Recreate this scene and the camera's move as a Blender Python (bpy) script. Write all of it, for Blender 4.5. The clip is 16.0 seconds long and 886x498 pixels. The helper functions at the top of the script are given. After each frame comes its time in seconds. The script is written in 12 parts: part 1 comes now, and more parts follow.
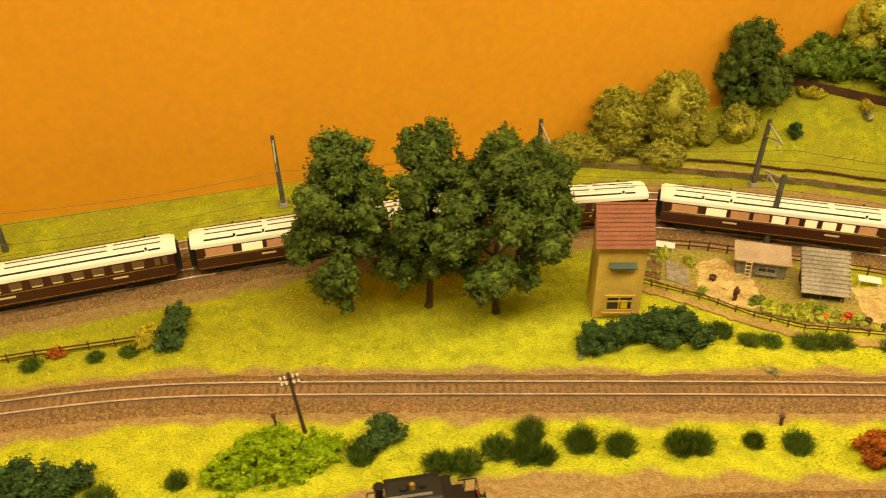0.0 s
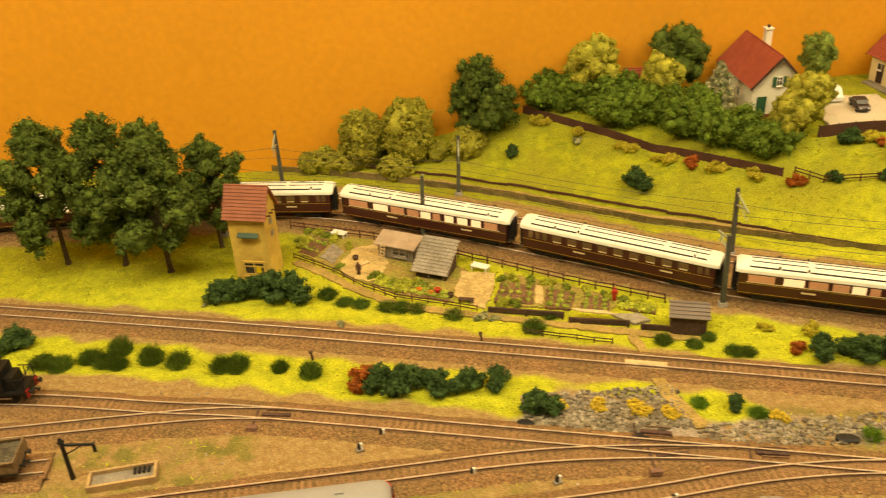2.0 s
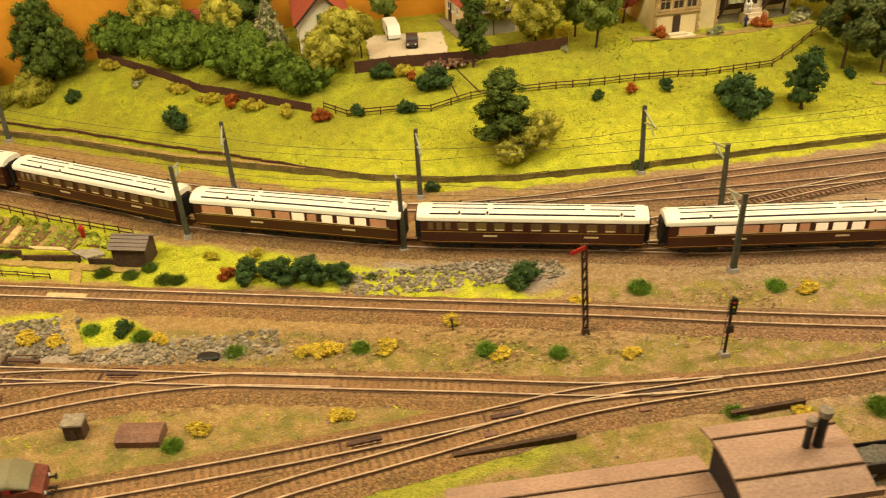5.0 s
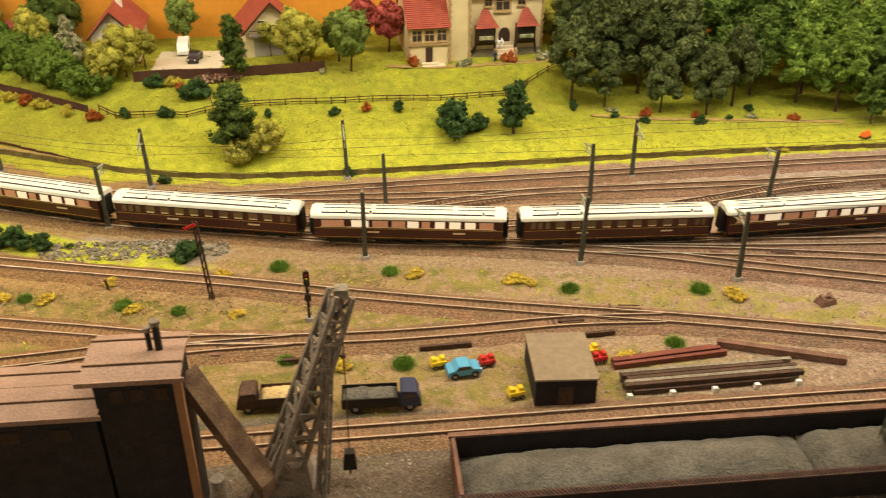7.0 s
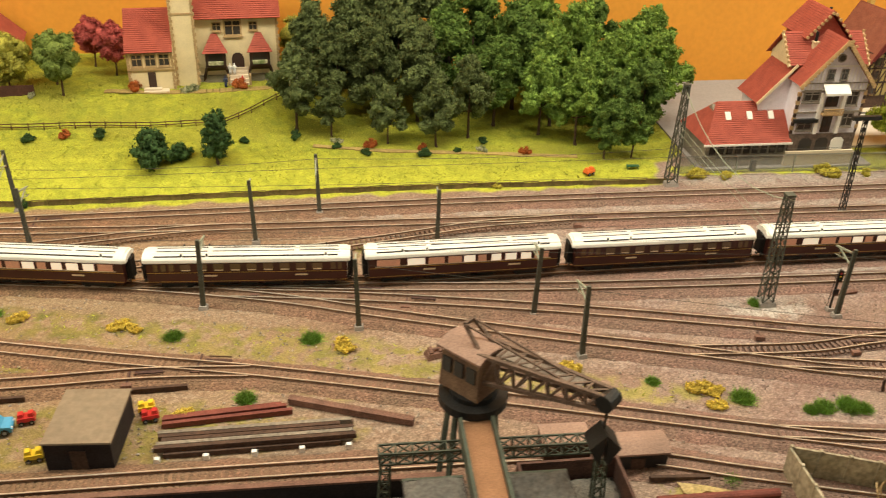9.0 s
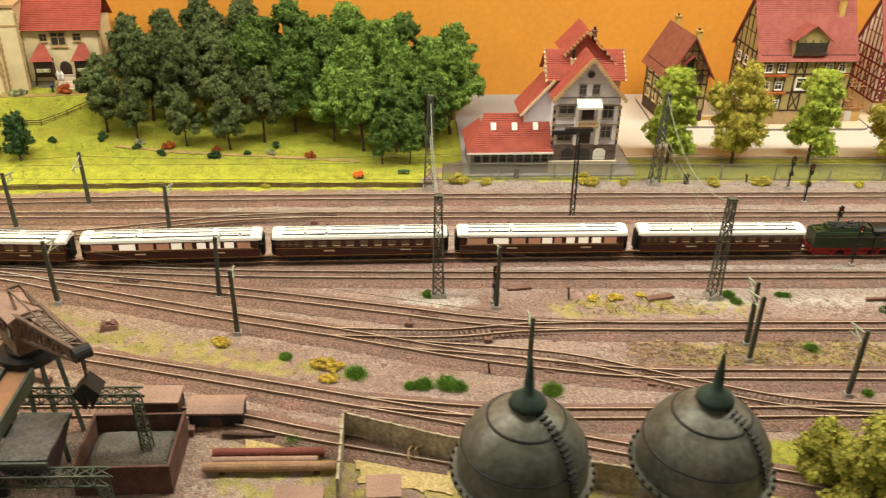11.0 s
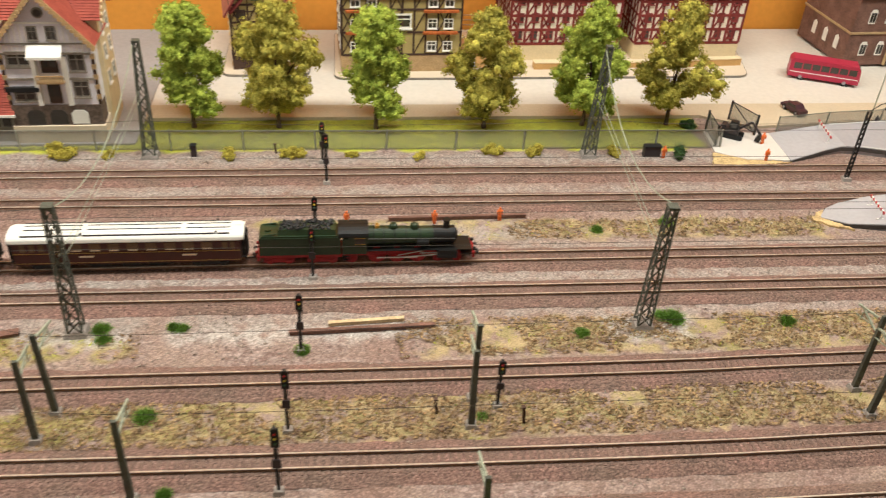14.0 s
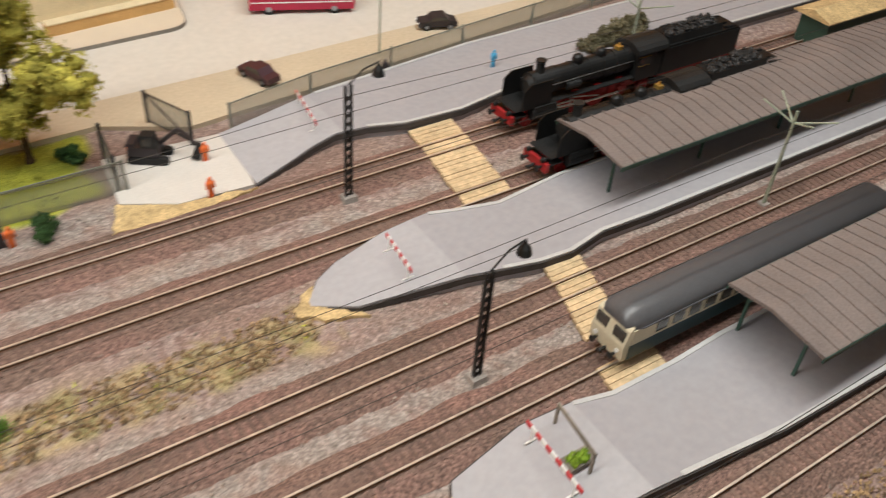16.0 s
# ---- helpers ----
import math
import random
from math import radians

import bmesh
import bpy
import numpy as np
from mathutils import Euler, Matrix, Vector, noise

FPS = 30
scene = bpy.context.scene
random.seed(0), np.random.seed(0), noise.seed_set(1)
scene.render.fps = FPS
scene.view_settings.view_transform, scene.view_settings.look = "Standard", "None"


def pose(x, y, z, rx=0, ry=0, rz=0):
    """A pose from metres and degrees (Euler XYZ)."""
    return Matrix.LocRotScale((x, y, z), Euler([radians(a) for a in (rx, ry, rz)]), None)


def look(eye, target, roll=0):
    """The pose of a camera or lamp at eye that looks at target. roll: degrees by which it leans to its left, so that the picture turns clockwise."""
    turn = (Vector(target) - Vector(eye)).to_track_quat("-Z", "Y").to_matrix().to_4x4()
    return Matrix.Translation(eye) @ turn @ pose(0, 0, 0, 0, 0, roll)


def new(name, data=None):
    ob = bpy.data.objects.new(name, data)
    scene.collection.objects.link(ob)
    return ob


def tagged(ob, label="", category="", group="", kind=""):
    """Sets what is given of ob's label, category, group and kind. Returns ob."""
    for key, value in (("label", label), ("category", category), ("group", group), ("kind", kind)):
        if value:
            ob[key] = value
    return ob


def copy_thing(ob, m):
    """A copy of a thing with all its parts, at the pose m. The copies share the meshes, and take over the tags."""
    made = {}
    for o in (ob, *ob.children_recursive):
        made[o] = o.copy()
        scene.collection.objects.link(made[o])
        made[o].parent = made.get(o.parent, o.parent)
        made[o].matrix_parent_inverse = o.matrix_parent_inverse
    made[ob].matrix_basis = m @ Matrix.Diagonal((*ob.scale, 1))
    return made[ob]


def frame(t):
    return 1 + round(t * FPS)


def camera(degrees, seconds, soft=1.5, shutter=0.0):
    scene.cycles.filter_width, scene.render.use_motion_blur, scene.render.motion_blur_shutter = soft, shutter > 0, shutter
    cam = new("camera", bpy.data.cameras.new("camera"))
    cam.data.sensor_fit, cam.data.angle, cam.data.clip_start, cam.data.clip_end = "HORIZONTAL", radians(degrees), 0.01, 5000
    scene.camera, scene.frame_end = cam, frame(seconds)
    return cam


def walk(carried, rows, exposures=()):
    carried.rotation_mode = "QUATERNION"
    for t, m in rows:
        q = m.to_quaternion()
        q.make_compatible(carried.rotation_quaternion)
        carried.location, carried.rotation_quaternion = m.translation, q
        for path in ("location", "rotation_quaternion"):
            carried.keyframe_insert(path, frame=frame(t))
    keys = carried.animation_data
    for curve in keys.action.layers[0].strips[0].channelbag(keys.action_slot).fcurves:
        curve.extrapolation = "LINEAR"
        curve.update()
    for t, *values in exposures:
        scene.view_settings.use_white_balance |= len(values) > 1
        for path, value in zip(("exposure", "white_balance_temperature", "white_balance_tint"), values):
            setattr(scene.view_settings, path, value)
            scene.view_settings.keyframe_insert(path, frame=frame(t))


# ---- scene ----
cam = camera(53.7, 16.0, soft=1.15, shutter=0.28)
PATH = [
    (0, (1.036, 1.139, 0.601), (1.401, 2.74, -0.541), -0.3),
    (0.5, (1.176, 1.079, 0.621), (1.39, 2.696, -0.537), -1.7),
    (1, (1.368, 0.977, 0.601), (1.43, 2.662, -0.474), -3.1),
    (1.5, (1.511, 0.876, 0.609), (1.512, 2.596, -0.411), -4.1),
    (2, (1.61, 0.808, 0.614), (1.648, 2.537, -0.391), -3.1),
    (2.5, (1.714, 0.794, 0.582), (1.794, 2.518, -0.43), -3.5),
    (3, (1.801, 0.772, 0.572), (1.93, 2.484, -0.454), -4.4),
    (3.5, (1.884, 0.756, 0.568), (2.064, 2.448, -0.483), -4.6),
    (4, (1.985, 0.746, 0.551), (2.171, 2.432, -0.51), -4.8),
    (4.2, (2.021, 0.745, 0.549), (2.247, 2.423, -0.515), -3.6),
    (6.3, (2.437, 0.604, 0.586), (2.596, 2.287, -0.483), -0.1),
    (6.5, (2.486, 0.571, 0.594), (2.647, 2.272, -0.447), -0.1),
    (7, (2.579, 0.478, 0.606), (2.765, 2.19, -0.409), 0.5),
    (7.5, (2.675, 0.462, 0.611), (2.918, 2.181, -0.383), 1.8),
    (8, (2.812, 0.488, 0.614), (3.066, 2.199, -0.389), 1.2),
    (8.2, (2.853, 0.509, 0.611), (3.136, 2.217, -0.391), 2.3),
    (10.3, (3.379, 0.43, 0.663), (3.494, 2.164, -0.327), 1.5),
    (10.5, (3.422, 0.411, 0.665), (3.55, 2.142, -0.329), 2.3),
    (11, (3.543, 0.332, 0.679), (3.639, 2.075, -0.298), 1.5),
    (11.5, (3.646, 0.305, 0.68), (3.79, 2.044, -0.299), 2.0),
    (12, (3.773, 0.333, 0.674), (3.905, 2.067, -0.313), 2.0),
    (12.5, (3.909, 0.416, 0.664), (4.143, 2.135, -0.331), 4.3),
    (13, (4.038, 0.502, 0.654), (4.211, 2.19, -0.403), 4.6),
    (13.5, (4.171, 0.571, 0.645), (4.408, 2.202, -0.489), 5.0),
    (14, (4.284, 0.645, 0.628), (4.513, 2.275, -0.508), 3.7),
    (14.5, (4.411, 0.725, 0.591), (4.729, 2.31, -0.587), 2.8),
    (15, (4.516, 0.892, 0.546), (5.074, 2.384, -0.663), 3.4),
    (15.5, (4.621, 1.073, 0.497), (5.355, 2.444, -0.76), 3.9),
    (16, (4.74, 1.168, 0.461), (5.656, 2.406, -0.815), 4.9),
]
# the camera's white balance drifts from amber to neutral as it pans along
EXPOSURES = [(0.0, 0.05, 9200, -4), (2.5, 0.03, 8750, -3), (4.2, 0.02, 8000, -2), (6.5, 0.08, 6450, 1), (8.2, 0.05, 6050, 2), (11.0, 0.18, 5550, 2), (12.5, 0.12, 5400, 4), (13.5, 0.08, 5300, 5), (14.5, -0.05, 5100, 7), (16.0, -0.25, 5000, 7)]
walk(cam, [(t, look(eye, target, roll)) for t, eye, target, roll in PATH], EXPOSURES)

# ---- world, lamps ----
world = bpy.data.worlds.new("room_air")
world.use_nodes = True
world.node_tree.nodes["Background"].inputs[0].default_value = (1.0, 0.9, 0.75, 1)
world.node_tree.nodes["Background"].inputs[1].default_value = 0.02
scene.world = world


def strip_lamp(x, y, z, length, width, power, tint, lean=0.0):
    data = bpy.data.lights.new("unseen_lamp_strip", "AREA")
    data.shape, data.size, data.size_y, data.energy, data.color = "RECTANGLE", length, width, power, tint
    ob = new("unseen_lamp_strip", data)
    ob.matrix_world = pose(x, y, z, lean, 0, 0)
    return ob


WARM = (1.0, 0.83, 0.60)
# three overhead lamps out of view, assumed from the bright roofs and dark sides
strip_lamp(1.0, 1.15, 1.45, 1.9, 0.25, 40, WARM, 12)
strip_lamp(3.1, 1.46, 1.45, 1.7, 0.25, 30, WARM, 4)
strip_lamp(5.0, 1.50, 1.45, 1.9, 0.25, 39, WARM, 4)
# unseen fill lamp added in front to brighten house fronts, no ceiling fitting
strip_lamp(2.6, -0.6, 1.4, 6.0, 0.4, 17, WARM, 20)

# ---- materials ----


def stone_cells(nt, where, scale, value):
    """Splits a value into single stones: each its own shade, with dark gaps. Gives the shade and the relief."""
    v = nt.nodes.new("ShaderNodeTexVoronoi")
    v.inputs["Scale"].default_value = scale
    nt.links.new(where, v.inputs["Vector"])
    sep = nt.nodes.new("ShaderNodeSeparateColor")
    nt.links.new(v.outputs["Color"], sep.inputs["Color"])
    shade = nt.nodes.new("ShaderNodeMapRange")
    shade.inputs["To Min"].default_value, shade.inputs["To Max"].default_value = 0.84, 1.26
    nt.links.new(sep.outputs["Red"], shade.inputs["Value"])
    gap = nt.nodes.new("ShaderNodeMapRange")
    for key, n in (("From Min", 0.25), ("From Max", 0.75), ("To Min", 1.06), ("To Max", 0.68)):
        gap.inputs[key].default_value = n
    nt.links.new(v.outputs["Distance"], gap.inputs["Value"])
    out = value
    for s in (shade, gap):
        m = nt.nodes.new("ShaderNodeMath")
        m.operation = "MULTIPLY"
        nt.links.new(out, m.inputs[0])
        nt.links.new(s.outputs["Result"], m.inputs[1])
        out = m.outputs[0]
    return out, gap.outputs["Result"]


def material(name, base, rough=0.8, metal=0.0, vary=0.25, scale=60.0, fine=600.0, bump=0.3, dist=0.001, other=None, spec=0.3, per=0.0, coat=0.0, cells=0.0):
    """A procedural surface: two scales of noise in colour, fine relief; other: a second colour in stains; per: variation from object to object; cells: stones of that scale."""
    m = bpy.data.materials.new(name)
    m.use_nodes = True
    nt = m.node_tree
    nodes, links = nt.nodes, nt.links
    p = nodes["Principled BSDF"]
    p.inputs["Roughness"].default_value, p.inputs["Metallic"].default_value = rough, metal
    p.inputs["Specular IOR Level"].default_value = spec
    if coat:
        p.inputs["Coat Weight"].default_value = coat
    tc = nodes.new("ShaderNodeTexCoord")
    big, small = nodes.new("ShaderNodeTexNoise"), nodes.new("ShaderNodeTexNoise")
    big.inputs["Scale"].default_value, small.inputs["Scale"].default_value = scale, fine
    big.inputs["Detail"].default_value, small.inputs["Detail"].default_value = 5, 3
    geo = nodes.new("ShaderNodeNewGeometry")
    for n in (big, small):
        links.new(geo.outputs["Position"], n.inputs["Vector"])
    ramp = nodes.new("ShaderNodeMapRange")
    ramp.inputs["From Min"].default_value, ramp.inputs["From Max"].default_value = 0.35, 0.65
    links.new(big.outputs["Fac"], ramp.inputs["Value"])
    mix = nodes.new("ShaderNodeMix")
    mix.data_type = "RGBA"
    o = other or tuple(c * (1 - vary) for c in base)
    mix.inputs["A"].default_value, mix.inputs["B"].default_value = (*base, 1), (*o, 1)
    links.new(ramp.outputs["Result"], mix.inputs["Factor"])
    hsv = nodes.new("ShaderNodeHueSaturation")
    links.new(mix.outputs["Result"], hsv.inputs["Color"])
    val = nodes.new("ShaderNodeMapRange")
    val.inputs["From Min"].default_value, val.inputs["From Max"].default_value = 0.3, 0.7
    val.inputs["To Min"].default_value, val.inputs["To Max"].default_value = 1 - vary, 1 + vary
    links.new(small.outputs["Fac"], val.inputs["Value"])
    last = val.outputs["Result"]
    relief = small.outputs["Fac"]
    if cells:
        last, relief = stone_cells(nt, geo.outputs["Position"], cells, last)
    if per:
        info = nodes.new("ShaderNodeObjectInfo")
        add = nodes.new("ShaderNodeMath")
        add.operation = "MULTIPLY_ADD"
        links.new(info.outputs["Random"], add.inputs[0])
        add.inputs[1].default_value = per
        links.new(last, add.inputs[2])
        last = add.outputs[0]
    links.new(last, hsv.inputs["Value"])
    links.new(hsv.outputs["Color"], p.inputs["Base Color"])
    if bump:
        b = nodes.new("ShaderNodeBump")
        b.inputs["Strength"].default_value, b.inputs["Distance"].default_value = bump, dist
        links.new(relief, b.inputs["Height"])
        links.new(b.outputs["Normal"], p.inputs["Normal"])
    return m


def leafy(name, base, other, per=0.2, low=0.72, high=1.22, scale=90):
    """Foliage: colour varies from clump to clump."""
    m = material(name, base, rough=0.9, vary=0.35, scale=scale, fine=420, bump=0.6, dist=0.002, other=other, spec=0.1, per=per)
    nt = m.node_tree
    geo = nt.nodes.new("ShaderNodeNewGeometry")
    mixed = nt.nodes["Principled BSDF"].inputs["Base Color"].links[0].from_socket
    isl = nt.nodes.new("ShaderNodeMapRange")
    isl.inputs["To Min"].default_value, isl.inputs["To Max"].default_value = low, high
    nt.links.new(geo.outputs["Random Per Island"], isl.inputs["Value"])
    mul = nt.nodes.new("ShaderNodeHueSaturation")
    nt.links.new(mixed, mul.inputs["Color"])
    nt.links.new(isl.outputs["Result"], mul.inputs["Value"])
    nt.links.new(mul.outputs["Color"], nt.nodes["Principled BSDF"].inputs["Base Color"])
    return m


def pane_glass(name, tint, rough=0.08):
    m = material(name, tint, rough=rough, vary=0.15, bump=0.0, spec=0.6)
    return m


LEAF_DARK = leafy("foliage_dark_green", (0.100, 0.145, 0.031), (0.055, 0.082, 0.020))
LEAF_HEDGE = leafy("foliage_hedge_green", (0.135, 0.205, 0.033), (0.08, 0.125, 0.022))
LEAF_FRESH = leafy("foliage_fresh_green", (0.40, 0.46, 0.060), (0.235, 0.30, 0.042), low=0.78, high=1.15)
LEAF_OLIVE = leafy("foliage_olive", (0.38, 0.36, 0.06), (0.25, 0.24, 0.045), low=0.8, high=1.15)
LEAF_WOOD = leafy("foliage_woodland_green", (0.135, 0.205, 0.042), (0.076, 0.125, 0.028))
LEAF_WOOD_LIGHT = leafy("foliage_woodland_light", (0.215, 0.315, 0.056), (0.125, 0.20, 0.040))
LEAF_WOOD_GREY = leafy("foliage_woodland_grey", (0.130, 0.160, 0.055), (0.075, 0.095, 0.036))
LEAF_YELLOW = leafy("foliage_yellow", (0.50, 0.43, 0.06), (0.33, 0.28, 0.04))
LEAF_BLUE = leafy("foliage_blue_green", (0.062, 0.112, 0.036), (0.036, 0.066, 0.023))
LEAF_RED = leafy("foliage_red", (0.42, 0.10, 0.085), (0.27, 0.055, 0.05))
LEAF_RUST = leafy("foliage_rust", (0.40, 0.12, 0.03), (0.26, 0.07, 0.02))
LEAF_GREY = leafy("foliage_grey_white", (0.50, 0.47, 0.30), (0.15, 0.18, 0.075))
LEAF_BRIGHT = leafy("foliage_bright_moss", (0.27, 0.38, 0.03), (0.15, 0.25, 0.016))
LEAF_GOLD = leafy("foliage_gold_tuft", (0.60, 0.45, 0.065), (0.40, 0.29, 0.045))
LEAF_LIME = leafy("foliage_lime", (0.50, 0.44, 0.07), (0.30, 0.28, 0.048), low=0.75, high=1.2)
BARK = material("bark", (0.10, 0.065, 0.04), rough=0.95, fine=300, bump=0.8)
RAIL = material("rail_worn_steel", (0.68, 0.59, 0.485), rough=0.34, metal=0.5, vary=0.2, fine=200, bump=0.1)
RAIL_SIDE = material("rail_rust", (0.25, 0.15, 0.095), rough=0.85, vary=0.3)
SLEEPER = material("sleeper_brown_plastic", (0.210, 0.136, 0.106), rough=0.8, vary=0.35, scale=25)
BALLAST = material("ballast_mauve_brown", (0.250, 0.150, 0.122), rough=0.95, vary=0.5, scale=18, fine=520, bump=1.0, dist=0.0015, other=(0.195, 0.134, 0.106), cells=480)


def warm_west(m, tint):
    """Shifts a bed's colour towards warm loam at the west end of the board, where it was scattered with other stuff."""
    nt = m.node_tree
    p = nt.nodes["Principled BSDF"]
    geo, sep, ramp = nt.nodes.new("ShaderNodeNewGeometry"), nt.nodes.new("ShaderNodeSeparateXYZ"), nt.nodes.new("ShaderNodeMapRange")
    for key, n in (("From Min", 2.2), ("From Max", 3.5), ("To Min", 1.0), ("To Max", 0.0)):
        ramp.inputs[key].default_value = n
    mix = nt.nodes.new("ShaderNodeMix")
    mix.data_type, mix.blend_type = "RGBA", "MULTIPLY"
    nt.links.new(geo.outputs["Position"], sep.inputs[0])
    nt.links.new(sep.outputs["X"], ramp.inputs["Value"])
    nt.links.new(ramp.outputs["Result"], mix.inputs["Factor"])
    nt.links.new(p.inputs["Base Color"].links[0].from_socket, mix.inputs["A"])
    mix.inputs["B"].default_value = (*tint, 1)
    nt.links.new(mix.outputs["Result"], p.inputs["Base Color"])


warm_west(BALLAST, (1.06, 0.97, 0.56))
warm_west(SLEEPER, (1.40, 1.24, 0.80))
WALL_OCHRE = material("wall_ochre_paint", (0.70, 0.31, 0.036), rough=0.75, vary=0.05, scale=3, fine=90, bump=0.08, dist=0.003, other=(0.65, 0.285, 0.034))
WOOD_DARK = material("wood_dark_brown", (0.085, 0.05, 0.035), rough=0.8, vary=0.3, scale=40, fine=300)
WOOD_GREY = material("wood_weathered_grey", (0.26, 0.225, 0.18), rough=0.9, vary=0.3, scale=40, fine=250)
WOOD_PALE = material("wood_pale_plank", (0.62, 0.47, 0.27), rough=0.8, vary=0.2, scale=60, fine=300, per=0.15)
MAST_GREEN = material("mast_grey_green_paint", (0.098, 0.104, 0.082), rough=0.6, vary=0.3)
MAST_PALE = material("mast_pale_green", (0.34, 0.37, 0.28), rough=0.7, vary=0.15)
MAST_BASE = material("mast_concrete_base", (0.33, 0.30, 0.27), rough=0.9, vary=0.2)
STEEL_DARK = material("steel_dark", (0.018, 0.018, 0.018), rough=0.5, vary=0.3)
RUST_BROWN = material("rusty_steel", (0.21, 0.115, 0.085), rough=0.85, vary=0.35, scale=50)
RUST_RED = material("oxide_red_steel", (0.20, 0.06, 0.045), rough=0.7, vary=0.3)
LOCO_GREEN = material("loco_green_paint", (0.024, 0.042, 0.019), rough=0.38, vary=0.15, bump=0.03, coat=0.2)
LOCO_BLACK = material("loco_black_paint", (0.012, 0.012, 0.012), rough=0.42, vary=0.2, bump=0.05)
LOCO_RED = material("loco_wheel_red", (0.32, 0.02, 0.02), rough=0.45, vary=0.15, bump=0.03)
COAL = material("coal", (0.028, 0.027, 0.027), rough=0.55, vary=0.5, fine=350, bump=1.0, dist=0.002, spec=0.5)
SILVER = material("silver_rods", (0.5, 0.49, 0.47), rough=0.35, metal=0.9, vary=0.1, bump=0.0)
BRASS = material("brass_gold", (0.55, 0.36, 0.08), rough=0.35, metal=0.6, vary=0.1, bump=0.0)
ROOF_CREAM = material("coach_roof_white", (0.86, 0.84, 0.78), rough=0.5, vary=0.04, bump=0.03)
COACH_BROWN = material("coach_teak_brown", (0.064, 0.0185, 0.0135), rough=0.4, vary=0.12, bump=0.03, coat=0.2)
COACH_CREAM = material("coach_cream", (0.72, 0.58, 0.38), rough=0.45, vary=0.06, bump=0.03)
COACH_GLASS = pane_glass("coach_window", (0.16, 0.10, 0.055))
COACH_LIT = pane_glass("coach_window_lit", (0.85, 0.62, 0.40), 0.3)
COACH_WARM = pane_glass("coach_window_warm", (0.50, 0.24, 0.13), 0.3)
for lit, glow, power in ((COACH_LIT, (1.0, 0.80, 0.56, 1), 0.60), (COACH_WARM, (1.0, 0.45, 0.24, 1), 0.16)):
    lit.node_tree.nodes["Principled BSDF"].inputs["Emission Color"].default_value = glow
    lit.node_tree.nodes["Principled BSDF"].inputs["Emission Strength"].default_value = power
RUBBER = material("bellows_black", (0.02, 0.018, 0.017), rough=0.8)
HOUSE_CREAM = material("render_cream", (0.74, 0.62, 0.38), rough=0.85, vary=0.08)
HOUSE_WHITE = material("render_white", (0.80, 0.74, 0.62), rough=0.85, vary=0.06)
HOUSE_YELLOW = material("render_yellow_streaked", (0.66, 0.47, 0.12), rough=0.8, vary=0.12, scale=35, other=(0.46, 0.30, 0.08))
HOUSE_LILAC = material("boards_lilac_grey", (0.82, 0.79, 0.85), rough=0.8, vary=0.1)
HOUSE_OLIVE = material("infill_yellow_ochre", (0.40, 0.32, 0.12), rough=0.85, vary=0.1)
STONE_TAN = material("stone_tan_quoin", (0.46, 0.32, 0.16), rough=0.9, vary=0.2)
STONE_GREY = material("stone_grey_plinth", (0.27, 0.24, 0.20), rough=0.9, vary=0.25)
TIMBER = material("timber_frame_dark", (0.06, 0.035, 0.025), rough=0.8, vary=0.2)
TIMBER_RED = material("timber_frame_oxblood", (0.20, 0.035, 0.03), rough=0.8, vary=0.2)
WHITE_TRIM = material("white_trim", (0.80, 0.77, 0.70), rough=0.6, vary=0.04, bump=0.0)
GOLD_TRIM = material("bargeboard_tan", (0.50, 0.34, 0.16), rough=0.7, vary=0.15)
GLASS_DARK = pane_glass("window_dark", (0.05, 0.045, 0.04))
GREEN_SHUTTER = material("green_shutter", (0.03, 0.10, 0.05), rough=0.6, vary=0.1, bump=0.0)
PAVING = material("pavement_cream", (0.66, 0.56, 0.42), rough=0.85, vary=0.06, scale=20, bump=0.05)
PLATFORM = material("platform_light_grey", (0.345, 0.33, 0.345), rough=0.8, vary=0.05, scale=10, fine=150, bump=0.05)
PLATFORM_EDGE = material("platform_edge_dark", (0.08, 0.07, 0.065), rough=0.9, vary=0.2)
YARD_GREY = material("concrete_yard", (0.40, 0.37, 0.34), rough=0.9, vary=0.1, scale=15)
CANOPY = material("canopy_roof_grey_brown", (0.20, 0.165, 0.15), rough=0.75, vary=0.15, scale=20)
CANOPY_GREEN = material("canopy_post_green", (0.045, 0.085, 0.065), rough=0.5, vary=0.1, bump=0.0)
WIRE = material("catenary_wire", (0.07, 0.06, 0.05), rough=0.5, metal=0.5, vary=0.1, bump=0.0)
FENCE_BROWN = material("fence_dark_brown", (0.10, 0.045, 0.03), rough=0.85, vary=0.25)
STONE_ROCK = material("rock_grey", (0.31, 0.275, 0.225), rough=0.95, vary=0.35, scale=120, fine=500, bump=0.8, per=0.2)
TANK = material("tank_tarnished_steel", (0.165, 0.160, 0.135), rough=0.46, metal=0.35, vary=0.3, scale=11, fine=150, bump=0.25, other=(0.075, 0.082, 0.066))
TANK_GREEN = material("tank_verdigris", (0.035, 0.060, 0.046), rough=0.6, vary=0.3)
GRAVEL_GREY = material("coal_slag", (0.15, 0.138, 0.12), rough=0.95, vary=0.35, scale=35, fine=450, bump=1.0, dist=0.002)
CRANE_ROOF = material("corrugated_roof_mauve", (0.34, 0.225, 0.175), rough=0.85, vary=0.22, scale=25)
CRANE_BLACK = material("crane_house_tarred", (0.028, 0.022, 0.024), rough=0.8, vary=0.35)
CRANE_GREY = material("crane_weathered_grey", (0.24, 0.20, 0.165), rough=0.75, vary=0.35, scale=50)
CRANE_GREEN = material("crane_grey_green", (0.085, 0.10, 0.075), rough=0.7, vary=0.3)
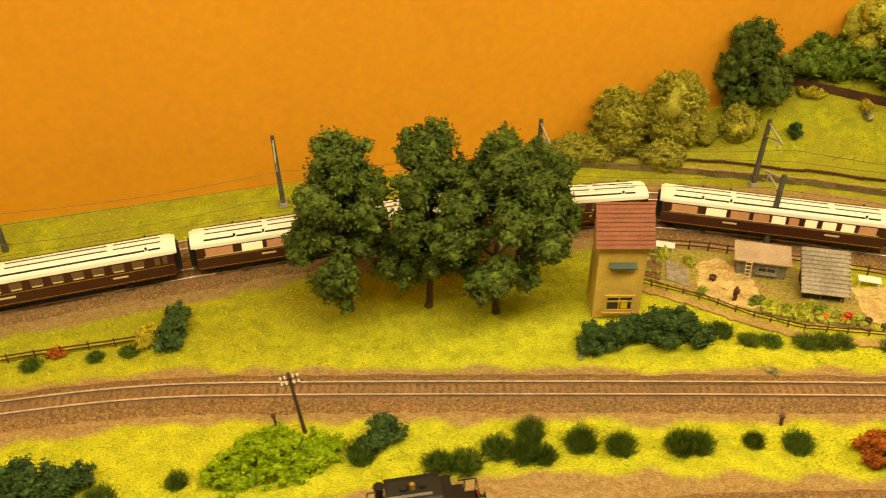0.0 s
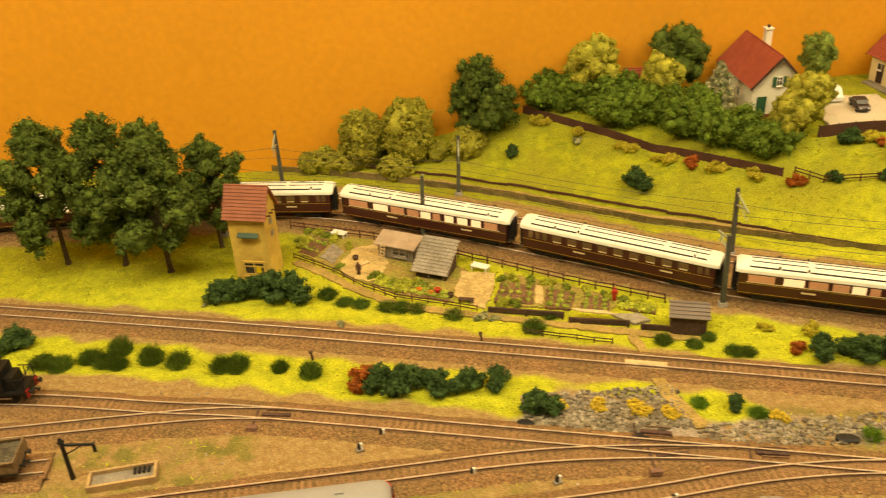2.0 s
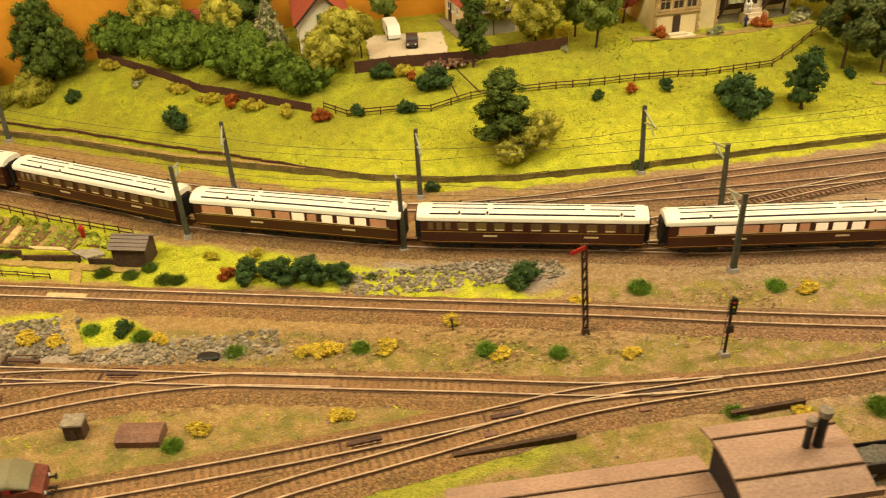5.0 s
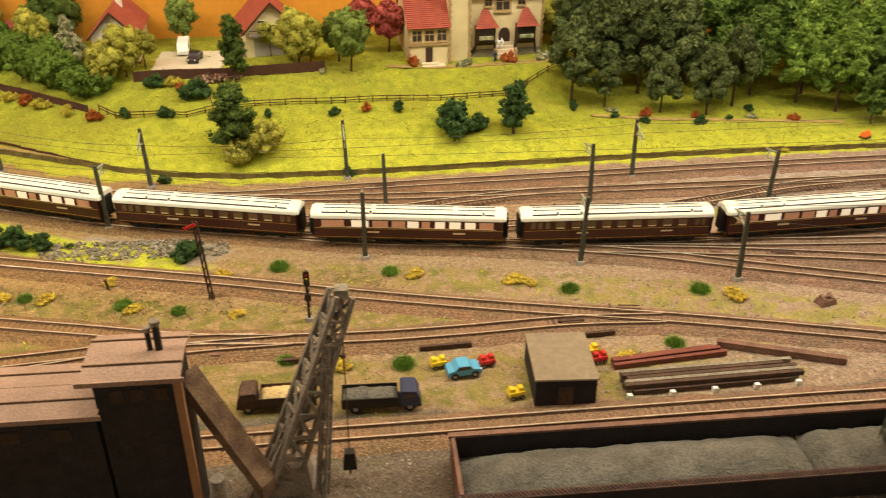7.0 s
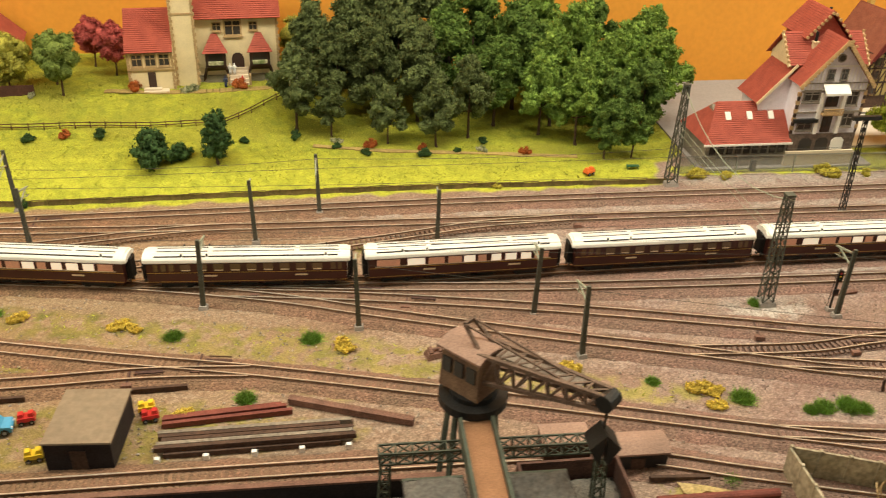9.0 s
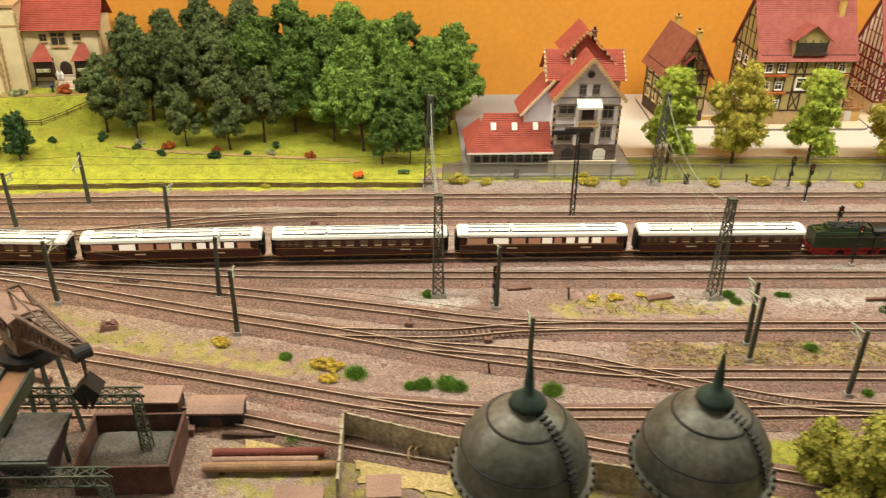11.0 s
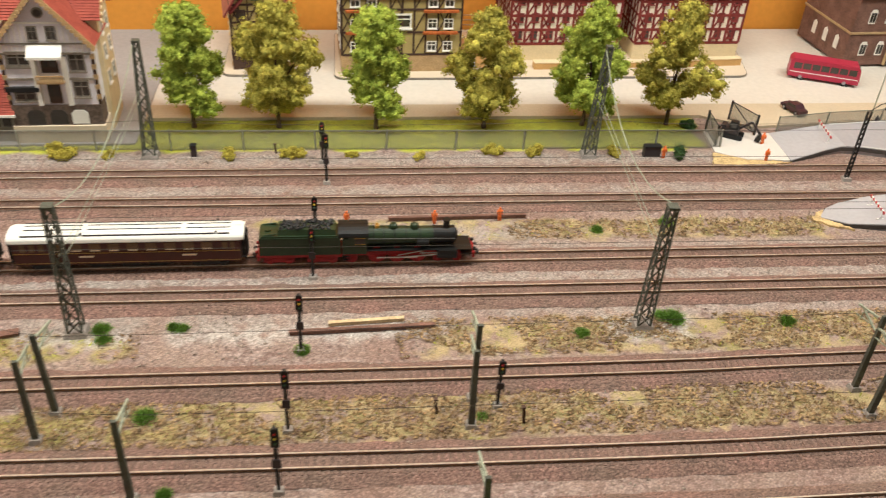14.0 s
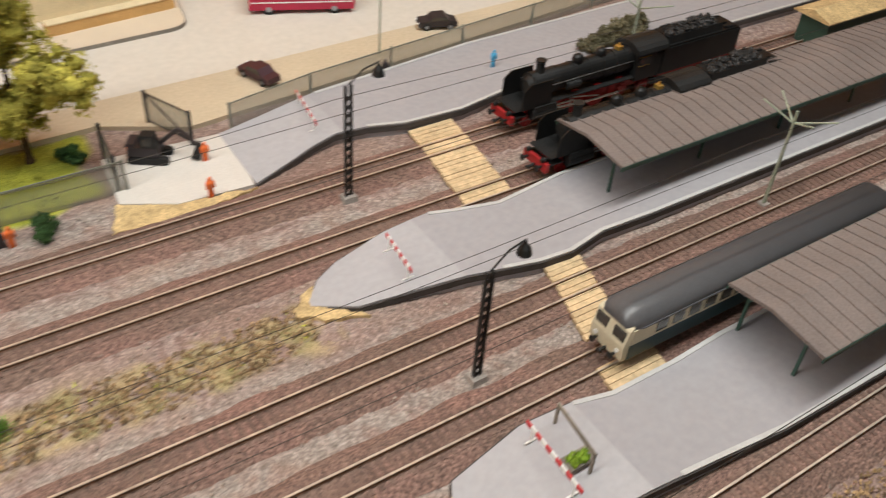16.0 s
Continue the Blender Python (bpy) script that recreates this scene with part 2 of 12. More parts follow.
DECK_ORANGE = material("rusty_deck", (0.36, 0.19, 0.10), rough=0.9, vary=0.2)
SOIL = material("garden_soil", (0.21, 0.115, 0.062), rough=0.95, vary=0.4, fine=400, bump=1.0)
SAND = material("pale_sand", (0.62, 0.46, 0.22), rough=0.95, vary=0.3, fine=400, bump=0.8)


def paint(name, rgb, rough=0.4):
    return material(name, rgb, rough=rough, vary=0.06, bump=0.0, coat=0.1)


PAINT_RED, PAINT_BLUE, PAINT_YELLOW = paint("paint_red", (0.5, 0.03, 0.03)), paint("paint_sky_blue", (0.10, 0.36, 0.62)), paint("paint_yellow", (0.75, 0.55, 0.03))
PAINT_WHITE, PAINT_NAVY, PAINT_ORANGE = paint("paint_white", (0.8, 0.79, 0.76)), paint("paint_navy", (0.03, 0.045, 0.10)), paint("paint_orange", (0.75, 0.17, 0.03), 0.7)
PAINT_CRIMSON, PAINT_CHARCOAL, PAINT_SKIRT = paint("paint_crimson", (0.38, 0.025, 0.06)), paint("paint_charcoal", (0.035, 0.028, 0.03)), paint("paint_petrol_blue", (0.015, 0.05, 0.065))
PAINT_SILVER = paint("paint_silver_grey", (0.30, 0.30, 0.31), 0.45)
TYRE = paint("tyre_black", (0.015, 0.015, 0.015), 0.8)


def fence_mesh_material():
    m = bpy.data.materials.new("wire_mesh_panel")
    m.use_nodes = True
    nt = m.node_tree
    out = nt.nodes["Material Output"]
    p = nt.nodes["Principled BSDF"]
    p.inputs["Base Color"].default_value, p.inputs["Roughness"].default_value = (0.30, 0.30, 0.26, 1), 0.7
    tr = nt.nodes.new("ShaderNodeBsdfTransparent")
    mix = nt.nodes.new("ShaderNodeMixShader")
    mix.inputs[0].default_value = 0.36
    nt.links.new(tr.outputs[0], mix.inputs[1])
    nt.links.new(p.outputs[0], mix.inputs[2])
    nt.links.new(mix.outputs[0], out.inputs["Surface"])
    return m


MESH_PANEL = fence_mesh_material()

# ---- geometry helpers ----


class Geo:
    """Collects faces for one mesh; m places what is added next."""

    def __init__(self):
        self.v, self.f, self.m = [], [], Matrix.Identity(4)

    def add(self, verts, faces):
        k = len(self.v)
        self.v += [tuple(self.m @ Vector(p)) for p in verts]
        self.f += [tuple(i + k for i in face) for face in faces]
        return self

    def box(self, x0, x1, y0, y1, z0, z1, taper=0.0):
        """taper: how much narrower the top is, on each side."""
        t = taper
        return self.add([(x0, y0, z0), (x1, y0, z0), (x1, y1, z0), (x0, y1, z0), (x0 + t, y0 + t, z1), (x1 - t, y0 + t, z1), (x1 - t, y1 - t, z1), (x0 + t, y1 - t, z1)],
                        [(3, 2, 1, 0), (4, 5, 6, 7), (0, 1, 5, 4), (1, 2, 6, 5), (2, 3, 7, 6), (3, 0, 4, 7)])

    def rod(self, a, b, r, r2=None, n=6, caps=True):
        a, b = Vector(a), Vector(b)
        r2 = r if r2 is None else r2
        w = (b - a).normalized()
        u = w.orthogonal().normalized()
        s = w.cross(u)
        ring = [(math.cos(2 * math.pi * i / n), math.sin(2 * math.pi * i / n)) for i in range(n)]
        vs = [a + (u * c + s * d) * r for c, d in ring] + [b + (u * c + s * d) * r2 for c, d in ring]
        fs = [(i, (i + 1) % n, n + (i + 1) % n, n + i) for i in range(n)]
        if caps:
            fs += [tuple(range(n))[::-1], tuple(range(n, 2 * n))]
        return self.add(vs, fs)

    def beam(self, a, b, w, h):
        """A square bar from a to b, w wide and h high."""
        a, b = Vector(a), Vector(b)
        d = (b - a).normalized()
        side = d.cross(Vector((0, 0, 1)))
        side = side.normalized() if side.length > 1e-6 else Vector((1, 0, 0))
        up = side.cross(d)
        o = [(-w / 2, -h / 2), (w / 2, -h / 2), (w / 2, h / 2), (-w / 2, h / 2)]
        vs = [a + side * p + up * q for p, q in o] + [b + side * p + up * q for p, q in o]
        return self.add(vs, [(3, 2, 1, 0), (4, 5, 6, 7), (0, 1, 5, 4), (1, 2, 6, 5), (2, 3, 7, 6), (3, 0, 4, 7)])

    def spin(self, profile, n=16, centre=(0, 0, 0)):
        """Turns (radius, z) pairs about the upright axis."""
        cx, cy, cz = centre
        vs = [(cx + r * math.cos(2 * math.pi * i / n), cy + r * math.sin(2 * math.pi * i / n), cz + z) for r, z in profile for i in range(n)]
        fs = [(k * n + i, k * n + (i + 1) % n, (k + 1) * n + (i + 1) % n, (k + 1) * n + i) for k in range(len(profile) - 1) for i in range(n)]
        fs.append(tuple(range((len(profile) - 1) * n, len(profile) * n)))
        return self.add(vs, fs)

    def ext(self, outline, a0, a1, axis="x"):
        """Extrudes an outline: (y, z) along x, or (x, z) along y."""
        n = len(outline)
        if axis == "x":
            vs = [(a0, p, q) for p, q in outline] + [(a1, p, q) for p, q in outline]
        else:
            vs = [(p, a0, q) for p, q in outline] + [(p, a1, q) for p, q in outline]
        return self.add(vs, [(i, (i + 1) % n, n + (i + 1) % n, n + i) for i in range(n)] + [tuple(range(n))[::-1], tuple(range(n, 2 * n))])

    def plate(self, outline, z0, z1):
        n = len(outline)
        return self.add([(p, q, z0) for p, q in outline] + [(p, q, z1) for p, q in outline],
                        [(i, (i + 1) % n, n + (i + 1) % n, n + i) for i in range(n)] + [tuple(range(n))[::-1], tuple(range(n, 2 * n))])

    def lump(self, c, r, rng, squash=1.0, rough=0.25, sub=1):
        """An uneven clump."""
        vs, fs = ICO[sub]
        k = rng.random() * 50
        out = []
        for p in vs:
            s = r * (1 + rough * 2 * noise.noise(Vector(p) * 2.3 + Vector((k, k, k))))
            out.append((c[0] + p[0] * s, c[1] + p[1] * s, c[2] + p[2] * s * squash))
        return self.add(out, fs)

    def leaf(self, c, size, rng, out=None):
        """One leaf; out: the way it faces, roughly."""
        d = Vector((rng.gauss(0, 1), rng.gauss(0, 1), rng.gauss(0, 1))).normalized()
        if out is not None:
            d = (d * 0.75 + out).normalized()
        u = d.orthogonal().normalized() * size
        w = d.cross(u.normalized()) * size * 0.7
        c = Vector(c)
        return self.add([c - u - w * 0.55, c + u * 1.15, c - u * 0.5 + w * 1.1 + d * size * 0.3], [(0, 1, 2)])

    def mesh(self, name, mat, smooth=False):
        me = bpy.data.meshes.new(name)
        me.from_pydata(self.v, [], self.f)
        me.materials.append(mat)
        bm = bmesh.new()
        bm.from_mesh(me)
        bmesh.ops.recalc_face_normals(bm, faces=bm.faces)
        bm.to_mesh(me)
        bm.free()
        if smooth:
            me.polygons.foreach_set("use_smooth", [True] * len(me.polygons))
        return me

    def part(self, name, mat, parent=None, label="", smooth=False):
        ob = new(name, self.mesh(name, mat, smooth))
        if parent is not None:
            ob.parent = parent
        if label:
            ob["label"] = label
        return ob


def ico_data():
    out = {}
    for sub in (1, 2):
        bm = bmesh.new()
        bmesh.ops.create_icosphere(bm, subdivisions=sub, radius=1)
        out[sub] = ([tuple(v.co) for v in bm.verts], [tuple(v.index for v in f.verts) for f in bm.faces])
        bm.free()
    return out


ICO = ico_data()


def thing(name, label, category, m=None, group="", kind=""):
    ob = new(name)
    ob.empty_display_size = 0.02
    if m is not None:
        ob.matrix_world = m
    return tagged(ob, label, category, group, kind)


def share(ob, name, parent, m):
    """Another object on the same mesh, at m within its parent."""
    o = new(name, ob.data)
    o.parent = parent
    o.matrix_basis = m
    return o


# ---- the landscape board ----
FOOT = [(-1.0, 2.26), (1.2, 2.22), (1.36, 2.17), (1.52, 2.115), (1.7, 2.04), (1.92, 1.912), (2.09, 1.84), (2.25, 1.772), (2.4, 1.75), (2.6, 1.75), (2.8, 1.762), (3.2, 1.777), (3.6, 1.778), (9.0, 1.778)]
STEEP = [(1.3, 0.27), (1.8, 0.33), (2.0, 0.42), (2.5, 0.36), (2.65, 0.31), (2.8, 0.24), (3.0, 0.12), (3.3, 0.07), (3.6, 0.0), (9.0, 0.0)]


def back_y(x):
    """The room's rear wall."""
    return 2.140 + 0.045 * (x - 0.8)


def height(x, y):
    """Height of the board's surface: flat yard, and the bank that climbs behind the far track."""
    x, y = np.asarray(x, float), np.asarray(y, float)
    foot = np.interp(x, [a for a, b in FOOT], [b for a, b in FOOT])
    steep = np.interp(x, [a for a, b in STEEP], [b for a, b in STEEP])
    up = np.maximum(y - foot, 0) * steep
    top = 0.086
    rise = np.where(up < top - 0.015, up, top - 0.015 * np.exp(-(up - top + 0.015) / 0.015))
    shelf = np.clip((x - 2.57) / 0.07, 0, 1) * np.clip((3.03 - x) / 0.07, 0, 1) * np.clip((y - 1.945) / 0.085, 0, 1)
    rise = rise + np.maximum(0.0735 - rise, 0) * shelf * shelf * (3 - 2 * shelf)
    left = np.clip((y - 2.045) / 0.08, 0, 1) * np.clip((1.35 - x) / 0.3, 0, 1) * 0.018
    return rise + left + np.clip(rise * 40, 0, 1) * 0.004


def gz(x, y):
    return float(height(x, y))


def inside(px, py, poly):
    hit = np.zeros(px.shape, bool)
    n = len(poly)
    for i in range(n):
        (x0, y0), (x1, y1) = poly[i], poly[(i + 1) % n]
        cross = ((y0 > py) != (y1 > py)) & (px < (x1 - x0) * (py - y0) / (y1 - y0 + 1e-12) + x0)
        hit ^= cross
    return hit


def wobble(x, y, s, k):
    """Smooth pseudo-random waves, -1 to 1."""
    return (np.sin(x * s + 1.7 * np.sin(y * s * 0.83 + k)) + np.sin(y * s * 1.13 + 1.3 * np.sin(x * s * 0.71 + 2 * k)) + np.sin((x + y) * s * 1.9 + k * 3)) / 3


GRASS = [
    [(-1.5, 1.855), (0.6, 1.855), (0.9, 1.838), (1.05, 1.812), (1.31, 1.746), (1.6, 1.678), (1.97, 1.576), (2.2, 1.522), (2.36, 1.5), (2.3, 1.54), (2.2, 1.567), (2.1, 1.61), (1.95, 1.672),
     (1.85, 1.738), (1.7, 1.825), (1.55, 1.892), (1.4, 1.945), (1.2, 1.962), (1.0, 1.955), (0.75, 1.93), (-1.5, 1.88)],
    [(-1.5, 1.76), (0.76, 1.768), (0.9, 1.762), (1.03, 1.738), (1.31, 1.672), (1.58, 1.606), (1.86, 1.535), (1.93, 1.515), (1.96, 1.49), (1.9, 1.47), (1.85, 1.52), (1.74, 1.55), (1.7, 1.51), (1.5, 1.56), (1.2, 1.635), (1.0, 1.65), (-1.5, 1.7)],
]
GRASS += [
    [(1.25, 2.075), (1.45, 2.092), (1.6, 2.05), (1.76, 1.985), (1.9, 1.9), (2.06, 1.81), (2.2, 1.755), (2.4, 1.728), (2.7, 1.736), (3.1, 1.757), (3.58, 1.765), (3.60, 1.86), (3.668, 1.89), (3.668, 2.5), (1.2, 2.5)],
    [(-1.5, 2.05), (0.9, 2.06), (1.28, 2.085), (1.3, 2.5), (-1.5, 2.5)],
    [(3.84, 1.095), (4.1, 1.080), (4.4, 1.070), (6.5, 1.03), (6.5, 0.7), (3.82, 0.7), (3.8, 1.03)],
    [(3.98, 1.905), (4.86, 1.918), (4.855, 1.812), (3.62, 1.806), (3.62, 1.84), (3.9, 1.86)],
    [(2.105, 1.208), (2.125, 1.220), (2.168, 1.236), (2.244, 1.250), (2.30, 1.262), (2.36, 1.264), (2.339, 1.246), (2.264, 1.236), (2.17, 1.212), (2.12, 1.195)],
]
GRASS += [
    [(2.17, 1.523), (2.36, 1.49), (2.42, 1.47), (2.3, 1.478), (2.1, 1.53)],
]
STRAW = [
    [(0.5, 1.40), (1.05, 1.44), (1.35, 1.46), (1.6, 1.41), (1.9, 1.33), (2.2, 1.26), (2.3, 1.12), (2.2, 0.9), (0.5, 0.9)],
    [(2.2, 1.30), (2.42, 1.27), (2.6, 1.25), (2.6, 1.1), (2.25, 1.1)],
    [(4.3, 1.275), (5.6, 1.275), (5.6, 1.235), (4.3, 1.225)],
    [(2.42, 1.43), (2.62, 1.40), (2.9, 1.33), (3.2, 1.24), (3.2, 1.22), (2.85, 1.30), (2.5, 1.36)],
    [(1.95, 1.5), (2.2, 1.44), (2.5, 1.37), (2.7, 1.325), (2.5, 1.315), (2.35, 1.34), (2.1, 1.4), (1.93, 1.46)],
    [(2.35, 1.5), (2.7, 1.45), (3.0, 1.39), (3.3, 1.29), (3.55, 1.2), (3.3, 1.235), (2.9, 1.345), (2.5, 1.44)],
]
STRAW += [
    [(1.52, 1.405), (1.586, 1.413), (1.642, 1.424), (1.749, 1.426), (1.758, 1.411), (1.644, 1.405), (1.588, 1.398), (1.52, 1.393)],
    [(1.55, 1.335), (1.617, 1.345), (1.711, 1.358), (1.848, 1.366), (1.89, 1.385), (1.96, 1.385), (1.96, 1.29), (1.89, 1.29), (1.826, 1.325), (1.715, 1.322), (1.55, 1.31)],
    [(3.0, 1.60), (3.08, 1.602), (3.15, 1.59), (3.15, 1.568), (3.06, 1.56), (3.0, 1.575)],
    [(1.20, 1.505), (1.30, 1.512), (1.42, 1.508), (1.44, 1.475), (1.34, 1.465), (1.22, 1.475)],
    [(1.6, 1.41), (1.9, 1.365), (1.8, 1.3), (1.5, 1.38)],
    [(1.85, 1.37), (2.15, 1.345), (2.28, 1.325), (2.2, 1.3), (1.9, 1.31)],
    [(1.98, 1.2), (2.3, 1.27), (2.44, 1.27), (2.5, 1.1), (1.98, 1.1)],
]
STRAW += [
    [(2.45, 1.262), (2.85, 1.268), (3.1, 1.2), (2.85, 1.17), (2.45, 1.18)],
    [(3.75, 1.39), (4.06, 1.395), (4.06, 1.36), (3.75, 1.35)],
    [(3.9, 1.29), (4.7, 1.29), (4.9, 1.24), (4.3, 1.23), (3.9, 1.235)],
    [(4.1, 1.615), (4.55, 1.612), (4.95, 1.61), (4.95, 1.565), (4.3, 1.57)],
    [(4.42, 1.405), (4.93, 1.405), (4.9, 1.345), (4.35, 1.345)],
    [(3.35, 1.12), (3.6, 1.09), (3.82, 1.02), (3.82, 0.9), (3.35, 0.9)],
]
GREY = [
    [(1.67, 1.5), (1.75, 1.545), (1.85, 1.51), (2.05, 1.46), (2.1, 1.43), (1.9, 1.45), (1.75, 1.47)],
    [(2.13, 1.585), (2.3, 1.57), (2.42, 1.525), (2.36, 1.49), (2.2, 1.52)],
    [(3.54, 1.43), (3.66, 1.43), (3.66, 1.375), (3.54, 1.375)], [(3.93, 1.432), (4.07, 1.43), (4.06, 1.375), (3.94, 1.375)], [(4.57, 1.42), (4.7, 1.42), (4.68, 1.365), (4.58, 1.365)],
    [(4.1, 1.41), (4.42, 1.415), (4.42, 1.378), (4.1, 1.375)], [(4.3, 1.60), (4.55, 1.60), (4.55, 1.565), (4.25, 1.57)],
]
GREY += [
    [(3.0, 1.69), (3.6, 1.705), (3.6, 1.68), (3.0, 1.67)], [(3.6, 1.80), (4.9, 1.80), (4.9, 1.765), (3.6, 1.762)], [(3.1, 1.62), (3.8, 1.605), (3.8, 1.57), (3.1, 1.59)],
    [(3.3, 1.475), (4.2, 1.47), (8.0, 1.468), (8.0, 1.503), (4.2, 1.503), (3.3, 1.488)], [(4.5, 1.556), (8.0, 1.556), (8.0, 1.535), (4.5, 1.535)], [(4.1, 1.43), (8.0, 1.435), (8.0, 1.415), (4.1, 1.41)],
    [(3.7, 1.675), (8.0, 1.685), (8.0, 1.70), (3.7, 1.70)],
]
COALY = [[(2.3, 1.185), (2.75, 1.165), (3.25, 1.175), (3.25, 0.9), (2.1, 0.9), (2.1, 1.1)]]


def ground_sheet():
    xs = np.concatenate([np.linspace(-2.5, 0.5, 60, endpoint=False), np.linspace(0.5, 5.4, 620, endpoint=False), np.linspace(5.4, 8.6, 60)])
    ys = np.linspace(0.72, 2.54, 260)
    gx, gy = np.meshgrid(xs, ys)
    lim = back_y(gx) + 0.02
    gy = np.minimum(gy, lim)
    h = height(gx, gy)
    wx, wy = gx + 0.012 * wobble(gx, gy, 60, 1), gy + 0.010 * wobble(gx, gy, 75, 4)
    grass, straw, grey, coal = (np.any([inside(wx, wy, p) for p in polys], axis=0).astype(float) for polys in (GRASS, STRAW, GREY, COALY))

    def soften(a):
        for _ in range(2):
            a = (a + np.roll(a, 1, 0) + np.roll(a, -1, 0) + np.roll(a, 1, 1) + np.roll(a, -1, 1)) / 5
        return a
    grass, straw, grey, coal = map(soften, (grass, straw, grey, coal))
    rng = np.random.RandomState(3)
    h = h + grass * (0.0012 * wobble(gx, gy, 110, 2) + 0.0002 * rng.randn(*gx.shape)) + (1 - grass) * 0.0004 * rng.randn(*gx.shape) - 0.001
    ny, nx = gx.shape
    co = np.stack([gx, gy, h], -1).reshape(-1, 3)
    idx = np.arange(nx * ny).reshape(ny, nx)
    quads = np.stack([idx[:-1, :-1], idx[:-1, 1:], idx[1:, 1:], idx[1:, :-1]], -1).reshape(-1, 4)
    me = bpy.data.meshes.new("ground")
    me.from_pydata(co.tolist(), [], quads.tolist())
    me.polygons.foreach_set("use_smooth", [True] * len(me.polygons))
    col = me.color_attributes.new("cover", "FLOAT_COLOR", "POINT")
    col.data.foreach_set("color", np.stack([grass, straw, grey, coal], -1).reshape(-1).astype(np.float32))
    return me, (gx, gy, h, grass, straw)


def ground_material():
    m = bpy.data.materials.new("scatter_ground")
    m.use_nodes = True
    nt = m.node_tree
    N, L = nt.nodes, nt.links
    p = N["Principled BSDF"]
    p.inputs["Roughness"].default_value, p.inputs["Specular IOR Level"].default_value = 0.95, 0.1
    at = N.new("ShaderNodeAttribute")
    at.attribute_name = "cover"
    sep = N.new("ShaderNodeSeparateColor")
    L.new(at.outputs["Color"], sep.inputs["Color"])
    geo = N.new("ShaderNodeNewGeometry")

    def tex(scale, detail=3):
        n = N.new("ShaderNodeTexNoise")
        n.inputs["Scale"].default_value, n.inputs["Detail"].default_value = scale, detail
        L.new(geo.outputs["Position"], n.inputs["Vector"])
        return n.outputs["Fac"]

    def rng(v, a, b, c=0.0, d=1.0):
        n = N.new("ShaderNodeMapRange")
        for key, value in zip(("From Min", "From Max", "To Min", "To Max"), (a, b, c, d)):
            n.inputs[key].default_value = value
        L.new(v, n.inputs["Value"])
        return n.outputs["Result"]

    def mix(f, a, b):
        n = N.new("ShaderNodeMix")
        n.data_type = "RGBA"
        for key, value in (("Factor", f), ("A", a), ("B", b)):
            if isinstance(value, tuple):
                n.inputs[key].default_value = (*value, 1)
            elif isinstance(value, float):
                n.inputs[key].default_value = value
            else:
                L.new(value, n.inputs[key])
        return n.outputs["Result"]

    def times(a, b):
        n = N.new("ShaderNodeMath")
        n.operation = "MULTIPLY"
        L.new(a, n.inputs[0])
        L.new(b, n.inputs[1])
        return n.outputs[0]

    fine, mid, broad, grit = tex(700, 4), tex(130), tex(16), tex(380, 2)
    dirt = mix(rng(mid, 0.38, 0.62), (0.240, 0.168, 0.146), (0.375, 0.295, 0.260))
    dirt = mix(rng(broad, 0.42, 0.62), dirt, (0.32, 0.238, 0.195))
    dirt = mix(rng(tex(7, 4), 0.50, 0.62, 0.0, 0.75), dirt, (0.245, 0.16, 0.13))
    where = N.new("ShaderNodeSeparateXYZ")
    L.new(geo.outputs["Position"], where.inputs[0])
    loam = mix(rng(mid, 0.38, 0.62), (0.275, 0.175, 0.078), (0.335, 0.235, 0.108))
    dirt = mix(rng(where.outputs["X"], 2.2, 3.5), loam, dirt)
    dry = mix(rng(tex(42, 5), 0.40, 0.60), (0.245, 0.195, 0.064), (0.165, 0.148, 0.045))
    dry = mix(rng(broad, 0.5, 0.65), dry, (0.27, 0.19, 0.085))
    fresh = mix(rng(tex(42, 5), 0.40, 0.60), (0.36, 0.30, 0.115), (0.27, 0.24, 0.08))
    dry = mix(rng(where.outputs["X"], 2.6, 3.4), dry, fresh)
    brown = mix(rng(tex(42, 5), 0.40, 0.60), (0.43, 0.335, 0.185), (0.305, 0.26, 0.122))
    dry = mix(rng(where.outputs["X"], 3.95, 4.35), dry, brown)
    stone = mix(rng(grit, 0.35, 0.65), (0.27, 0.232, 0.205), (0.42, 0.37, 0.33))
    pale = mix(rng(grit, 0.35, 0.65), (0.36, 0.325, 0.295), (0.60, 0.56, 0.515))
    stone = mix(rng(where.outputs["Y"], 1.392, 1.408), pale, stone)
    green = mix(rng(tex(60, 4), 0.38, 0.66), (0.36, 0.37, 0.036), (0.225, 0.255, 0.032))
    green = mix(rng(broad, 0.4, 0.65), green, (0.27, 0.265, 0.035))
    strip = mix(rng(tex(60, 4), 0.38, 0.66), (0.47, 0.48, 0.05), (0.33, 0.355, 0.038))
    olive = mix(rng(tex(60, 4), 0.38, 0.66), (0.31, 0.305, 0.05), (0.215, 0.225, 0.04))
    strip = mix(rng(where.outputs["Y"], 1.28, 1.36), olive, strip)
    green = mix(rng(where.outputs["Y"], 1.80, 1.90), strip, green)
    slag = mix(rng(grit, 0.35, 0.65), (0.06, 0.055, 0.05), (0.15, 0.12, 0.10))
    c = mix(times(rng(sep.outputs["Green"], 0.2, 0.8), rng(tex(48, 5), 0.40, 0.54)), dirt, dry)
    c = mix(times(rng(sep.outputs["Blue"], 0.15, 0.95), rng(tex(55, 5), 0.34, 0.52, 0.0, 0.85)), c, stone)
    c = mix(rng(at.outputs["Alpha"], 0.2, 0.8, 0.0, 0.85), c, slag)
    c = mix(rng(sep.outputs["Red"], 0.25, 0.7), c, green)
    hsv = N.new("ShaderNodeHueSaturation")
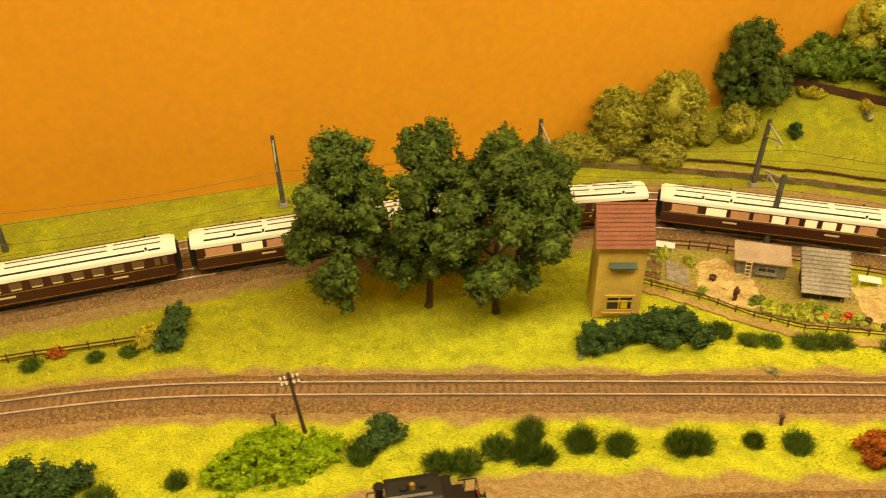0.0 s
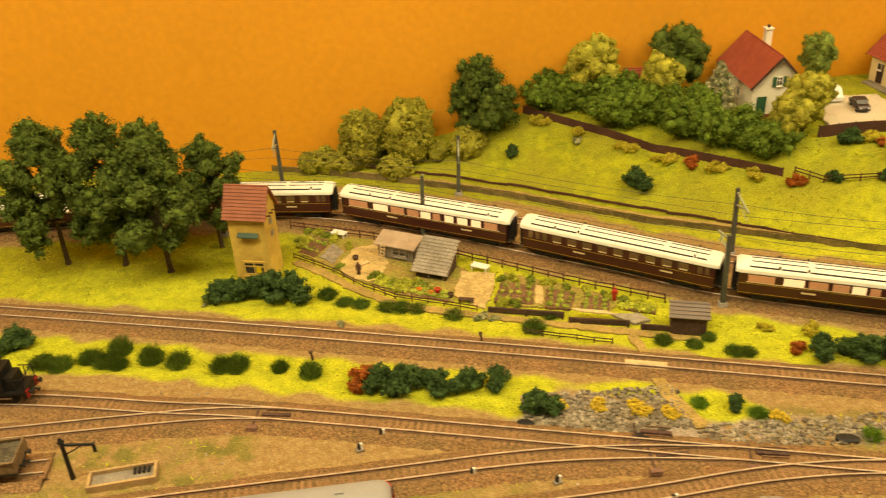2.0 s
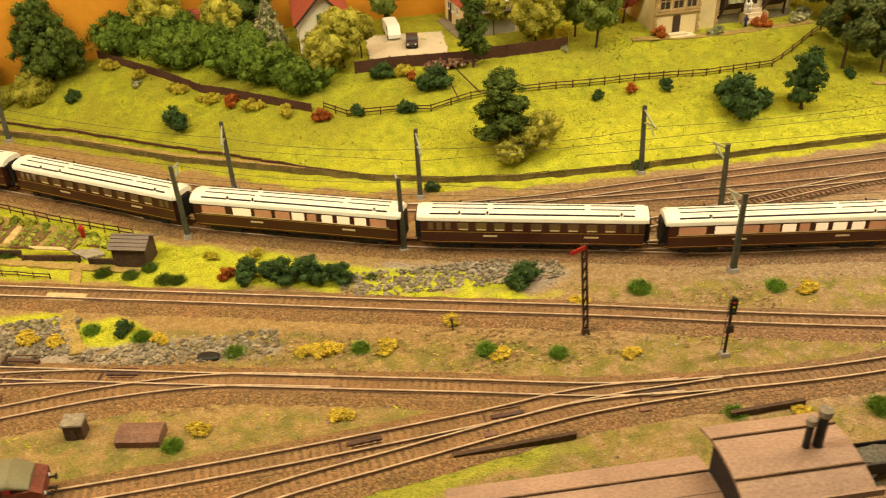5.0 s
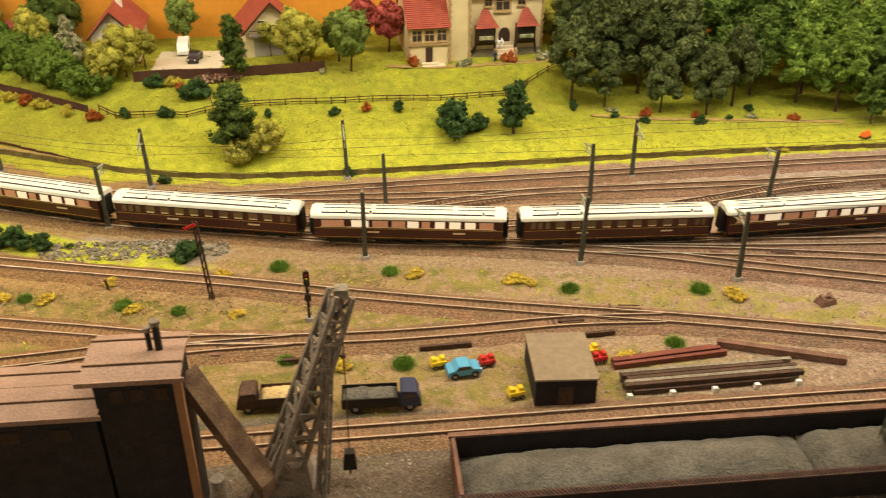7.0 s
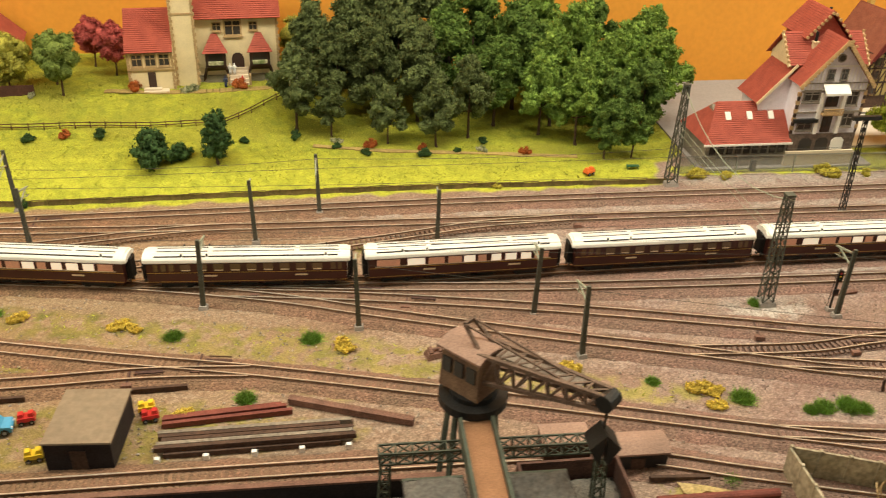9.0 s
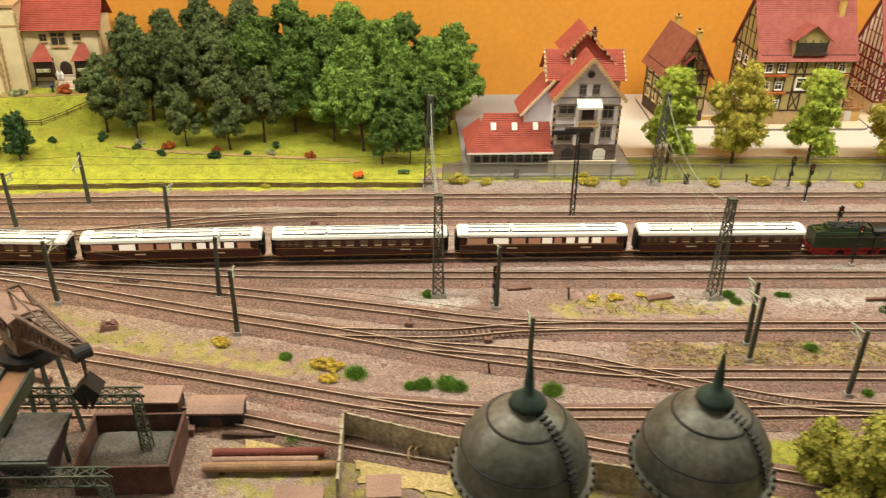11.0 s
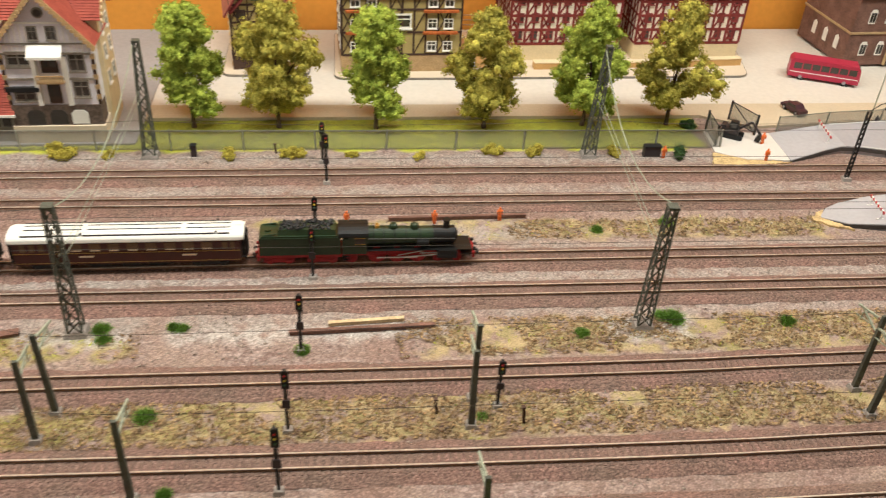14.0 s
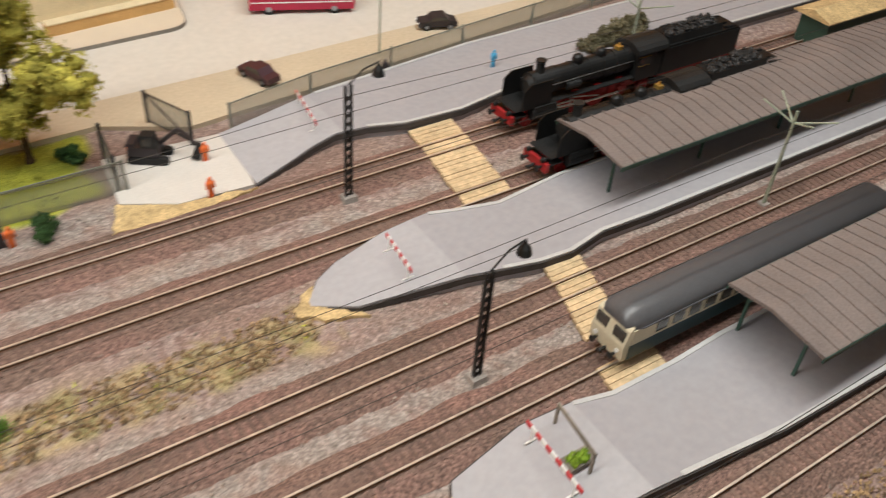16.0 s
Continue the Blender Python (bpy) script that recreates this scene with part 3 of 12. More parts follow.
    L.new(c, hsv.inputs["Color"])
    grain, relief = stone_cells(nt, geo.outputs["Position"], 430, rng(fine, 0.3, 0.7, 0.7, 1.3))
    turf = rng(fine, 0.3, 0.7, 0.6, 1.4)
    soft = N.new("ShaderNodeMath")
    soft.operation = "MAXIMUM"
    L.new(rng(sep.outputs["Red"], 0.25, 0.7), soft.inputs[0])
    L.new(rng(sep.outputs["Green"], 0.2, 0.8, 0.0, 0.75), soft.inputs[1])
    calm = N.new("ShaderNodeMath")
    calm.operation = "MAXIMUM"
    L.new(soft.outputs[0], calm.inputs[0])
    L.new(rng(where.outputs["X"], 1.8, 3.2, 0.72, 0.0), calm.inputs[1])
    soft = calm
    pick = N.new("ShaderNodeMix")
    for a, b in ((soft.outputs[0], "Factor"), (grain, "A"), (turf, "B")):
        L.new(a, pick.inputs[b])
    L.new(pick.outputs["Result"], hsv.inputs["Value"])
    L.new(hsv.outputs["Color"], p.inputs["Base Color"])
    b = N.new("ShaderNodeBump")
    b.inputs["Strength"].default_value, b.inputs["Distance"].default_value = 0.6, 0.0012
    L.new(fine, b.inputs["Height"])
    L.new(b.outputs["Normal"], p.inputs["Normal"])
    return m


GROUND_MESH, FIELD = ground_sheet()
GROUND_MESH.materials.append(ground_material())
ground = tagged(new("ground", GROUND_MESH), "model landscape with yellow-green turf, brown ballast and dry scrub", "ground", kind="structure")

g = Geo()
g.box(-2.5, 8.6, 0.70, 2.10, -0.09, -0.012)
board = tagged(g.part("baseboard", WOOD_PALE), "wooden baseboard under the model landscape", "baseboard", kind="structure")
g = Geo()
g.add([(-2.6, back_y(-2.6), -1.0), (8.7, back_y(8.7), -1.0), (8.7, back_y(8.7), 1.6), (-2.6, back_y(-2.6), 1.6), (-2.6, back_y(-2.6) + 0.1, -1.0), (8.7, back_y(8.7) + 0.1, -1.0), (8.7, back_y(8.7) + 0.1, 1.6), (-2.6, back_y(-2.6) + 0.1, 1.6)],
      [(0, 1, 2, 3), (7, 6, 5, 4), (0, 4, 5, 1), (3, 2, 6, 7), (0, 3, 7, 4), (1, 5, 6, 2)])
tagged(g.part("wall_north", WALL_OCHRE), "orange-ochre painted room wall behind the layout", "wall", kind="structure")
ROOM = material("room_plaster", (0.42, 0.37, 0.30), rough=0.9, vary=0.05)
for nm, bx in (("wall_south", (-2.7, 8.8, -2.6, -2.5, -1.0, 1.6)), ("wall_west", (-2.7, -2.6, -2.5, 2.2, -1.0, 1.6)), ("wall_east", (8.7, 8.8, -2.5, 2.6, -1.0, 1.6)), ("floor", (-2.7, 8.8, -2.6, 2.6, -1.1, -1.0)), ("ceiling", (-2.7, 8.8, -2.6, 2.7, 1.6, 1.7))):
    g = Geo()
    g.box(*bx)
    tagged(g.part(nm, ROOM), "plain plastered " + nm.split("_")[0] + " of the room", nm.split("_")[0], kind="structure")


def static_grass():
    """Short fibres on the turf, as one tangle on the bank and one on the strips between the tracks."""
    gx, gy, h, grass, straw = FIELD
    rng = np.random.RandomState(11)
    n = 330000
    x = rng.uniform(0.6, 5.3, n)
    y = rng.uniform(0.95, 2.25, n)
    i = np.clip(np.searchsorted(gx[0], x), 0, gx.shape[1] - 1)
    j = np.clip(((y - 0.72) / (1.82) * 259).round().astype(int), 0, 259)
    keep = ((grass[j, i] > 0.6) | ((straw[j, i] > 0.7) & (rng.rand(n) < 0.2))) & (y < back_y(x) - 0.01)
    x, y = x[keep], y[keep]
    z = height(x, y) - 0.0012 + 0.0012 * wobble(x, y, 110, 2)
    k = len(x)
    a = rng.uniform(0, 2 * np.pi, k)
    lush = np.clip(wobble(x, y, 31, 7) + 0.6 * wobble(x, y, 90, 3), -1, 1)
    w, tall = rng.uniform(0.0006, 0.0012, k), rng.uniform(0.0012, 0.0026, k) * (1.15 + 0.45 * lush)
    lx, ly = rng.normal(0, 0.0028, k), rng.normal(0, 0.0028, k)
    v = np.empty((k, 3, 3))
    v[:, 0] = np.stack([x - np.cos(a) * w, y - np.sin(a) * w, z], -1)
    v[:, 1] = np.stack([x + np.cos(a) * w, y + np.sin(a) * w, z], -1)
    v[:, 2] = np.stack([x + lx, y + ly, z + tall], -1)
    slope_side = y > np.interp(x, [p for p, q in FOOT], [q for p, q in FOOT]) - 0.03
    for side, name, base, other in ((slope_side, "bank_grass", (0.445, 0.445, 0.056), (0.27, 0.285, 0.048)), (~slope_side & (y > 1.32), "strip_grass", (0.475, 0.495, 0.052), (0.365, 0.39, 0.044)), (~slope_side & (y <= 1.32), "front_grass", (0.32, 0.32, 0.05), (0.225, 0.24, 0.04))):
        some = v[side]
        me = bpy.data.meshes.new(name)
        me.from_pydata(some.reshape(-1, 3).tolist(), [], np.arange(3 * len(some)).reshape(-1, 3).tolist())
        me.materials.append(leafy("fibre_" + name, base, other, per=0.0, low=0.85, high=1.15, scale=17))
        tagged(new(name, me), "short patchy yellow-green grass fibres on the turf", "grass", kind="stuff")


def leaf_litter():
    """Dry leaf flakes strewn over the scrub strips between the yard tracks, as one scatter."""
    rng = np.random.RandomState(21)
    parts = []
    for x0, x1, y0, y1, n in ((4.34, 5.35, 1.342, 1.408, 9500), (3.84, 5.35, 1.226, 1.290, 13000), (4.50, 4.94, 1.564, 1.612, 2600), (3.74, 4.08, 1.352, 1.398, 700), (1.95, 2.62, 1.36, 1.46, 2500)):
        x, y = rng.uniform(x0, x1, n), rng.uniform(y0, y1, n)
        edge = np.minimum(np.minimum(x - x0, x1 - x) / 0.05, np.minimum(y - y0, y1 - y) / 0.012)
        parts.append(np.stack([x, y], -1)[(edge + 0.5 * wobble(x, y, 45, 3) > 0.25 * rng.rand(n)) & (wobble(x, y, 28, 9) > -0.45)])
    p = np.concatenate(parts)
    k = len(p)
    r = rng.uniform(0.0010, 0.0026, k)
    a = rng.uniform(0, 2 * np.pi, k)
    lift = rng.normal(0, 0.0007, (k, 4))
    v = np.empty((k, 4, 3))
    for q in range(4):
        long = 1.0 if q % 2 == 0 else 0.55
        v[:, q, 0] = p[:, 0] + r * long * np.cos(a + q * np.pi / 2)
        v[:, q, 1] = p[:, 1] + r * long * np.sin(a + q * np.pi / 2)
        v[:, q, 2] = 0.0006 + np.abs(lift[:, q])
    me = bpy.data.meshes.new("leaf_litter")
    me.from_pydata(v.reshape(-1, 3).tolist(), [], np.arange(4 * k).reshape(-1, 4).tolist())
    me.materials.append(leafy("dry_leaf_flakes", (0.36, 0.25, 0.125), (0.19, 0.13, 0.07), per=0.0, low=0.40, high=1.35, scale=40))
    tagged(new("leaf_litter", me), "brown and ochre dry leaf litter between the yard tracks", "leaf litter", kind="stuff")


def loose_gravel():
    """Single stones strewn over the yard, as one scatter."""
    gx, gy, h, grass, straw = FIELD
    rng = np.random.RandomState(12)
    n = 62000
    x, y = rng.uniform(1.2, 5.4, n), rng.uniform(0.98, 1.80, n)
    i = np.clip(np.searchsorted(gx[0], x), 0, gx.shape[1] - 1)
    j = np.clip(((y - 0.72) / 1.82 * 259).round().astype(int), 0, 259)
    keep = (grass[j, i] < 0.3) & (wobble(x, y, 22, 5) + rng.normal(0, 0.35, n) > -0.15) & (rng.rand(n) < np.clip((x - 1.7) / 1.1, 0.12, 1.0))
    x, y = x[keep], y[keep]
    k = len(x)
    r = 0.0005 + 0.0013 * rng.rand(k) ** 2.2
    z = height(x, y) - 0.0008 + r * 0.5
    a = rng.uniform(0, 2 * np.pi, k)
    unit = np.array([(1, 0, 0), (0, 1, 0), (-1, 0, 0), (0, -1, 0), (0, 0, 0.8), (0, 0, -0.8)])
    v = unit[None] * (r[:, None, None] * rng.uniform(0.7, 1.3, (k, 6, 1)))
    c, s = np.cos(a)[:, None], np.sin(a)[:, None]
    v = np.stack([v[..., 0] * c - v[..., 1] * s + x[:, None], v[..., 0] * s + v[..., 1] * c + y[:, None], v[..., 2] + z[:, None]], -1)
    tri = np.array([(0, 1, 4), (1, 2, 4), (2, 3, 4), (3, 0, 4), (1, 0, 5), (2, 1, 5), (3, 2, 5), (0, 3, 5)])
    me = bpy.data.meshes.new("loose_gravel")
    me.from_pydata(v.reshape(-1, 3).tolist(), [], (tri[None] + 6 * np.arange(k)[:, None, None]).reshape(-1, 3).tolist())
    me.materials.append(leafy("gravel_stone", (0.46, 0.40, 0.33), (0.24, 0.185, 0.155), per=0.0))
    tagged(new("loose_gravel", me), "loose beige and grey gravel strewn between the tracks", "gravel", kind="stuff")


static_grass()
loose_gravel()
leaf_litter()

# ---- tracks ----


def smooth_line(pts, step):
    """A Catmull-Rom line through plan points, cut into even steps."""
    p = [Vector((*q, 0)) for q in pts]
    p = [p[0] * 2 - p[1]] + p + [p[-1] * 2 - p[-2]]
    fine = []
    for i in range(1, len(p) - 2):
        a, b, c, d = p[i - 1:i + 3]
        for k in range(24):
            t = k / 24
            fine.append(0.5 * ((2 * b) + (c - a) * t + (2 * a - 5 * b + 4 * c - d) * t * t + (3 * b - a - 3 * c + d) * t ** 3))
    fine.append(p[-2])
    out, left = [fine[0]], step
    for a, b in zip(fine, fine[1:]):
        seg = (b - a).length
        while seg >= left and seg > 0:
            a = a + (b - a) * (left / seg)
            out.append(a)
            seg, left = seg - left, step
        left -= seg
    return out


GAUGE, TIE, RAIL_Z = 0.0165, 0.0076, 0.0068
LIFT = [0]


def track(pts, label, bed=True, ties=True, group="railway tracks"):
    LIFT[0] += 1
    up = Vector((0, 0, 0.00007 * LIFT[0]))
    line = [p + up for p in smooth_line(pts, TIE)]
    n = len(line)
    dirs = [(line[min(i + 1, n - 1)] - line[max(i - 1, 0)]).normalized() for i in range(n)]
    side = [Vector((-d.y, d.x, 0)) for d in dirs]
    t = thing("track", label, "track", group=group, kind="structure")
    if bed:
        g = Geo()
        prof = ((-0.027, -0.0016), (-0.0175, 0.0025), (0.0175, 0.0025), (0.027, -0.0016))
        g.v = [tuple(c + s * a * (1 + 0.12 * noise.noise(c * 30 + s * a * 40)) + Vector((0, 0, z))) for c, s in zip(line, side) for a, z in prof]
        g.f = [(4 * i + k, 4 * i + k + 1, 4 * i + k + 5, 4 * i + k + 4) for i in range(n - 1) for k in range(3)]
        g.part("ballast_bed", BALLAST, t)
    if ties:
        g = Geo()
        for i, (c, d, s) in enumerate(zip(line, dirs, side)):
            w, l = 0.0017, 0.0145
            k = len(g.v)
            g.v += [tuple(c + d * a + s * b + Vector((0, 0, z))) for z in (0.001, 0.0032) for a, b in ((-w, -l), (w, -l), (w, l), (-w, l))]
            g.f += [(k + 4, k + 5, k + 6, k + 7), (k, k + 1, k + 5, k + 4), (k + 1, k + 2, k + 6, k + 5), (k + 2, k + 3, k + 7, k + 6), (k + 3, k, k + 4, k + 7)]
        tagged(g.part("sleepers", SLEEPER, t), kind="stuff")
    for sgn in (-1, 1):
        off = sgn * (GAUGE / 2 + 0.0005)
        for nm, mat, prof in (("rail_web", RAIL_SIDE, ((-0.0010, 0.0036), (-0.0004, 0.0041), (-0.0004, 0.0061), (0.0004, 0.0061), (0.0004, 0.0041), (0.0010, 0.0036))),
                              ("rail_head", RAIL, ((-0.0008, 0.0060), (-0.0008, 0.0066), (-0.0006, RAIL_Z), (0.0006, RAIL_Z), (0.0008, 0.0066), (0.0008, 0.0060)))):
            g = Geo()
            m = len(prof)
            some = list(range(0, n - 1, 3)) + [n - 1]
            g.v = [tuple(line[i] + side[i] * (off + a) + Vector((0, 0, z))) for i in some for a, z in prof]
            g.f = [(m * i + k, m * i + k + 1, m * i + m + k + 1, m * i + m + k) for i in range(len(some) - 1) for k in range(m - 1)]
            g.part(nm, mat, t, "worn shiny rail head" if nm == "rail_head" else "rusty rail side")
    return t


MAIN_LINE = [(-1.5, 1.86), (0.2, 1.92), (0.6, 1.962), (0.76, 1.978), (0.9, 1.99), (1.05, 2.0), (1.2, 2.004), (1.33, 1.998), (1.455, 1.978), (1.585, 1.928), (1.705, 1.862), (1.87, 1.768), (1.96, 1.712), (2.1, 1.655), (2.25, 1.603), (2.44, 1.557), (2.6, 1.52), (2.82, 1.497),
             (3.05, 1.49), (3.3, 1.50), (3.6, 1.51), (3.9, 1.516), (4.3, 1.52), (5.0, 1.522), (6.0, 1.522), (8.5, 1.522)]
track(MAIN_LINE, "curving main line on a brown ballast bed")
track([(-1.5, 1.93), (0.2, 1.99), (0.76, 2.04), (1.05, 2.062), (1.2, 2.067), (1.34, 2.06), (1.48, 2.038), (1.62, 1.988), (1.74, 1.925), (1.88, 1.845), (2.0, 1.785), (2.12, 1.728), (2.26, 1.69), (2.4, 1.68), (2.6, 1.692), (2.86, 1.702), (3.2, 1.715), (3.68, 1.725), (4.25, 1.733), (5.0, 1.737), (8.5, 1.74)], "far main line below the grassy bank")
track([(2.2, 1.702), (2.3, 1.681), (2.45, 1.664), (2.6, 1.655), (2.8, 1.650), (3.1, 1.650), (3.6, 1.652), (4.2, 1.655), (5.0, 1.658), (8.5, 1.66)], "second far line beside the yard", ties=True)
track([(-1.5, 1.78), (0.3, 1.80), (0.6, 1.812), (0.76, 1.813), (0.893, 1.803), (1.03, 1.776), (1.31, 1.711), (1.585, 1.644), (1.97, 1.546), (2.2, 1.487), (2.41, 1.435), (2.57, 1.391), (2.76, 1.345), (2.95, 1.304), (3.14, 1.256), (3.33, 1.205), (3.47, 1.166), (3.6, 1.13), (3.78, 1.077), (4.02, 1.01), (4.3, 0.93)], "single branch line across the turf")
track([(-1.5, 1.6), (0.7, 1.565), (0.9, 1.580), (1.05, 1.588), (1.12, 1.587), (1.20, 1.576), (1.315, 1.553), (1.39, 1.541), (1.51, 1.515), (1.77, 1.455), (2.06, 1.388), (2.25, 1.345), (2.4, 1.312), (2.56, 1.301), (2.69, 1.303), (2.82, 1.31), (2.94, 1.305)], "yard lead along the turf edge")
track([(0.5, 1.42), (0.85, 1.483), (1.079, 1.5215), (1.18, 1.530), (1.286, 1.5355), (1.37, 1.5375), (1.44, 1.531)], "yard siding joining the lead", bed=True)
track([(0.7, 1.33), (1.1, 1.39), (1.32, 1.412), (1.53, 1.428), (1.69, 1.44), (1.80, 1.437), (1.9, 1.425)], "yard siding with a turnout")
track([(1.0, 1.31), (1.4, 1.352), (1.61, 1.367), (1.79, 1.381), (1.92, 1.396), (2.03, 1.394), (2.14, 1.372)], "yard siding with a turnout")
track([(1.0, 1.20), (1.6, 1.252), (1.80, 1.2635), (1.94, 1.2705), (2.05, 1.2775), (2.13, 1.2845), (2.27, 1.299), (2.36, 1.311), (2.46, 1.308)], "yard siding with a turnout")
track([(1.5, 1.1), (1.9, 1.19), (2.07, 1.241), (2.18, 1.263), (2.29, 1.284), (2.38, 1.297), (2.5, 1.302)], "yard siding curving off to the loading bank")
track([(1.9, 1.12), (2.3, 1.137), (2.6, 1.141), (3.1, 1.146), (3.3, 1.14), (3.45, 1.1), (3.6, 1.06)], "coal siding along the loading bank")
track([(2.45, 1.555), (2.7, 1.51), (2.94, 1.459), (3.09, 1.411), (3.3, 1.347), (3.46, 1.303), (3.61, 1.258), (3.75, 1.226), (3.86, 1.21), (4.0, 1.206), (4.6, 1.196), (5.2, 1.20), (8.5, 1.21)], "diagonal yard lead running into a siding")
track([(2.9, 1.47), (3.05, 1.452), (3.21, 1.426), (3.37, 1.395), (3.54, 1.357), (3.66, 1.330), (3.8, 1.317), (4.1, 1.314), (4.6, 1.312), (5.2, 1.318), (8.5, 1.33)], "yard track running beside the scrub strip")
track([(2.95, 1.488), (3.1, 1.472), (3.3, 1.459), (3.5, 1.454), (3.8, 1.452), (4.3, 1.451), (5.0, 1.451), (8.5, 1.455)], "platform track")
track([(3.5, 1.158), (3.65, 1.138), (3.8, 1.133), (4.1, 1.132), (4.6, 1.124), (5.2, 1.125), (8.5, 1.13)], "front yard track")
track([(2.35, 1.58), (2.5, 1.59), (2.65, 1.615), (2.8, 1.643), (2.9, 1.65)], "crossover between the main lines", bed=False)
track([(2.5, 1.545), (2.7, 1.547), (2.9, 1.562), (3.1, 1.60), (3.25, 1.635), (3.4, 1.65)], "crossover between the main lines", bed=False)
track([(3.45, 1.305), (3.6, 1.30), (3.7, 1.312), (3.82, 1.317)], "crossover in the yard", bed=False)
track([(3.55, 1.275), (3.75, 1.245), (3.9, 1.19), (4.02, 1.15), (4.15, 1.133)], "crossover in the yard", bed=False)

FROG_STEEL = material("turnout_steel_rust", (0.095, 0.052, 0.044), rough=0.7, vary=0.4, scale=80, fine=400)


def point_work(x, y, turn):
    """The plate, tie bar and lever box of a turnout, lying among the sleepers."""
    t = thing("point_work", "dark rusty turnout plate with a tie bar among the sleepers", "turnout gear", pose(x, y, 0, 0, 0, turn), group="turnout gear")
    g = Geo()
    g.box(-0.016, 0.016, -0.0026, 0.0026, 0.0015, 0.0054, 0.0004)
    g.part("frog_plate", FROG_STEEL, t)
    g = Geo()
    g.box(-0.0225, -0.0205, -0.017, 0.012, 0.0030, 0.0042)
    g.part("tie_bar", FROG_STEEL, t)
    g = Geo()
    g.box(-0.0275, -0.0155, -0.0235, -0.0165, 0.0005, 0.0052, 0.0006)
    g.part("lever_box", RUST_BROWN, t)
    for q in (-0.0066, 0.0066):
        g = Geo()
        g.beam((-0.012, q, 0.0058), (0.014, q, 0.0058), 0.0007, 0.0016)
        g.part("check_rail", RAIL_SIDE, t)


for x, y, turn in ((3.992, 1.147, -16), (4.052, 1.130, 0), (3.756, 1.233, -14), (3.882, 1.206, -14), (3.579, 1.345, -10), (3.681, 1.310, 0), (3.864, 1.214, -12), (1.828, 1.464, -13), (1.836, 1.432, 0), (1.931, 1.424, -10), (2.158, 1.290, 6), (2.288, 1.300, 4), (2.824, 1.313, 2), (2.899, 1.329, -8), (2.433, 1.305, 0), (3.079, 1.472, -6), (3.147, 1.443, -10), (1.440, 1.531, -8), (2.62, 1.692, 3), (2.50, 1.585, 8), (3.42, 1.650, 2), (2.95, 1.488, 4)):
    point_work(x, y, turn)

# ---- rolling stock ----


def wheelset(parent, x, r, mat, name="wheel", spokes=0):
    for y in (-0.0083, 0.0083):
        g = Geo()
        g.rod((x, y - 0.0011, r), (x, y + 0.0011, r), r, n=18)
        w = g.part(name, mat, parent)
        if spokes:
            g = Geo()
            s = -1 if y < 0 else 1
            for k in range(spokes):
                a = 2 * math.pi * k / spokes
                g.beam((x, y + s * 0.0014, r), (x + 0.86 * r * math.cos(a), y + s * 0.0014, r + 0.86 * r * math.sin(a)), 0.0007, 0.0009)
            g.rod((x, y + s * 0.0008, r), (x, y + s * 0.0024, r), r * 0.2, n=8)
            g.part("spokes", mat, w)


def buffers(parent, x, d, mat):
    for y in (-0.0095, 0.0095):
        g = Geo()
        g.rod((x, y, 0.0125), (x + d * 0.0045, y, 0.0125), 0.0011, n=8)
        g.rod((x + d * 0.0045, y, 0.0125), (x + d * 0.0055, y, 0.0125), 0.0027, n=10)
        g.part("buffer", mat, parent)
    g = Geo()
    g.rod((x, 0, 0.010), (x + d * 0.006, 0, 0.009), 0.0012, n=6)
    g.beam((x + d * 0.006, -0.002, 0.009), (x + d * 0.006, 0.002, 0.009), 0.0015, 0.002)
    g.part("coupling", STEEL_DARK, parent)


def rounded(w, z0, z1, crown, n=8):
    """Cross-section of a vehicle body with an arched top: (y, z) pairs."""
    pts = [(-w, z0), (w, z0), (w, z1)]
    pts += [(w * math.cos(math.pi * k / n), z1 + crown * math.sin(math.pi * k / n)) for k in range(1, n)]
    return pts + [(-w, z1)]


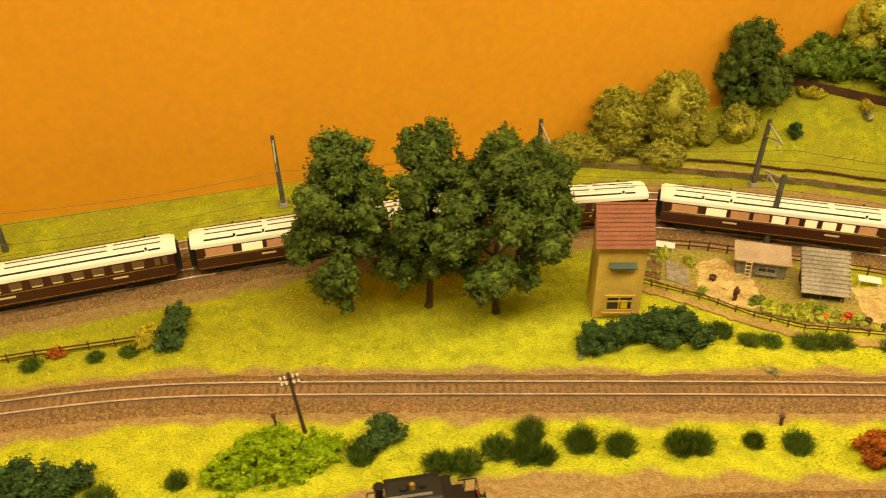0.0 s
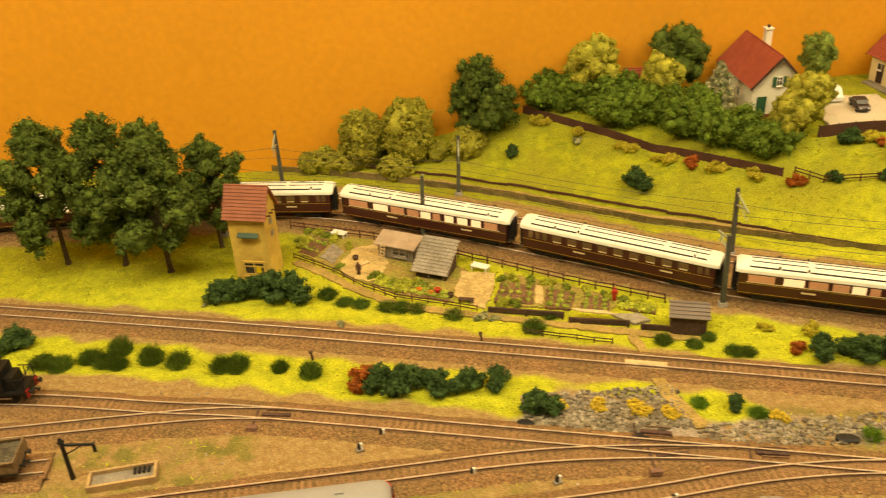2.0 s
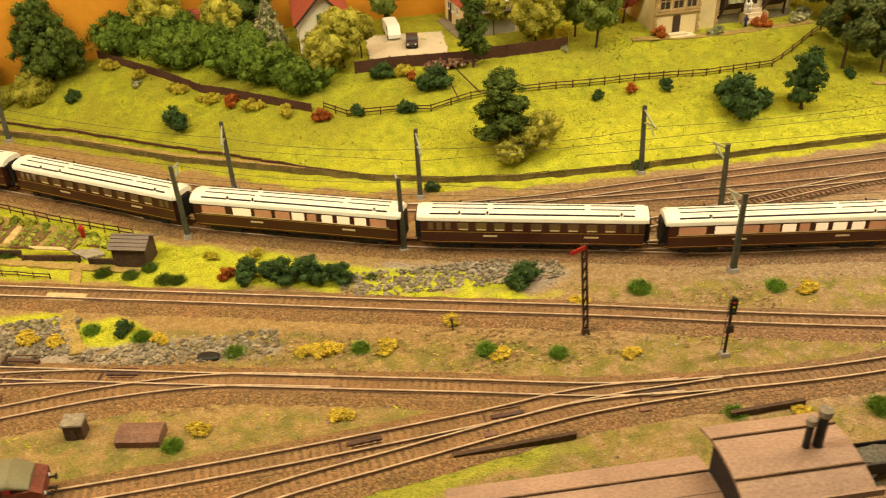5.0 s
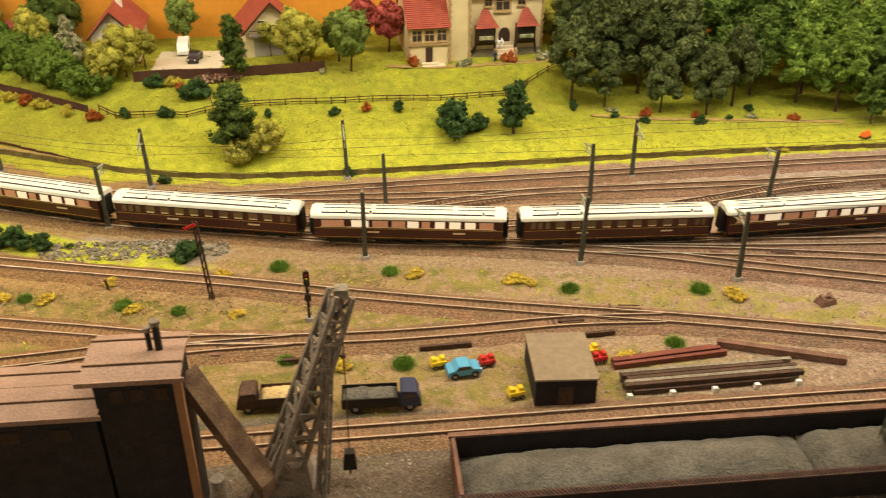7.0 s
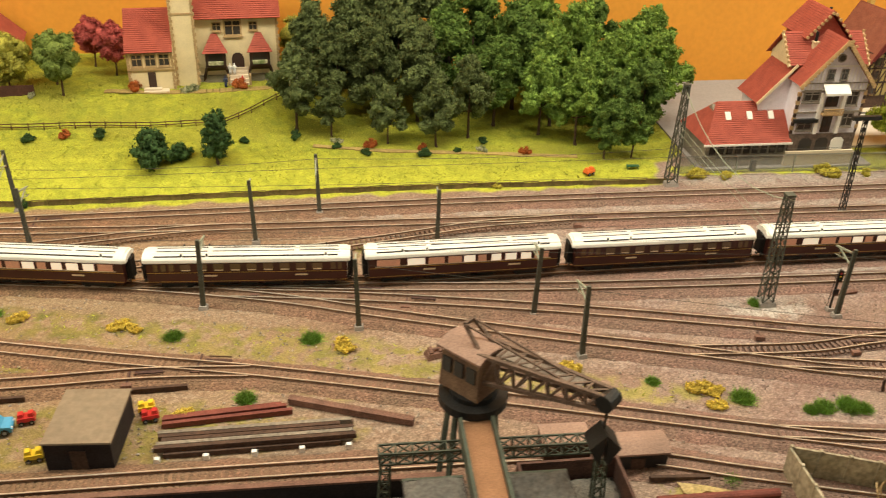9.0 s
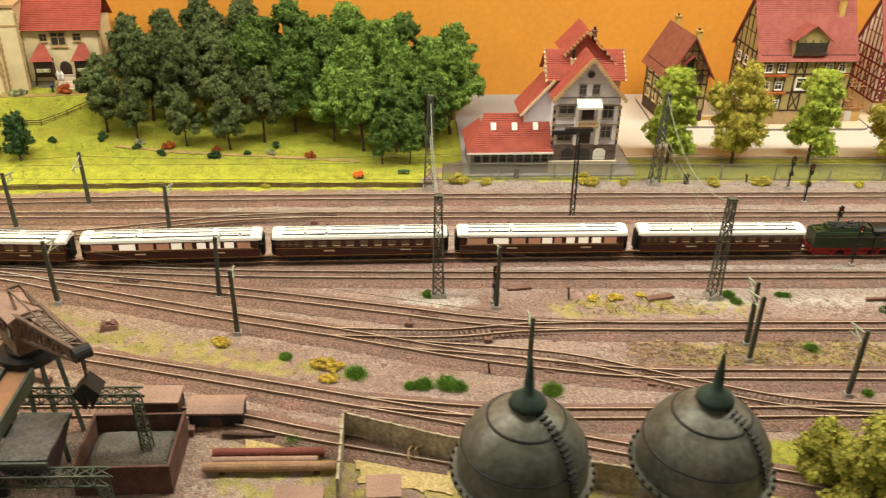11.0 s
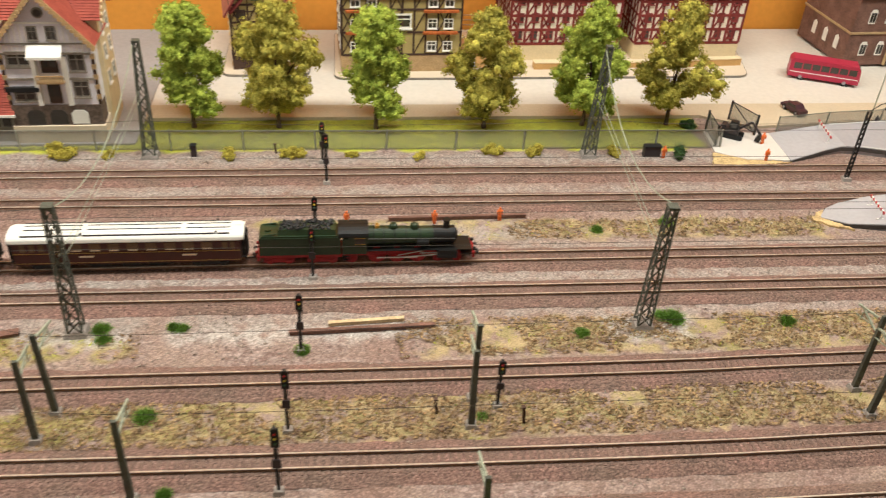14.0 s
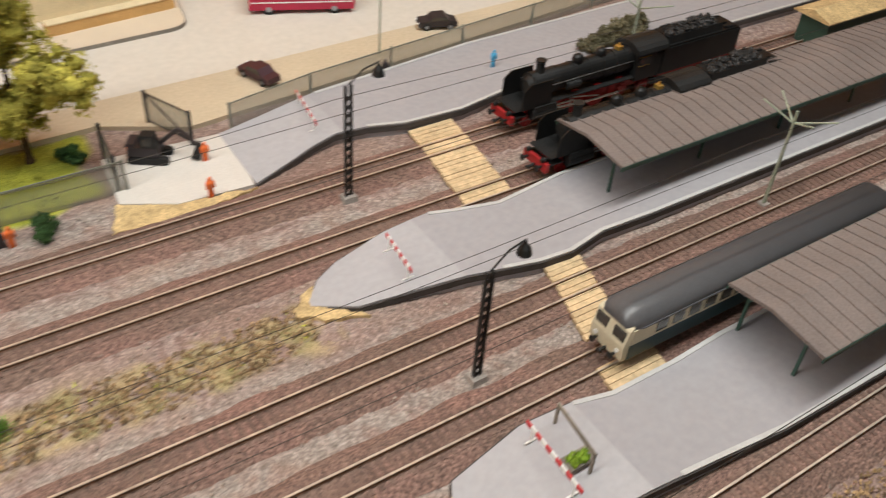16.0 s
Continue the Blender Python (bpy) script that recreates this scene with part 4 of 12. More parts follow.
def tender_loco(body, frame, label, wheel=LOCO_RED):
    """Express engine with its tender; runs towards +x, middle at the origin, on the rail head."""
    t = thing("steam_locomotive", label, "locomotive")
    # tender
    x0, x1 = -0.130, -0.033
    g = Geo()
    g.box(x0 + 0.002, x1, -0.0155, 0.0155, 0.0165, 0.0405)
    g.box(x0 + 0.004, x1 - 0.004, -0.0145, 0.0145, 0.0405, 0.0425)
    tank = g.part("tender_tank", body, t, "riveted green tender tank" if body is LOCO_GREEN else "")
    g = Geo()
    g.ext([(-0.0125, 0.042), (0.0125, 0.042), (0.0105, 0.049), (-0.0105, 0.049)], x0 + 0.024, x1 - 0.006)
    g.part("coal_bunker", body, tank)
    g = Geo()
    rng = random.Random(5)
    for _ in range(150):
        c = (rng.uniform(x0 + 0.027, x1 - 0.009), rng.uniform(-0.0095, 0.0095), 0.0490 + rng.uniform(-0.0005, 0.0022))
        g.lump(c, rng.uniform(0.0014, 0.0026), rng, rough=0.4)
    g.part("coal_load", COAL, tank, "heaped black coal")
    g = Geo()
    g.rod((x0 + 0.012, 0, 0.042), (x0 + 0.012, 0, 0.0445), 0.004, n=12)
    for y in (-0.012, 0.012):
        g.rod((x0 + 0.006, y, 0.0425), (x0 + 0.022, y, 0.0445), 0.0012, n=6)
    g.part("water_filler", body, tank)
    g = Geo()
    g.box(x0, x1 + 0.002, -0.0145, 0.0145, 0.0125, 0.0165)
    fr = g.part("tender_frame", wheel, t, "red frame" if wheel is LOCO_RED else "")
    g = Geo()
    g.box(x0 - 0.0015, x0 + 0.0015, -0.0155, 0.0155, 0.009, 0.0155)
    g.part("buffer_beam", wheel, fr)
    for c in (x0 + 0.024, x1 - 0.022):
        g = Geo()
        for y in (-0.0115, 0.0115):
            g.box(c - 0.018, c + 0.018, y - 0.001, y + 0.001, 0.0045, 0.0105)
            for dx in (-0.0115, 0.0115):
                g.box(c + dx - 0.003, c + dx + 0.003, y - 0.0022, y + 0.0022, 0.0035, 0.0085)
        b = g.part("bogie", wheel, t)
        for dx in (-0.0115, 0.0115):
            wheelset(t, c + dx, 0.0058, wheel, "tender_wheel")
    buffers(t, x0 - 0.001, -1, STEEL_DARK)
    for y in (-0.010, 0.010):
        g = Geo()
        g.rod((x0 - 0.0035, y, 0.0185), (x0 - 0.0005, y, 0.0185), 0.0019, n=10)
        g.part("tail_lamp", wheel, fr)
    # engine
    g = Geo()
    g.box(-0.031, -0.002, -0.0155, 0.0155, 0.0165, 0.0385)
    g.ext(rounded(0.0155, 0.0385, 0.0415, 0.0075), -0.024, -0.002)
    cab = g.part("cab", body, t)
    g = Geo()
    g.ext([(w * 1.06, z + 0.0008) for w, z in rounded(0.0158, 0.0405, 0.0418, 0.0080)], -0.036, 0.0)
    g.part("cab_roof", frame, cab, "dark cab roof")
    for y in (-0.0157, 0.0157):
        g = Geo()
        g.box(-0.016, -0.005, y - 0.0003, y + 0.0003, 0.031, 0.0385)
        g.part("cab_window", GLASS_DARK, cab)
        g = Geo()
        g.box(-0.0168, -0.0042, y - 0.0002, y + 0.0002, 0.0302, 0.0308)
        g.box(-0.0168, -0.0042, y - 0.0002, y + 0.0002, 0.0387, 0.0393)
        g.part("window_rim", BRASS, cab)
    g = Geo()
    g.rod((-0.002, 0, 0.0335), (0.045, 0, 0.0335), 0.0118, 0.0110, n=24)
    g.rod((0.045, 0, 0.0335), (0.078, 0, 0.0335), 0.0106, n=24)
    boil = g.part("boiler", body, t, smooth=False)
    for x in (0.006, 0.018, 0.031, 0.045, 0.061, 0.078):
        g = Geo()
        g.rod((x - 0.0005, 0, 0.0335), (x + 0.0005, 0, 0.0335), 0.0122 if x < 0.04 else 0.0112, n=24)
        g.part("boiler_band", frame, boil)
    g = Geo()
    g.rod((0.078, 0, 0.0335), (0.104, 0, 0.0335), 0.0110, n=24)
    g.rod((0.104, 0, 0.0335), (0.1075, 0, 0.0335), 0.0098, 0.006, n=20)
    smoke = g.part("smokebox", frame, t, "matt black smokebox")
    g = Geo()
    g.spin([(0.0045, 0.0425), (0.0038, 0.046), (0.0038, 0.0525), (0.0048, 0.0535), (0.0048, 0.0545), (0.003, 0.0545)], 14, (0.094, 0, 0))
    g.part("chimney", frame, smoke)
    for x, r in ((0.030, 0.0052), (0.055, 0.0052)):
        g = Geo()
        g.spin([(r, 0.041), (r, 0.0465), (r * 0.85, 0.049), (r * 0.45, 0.0505), (0.0002, 0.0508)], 14, (x, 0, 0))
        g.part("dome", body, boil)
    g = Geo()
    g.box(0.008, 0.013, -0.003, 0.003, 0.0445, 0.048)
    g.rod((0.010, 0.0, 0.047), (0.010, 0.0, 0.0505), 0.0009)
    g.part("safety_valve", BRASS, boil)
    for y in (-0.0122, 0.0122):
        g = Geo()
        g.rod((0.0, y, 0.036), (0.104, y, 0.035), 0.0004, n=5)
        for x in (0.02, 0.05, 0.08):
            g.rod((x, y * 0.9, 0.0355), (x, y, 0.0355), 0.0004, n=5)
        g.part("handrail", SILVER, boil)
        g = Geo()
        g.rod((0.058, y * 0.95, 0.030), (0.072, y * 0.95, 0.030), 0.0034, n=10)
        g.part("air_pump", frame, boil)
    g = Geo()
    g.box(-0.002, 0.106, -0.0150, 0.0150, 0.0198, 0.0208)
    g.ext([(-0.0148, 0.020), (-0.0148, 0.0205), (0.0148, 0.0205), (0.0148, 0.020)], 0.106, 0.125)
    g.box(0.112, 0.127, -0.0150, 0.0150, 0.0138, 0.0148)
    g.part("running_board", frame, t)
    g = Geo()
    g.box(-0.028, 0.120, -0.0065, 0.0065, 0.0085, 0.0200)
    g.part("main_frame", wheel, t)
    for x in (0.010, 0.0345, 0.059):
        wheelset(t, x, 0.0108, wheel, "driving_wheel", 12)
    for x in (0.084, 0.108):
        wheelset(t, x, 0.0056, wheel, "leading_wheel", 8)
    wheelset(t, -0.020, 0.0068, wheel, "trailing_wheel", 8)
    for y in (-0.0128, 0.0128):
        g = Geo()
        g.rod((0.083, y, 0.0128), (0.107, y, 0.0128), 0.0052, n=14)
        g.box(0.084, 0.106, y - 0.0045, y + 0.0045, 0.016, 0.0205)
        cyl = g.part("cylinder", frame, t)
        g = Geo()
        yy = y * 0.93
        g.beam((0.010, yy, 0.0085), (0.059, yy, 0.0085), 0.0009, 0.0018)
        g.part("coupling_rod", SILVER, t, "bright steel coupling rod")
        for nm, p, q, bw, bh in (("main_rod", (0.0345, y, 0.0085), (0.083, y, 0.0125), 0.0008, 0.0016), ("slide_bar", (0.062, y, 0.0150), (0.083, y, 0.0150), 0.0012, 0.0012),
                                 ("combination_lever", (0.066, y, 0.0180), (0.066, y, 0.0100), 0.0008, 0.0012), ("radius_rod", (0.0345, y, 0.0120), (0.064, y, 0.0178), 0.0007, 0.0010)):
            g = Geo()
            g.beam(p, q, bw, bh)
            g.part(nm, SILVER, t)
    g = Geo()
    g.box(0.1255, 0.1285, -0.0155, 0.0155, 0.009, 0.0165)
    beam = g.part("front_buffer_beam", wheel, t)
    buffers(t, 0.1285, 1, STEEL_DARK)
    for y in (-0.010, 0.010):
        g = Geo()
        g.rod((0.1265, y, 0.0185), (0.1300, y, 0.0185), 0.0020, n=10)
        g.part("headlamp", frame, beam)
    for y in (-0.0155, 0.0155):
        g = Geo()
        for z in (0.009, 0.013):
            g.box(-0.030, -0.023, y - 0.001, y + 0.001, z, z + 0.0006)
        g.box(-0.0303, -0.0297, y - 0.0006, y + 0.0006, 0.006, 0.0165)
        g.part("cab_step", frame, cab)
    return t


def coach(cream, label):
    """Sleeping-car coach with an arched white roof, middle at the origin."""
    t = thing("passenger_coach", label, "railway coach", group="coaches of the express train")
    hl, w = 0.1265, 0.0168
    g = Geo()
    g.box(-hl, hl, -w, w, 0.0115, 0.0265)
    g.part("lower_body", COACH_BROWN, t)
    g = Geo()
    g.box(-hl, hl, -w + 0.0002, w - 0.0002, 0.0265, 0.0415)
    upper = g.part("upper_body", COACH_BROWN, t, "brown window band")
    g = Geo()
    n = 12
    prof = [(-0.0176, 0.0408), (0.0176, 0.0408)] + [(0.0176 * math.cos(math.pi * k / n), 0.0418 + 0.0092 * math.sin(math.pi * k / n) ** 0.8) for k in range(n + 1)]
    g.ext(prof, -hl - 0.001, hl + 0.001)
    for s in (-1, 1):
        g.ext([(p * 0.93, 0.0408 + (q - 0.0408) * 0.86) for p, q in prof], s * (hl + 0.001), s * (hl + 0.0045))
    roof = g.part("roof", ROOF_CREAM, t, "white arched roof with ventilators")
    for s in (-1, 1):
        for x0, x1 in ((-0.116, -0.083), (-0.080, -0.052), (-0.048, 0.098), (0.102, 0.115)):
            g = Geo()
            g.box(x0, x1, s * 0.0133 - 0.0009, s * 0.0133 + 0.0009, 0.0470, 0.0490)
            g.part("roof_slot", STEEL_DARK, roof, "dark slot along the roof")
        for x0, x1 in ((-0.114, -0.050), (-0.044, 0.060), (0.066, 0.116)):
            g = Geo()
            g.box(x0, x1, s * 0.0045 - 0.0006, s * 0.0045 + 0.0006, 0.0500, 0.0514)
            g.part("roof_slot", STEEL_DARK, roof, "dark slot along the roof")
    g = Geo()
    for s in (-1, 1):
        g.beam((-0.118, s * 0.0085, 0.0504), (0.118, s * 0.0085, 0.0504), 0.0005, 0.0008)
    for k in range(8):
        g.box(-0.112 + k * 0.032 - 0.0008, -0.112 + k * 0.032 + 0.0008, -0.0008, 0.0008, 0.0502, 0.0520)
    g.part("roof_ribbing", ROOF_CREAM, roof)
    for x, s in ((-0.082, -1), (-0.050, -1), (0.1, -1), (-0.082, 1), (-0.050, 1), (0.1, 1)):
        g = Geo()
        g.rod((x, s * 0.0128, 0.047), (x, s * 0.0128, 0.0505), 0.0010, n=8)
        g.rod((x, s * 0.0128, 0.0505), (x, s * 0.0128, 0.0515), 0.0017, 0.0012, n=8)
        g.part("ventilator", STEEL_DARK, roof)
    if cream:
        spans = [(-0.116, 0.030), (-0.076, 0.023), (-0.048, 0.021), (-0.022, 0.018), (-0.001, 0.015), (0.018, 0.011), (0.036, 0.013), (0.055, 0.015), (0.076, 0.014), (0.095, 0.019)]
    else:
        spans = [(-0.118, 0.006), (-0.108, 0.006), (-0.098, 0.006)] + [(-0.084 + k * 0.0208, 0.0125) for k in range(9)] + [(0.106, 0.006), (0.115, 0.005)]
    for s in (-1, 1):
        for k, (x, wd) in enumerate(spans):
            mat = COACH_GLASS if not cream else (COACH_LIT if k in (1, 4, 6, 7, 8) else COACH_WARM)
            g = Geo()
            g.box(x, x + wd, s * w - 0.0003, s * w + 0.0003, 0.0292, 0.0388)
            g.part("window", mat, upper)
        g = Geo()
        for z in (0.0262, 0.0132):
            g.box(-hl, hl, s * w - 0.0002, s * w + 0.0003, z, z + 0.0005)
        g.part("gold_line", BRASS, t)
        if cream:
            g = Geo()
            g.box(-0.118, 0.117, s * w - 0.0002, s * w + 0.0006, 0.0280, 0.0290)
            g.part("pale_line", COACH_CREAM, t, "pale line under the lit windows")
        for x in (-0.055, 0.06):
            g = Geo()
            g.box(x, x + 0.016, s * w - 0.0002, s * w + 0.0005, 0.0205, 0.0228)
            g.part("name_board", COACH_CREAM, t, "small pale name board")
        if not cream:
            for k in range(9):
                g = Geo()
                x = -0.084 + k * 0.0208
                g.box(x + 0.001, x + 0.0115, s * (w - 0.0002) - 0.0007, s * (w - 0.0002) + 0.0007, 0.0292, 0.0308)
                g.part("table", COACH_CREAM, upper, "pale table behind the window")
    g = Geo()
    g.box(-hl + 0.002, hl - 0.002, -0.0145, 0.0145, 0.0095, 0.0115)
    for x in (-0.035, 0.0, 0.03):
        g.box(x - 0.010, x + 0.010, -0.0135, 0.0135, 0.0050, 0.0095)
    for s in (-1, 1):
        g.beam((-0.055, s * 0.0138, 0.0100), (-0.03, s * 0.0138, 0.0058), 0.0007, 0.0009)
        g.beam((0.055, s * 0.0138, 0.0100), (0.03, s * 0.0138, 0.0058), 0.0007, 0.0009)
        g.beam((-0.03, s * 0.0138, 0.0058), (0.03, s * 0.0138, 0.0058), 0.0007, 0.0009)
    g.part("underframe", STEEL_DARK, t)
    for c in (-0.090, 0.090):
        g = Geo()
        for s in (-1, 1):
            g.box(c - 0.021, c + 0.021, s * 0.0122 - 0.0009, s * 0.0122 + 0.0009, 0.0048, 0.0092)
            for dx in (-0.0145, 0.0145):
                g.box(c + dx - 0.0032, c + dx + 0.0032, s * 0.0122 - 0.0022, s * 0.0122 + 0.0022, 0.0035, 0.0082)
        b = g.part("bogie", STEEL_DARK, t)
        for dx in (-0.0145, 0.0145):
            wheelset(b, c + dx, 0.0056, STEEL_DARK)
    for s in (-1, 1):
        g = Geo()
        for k in range(4):
            x = s * (hl + 0.0008 + k * 0.0017)
            e = 0.0006 if k % 2 else 0.0
            g.box(min(x, x + s * 0.0015), max(x, x + s * 0.0015), -0.0085 + e, 0.0085 - e, 0.0125 + e, 0.0425 - e)
        g.part("gangway_bellows", RUBBER, t, "black folded gangway bellows")
        buffers(t, s * hl, s, STEEL_DARK)
    return t


LINE = smooth_line(MAIN_LINE, 0.002)
LINE_X = [p.x for p in LINE]


def on_line(x, reach=0.085):
    """The pose of a vehicle on the main line with its middle at x."""
    def at(v):
        k = int(np.argmin(np.abs(np.array(LINE_X) - v)))
        return LINE[k]
    a, b = at(x - reach), at(x + reach)
    c = (a + b) / 2
    return pose(c.x, c.y, RAIL_Z, 0, 0, math.degrees(math.atan2(b.y - a.y, b.x - a.x)))


def behind(x, back):
    """The x on the main line that lies back metres of track behind x."""
    return LINE[max(int(np.argmin(np.abs(np.array(LINE_X) - x))) - round(back / 0.002), 0)].x


FRONT = 4.447
engine = tender_loco(LOCO_GREEN, LOCO_BLACK, "dark green express steam engine with red wheels and tender")
engine.matrix_world = on_line(behind(FRONT, 0.132), 0.08)
brown = coach(False, "teak-brown sleeping car with white roof on the main line")
brown.matrix_world = on_line(behind(FRONT, 0.408))
creamy = coach(True, "teak-brown dining car with lit windows and white roof")
creamy.matrix_world = on_line(behind(FRONT, 0.687))
for k in range(2, 15):
    copy_thing(brown if k % 2 == 0 else creamy, on_line(behind(FRONT, 0.408 + 0.279 * k)))

black = tender_loco(LOCO_BLACK, STEEL_DARK, "black heavy steam engine with red wheels under the station roof")
for y in (-0.0150, 0.0150):
    g = Geo()
    g.ext([(0.090, 0.0200), (0.119, 0.0200), (0.119, 0.0370), (0.112, 0.0425), (0.090, 0.0425)], y - 0.0005, y + 0.0005, "y")
    g.part("smoke_deflector", LOCO_BLACK, black)
HEAVY = Matrix.Diagonal((1.22, 1.06, 1.18, 1))
black.matrix_basis = pose(5.374, 1.7375, RAIL_Z, 0, 0, 180) @ HEAVY
twin = copy_thing(black, pose(0, 0, 0))
twin.matrix_basis = pose(5.354, 1.6585, RAIL_Z, 0, 0, 180) @ HEAVY


def railcar(label, roof, band, skirt, nose, length, style):
    """Diesel vehicle with rounded roof and raked ends, middle at the origin, nose towards +x."""
    t = thing("diesel_" + style, label, style.replace("_", " "))
    hl, w = length / 2, 0.0168
    g = Geo()
    g.box(-hl, hl - 0.006, -w, w, 0.0085, 0.0225)
    g.part("lower_body", skirt, t)
    g = Geo()
    g.box(-hl, hl - 0.007, -w, w, 0.0225, 0.0365)
    band_ob = g.part("window_band", band, t)
    g = Geo()
    n, rings = 20, [(-hl, 1.0)] + [(hl - 0.016 + 0.0135 * math.sin(a), math.cos(a) * 0.85 + 0.15) for a in np.linspace(0.0, 1.25, 7)]
    for x, k in rings:
        g.v += [(x, -(w + 0.0006) * (0.35 + 0.65 * k), 0.0362)] + [(x, -(w + 0.0006) * math.cos(math.pi * j / n) * (0.35 + 0.65 * k), 0.0368 + 0.0116 * math.sin(math.pi * j / n) ** 0.8 * k) for j in range(n + 1)] + [(x, (w + 0.0006) * (0.35 + 0.65 * k), 0.0362)]
    m = n + 3
    g.f = [(i * m + j, i * m + j + 1, (i + 1) * m + j + 1, (i + 1) * m + j) for i in range(len(rings) - 1) for j in range(m - 1)] + [tuple(range(m))[::-1], tuple(range((len(rings) - 1) * m, len(rings) * m))]
    roof_ob = g.part("roof", roof, t, smooth=True)
    g = Geo()
    for q in (-1, 1):
        g.beam((-hl + 0.002, q * (w + 0.0008), 0.0372), (hl - 0.014, q * (w + 0.0008), 0.0372), 0.0008, 0.0012)
    g.part("rain_gutter", roof, roof_ob)
    if style == "railcar" and roof is PAINT_SILVER:
        for x in np.arange(-hl + 0.03, hl - 0.03, 0.048):
            g = Geo()
            g.box(x - 0.004, x + 0.004, -0.0025, 0.0025, 0.0470, 0.0500, 0.0005)
            g.part("roof_vent", roof, roof_ob)
    g = Geo()
    g.ext([(hl - 0.007, 0.0085), (hl - 0.001, 0.0090), (hl, 0.0225), (hl - 0.0035, 0.0365), (hl - 0.007, 0.0395)], -w + 0.0005, w - 0.0005, "y")
    front = g.part("nose", nose, t)
    for s in (-1, 1):
        g = Geo()
        g.box(hl - 0.0035, hl - 0.0006, s * 0.0088 - 0.0055, s * 0.0088 + 0.0055, 0.0260, 0.0345)
        g.part("front_window", GLASS_DARK, front)
        g = Geo()
        g.rod((hl - 0.002, s * 0.011, 0.0165), (hl + 0.0008, s * 0.011, 0.0165), 0.0018, n=10)
        g.part("headlamp", PAINT_WHITE, front)
        x = -hl + 0.012
        while x < hl - 0.025:
            g = Geo()
            g.box(x, x + 0.011, s * w - 0.0004, s * w + 0.0004, 0.0252, 0.0345)
            g.part("window", GLASS_DARK, band_ob)
            x += 0.0165
    g = Geo()
    g.box(-hl + 0.004, hl - 0.008, -0.0135, 0.0135, 0.0055, 0.0085)
    g.part("underframe", STEEL_DARK, t)
    for c in (-hl + 0.035, hl - 0.038):
        g = Geo()
        for s in (-1, 1):
            g.box(c - 0.019, c + 0.019, s * 0.0125 - 0.001, s * 0.0125 + 0.001, 0.0035, 0.0082)
        b = g.part("bogie", STEEL_DARK, t)
        for dx in (-0.0135, 0.0135):
            wheelset(b, c + dx, 0.0055, STEEL_DARK)
    buffers(t, hl - 0.001, 1, STEEL_DARK)
    return t


PAINT_DMUCREAM = paint("paint_dmu_cream", (0.62, 0.56, 0.40))
PAINT_ROOFSLATE = paint("railcar_roof_slate", (0.095, 0.094, 0.100), 0.32)
railcar("grey-roofed railcar in cream and petrol blue at the platform", PAINT_ROOFSLATE, PAINT_DMUCREAM, PAINT_SKIRT, PAINT_DMUCREAM, 0.30, "railcar").matrix_world = pose(5.25, 1.452, RAIL_Z, 0, 0, 180)
railcar("silver-roofed red railcar standing on a yard siding", PAINT_SILVER, PAINT_RED, PAINT_RED, PAINT_RED, 0.27, "railcar").matrix_world = pose(1.434, 1.3555, RAIL_Z, 0, 0, 4.2)
OLIVE_ROOF = material("olive_grey_roof", (0.197, 0.186, 0.116), rough=0.6, vary=0.12)
FAN_GREY = material("roof_fan_grille", (0.17, 0.155, 0.105), rough=0.7, vary=0.15)


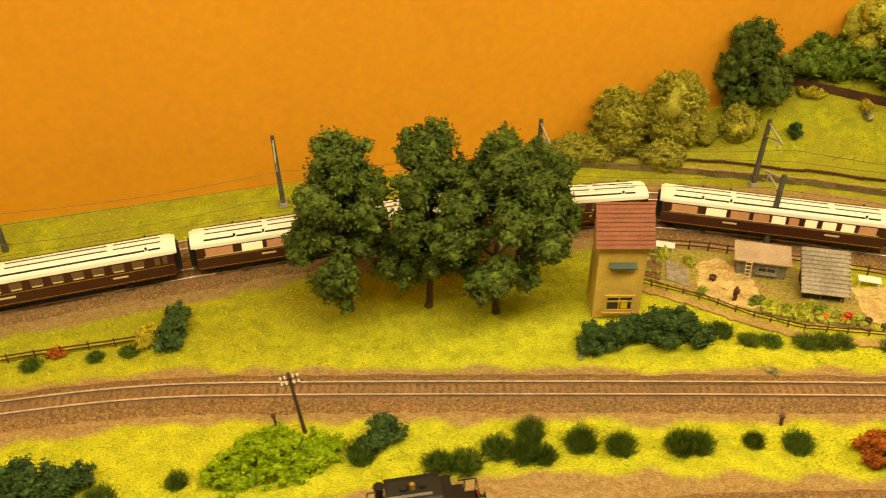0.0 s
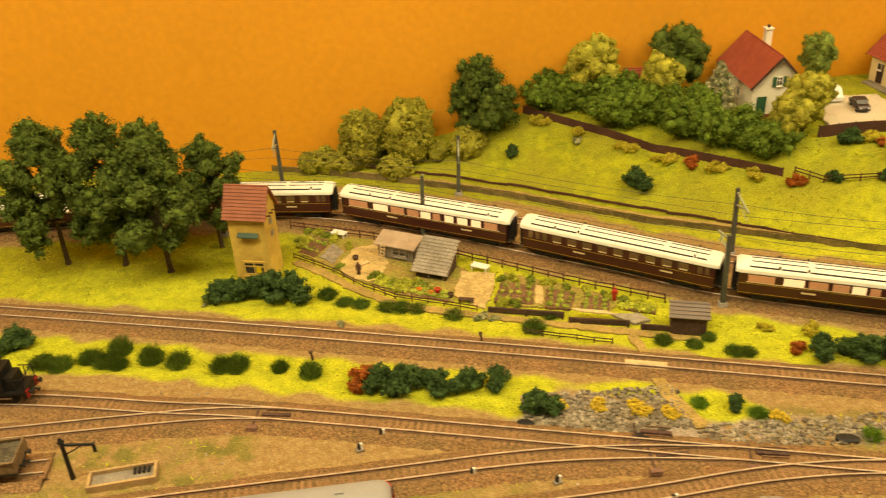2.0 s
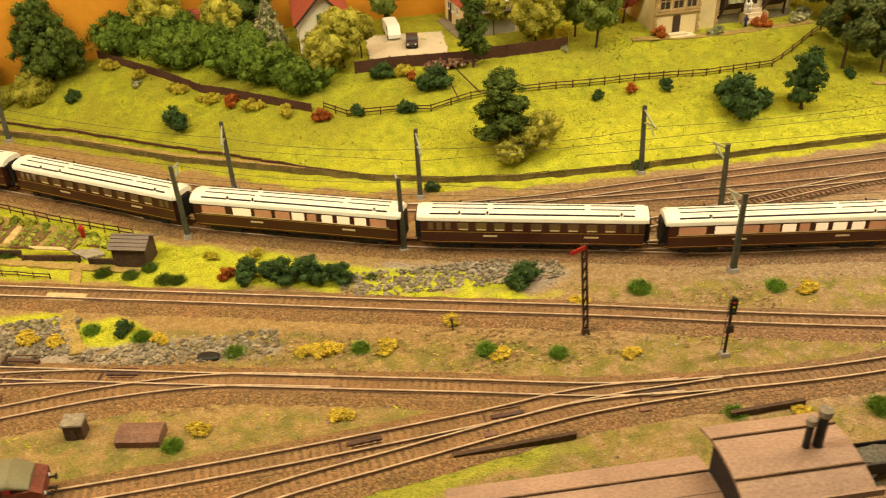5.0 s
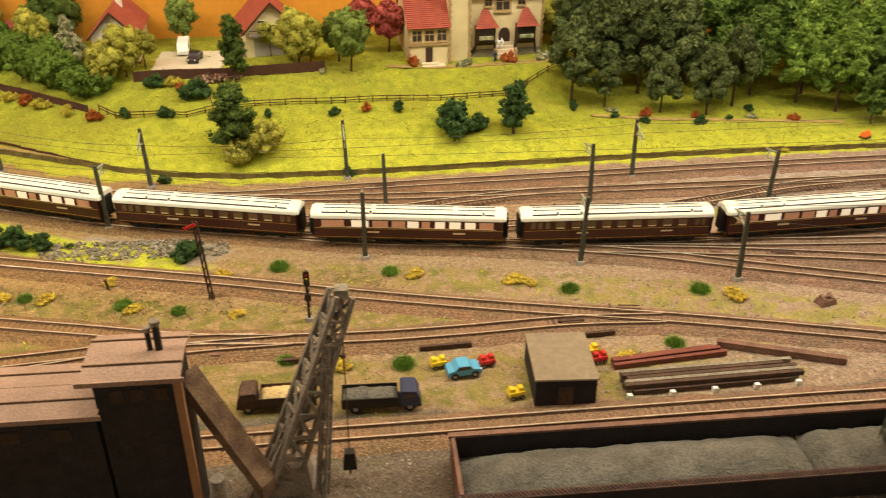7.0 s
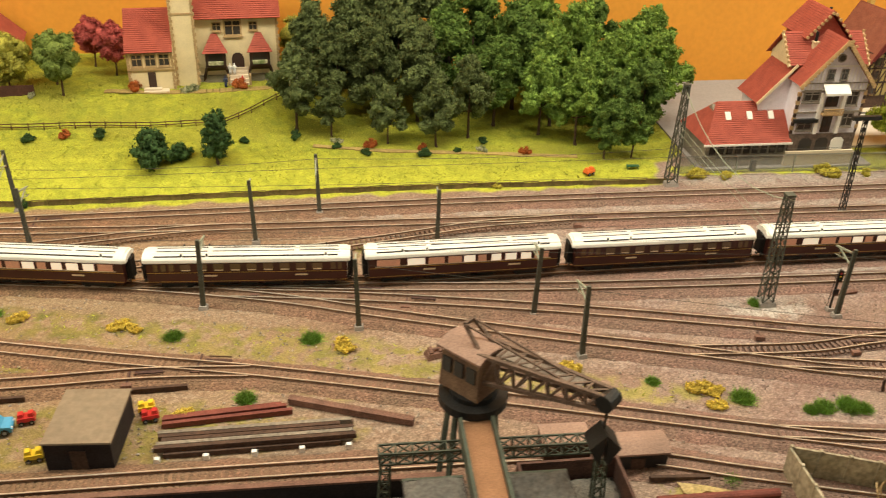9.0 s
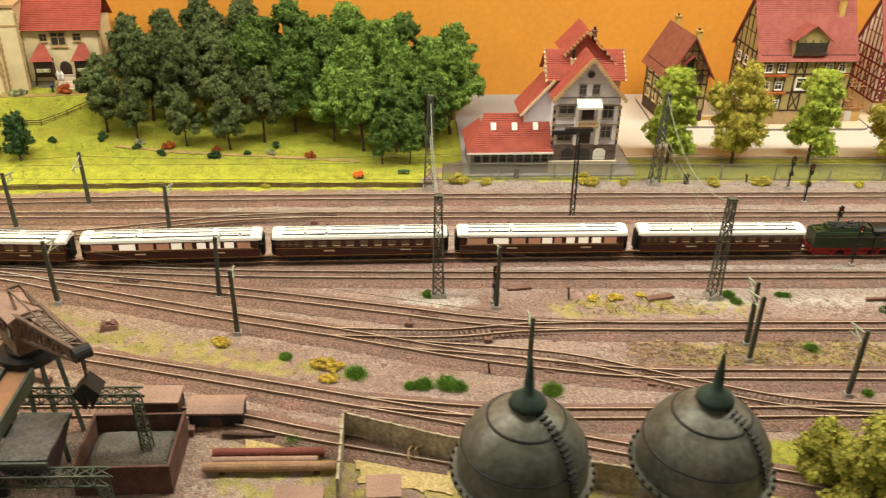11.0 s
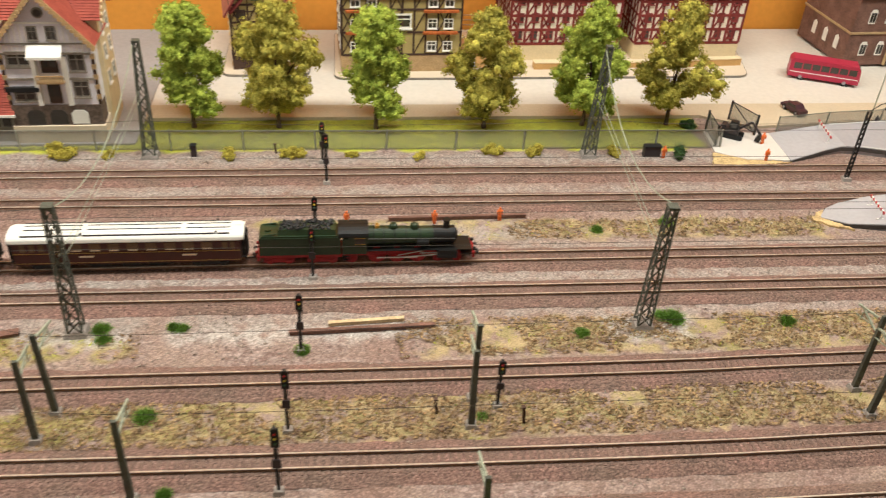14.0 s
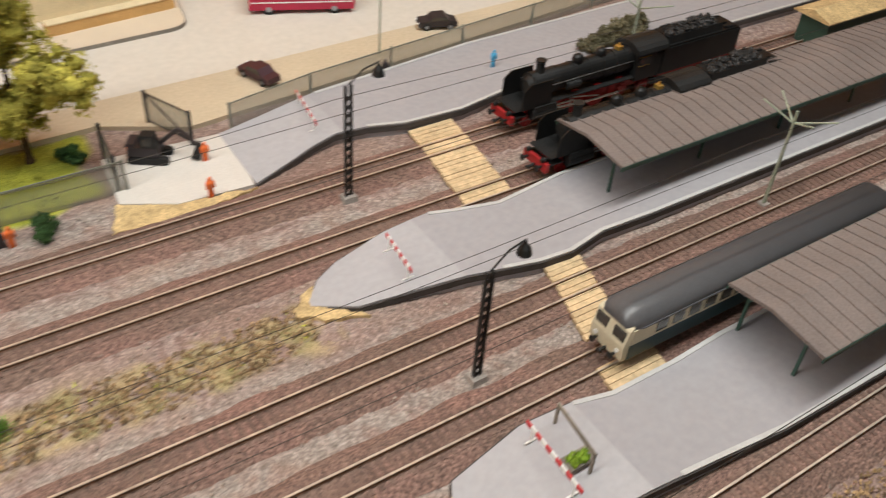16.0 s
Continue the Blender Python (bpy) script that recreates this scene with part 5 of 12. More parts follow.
def diesel_engine():
    """Diesel engine with a low rounded roof, paired roof fans and sloping noses."""
    t = thing("diesel_locomotive", "dark red diesel engine with a pale olive roof and round fans", "locomotive")
    w = 0.0162
    g = Geo()
    g.box(-0.088, 0.088, -w, w, 0.0085, 0.0245)
    body = g.part("lower_body", RUST_RED, t)
    g = Geo()
    g.box(-0.075, 0.075, -w + 0.0004, w - 0.0004, 0.0245, 0.0312)
    band = g.part("window_band", PAINT_CRIMSON, t)
    n = 20
    prof = [(-w - 0.0006, 0.0305), (w + 0.0006, 0.0305)] + [((w + 0.0006) * math.cos(math.pi * k / n), 0.0312 + 0.0062 * math.sin(math.pi * k / n) ** 0.75) for k in range(n + 1)]
    g = Geo()
    g.ext(prof, -0.074, 0.074)
    roof = g.part("roof", OLIVE_ROOF, t)
    for s in (-1, 1):
        g = Geo()
        low = [(0.080, -w * 0.9, 0.0265), (0.080, w * 0.9, 0.0265)]
        m = len(prof)
        g.add([(s * 0.0742, p, q) for p, q in prof] + [(s * 0.0885, p * 0.88, 0.0245 + (q - 0.0305) * 0.55) for p, q in prof], [(k, (k + 1) % m, m + (k + 1) % m, m + k) for k in range(m)] + [tuple(range(m, 2 * m))])
        nose = g.part("roof_slope", OLIVE_ROOF, t)
        g = Geo()
        g.ext([(s * 0.0882, 0.0085), (s * 0.0965, 0.0095), (s * 0.0970, 0.0200), (s * 0.0882, 0.0248)], -w + 0.0006, w - 0.0006, "y")
        g.part("nose", RUST_RED, t)
        for q in (-1, 1):
            g = Geo()
            g.rod((s * 0.0960, q * 0.010, 0.0150), (s * 0.0978, q * 0.010, 0.0150), 0.0016, n=10)
            g.part("headlamp", PAINT_WHITE, t)
            for x in (0.040, 0.052, 0.064):
                g = Geo()
                g.box(s * x - 0.0045, s * x + 0.0045, q * w - 0.0006, q * w + 0.0003, 0.0252, 0.0302)
                g.part("cab_window", GLASS_DARK, band)
            for x in (-0.026, -0.012, 0.002, 0.016):
                if s > 0:
                    g = Geo()
                    g.box(x, x + 0.010, q * w - 0.0004, q * w + 0.0004, 0.0130, 0.0225)
                    g.part("side_grille", STEEL_DARK, body)
        buffers(t, s * 0.0970, s, STEEL_DARK)
    for x in (-0.060, -0.035, -0.022, 0.004, 0.017):
        g = Geo()
        g.rod((x, 0, 0.0368), (x, 0, 0.0378), 0.0052, n=20)
        g.part("roof_fan", FAN_GREY, roof)
    g = Geo()
    g.rod((0.039, 0, 0.0370), (0.039, 0, 0.0390), 0.0022, n=12)
    g.rod((-0.009, 0, 0.0370), (-0.009, 0, 0.0385), 0.0014, n=10)
    g.part("exhaust", FAN_GREY, roof)
    g = Geo()
    g.box(-0.080, 0.080, -0.0130, 0.0130, 0.0055, 0.0085)
    g.part("underframe", STEEL_DARK, t)
    for c in (-0.052, 0.052):
        g = Geo()
        for s in (-1, 1):
            g.box(c - 0.019, c + 0.019, s * 0.0125 - 0.001, s * 0.0125 + 0.001, 0.0035, 0.0082)
        b = g.part("bogie", STEEL_DARK, t)
        for dx in (-0.0135, 0.0135):
            wheelset(b, c + dx, 0.0055, STEEL_DARK)
    return t


diesel_engine().matrix_world = pose(1.802, 1.2655, RAIL_Z, 0, 0, 3.0)


GREY_SHEET = material("worn_grey_sheet", (0.13, 0.12, 0.095), rough=0.5, vary=0.2)


def tank_engine():
    t = thing("shunting_locomotive", "small black shunting engine with a broad cab and open end platforms", "locomotive")
    g = Geo()
    g.box(-0.040, 0.040, -0.0145, 0.0145, 0.0110, 0.0140)
    g.part("footplate", LOCO_BLACK, t)
    g = Geo()
    g.ext([(-0.0140, 0.0140), (0.0140, 0.0140), (0.0132, 0.0330), (-0.0132, 0.0330)], -0.026, 0.020)
    body = g.part("cab", LOCO_BLACK, t)
    g = Geo()
    g.ext([(-0.0158, 0.0330), (0.0158, 0.0330), (0.0150, 0.0352), (0.009, 0.0372), (-0.009, 0.0372), (-0.0150, 0.0352)], -0.027, 0.012)
    roof = g.part("cab_roof", STEEL_DARK, t)
    g = Geo()
    g.ext([(-0.0166, 0.0326), (-0.0160, 0.0332), (-0.0050, 0.0380), (-0.0050, 0.0372)], -0.0275, 0.0050)
    g.part("roof_sheet", GREY_SHEET, roof, "worn grey sloping roof sheet")
    for x, r, h, mat, nm in ((-0.008, 0.0022, 0.0412, BRASS, "whistle"), (-0.001, 0.0026, 0.0395, STEEL_DARK, "vent"), (-0.014, 0.0030, 0.0390, STEEL_DARK, "vent")):
        g = Geo()
        g.rod((x, 0.001, 0.0365), (x, 0.001, h), r, r * 0.8, n=10)
        g.part(nm, mat, roof)
    g = Geo()
    g.box(0.020, 0.030, -0.0105, 0.0105, 0.0140, 0.0265, 0.0008)
    g.part("bonnet", LOCO_BLACK, t)
    g = Geo()
    g.box(-0.033, -0.026, -0.0105, 0.0105, 0.0140, 0.0250, 0.0008)
    g.part("bonnet", LOCO_BLACK, t)
    g = Geo()
    g.spin([(0.0034, 0.024), (0.0030, 0.040), (0.0040, 0.0412), (0.0040, 0.0424), (0.002, 0.0424)], 12, (-0.031, 0.002, 0))
    g.part("chimney", LOCO_BLACK, t)
    for s in (-1, 1):
        for x in (-0.022, -0.013, -0.004):
            g = Geo()
            g.box(x, x + 0.006, s * 0.0136 - 0.0005, s * 0.0136 + 0.0003, 0.0235, 0.0300)
            g.part("cab_window", GLASS_DARK, body)
        g = Geo()
        g.beam((-0.024, s * 0.0118, 0.0072), (0.024, s * 0.0118, 0.0072), 0.0009, 0.0016)
        g.part("side_rod", SILVER, t)
        for e in (-1, 1):
            g = Geo()
            for x in (0.031, 0.039):
                g.rod((e * x, s * 0.013, 0.014), (e * x, s * 0.013, 0.0265), 0.0005, n=5)
            g.rod((e * 0.026, s * 0.013, 0.0265), (e * 0.039, s * 0.013, 0.0265), 0.0005, n=5)
            g.rod((e * 0.039, s * 0.013, 0.0265), (e * 0.039, 0, 0.0265), 0.0005, n=5)
            g.part("handrail", STEEL_DARK, t)
        g = Geo()
        g.box(0.0402, 0.0412, s * 0.0105 - 0.0030, s * 0.0105 + 0.0030, 0.0075, 0.0150)
        g.part("buffer_plate", LOCO_RED, t, "small red buffer plate")
    for x in (-0.024, 0.0, 0.024):
        wheelset(t, x, 0.0066, LOCO_BLACK, "wheel", 8)
    for s in (-1, 1):
        g = Geo()
        g.box(s * 0.0395 - 0.0008, s * 0.0395 + 0.0008, -0.0150, 0.0150, 0.0080, 0.0140)
        g.part("buffer_beam", LOCO_BLACK, t)
        buffers(t, s * 0.0405, s, STEEL_DARK)
    return t


tank_engine().matrix_basis = pose(1.122, 1.588, RAIL_Z, 0, 0, -3) @ Matrix.Diagonal((1.14, 1.06, 1.30, 1))


TANK_PALE = material("tank_weathered_cream", (0.50, 0.46, 0.30), rough=0.7, vary=0.15, scale=30, fine=240, bump=0.1, other=(0.34, 0.30, 0.19))


def tank_wagon():
    t = thing("tank_wagon", "weathered cream tank wagon standing on the yard lead", "wagon")
    g = Geo()
    n = 28
    rings = [(-0.0470, 0.0), (-0.0465, 0.006), (-0.0445, 0.010), (-0.0410, 0.0122), (-0.0405, 0.0125), (0.0405, 0.0125), (0.0410, 0.0122), (0.0445, 0.010), (0.0465, 0.006), (0.0470, 0.0)]
    g.add([(x, r * math.cos(2 * math.pi * k / n), 0.026 + r * math.sin(2 * math.pi * k / n)) for x, r in rings for k in range(n)], [(j * n + k, j * n + (k + 1) % n, j * n + n + (k + 1) % n, j * n + n + k) for j in range(len(rings) - 1) for k in range(n)])
    shell = g.part("tank", TANK_PALE, t, smooth=True)
    g = Geo()
    g.spin([(0.0048, 0.036), (0.0048, 0.0415), (0.0036, 0.0425), (0.0003, 0.0428)], 14)
    g.part("filler_dome", TANK_PALE, shell)
    for x in (-0.026, 0.026):
        g = Geo()
        ring = [(0.0129 * math.cos(2 * math.pi * k / n), 0.026 + 0.0129 * math.sin(2 * math.pi * k / n)) for k in range(n)]
        g.ext(ring, x - 0.0007, x + 0.0007)
        g.part("strap", STEEL_DARK, shell)
    g = Geo()
    g.box(-0.05, 0.05, -0.0135, 0.0135, 0.0100, 0.0130)
    for x in (-0.03, 0.03):
        g.box(x - 0.002, x + 0.002, -0.012, 0.012, 0.0130, 0.0180)
    g.part("frame", STEEL_DARK, t)
    g = Geo()
    for s in (-1, 1):
        g.rod((0.0485, s * 0.010, 0.013), (0.0485, s * 0.010, 0.024), 0.0005, n=5)
    g.rod((0.0485, -0.010, 0.024), (0.0485, 0.010, 0.024), 0.0005, n=5)
    g.part("end_rail", STEEL_DARK, t)
    for x in (-0.028, 0.028):
        wheelset(t, x, 0.0058, STEEL_DARK)
    buffers(t, 0.05, 1, STEEL_DARK)
    buffers(t, -0.05, -1, STEEL_DARK)
    return t


tank_wagon().matrix_world = pose(0.957, 1.5835, RAIL_Z, 0, 0, 2.5)

WAGON_BOARD = material("wagon_board_tan", (0.20, 0.135, 0.075), rough=0.9, vary=0.3, scale=50, fine=300)
WAGON_LOAD = material("wagon_gravel_load", (0.13, 0.115, 0.085), rough=0.95, vary=0.4, scale=60, fine=420, bump=0.8, cells=520)


def spoil_wagon():
    """Low open wagon in two bays, loaded with gravel."""
    t = thing("open_wagon", "weathered brown open wagon loaded with dark gravel", "wagon")
    g = Geo()
    g.box(-0.066, 0.066, -0.0185, 0.0185, 0.0080, 0.0110)
    g.part("underframe", STEEL_DARK, t)
    for s in (-1, 1):
        for k in range(3):
            g = Geo()
            z = 0.0110 + k * 0.0042
            g.box(-0.065, 0.065, s * 0.0178 - 0.0008, s * 0.0178 + 0.0008, z, z + 0.0039)
            g.part("side_plank", WAGON_BOARD, t)
        g = Geo()
        g.box(s * 0.0652 - 0.0010, s * 0.0652 + 0.0010, -0.0190, 0.0190, 0.0110, 0.0252)
        g.part("end_board", WAGON_BOARD, t)
        g = Geo()
        g.box(-0.0662, 0.0662, s * 0.0180 - 0.0014, s * 0.0180 + 0.0014, 0.0236, 0.0250)
        g.part("top_rail", WAGON_BOARD, t)
    g = Geo()
    g.box(0.0165, 0.0188, -0.0168, 0.0168, 0.0110, 0.0246)
    g.part("partition", WAGON_BOARD, t)
    for x0, x1 in ((-0.064, 0.0162), (0.0191, 0.064)):
        nx, ny = 16, 9
        g = Geo()
        g.add([(x0 + (x1 - x0) * i / nx, -0.0165 + 0.033 * j / ny, 0.0205 + 0.0022 * noise.noise(Vector((i * 0.35 + x0 * 90, j * 0.4, 0.5))) + 0.0022 * math.sin(math.pi * j / ny)) for i in range(nx + 1) for j in range(ny + 1)],
              [(i * (ny + 1) + j, i * (ny + 1) + j + 1, (i + 1) * (ny + 1) + j + 1, (i + 1) * (ny + 1) + j) for i in range(nx) for j in range(ny)])
        g.part("gravel_load", WAGON_LOAD, t, "dark grey gravel load")
    for x in (-0.040, 0.040):
        wheelset(t, x, 0.0050, STEEL_DARK)
    buffers(t, 0.066, 1, STEEL_DARK)
    return t


track([(0.5, 1.395), (0.85, 1.435), (1.0, 1.456), (1.13, 1.469), (1.225, 1.474)], "short siding under the open wagon")
spoil_wagon().matrix_world = pose(1.131, 1.4695, RAIL_Z - 0.001, 0, 0, 4)


def loading_crane():
    t = thing("loading_crane", "dark iron loading crane with a strutted jib and grab", "crane")
    g = Geo()
    g.spin([(0.008, -0.001), (0.008, 0.004), (0.0045, 0.006), (0.0045, 0.020)], 12)
    g.part("pedestal", STEEL_DARK, t)
    g = Geo()
    g.rod((-0.001, 0, 0.018), (-0.010, 0.016, 0.044), 0.0018, 0.0014, n=8)
    g.rod((-0.010, 0.016, 0.044), (-0.012, 0.020, 0.0475), 0.0026, n=8)
    g.part("post", STEEL_DARK, t)
    g = Geo()
    for s in (-0.0018, 0.0018):
        g.beam((s, 0.0, 0.018), (0.017 + s, 0.026, 0.058), 0.0016, 0.0026)
    g.rod((0.004, 0.005, 0.026), (0.008, 0.012, 0.036), 0.0034, n=10)
    g.part("jib", STEEL_DARK, t)
    g = Geo()
    g.beam((-0.011, 0.018, 0.046), (0.017, 0.026, 0.0575), 0.0008, 0.0008)
    g.rod((0.017, 0.026, 0.058), (0.020, 0.027, 0.044), 0.0004, n=5)
    g.part("stay", STEEL_DARK, t)
    g = Geo()
    g.box(0.0155, 0.0250, 0.0225, 0.0310, 0.036, 0.0445, 0.0014)
    g.part("grab", STEEL_DARK, t)
    return t


loading_crane().matrix_world = pose(1.130, 1.440, 0)

# ---- masts, wires and signals ----


def bracket_mast(arm, tall=0.098):
    """Catenary mast; its bracket reaches towards +y (arm = 1) or -y."""
    t = thing("catenary_mast", "grey-green catenary mast with a bracket arm beside the line", "mast", group="catenary masts")
    g = Geo()
    g.box(-0.0032, 0.0032, -0.0024, 0.0024, 0.0, tall, 0.0008)
    g.part("post", MAST_GREEN, t)
    g = Geo()
    g.box(-0.0060, 0.0060, -0.0056, 0.0056, -0.001, 0.004, 0.0012)
    g.part("footing", MAST_BASE, t)
    g = Geo()
    g.beam((0, 0, tall - 0.006), (0, arm * 0.040, tall - 0.016), 0.0019, 0.0021)
    g.beam((0, 0, tall - 0.024), (0, arm * 0.034, tall - 0.0145), 0.0016, 0.0017)
    g.beam((0, arm * 0.030, tall - 0.018), (0, arm * 0.031, tall - 0.028), 0.0008, 0.0008)
    g.beam((0, arm * 0.012, tall - 0.021), (0, arm * 0.040, tall - 0.0275), 0.0008, 0.0009)
    g.part("bracket_arm", MAST_PALE, t, "pale green tubular bracket")
    for z in (tall - 0.007, tall - 0.0235):
        g = Geo()
        g.rod((0, arm * 0.002, z), (0, arm * 0.006, z - 0.0008), 0.0016, n=8)
        g.part("insulator", RUST_BROWN, t)
    return t


NEAR_MASTS = [(1.315, 1.945), (1.607, 1.898), (1.968, 1.685), (2.227, 1.600), (2.584, 1.486), (2.868, 1.447), (3.062, 1.389), (3.284, 1.402), (3.324, 1.312), (3.678, 1.372), (3.702, 1.201), (3.999, 1.245), (4.008, 1.280), (4.098, 1.171), (4.413, 1.280), (4.407, 1.243), (4.397, 1.096), (4.823, 1.275), (4.82, 1.237)]
FAR_MASTS = [(0.72, 2.085), (1.049, 2.105), (1.385, 2.098), (1.666, 2.032), (2.018, 1.802), (2.262, 1.727), (2.563, 1.732), (3.012, 1.697)]
MID_MASTS = [(2.618, 1.602), (2.922, 1.612), (3.178, 1.570)]
near, far = bracket_mast(1), bracket_mast(-1)
near.matrix_world = pose(*NEAR_MASTS[0], 0)
far.matrix_world = pose(*FAR_MASTS[0], 0)
tilt = random.Random(8)
for p in NEAR_MASTS[1:] + MID_MASTS:
    copy_thing(near, pose(*p, gz(*p), tilt.uniform(-1, 1), tilt.uniform(-2, 2), tilt.uniform(-4, 4)))
for p in FAR_MASTS[1:]:
    copy_thing(far, pose(*p, gz(*p), tilt.uniform(-1, 1), tilt.uniform(-2, 2), tilt.uniform(-4, 4)))


def lattice_mast(tall, w0=0.0075, w1=0.0045):
    t = thing("lattice_mast", "tall riveted lattice mast on a concrete pad", "mast", group="lattice masts")
    g = Geo()
    n = 9
    for i in range(n):
        a, b = i / n, (i + 1) / n
        wa, wb = w0 + (w1 - w0) * a, w0 + (w1 - w0) * b
        za, zb = 0.004 + (tall - 0.004) * a, 0.004 + (tall - 0.004) * b
        cs = [(-1, -1), (1, -1), (1, 1), (-1, 1)]
        for k in range(4):
            p, q = cs[k], cs[(k + 1) % 4]
            g.beam((p[0] * wa, p[1] * wa, za), (p[0] * wb, p[1] * wb, zb), 0.0017, 0.0017)
            g.beam((p[0] * wa, p[1] * wa, za), (q[0] * wb, q[1] * wb, zb), 0.0010, 0.0010)
            g.beam((q[0] * wa, q[1] * wa, za), (p[0] * wb, p[1] * wb, zb), 0.0010, 0.0010)
    g.part("lattice", MAST_GREEN, t)
    g = Geo()
    g.box(-w1 - 0.0012, w1 + 0.0012, -w1 - 0.0012, w1 + 0.0012, tall, tall + 0.003)
    g.part("cap", MAST_GREEN, t)
    g = Geo()
    g.box(-0.012, 0.012, -0.011, 0.011, -0.001, 0.005, 0.0015)
    g.part("footing", MAST_BASE, t, "pale concrete pad")
    return t


lat = lattice_mast(0.158)
lat.matrix_world = pose(3.597, 1.408, 0, 0, -1, 0)
copy_thing(lat, pose(4.000, 1.400, 0, 0, 0, 3))
copy_thing(lat, pose(4.623, 1.388, 0, 0, 1.5, -2))
lat2 = lattice_mast(0.172, 0.0085, 0.0035)
lat2.matrix_world = pose(3.594, 1.770, 0)
copy_thing(lat2, pose(4.012, 1.792, 0, 0, 1, 0))
copy_thing(lat2, pose(4.658, 1.790, 0, 0, 2, 0))


def wire_run(points, sag, r=0.00032, name="contact_wire", label="thin dark overhead wire", mat=WIRE):
    g = Geo()
    run = [Vector(points[0])]
    for a, b in zip(points, points[1:]):
        run += [Vector(a).lerp(Vector(b), k / 8) - Vector((0, 0, sag * k / 2 * (1 - k / 8))) for k in range(1, 9)]
    ring = []
    for i, p in enumerate(run):
        d = (run[min(i + 1, len(run) - 1)] - run[max(i - 1, 0)]).normalized()
        u = d.cross(Vector((0, 0, 1))).normalized()
        w = u.cross(d)
        ring += [p + u * r, p + w * r, p - u * r, p - w * r]
    g.add(ring, [(4 * i + k, 4 * i + (k + 1) % 4, 4 * i + 4 + (k + 1) % 4, 4 * i + 4 + k) for i in range(len(run) - 1) for k in range(4)])
    return tagged(g.part(name, mat), label, "wire", group="overhead wires")


def over(x):
    k = int(np.argmin(np.abs(np.array(LINE_X) - x)))
    return LINE[k]


main_span = [0.3, 0.72, 1.02, 1.315, 1.607, 1.968, 2.227, 2.584, 2.868, 3.1, 3.597, 4.0, 4.632, 5.3, 6.2]
wire_run([(x, over(x).y, 0.0705) for x in main_span], 0.0008)
wire_run([(x, over(x).y, 0.0865) for x in main_span], 0.007, name="catenary_wire")
far_pts = [(0.3, 2.0), (0.72, 2.04), (1.049, 2.062), (1.385, 2.056), (1.666, 1.968), (2.018, 1.776), (2.262, 1.69), (2.563, 1.69), (3.012, 1.707), (3.594, 1.723), (4.012, 1.73), (4.658, 1.735), (5.036, 1.737), (6.2, 1.74)]
wire_run([(*p, 0.0705) for p in far_pts], 0.0008)
wire_run([(*p, 0.0865) for p in far_pts], 0.007, name="catenary_wire")
wire_run([(2.45, 1.664, 0.071), (2.922, 1.65, 0.071), (3.178, 1.65, 0.071), (3.6, 1.652, 0.071), (4.0, 1.654, 0.071), (4.64, 1.656, 0.071), (6.2, 1.66, 0.071)], 0.0008)
wire_run([(2.868, 1.483, 0.0705), (3.284, 1.44, 0.0705), (3.678, 1.41, 0.0705), (4.0, 1.31, 0.0705), (4.41, 1.312, 0.0705), (4.823, 1.315, 0.0705), (6.0, 1.32, 0.0705)], 0.001)
wire_run([(3.062, 1.425, 0.0705), (3.324, 1.35, 0.0705), (3.70, 1.243, 0.0705), (4.096, 1.203, 0.0705), (4.412, 1.2, 0.0705), (4.82, 1.2, 0.0705), (6.0, 1.2, 0.0705)], 0.001)
wire_run([(3.1, 1.47, 0.072), (3.597, 1.453, 0.072), (4.0, 1.452, 0.072), (4.632, 1.451, 0.072), (5.045, 1.451, 0.072), (6.0, 1.451, 0.072)], 0.001)
for x0, x1 in ((3.597, 3.594), (4.0, 4.012), (4.632, 4.658)):
    for z0, z1, s in ((0.155, 0.170, 0.045), (0.100, 0.105, 0.004), (0.088, 0.093, 0.002)):
        wire_run([(x0, 1.40, z0), (x1, 1.785, z1)], s, 0.00080 if s > 0.01 else 0.00042, "span_wire", "pale cross-span wire between lattice masts", MAST_PALE)


def platform_mast(x, y, tall, tilt=0.0):
    t = thing("lattice_post", "slim dark lattice post near the platform end", "mast", pose(x, y, 0.0, 0, tilt, 0), group="station posts")
    g = Geo()
    for sx in (-1, 1):
        g.box(sx * 0.0026 - 0.0008, sx * 0.0026 + 0.0008, -0.0015, 0.0015, 0.0, tall)
    k = 0.0
    while k < tall - 0.008:
        g.beam((-0.0026, 0, k), (0.0026, 0, k + 0.008), 0.0008, 0.001)
        g.beam((0.0026, 0, k), (-0.0026, 0, k + 0.008), 0.0008, 0.001)
        k += 0.008
    g.part("post", STEEL_DARK, t)
    g = Geo()
    g.box(-0.007, 0.007, -0.006, 0.006, -0.001, 0.004, 0.001)
    g.part("footing", MAST_BASE, t)
    return t


def lamp_arm(t, tall, dx, dy):
    g = Geo()
    g.rod((0, 0, tall), (dx * 0.5, dy * 0.5, tall + 0.010), 0.0007, n=6)
    g.rod((dx * 0.5, dy * 0.5, tall + 0.010), (dx, dy, tall + 0.012), 0.0007, n=6)
    arm = g.part("arm", STEEL_DARK, t)
    g = Geo()
    g.spin([(0.0055, -0.006), (0.0042, -0.001), (0.0012, 0.003), (0.0010, 0.005)], 12, (dx, dy, tall + 0.006))
    g.part("lamp_shade", STEEL_DARK, arm)


for x, y, tall in ((5.036, 1.713, 0.112), (5.013, 1.485, 0.100), (4.971, 1.241, 0.09)):
    p = platform_mast(x, y, tall)
    lamp_arm(p, tall, 0.030, 0.004)


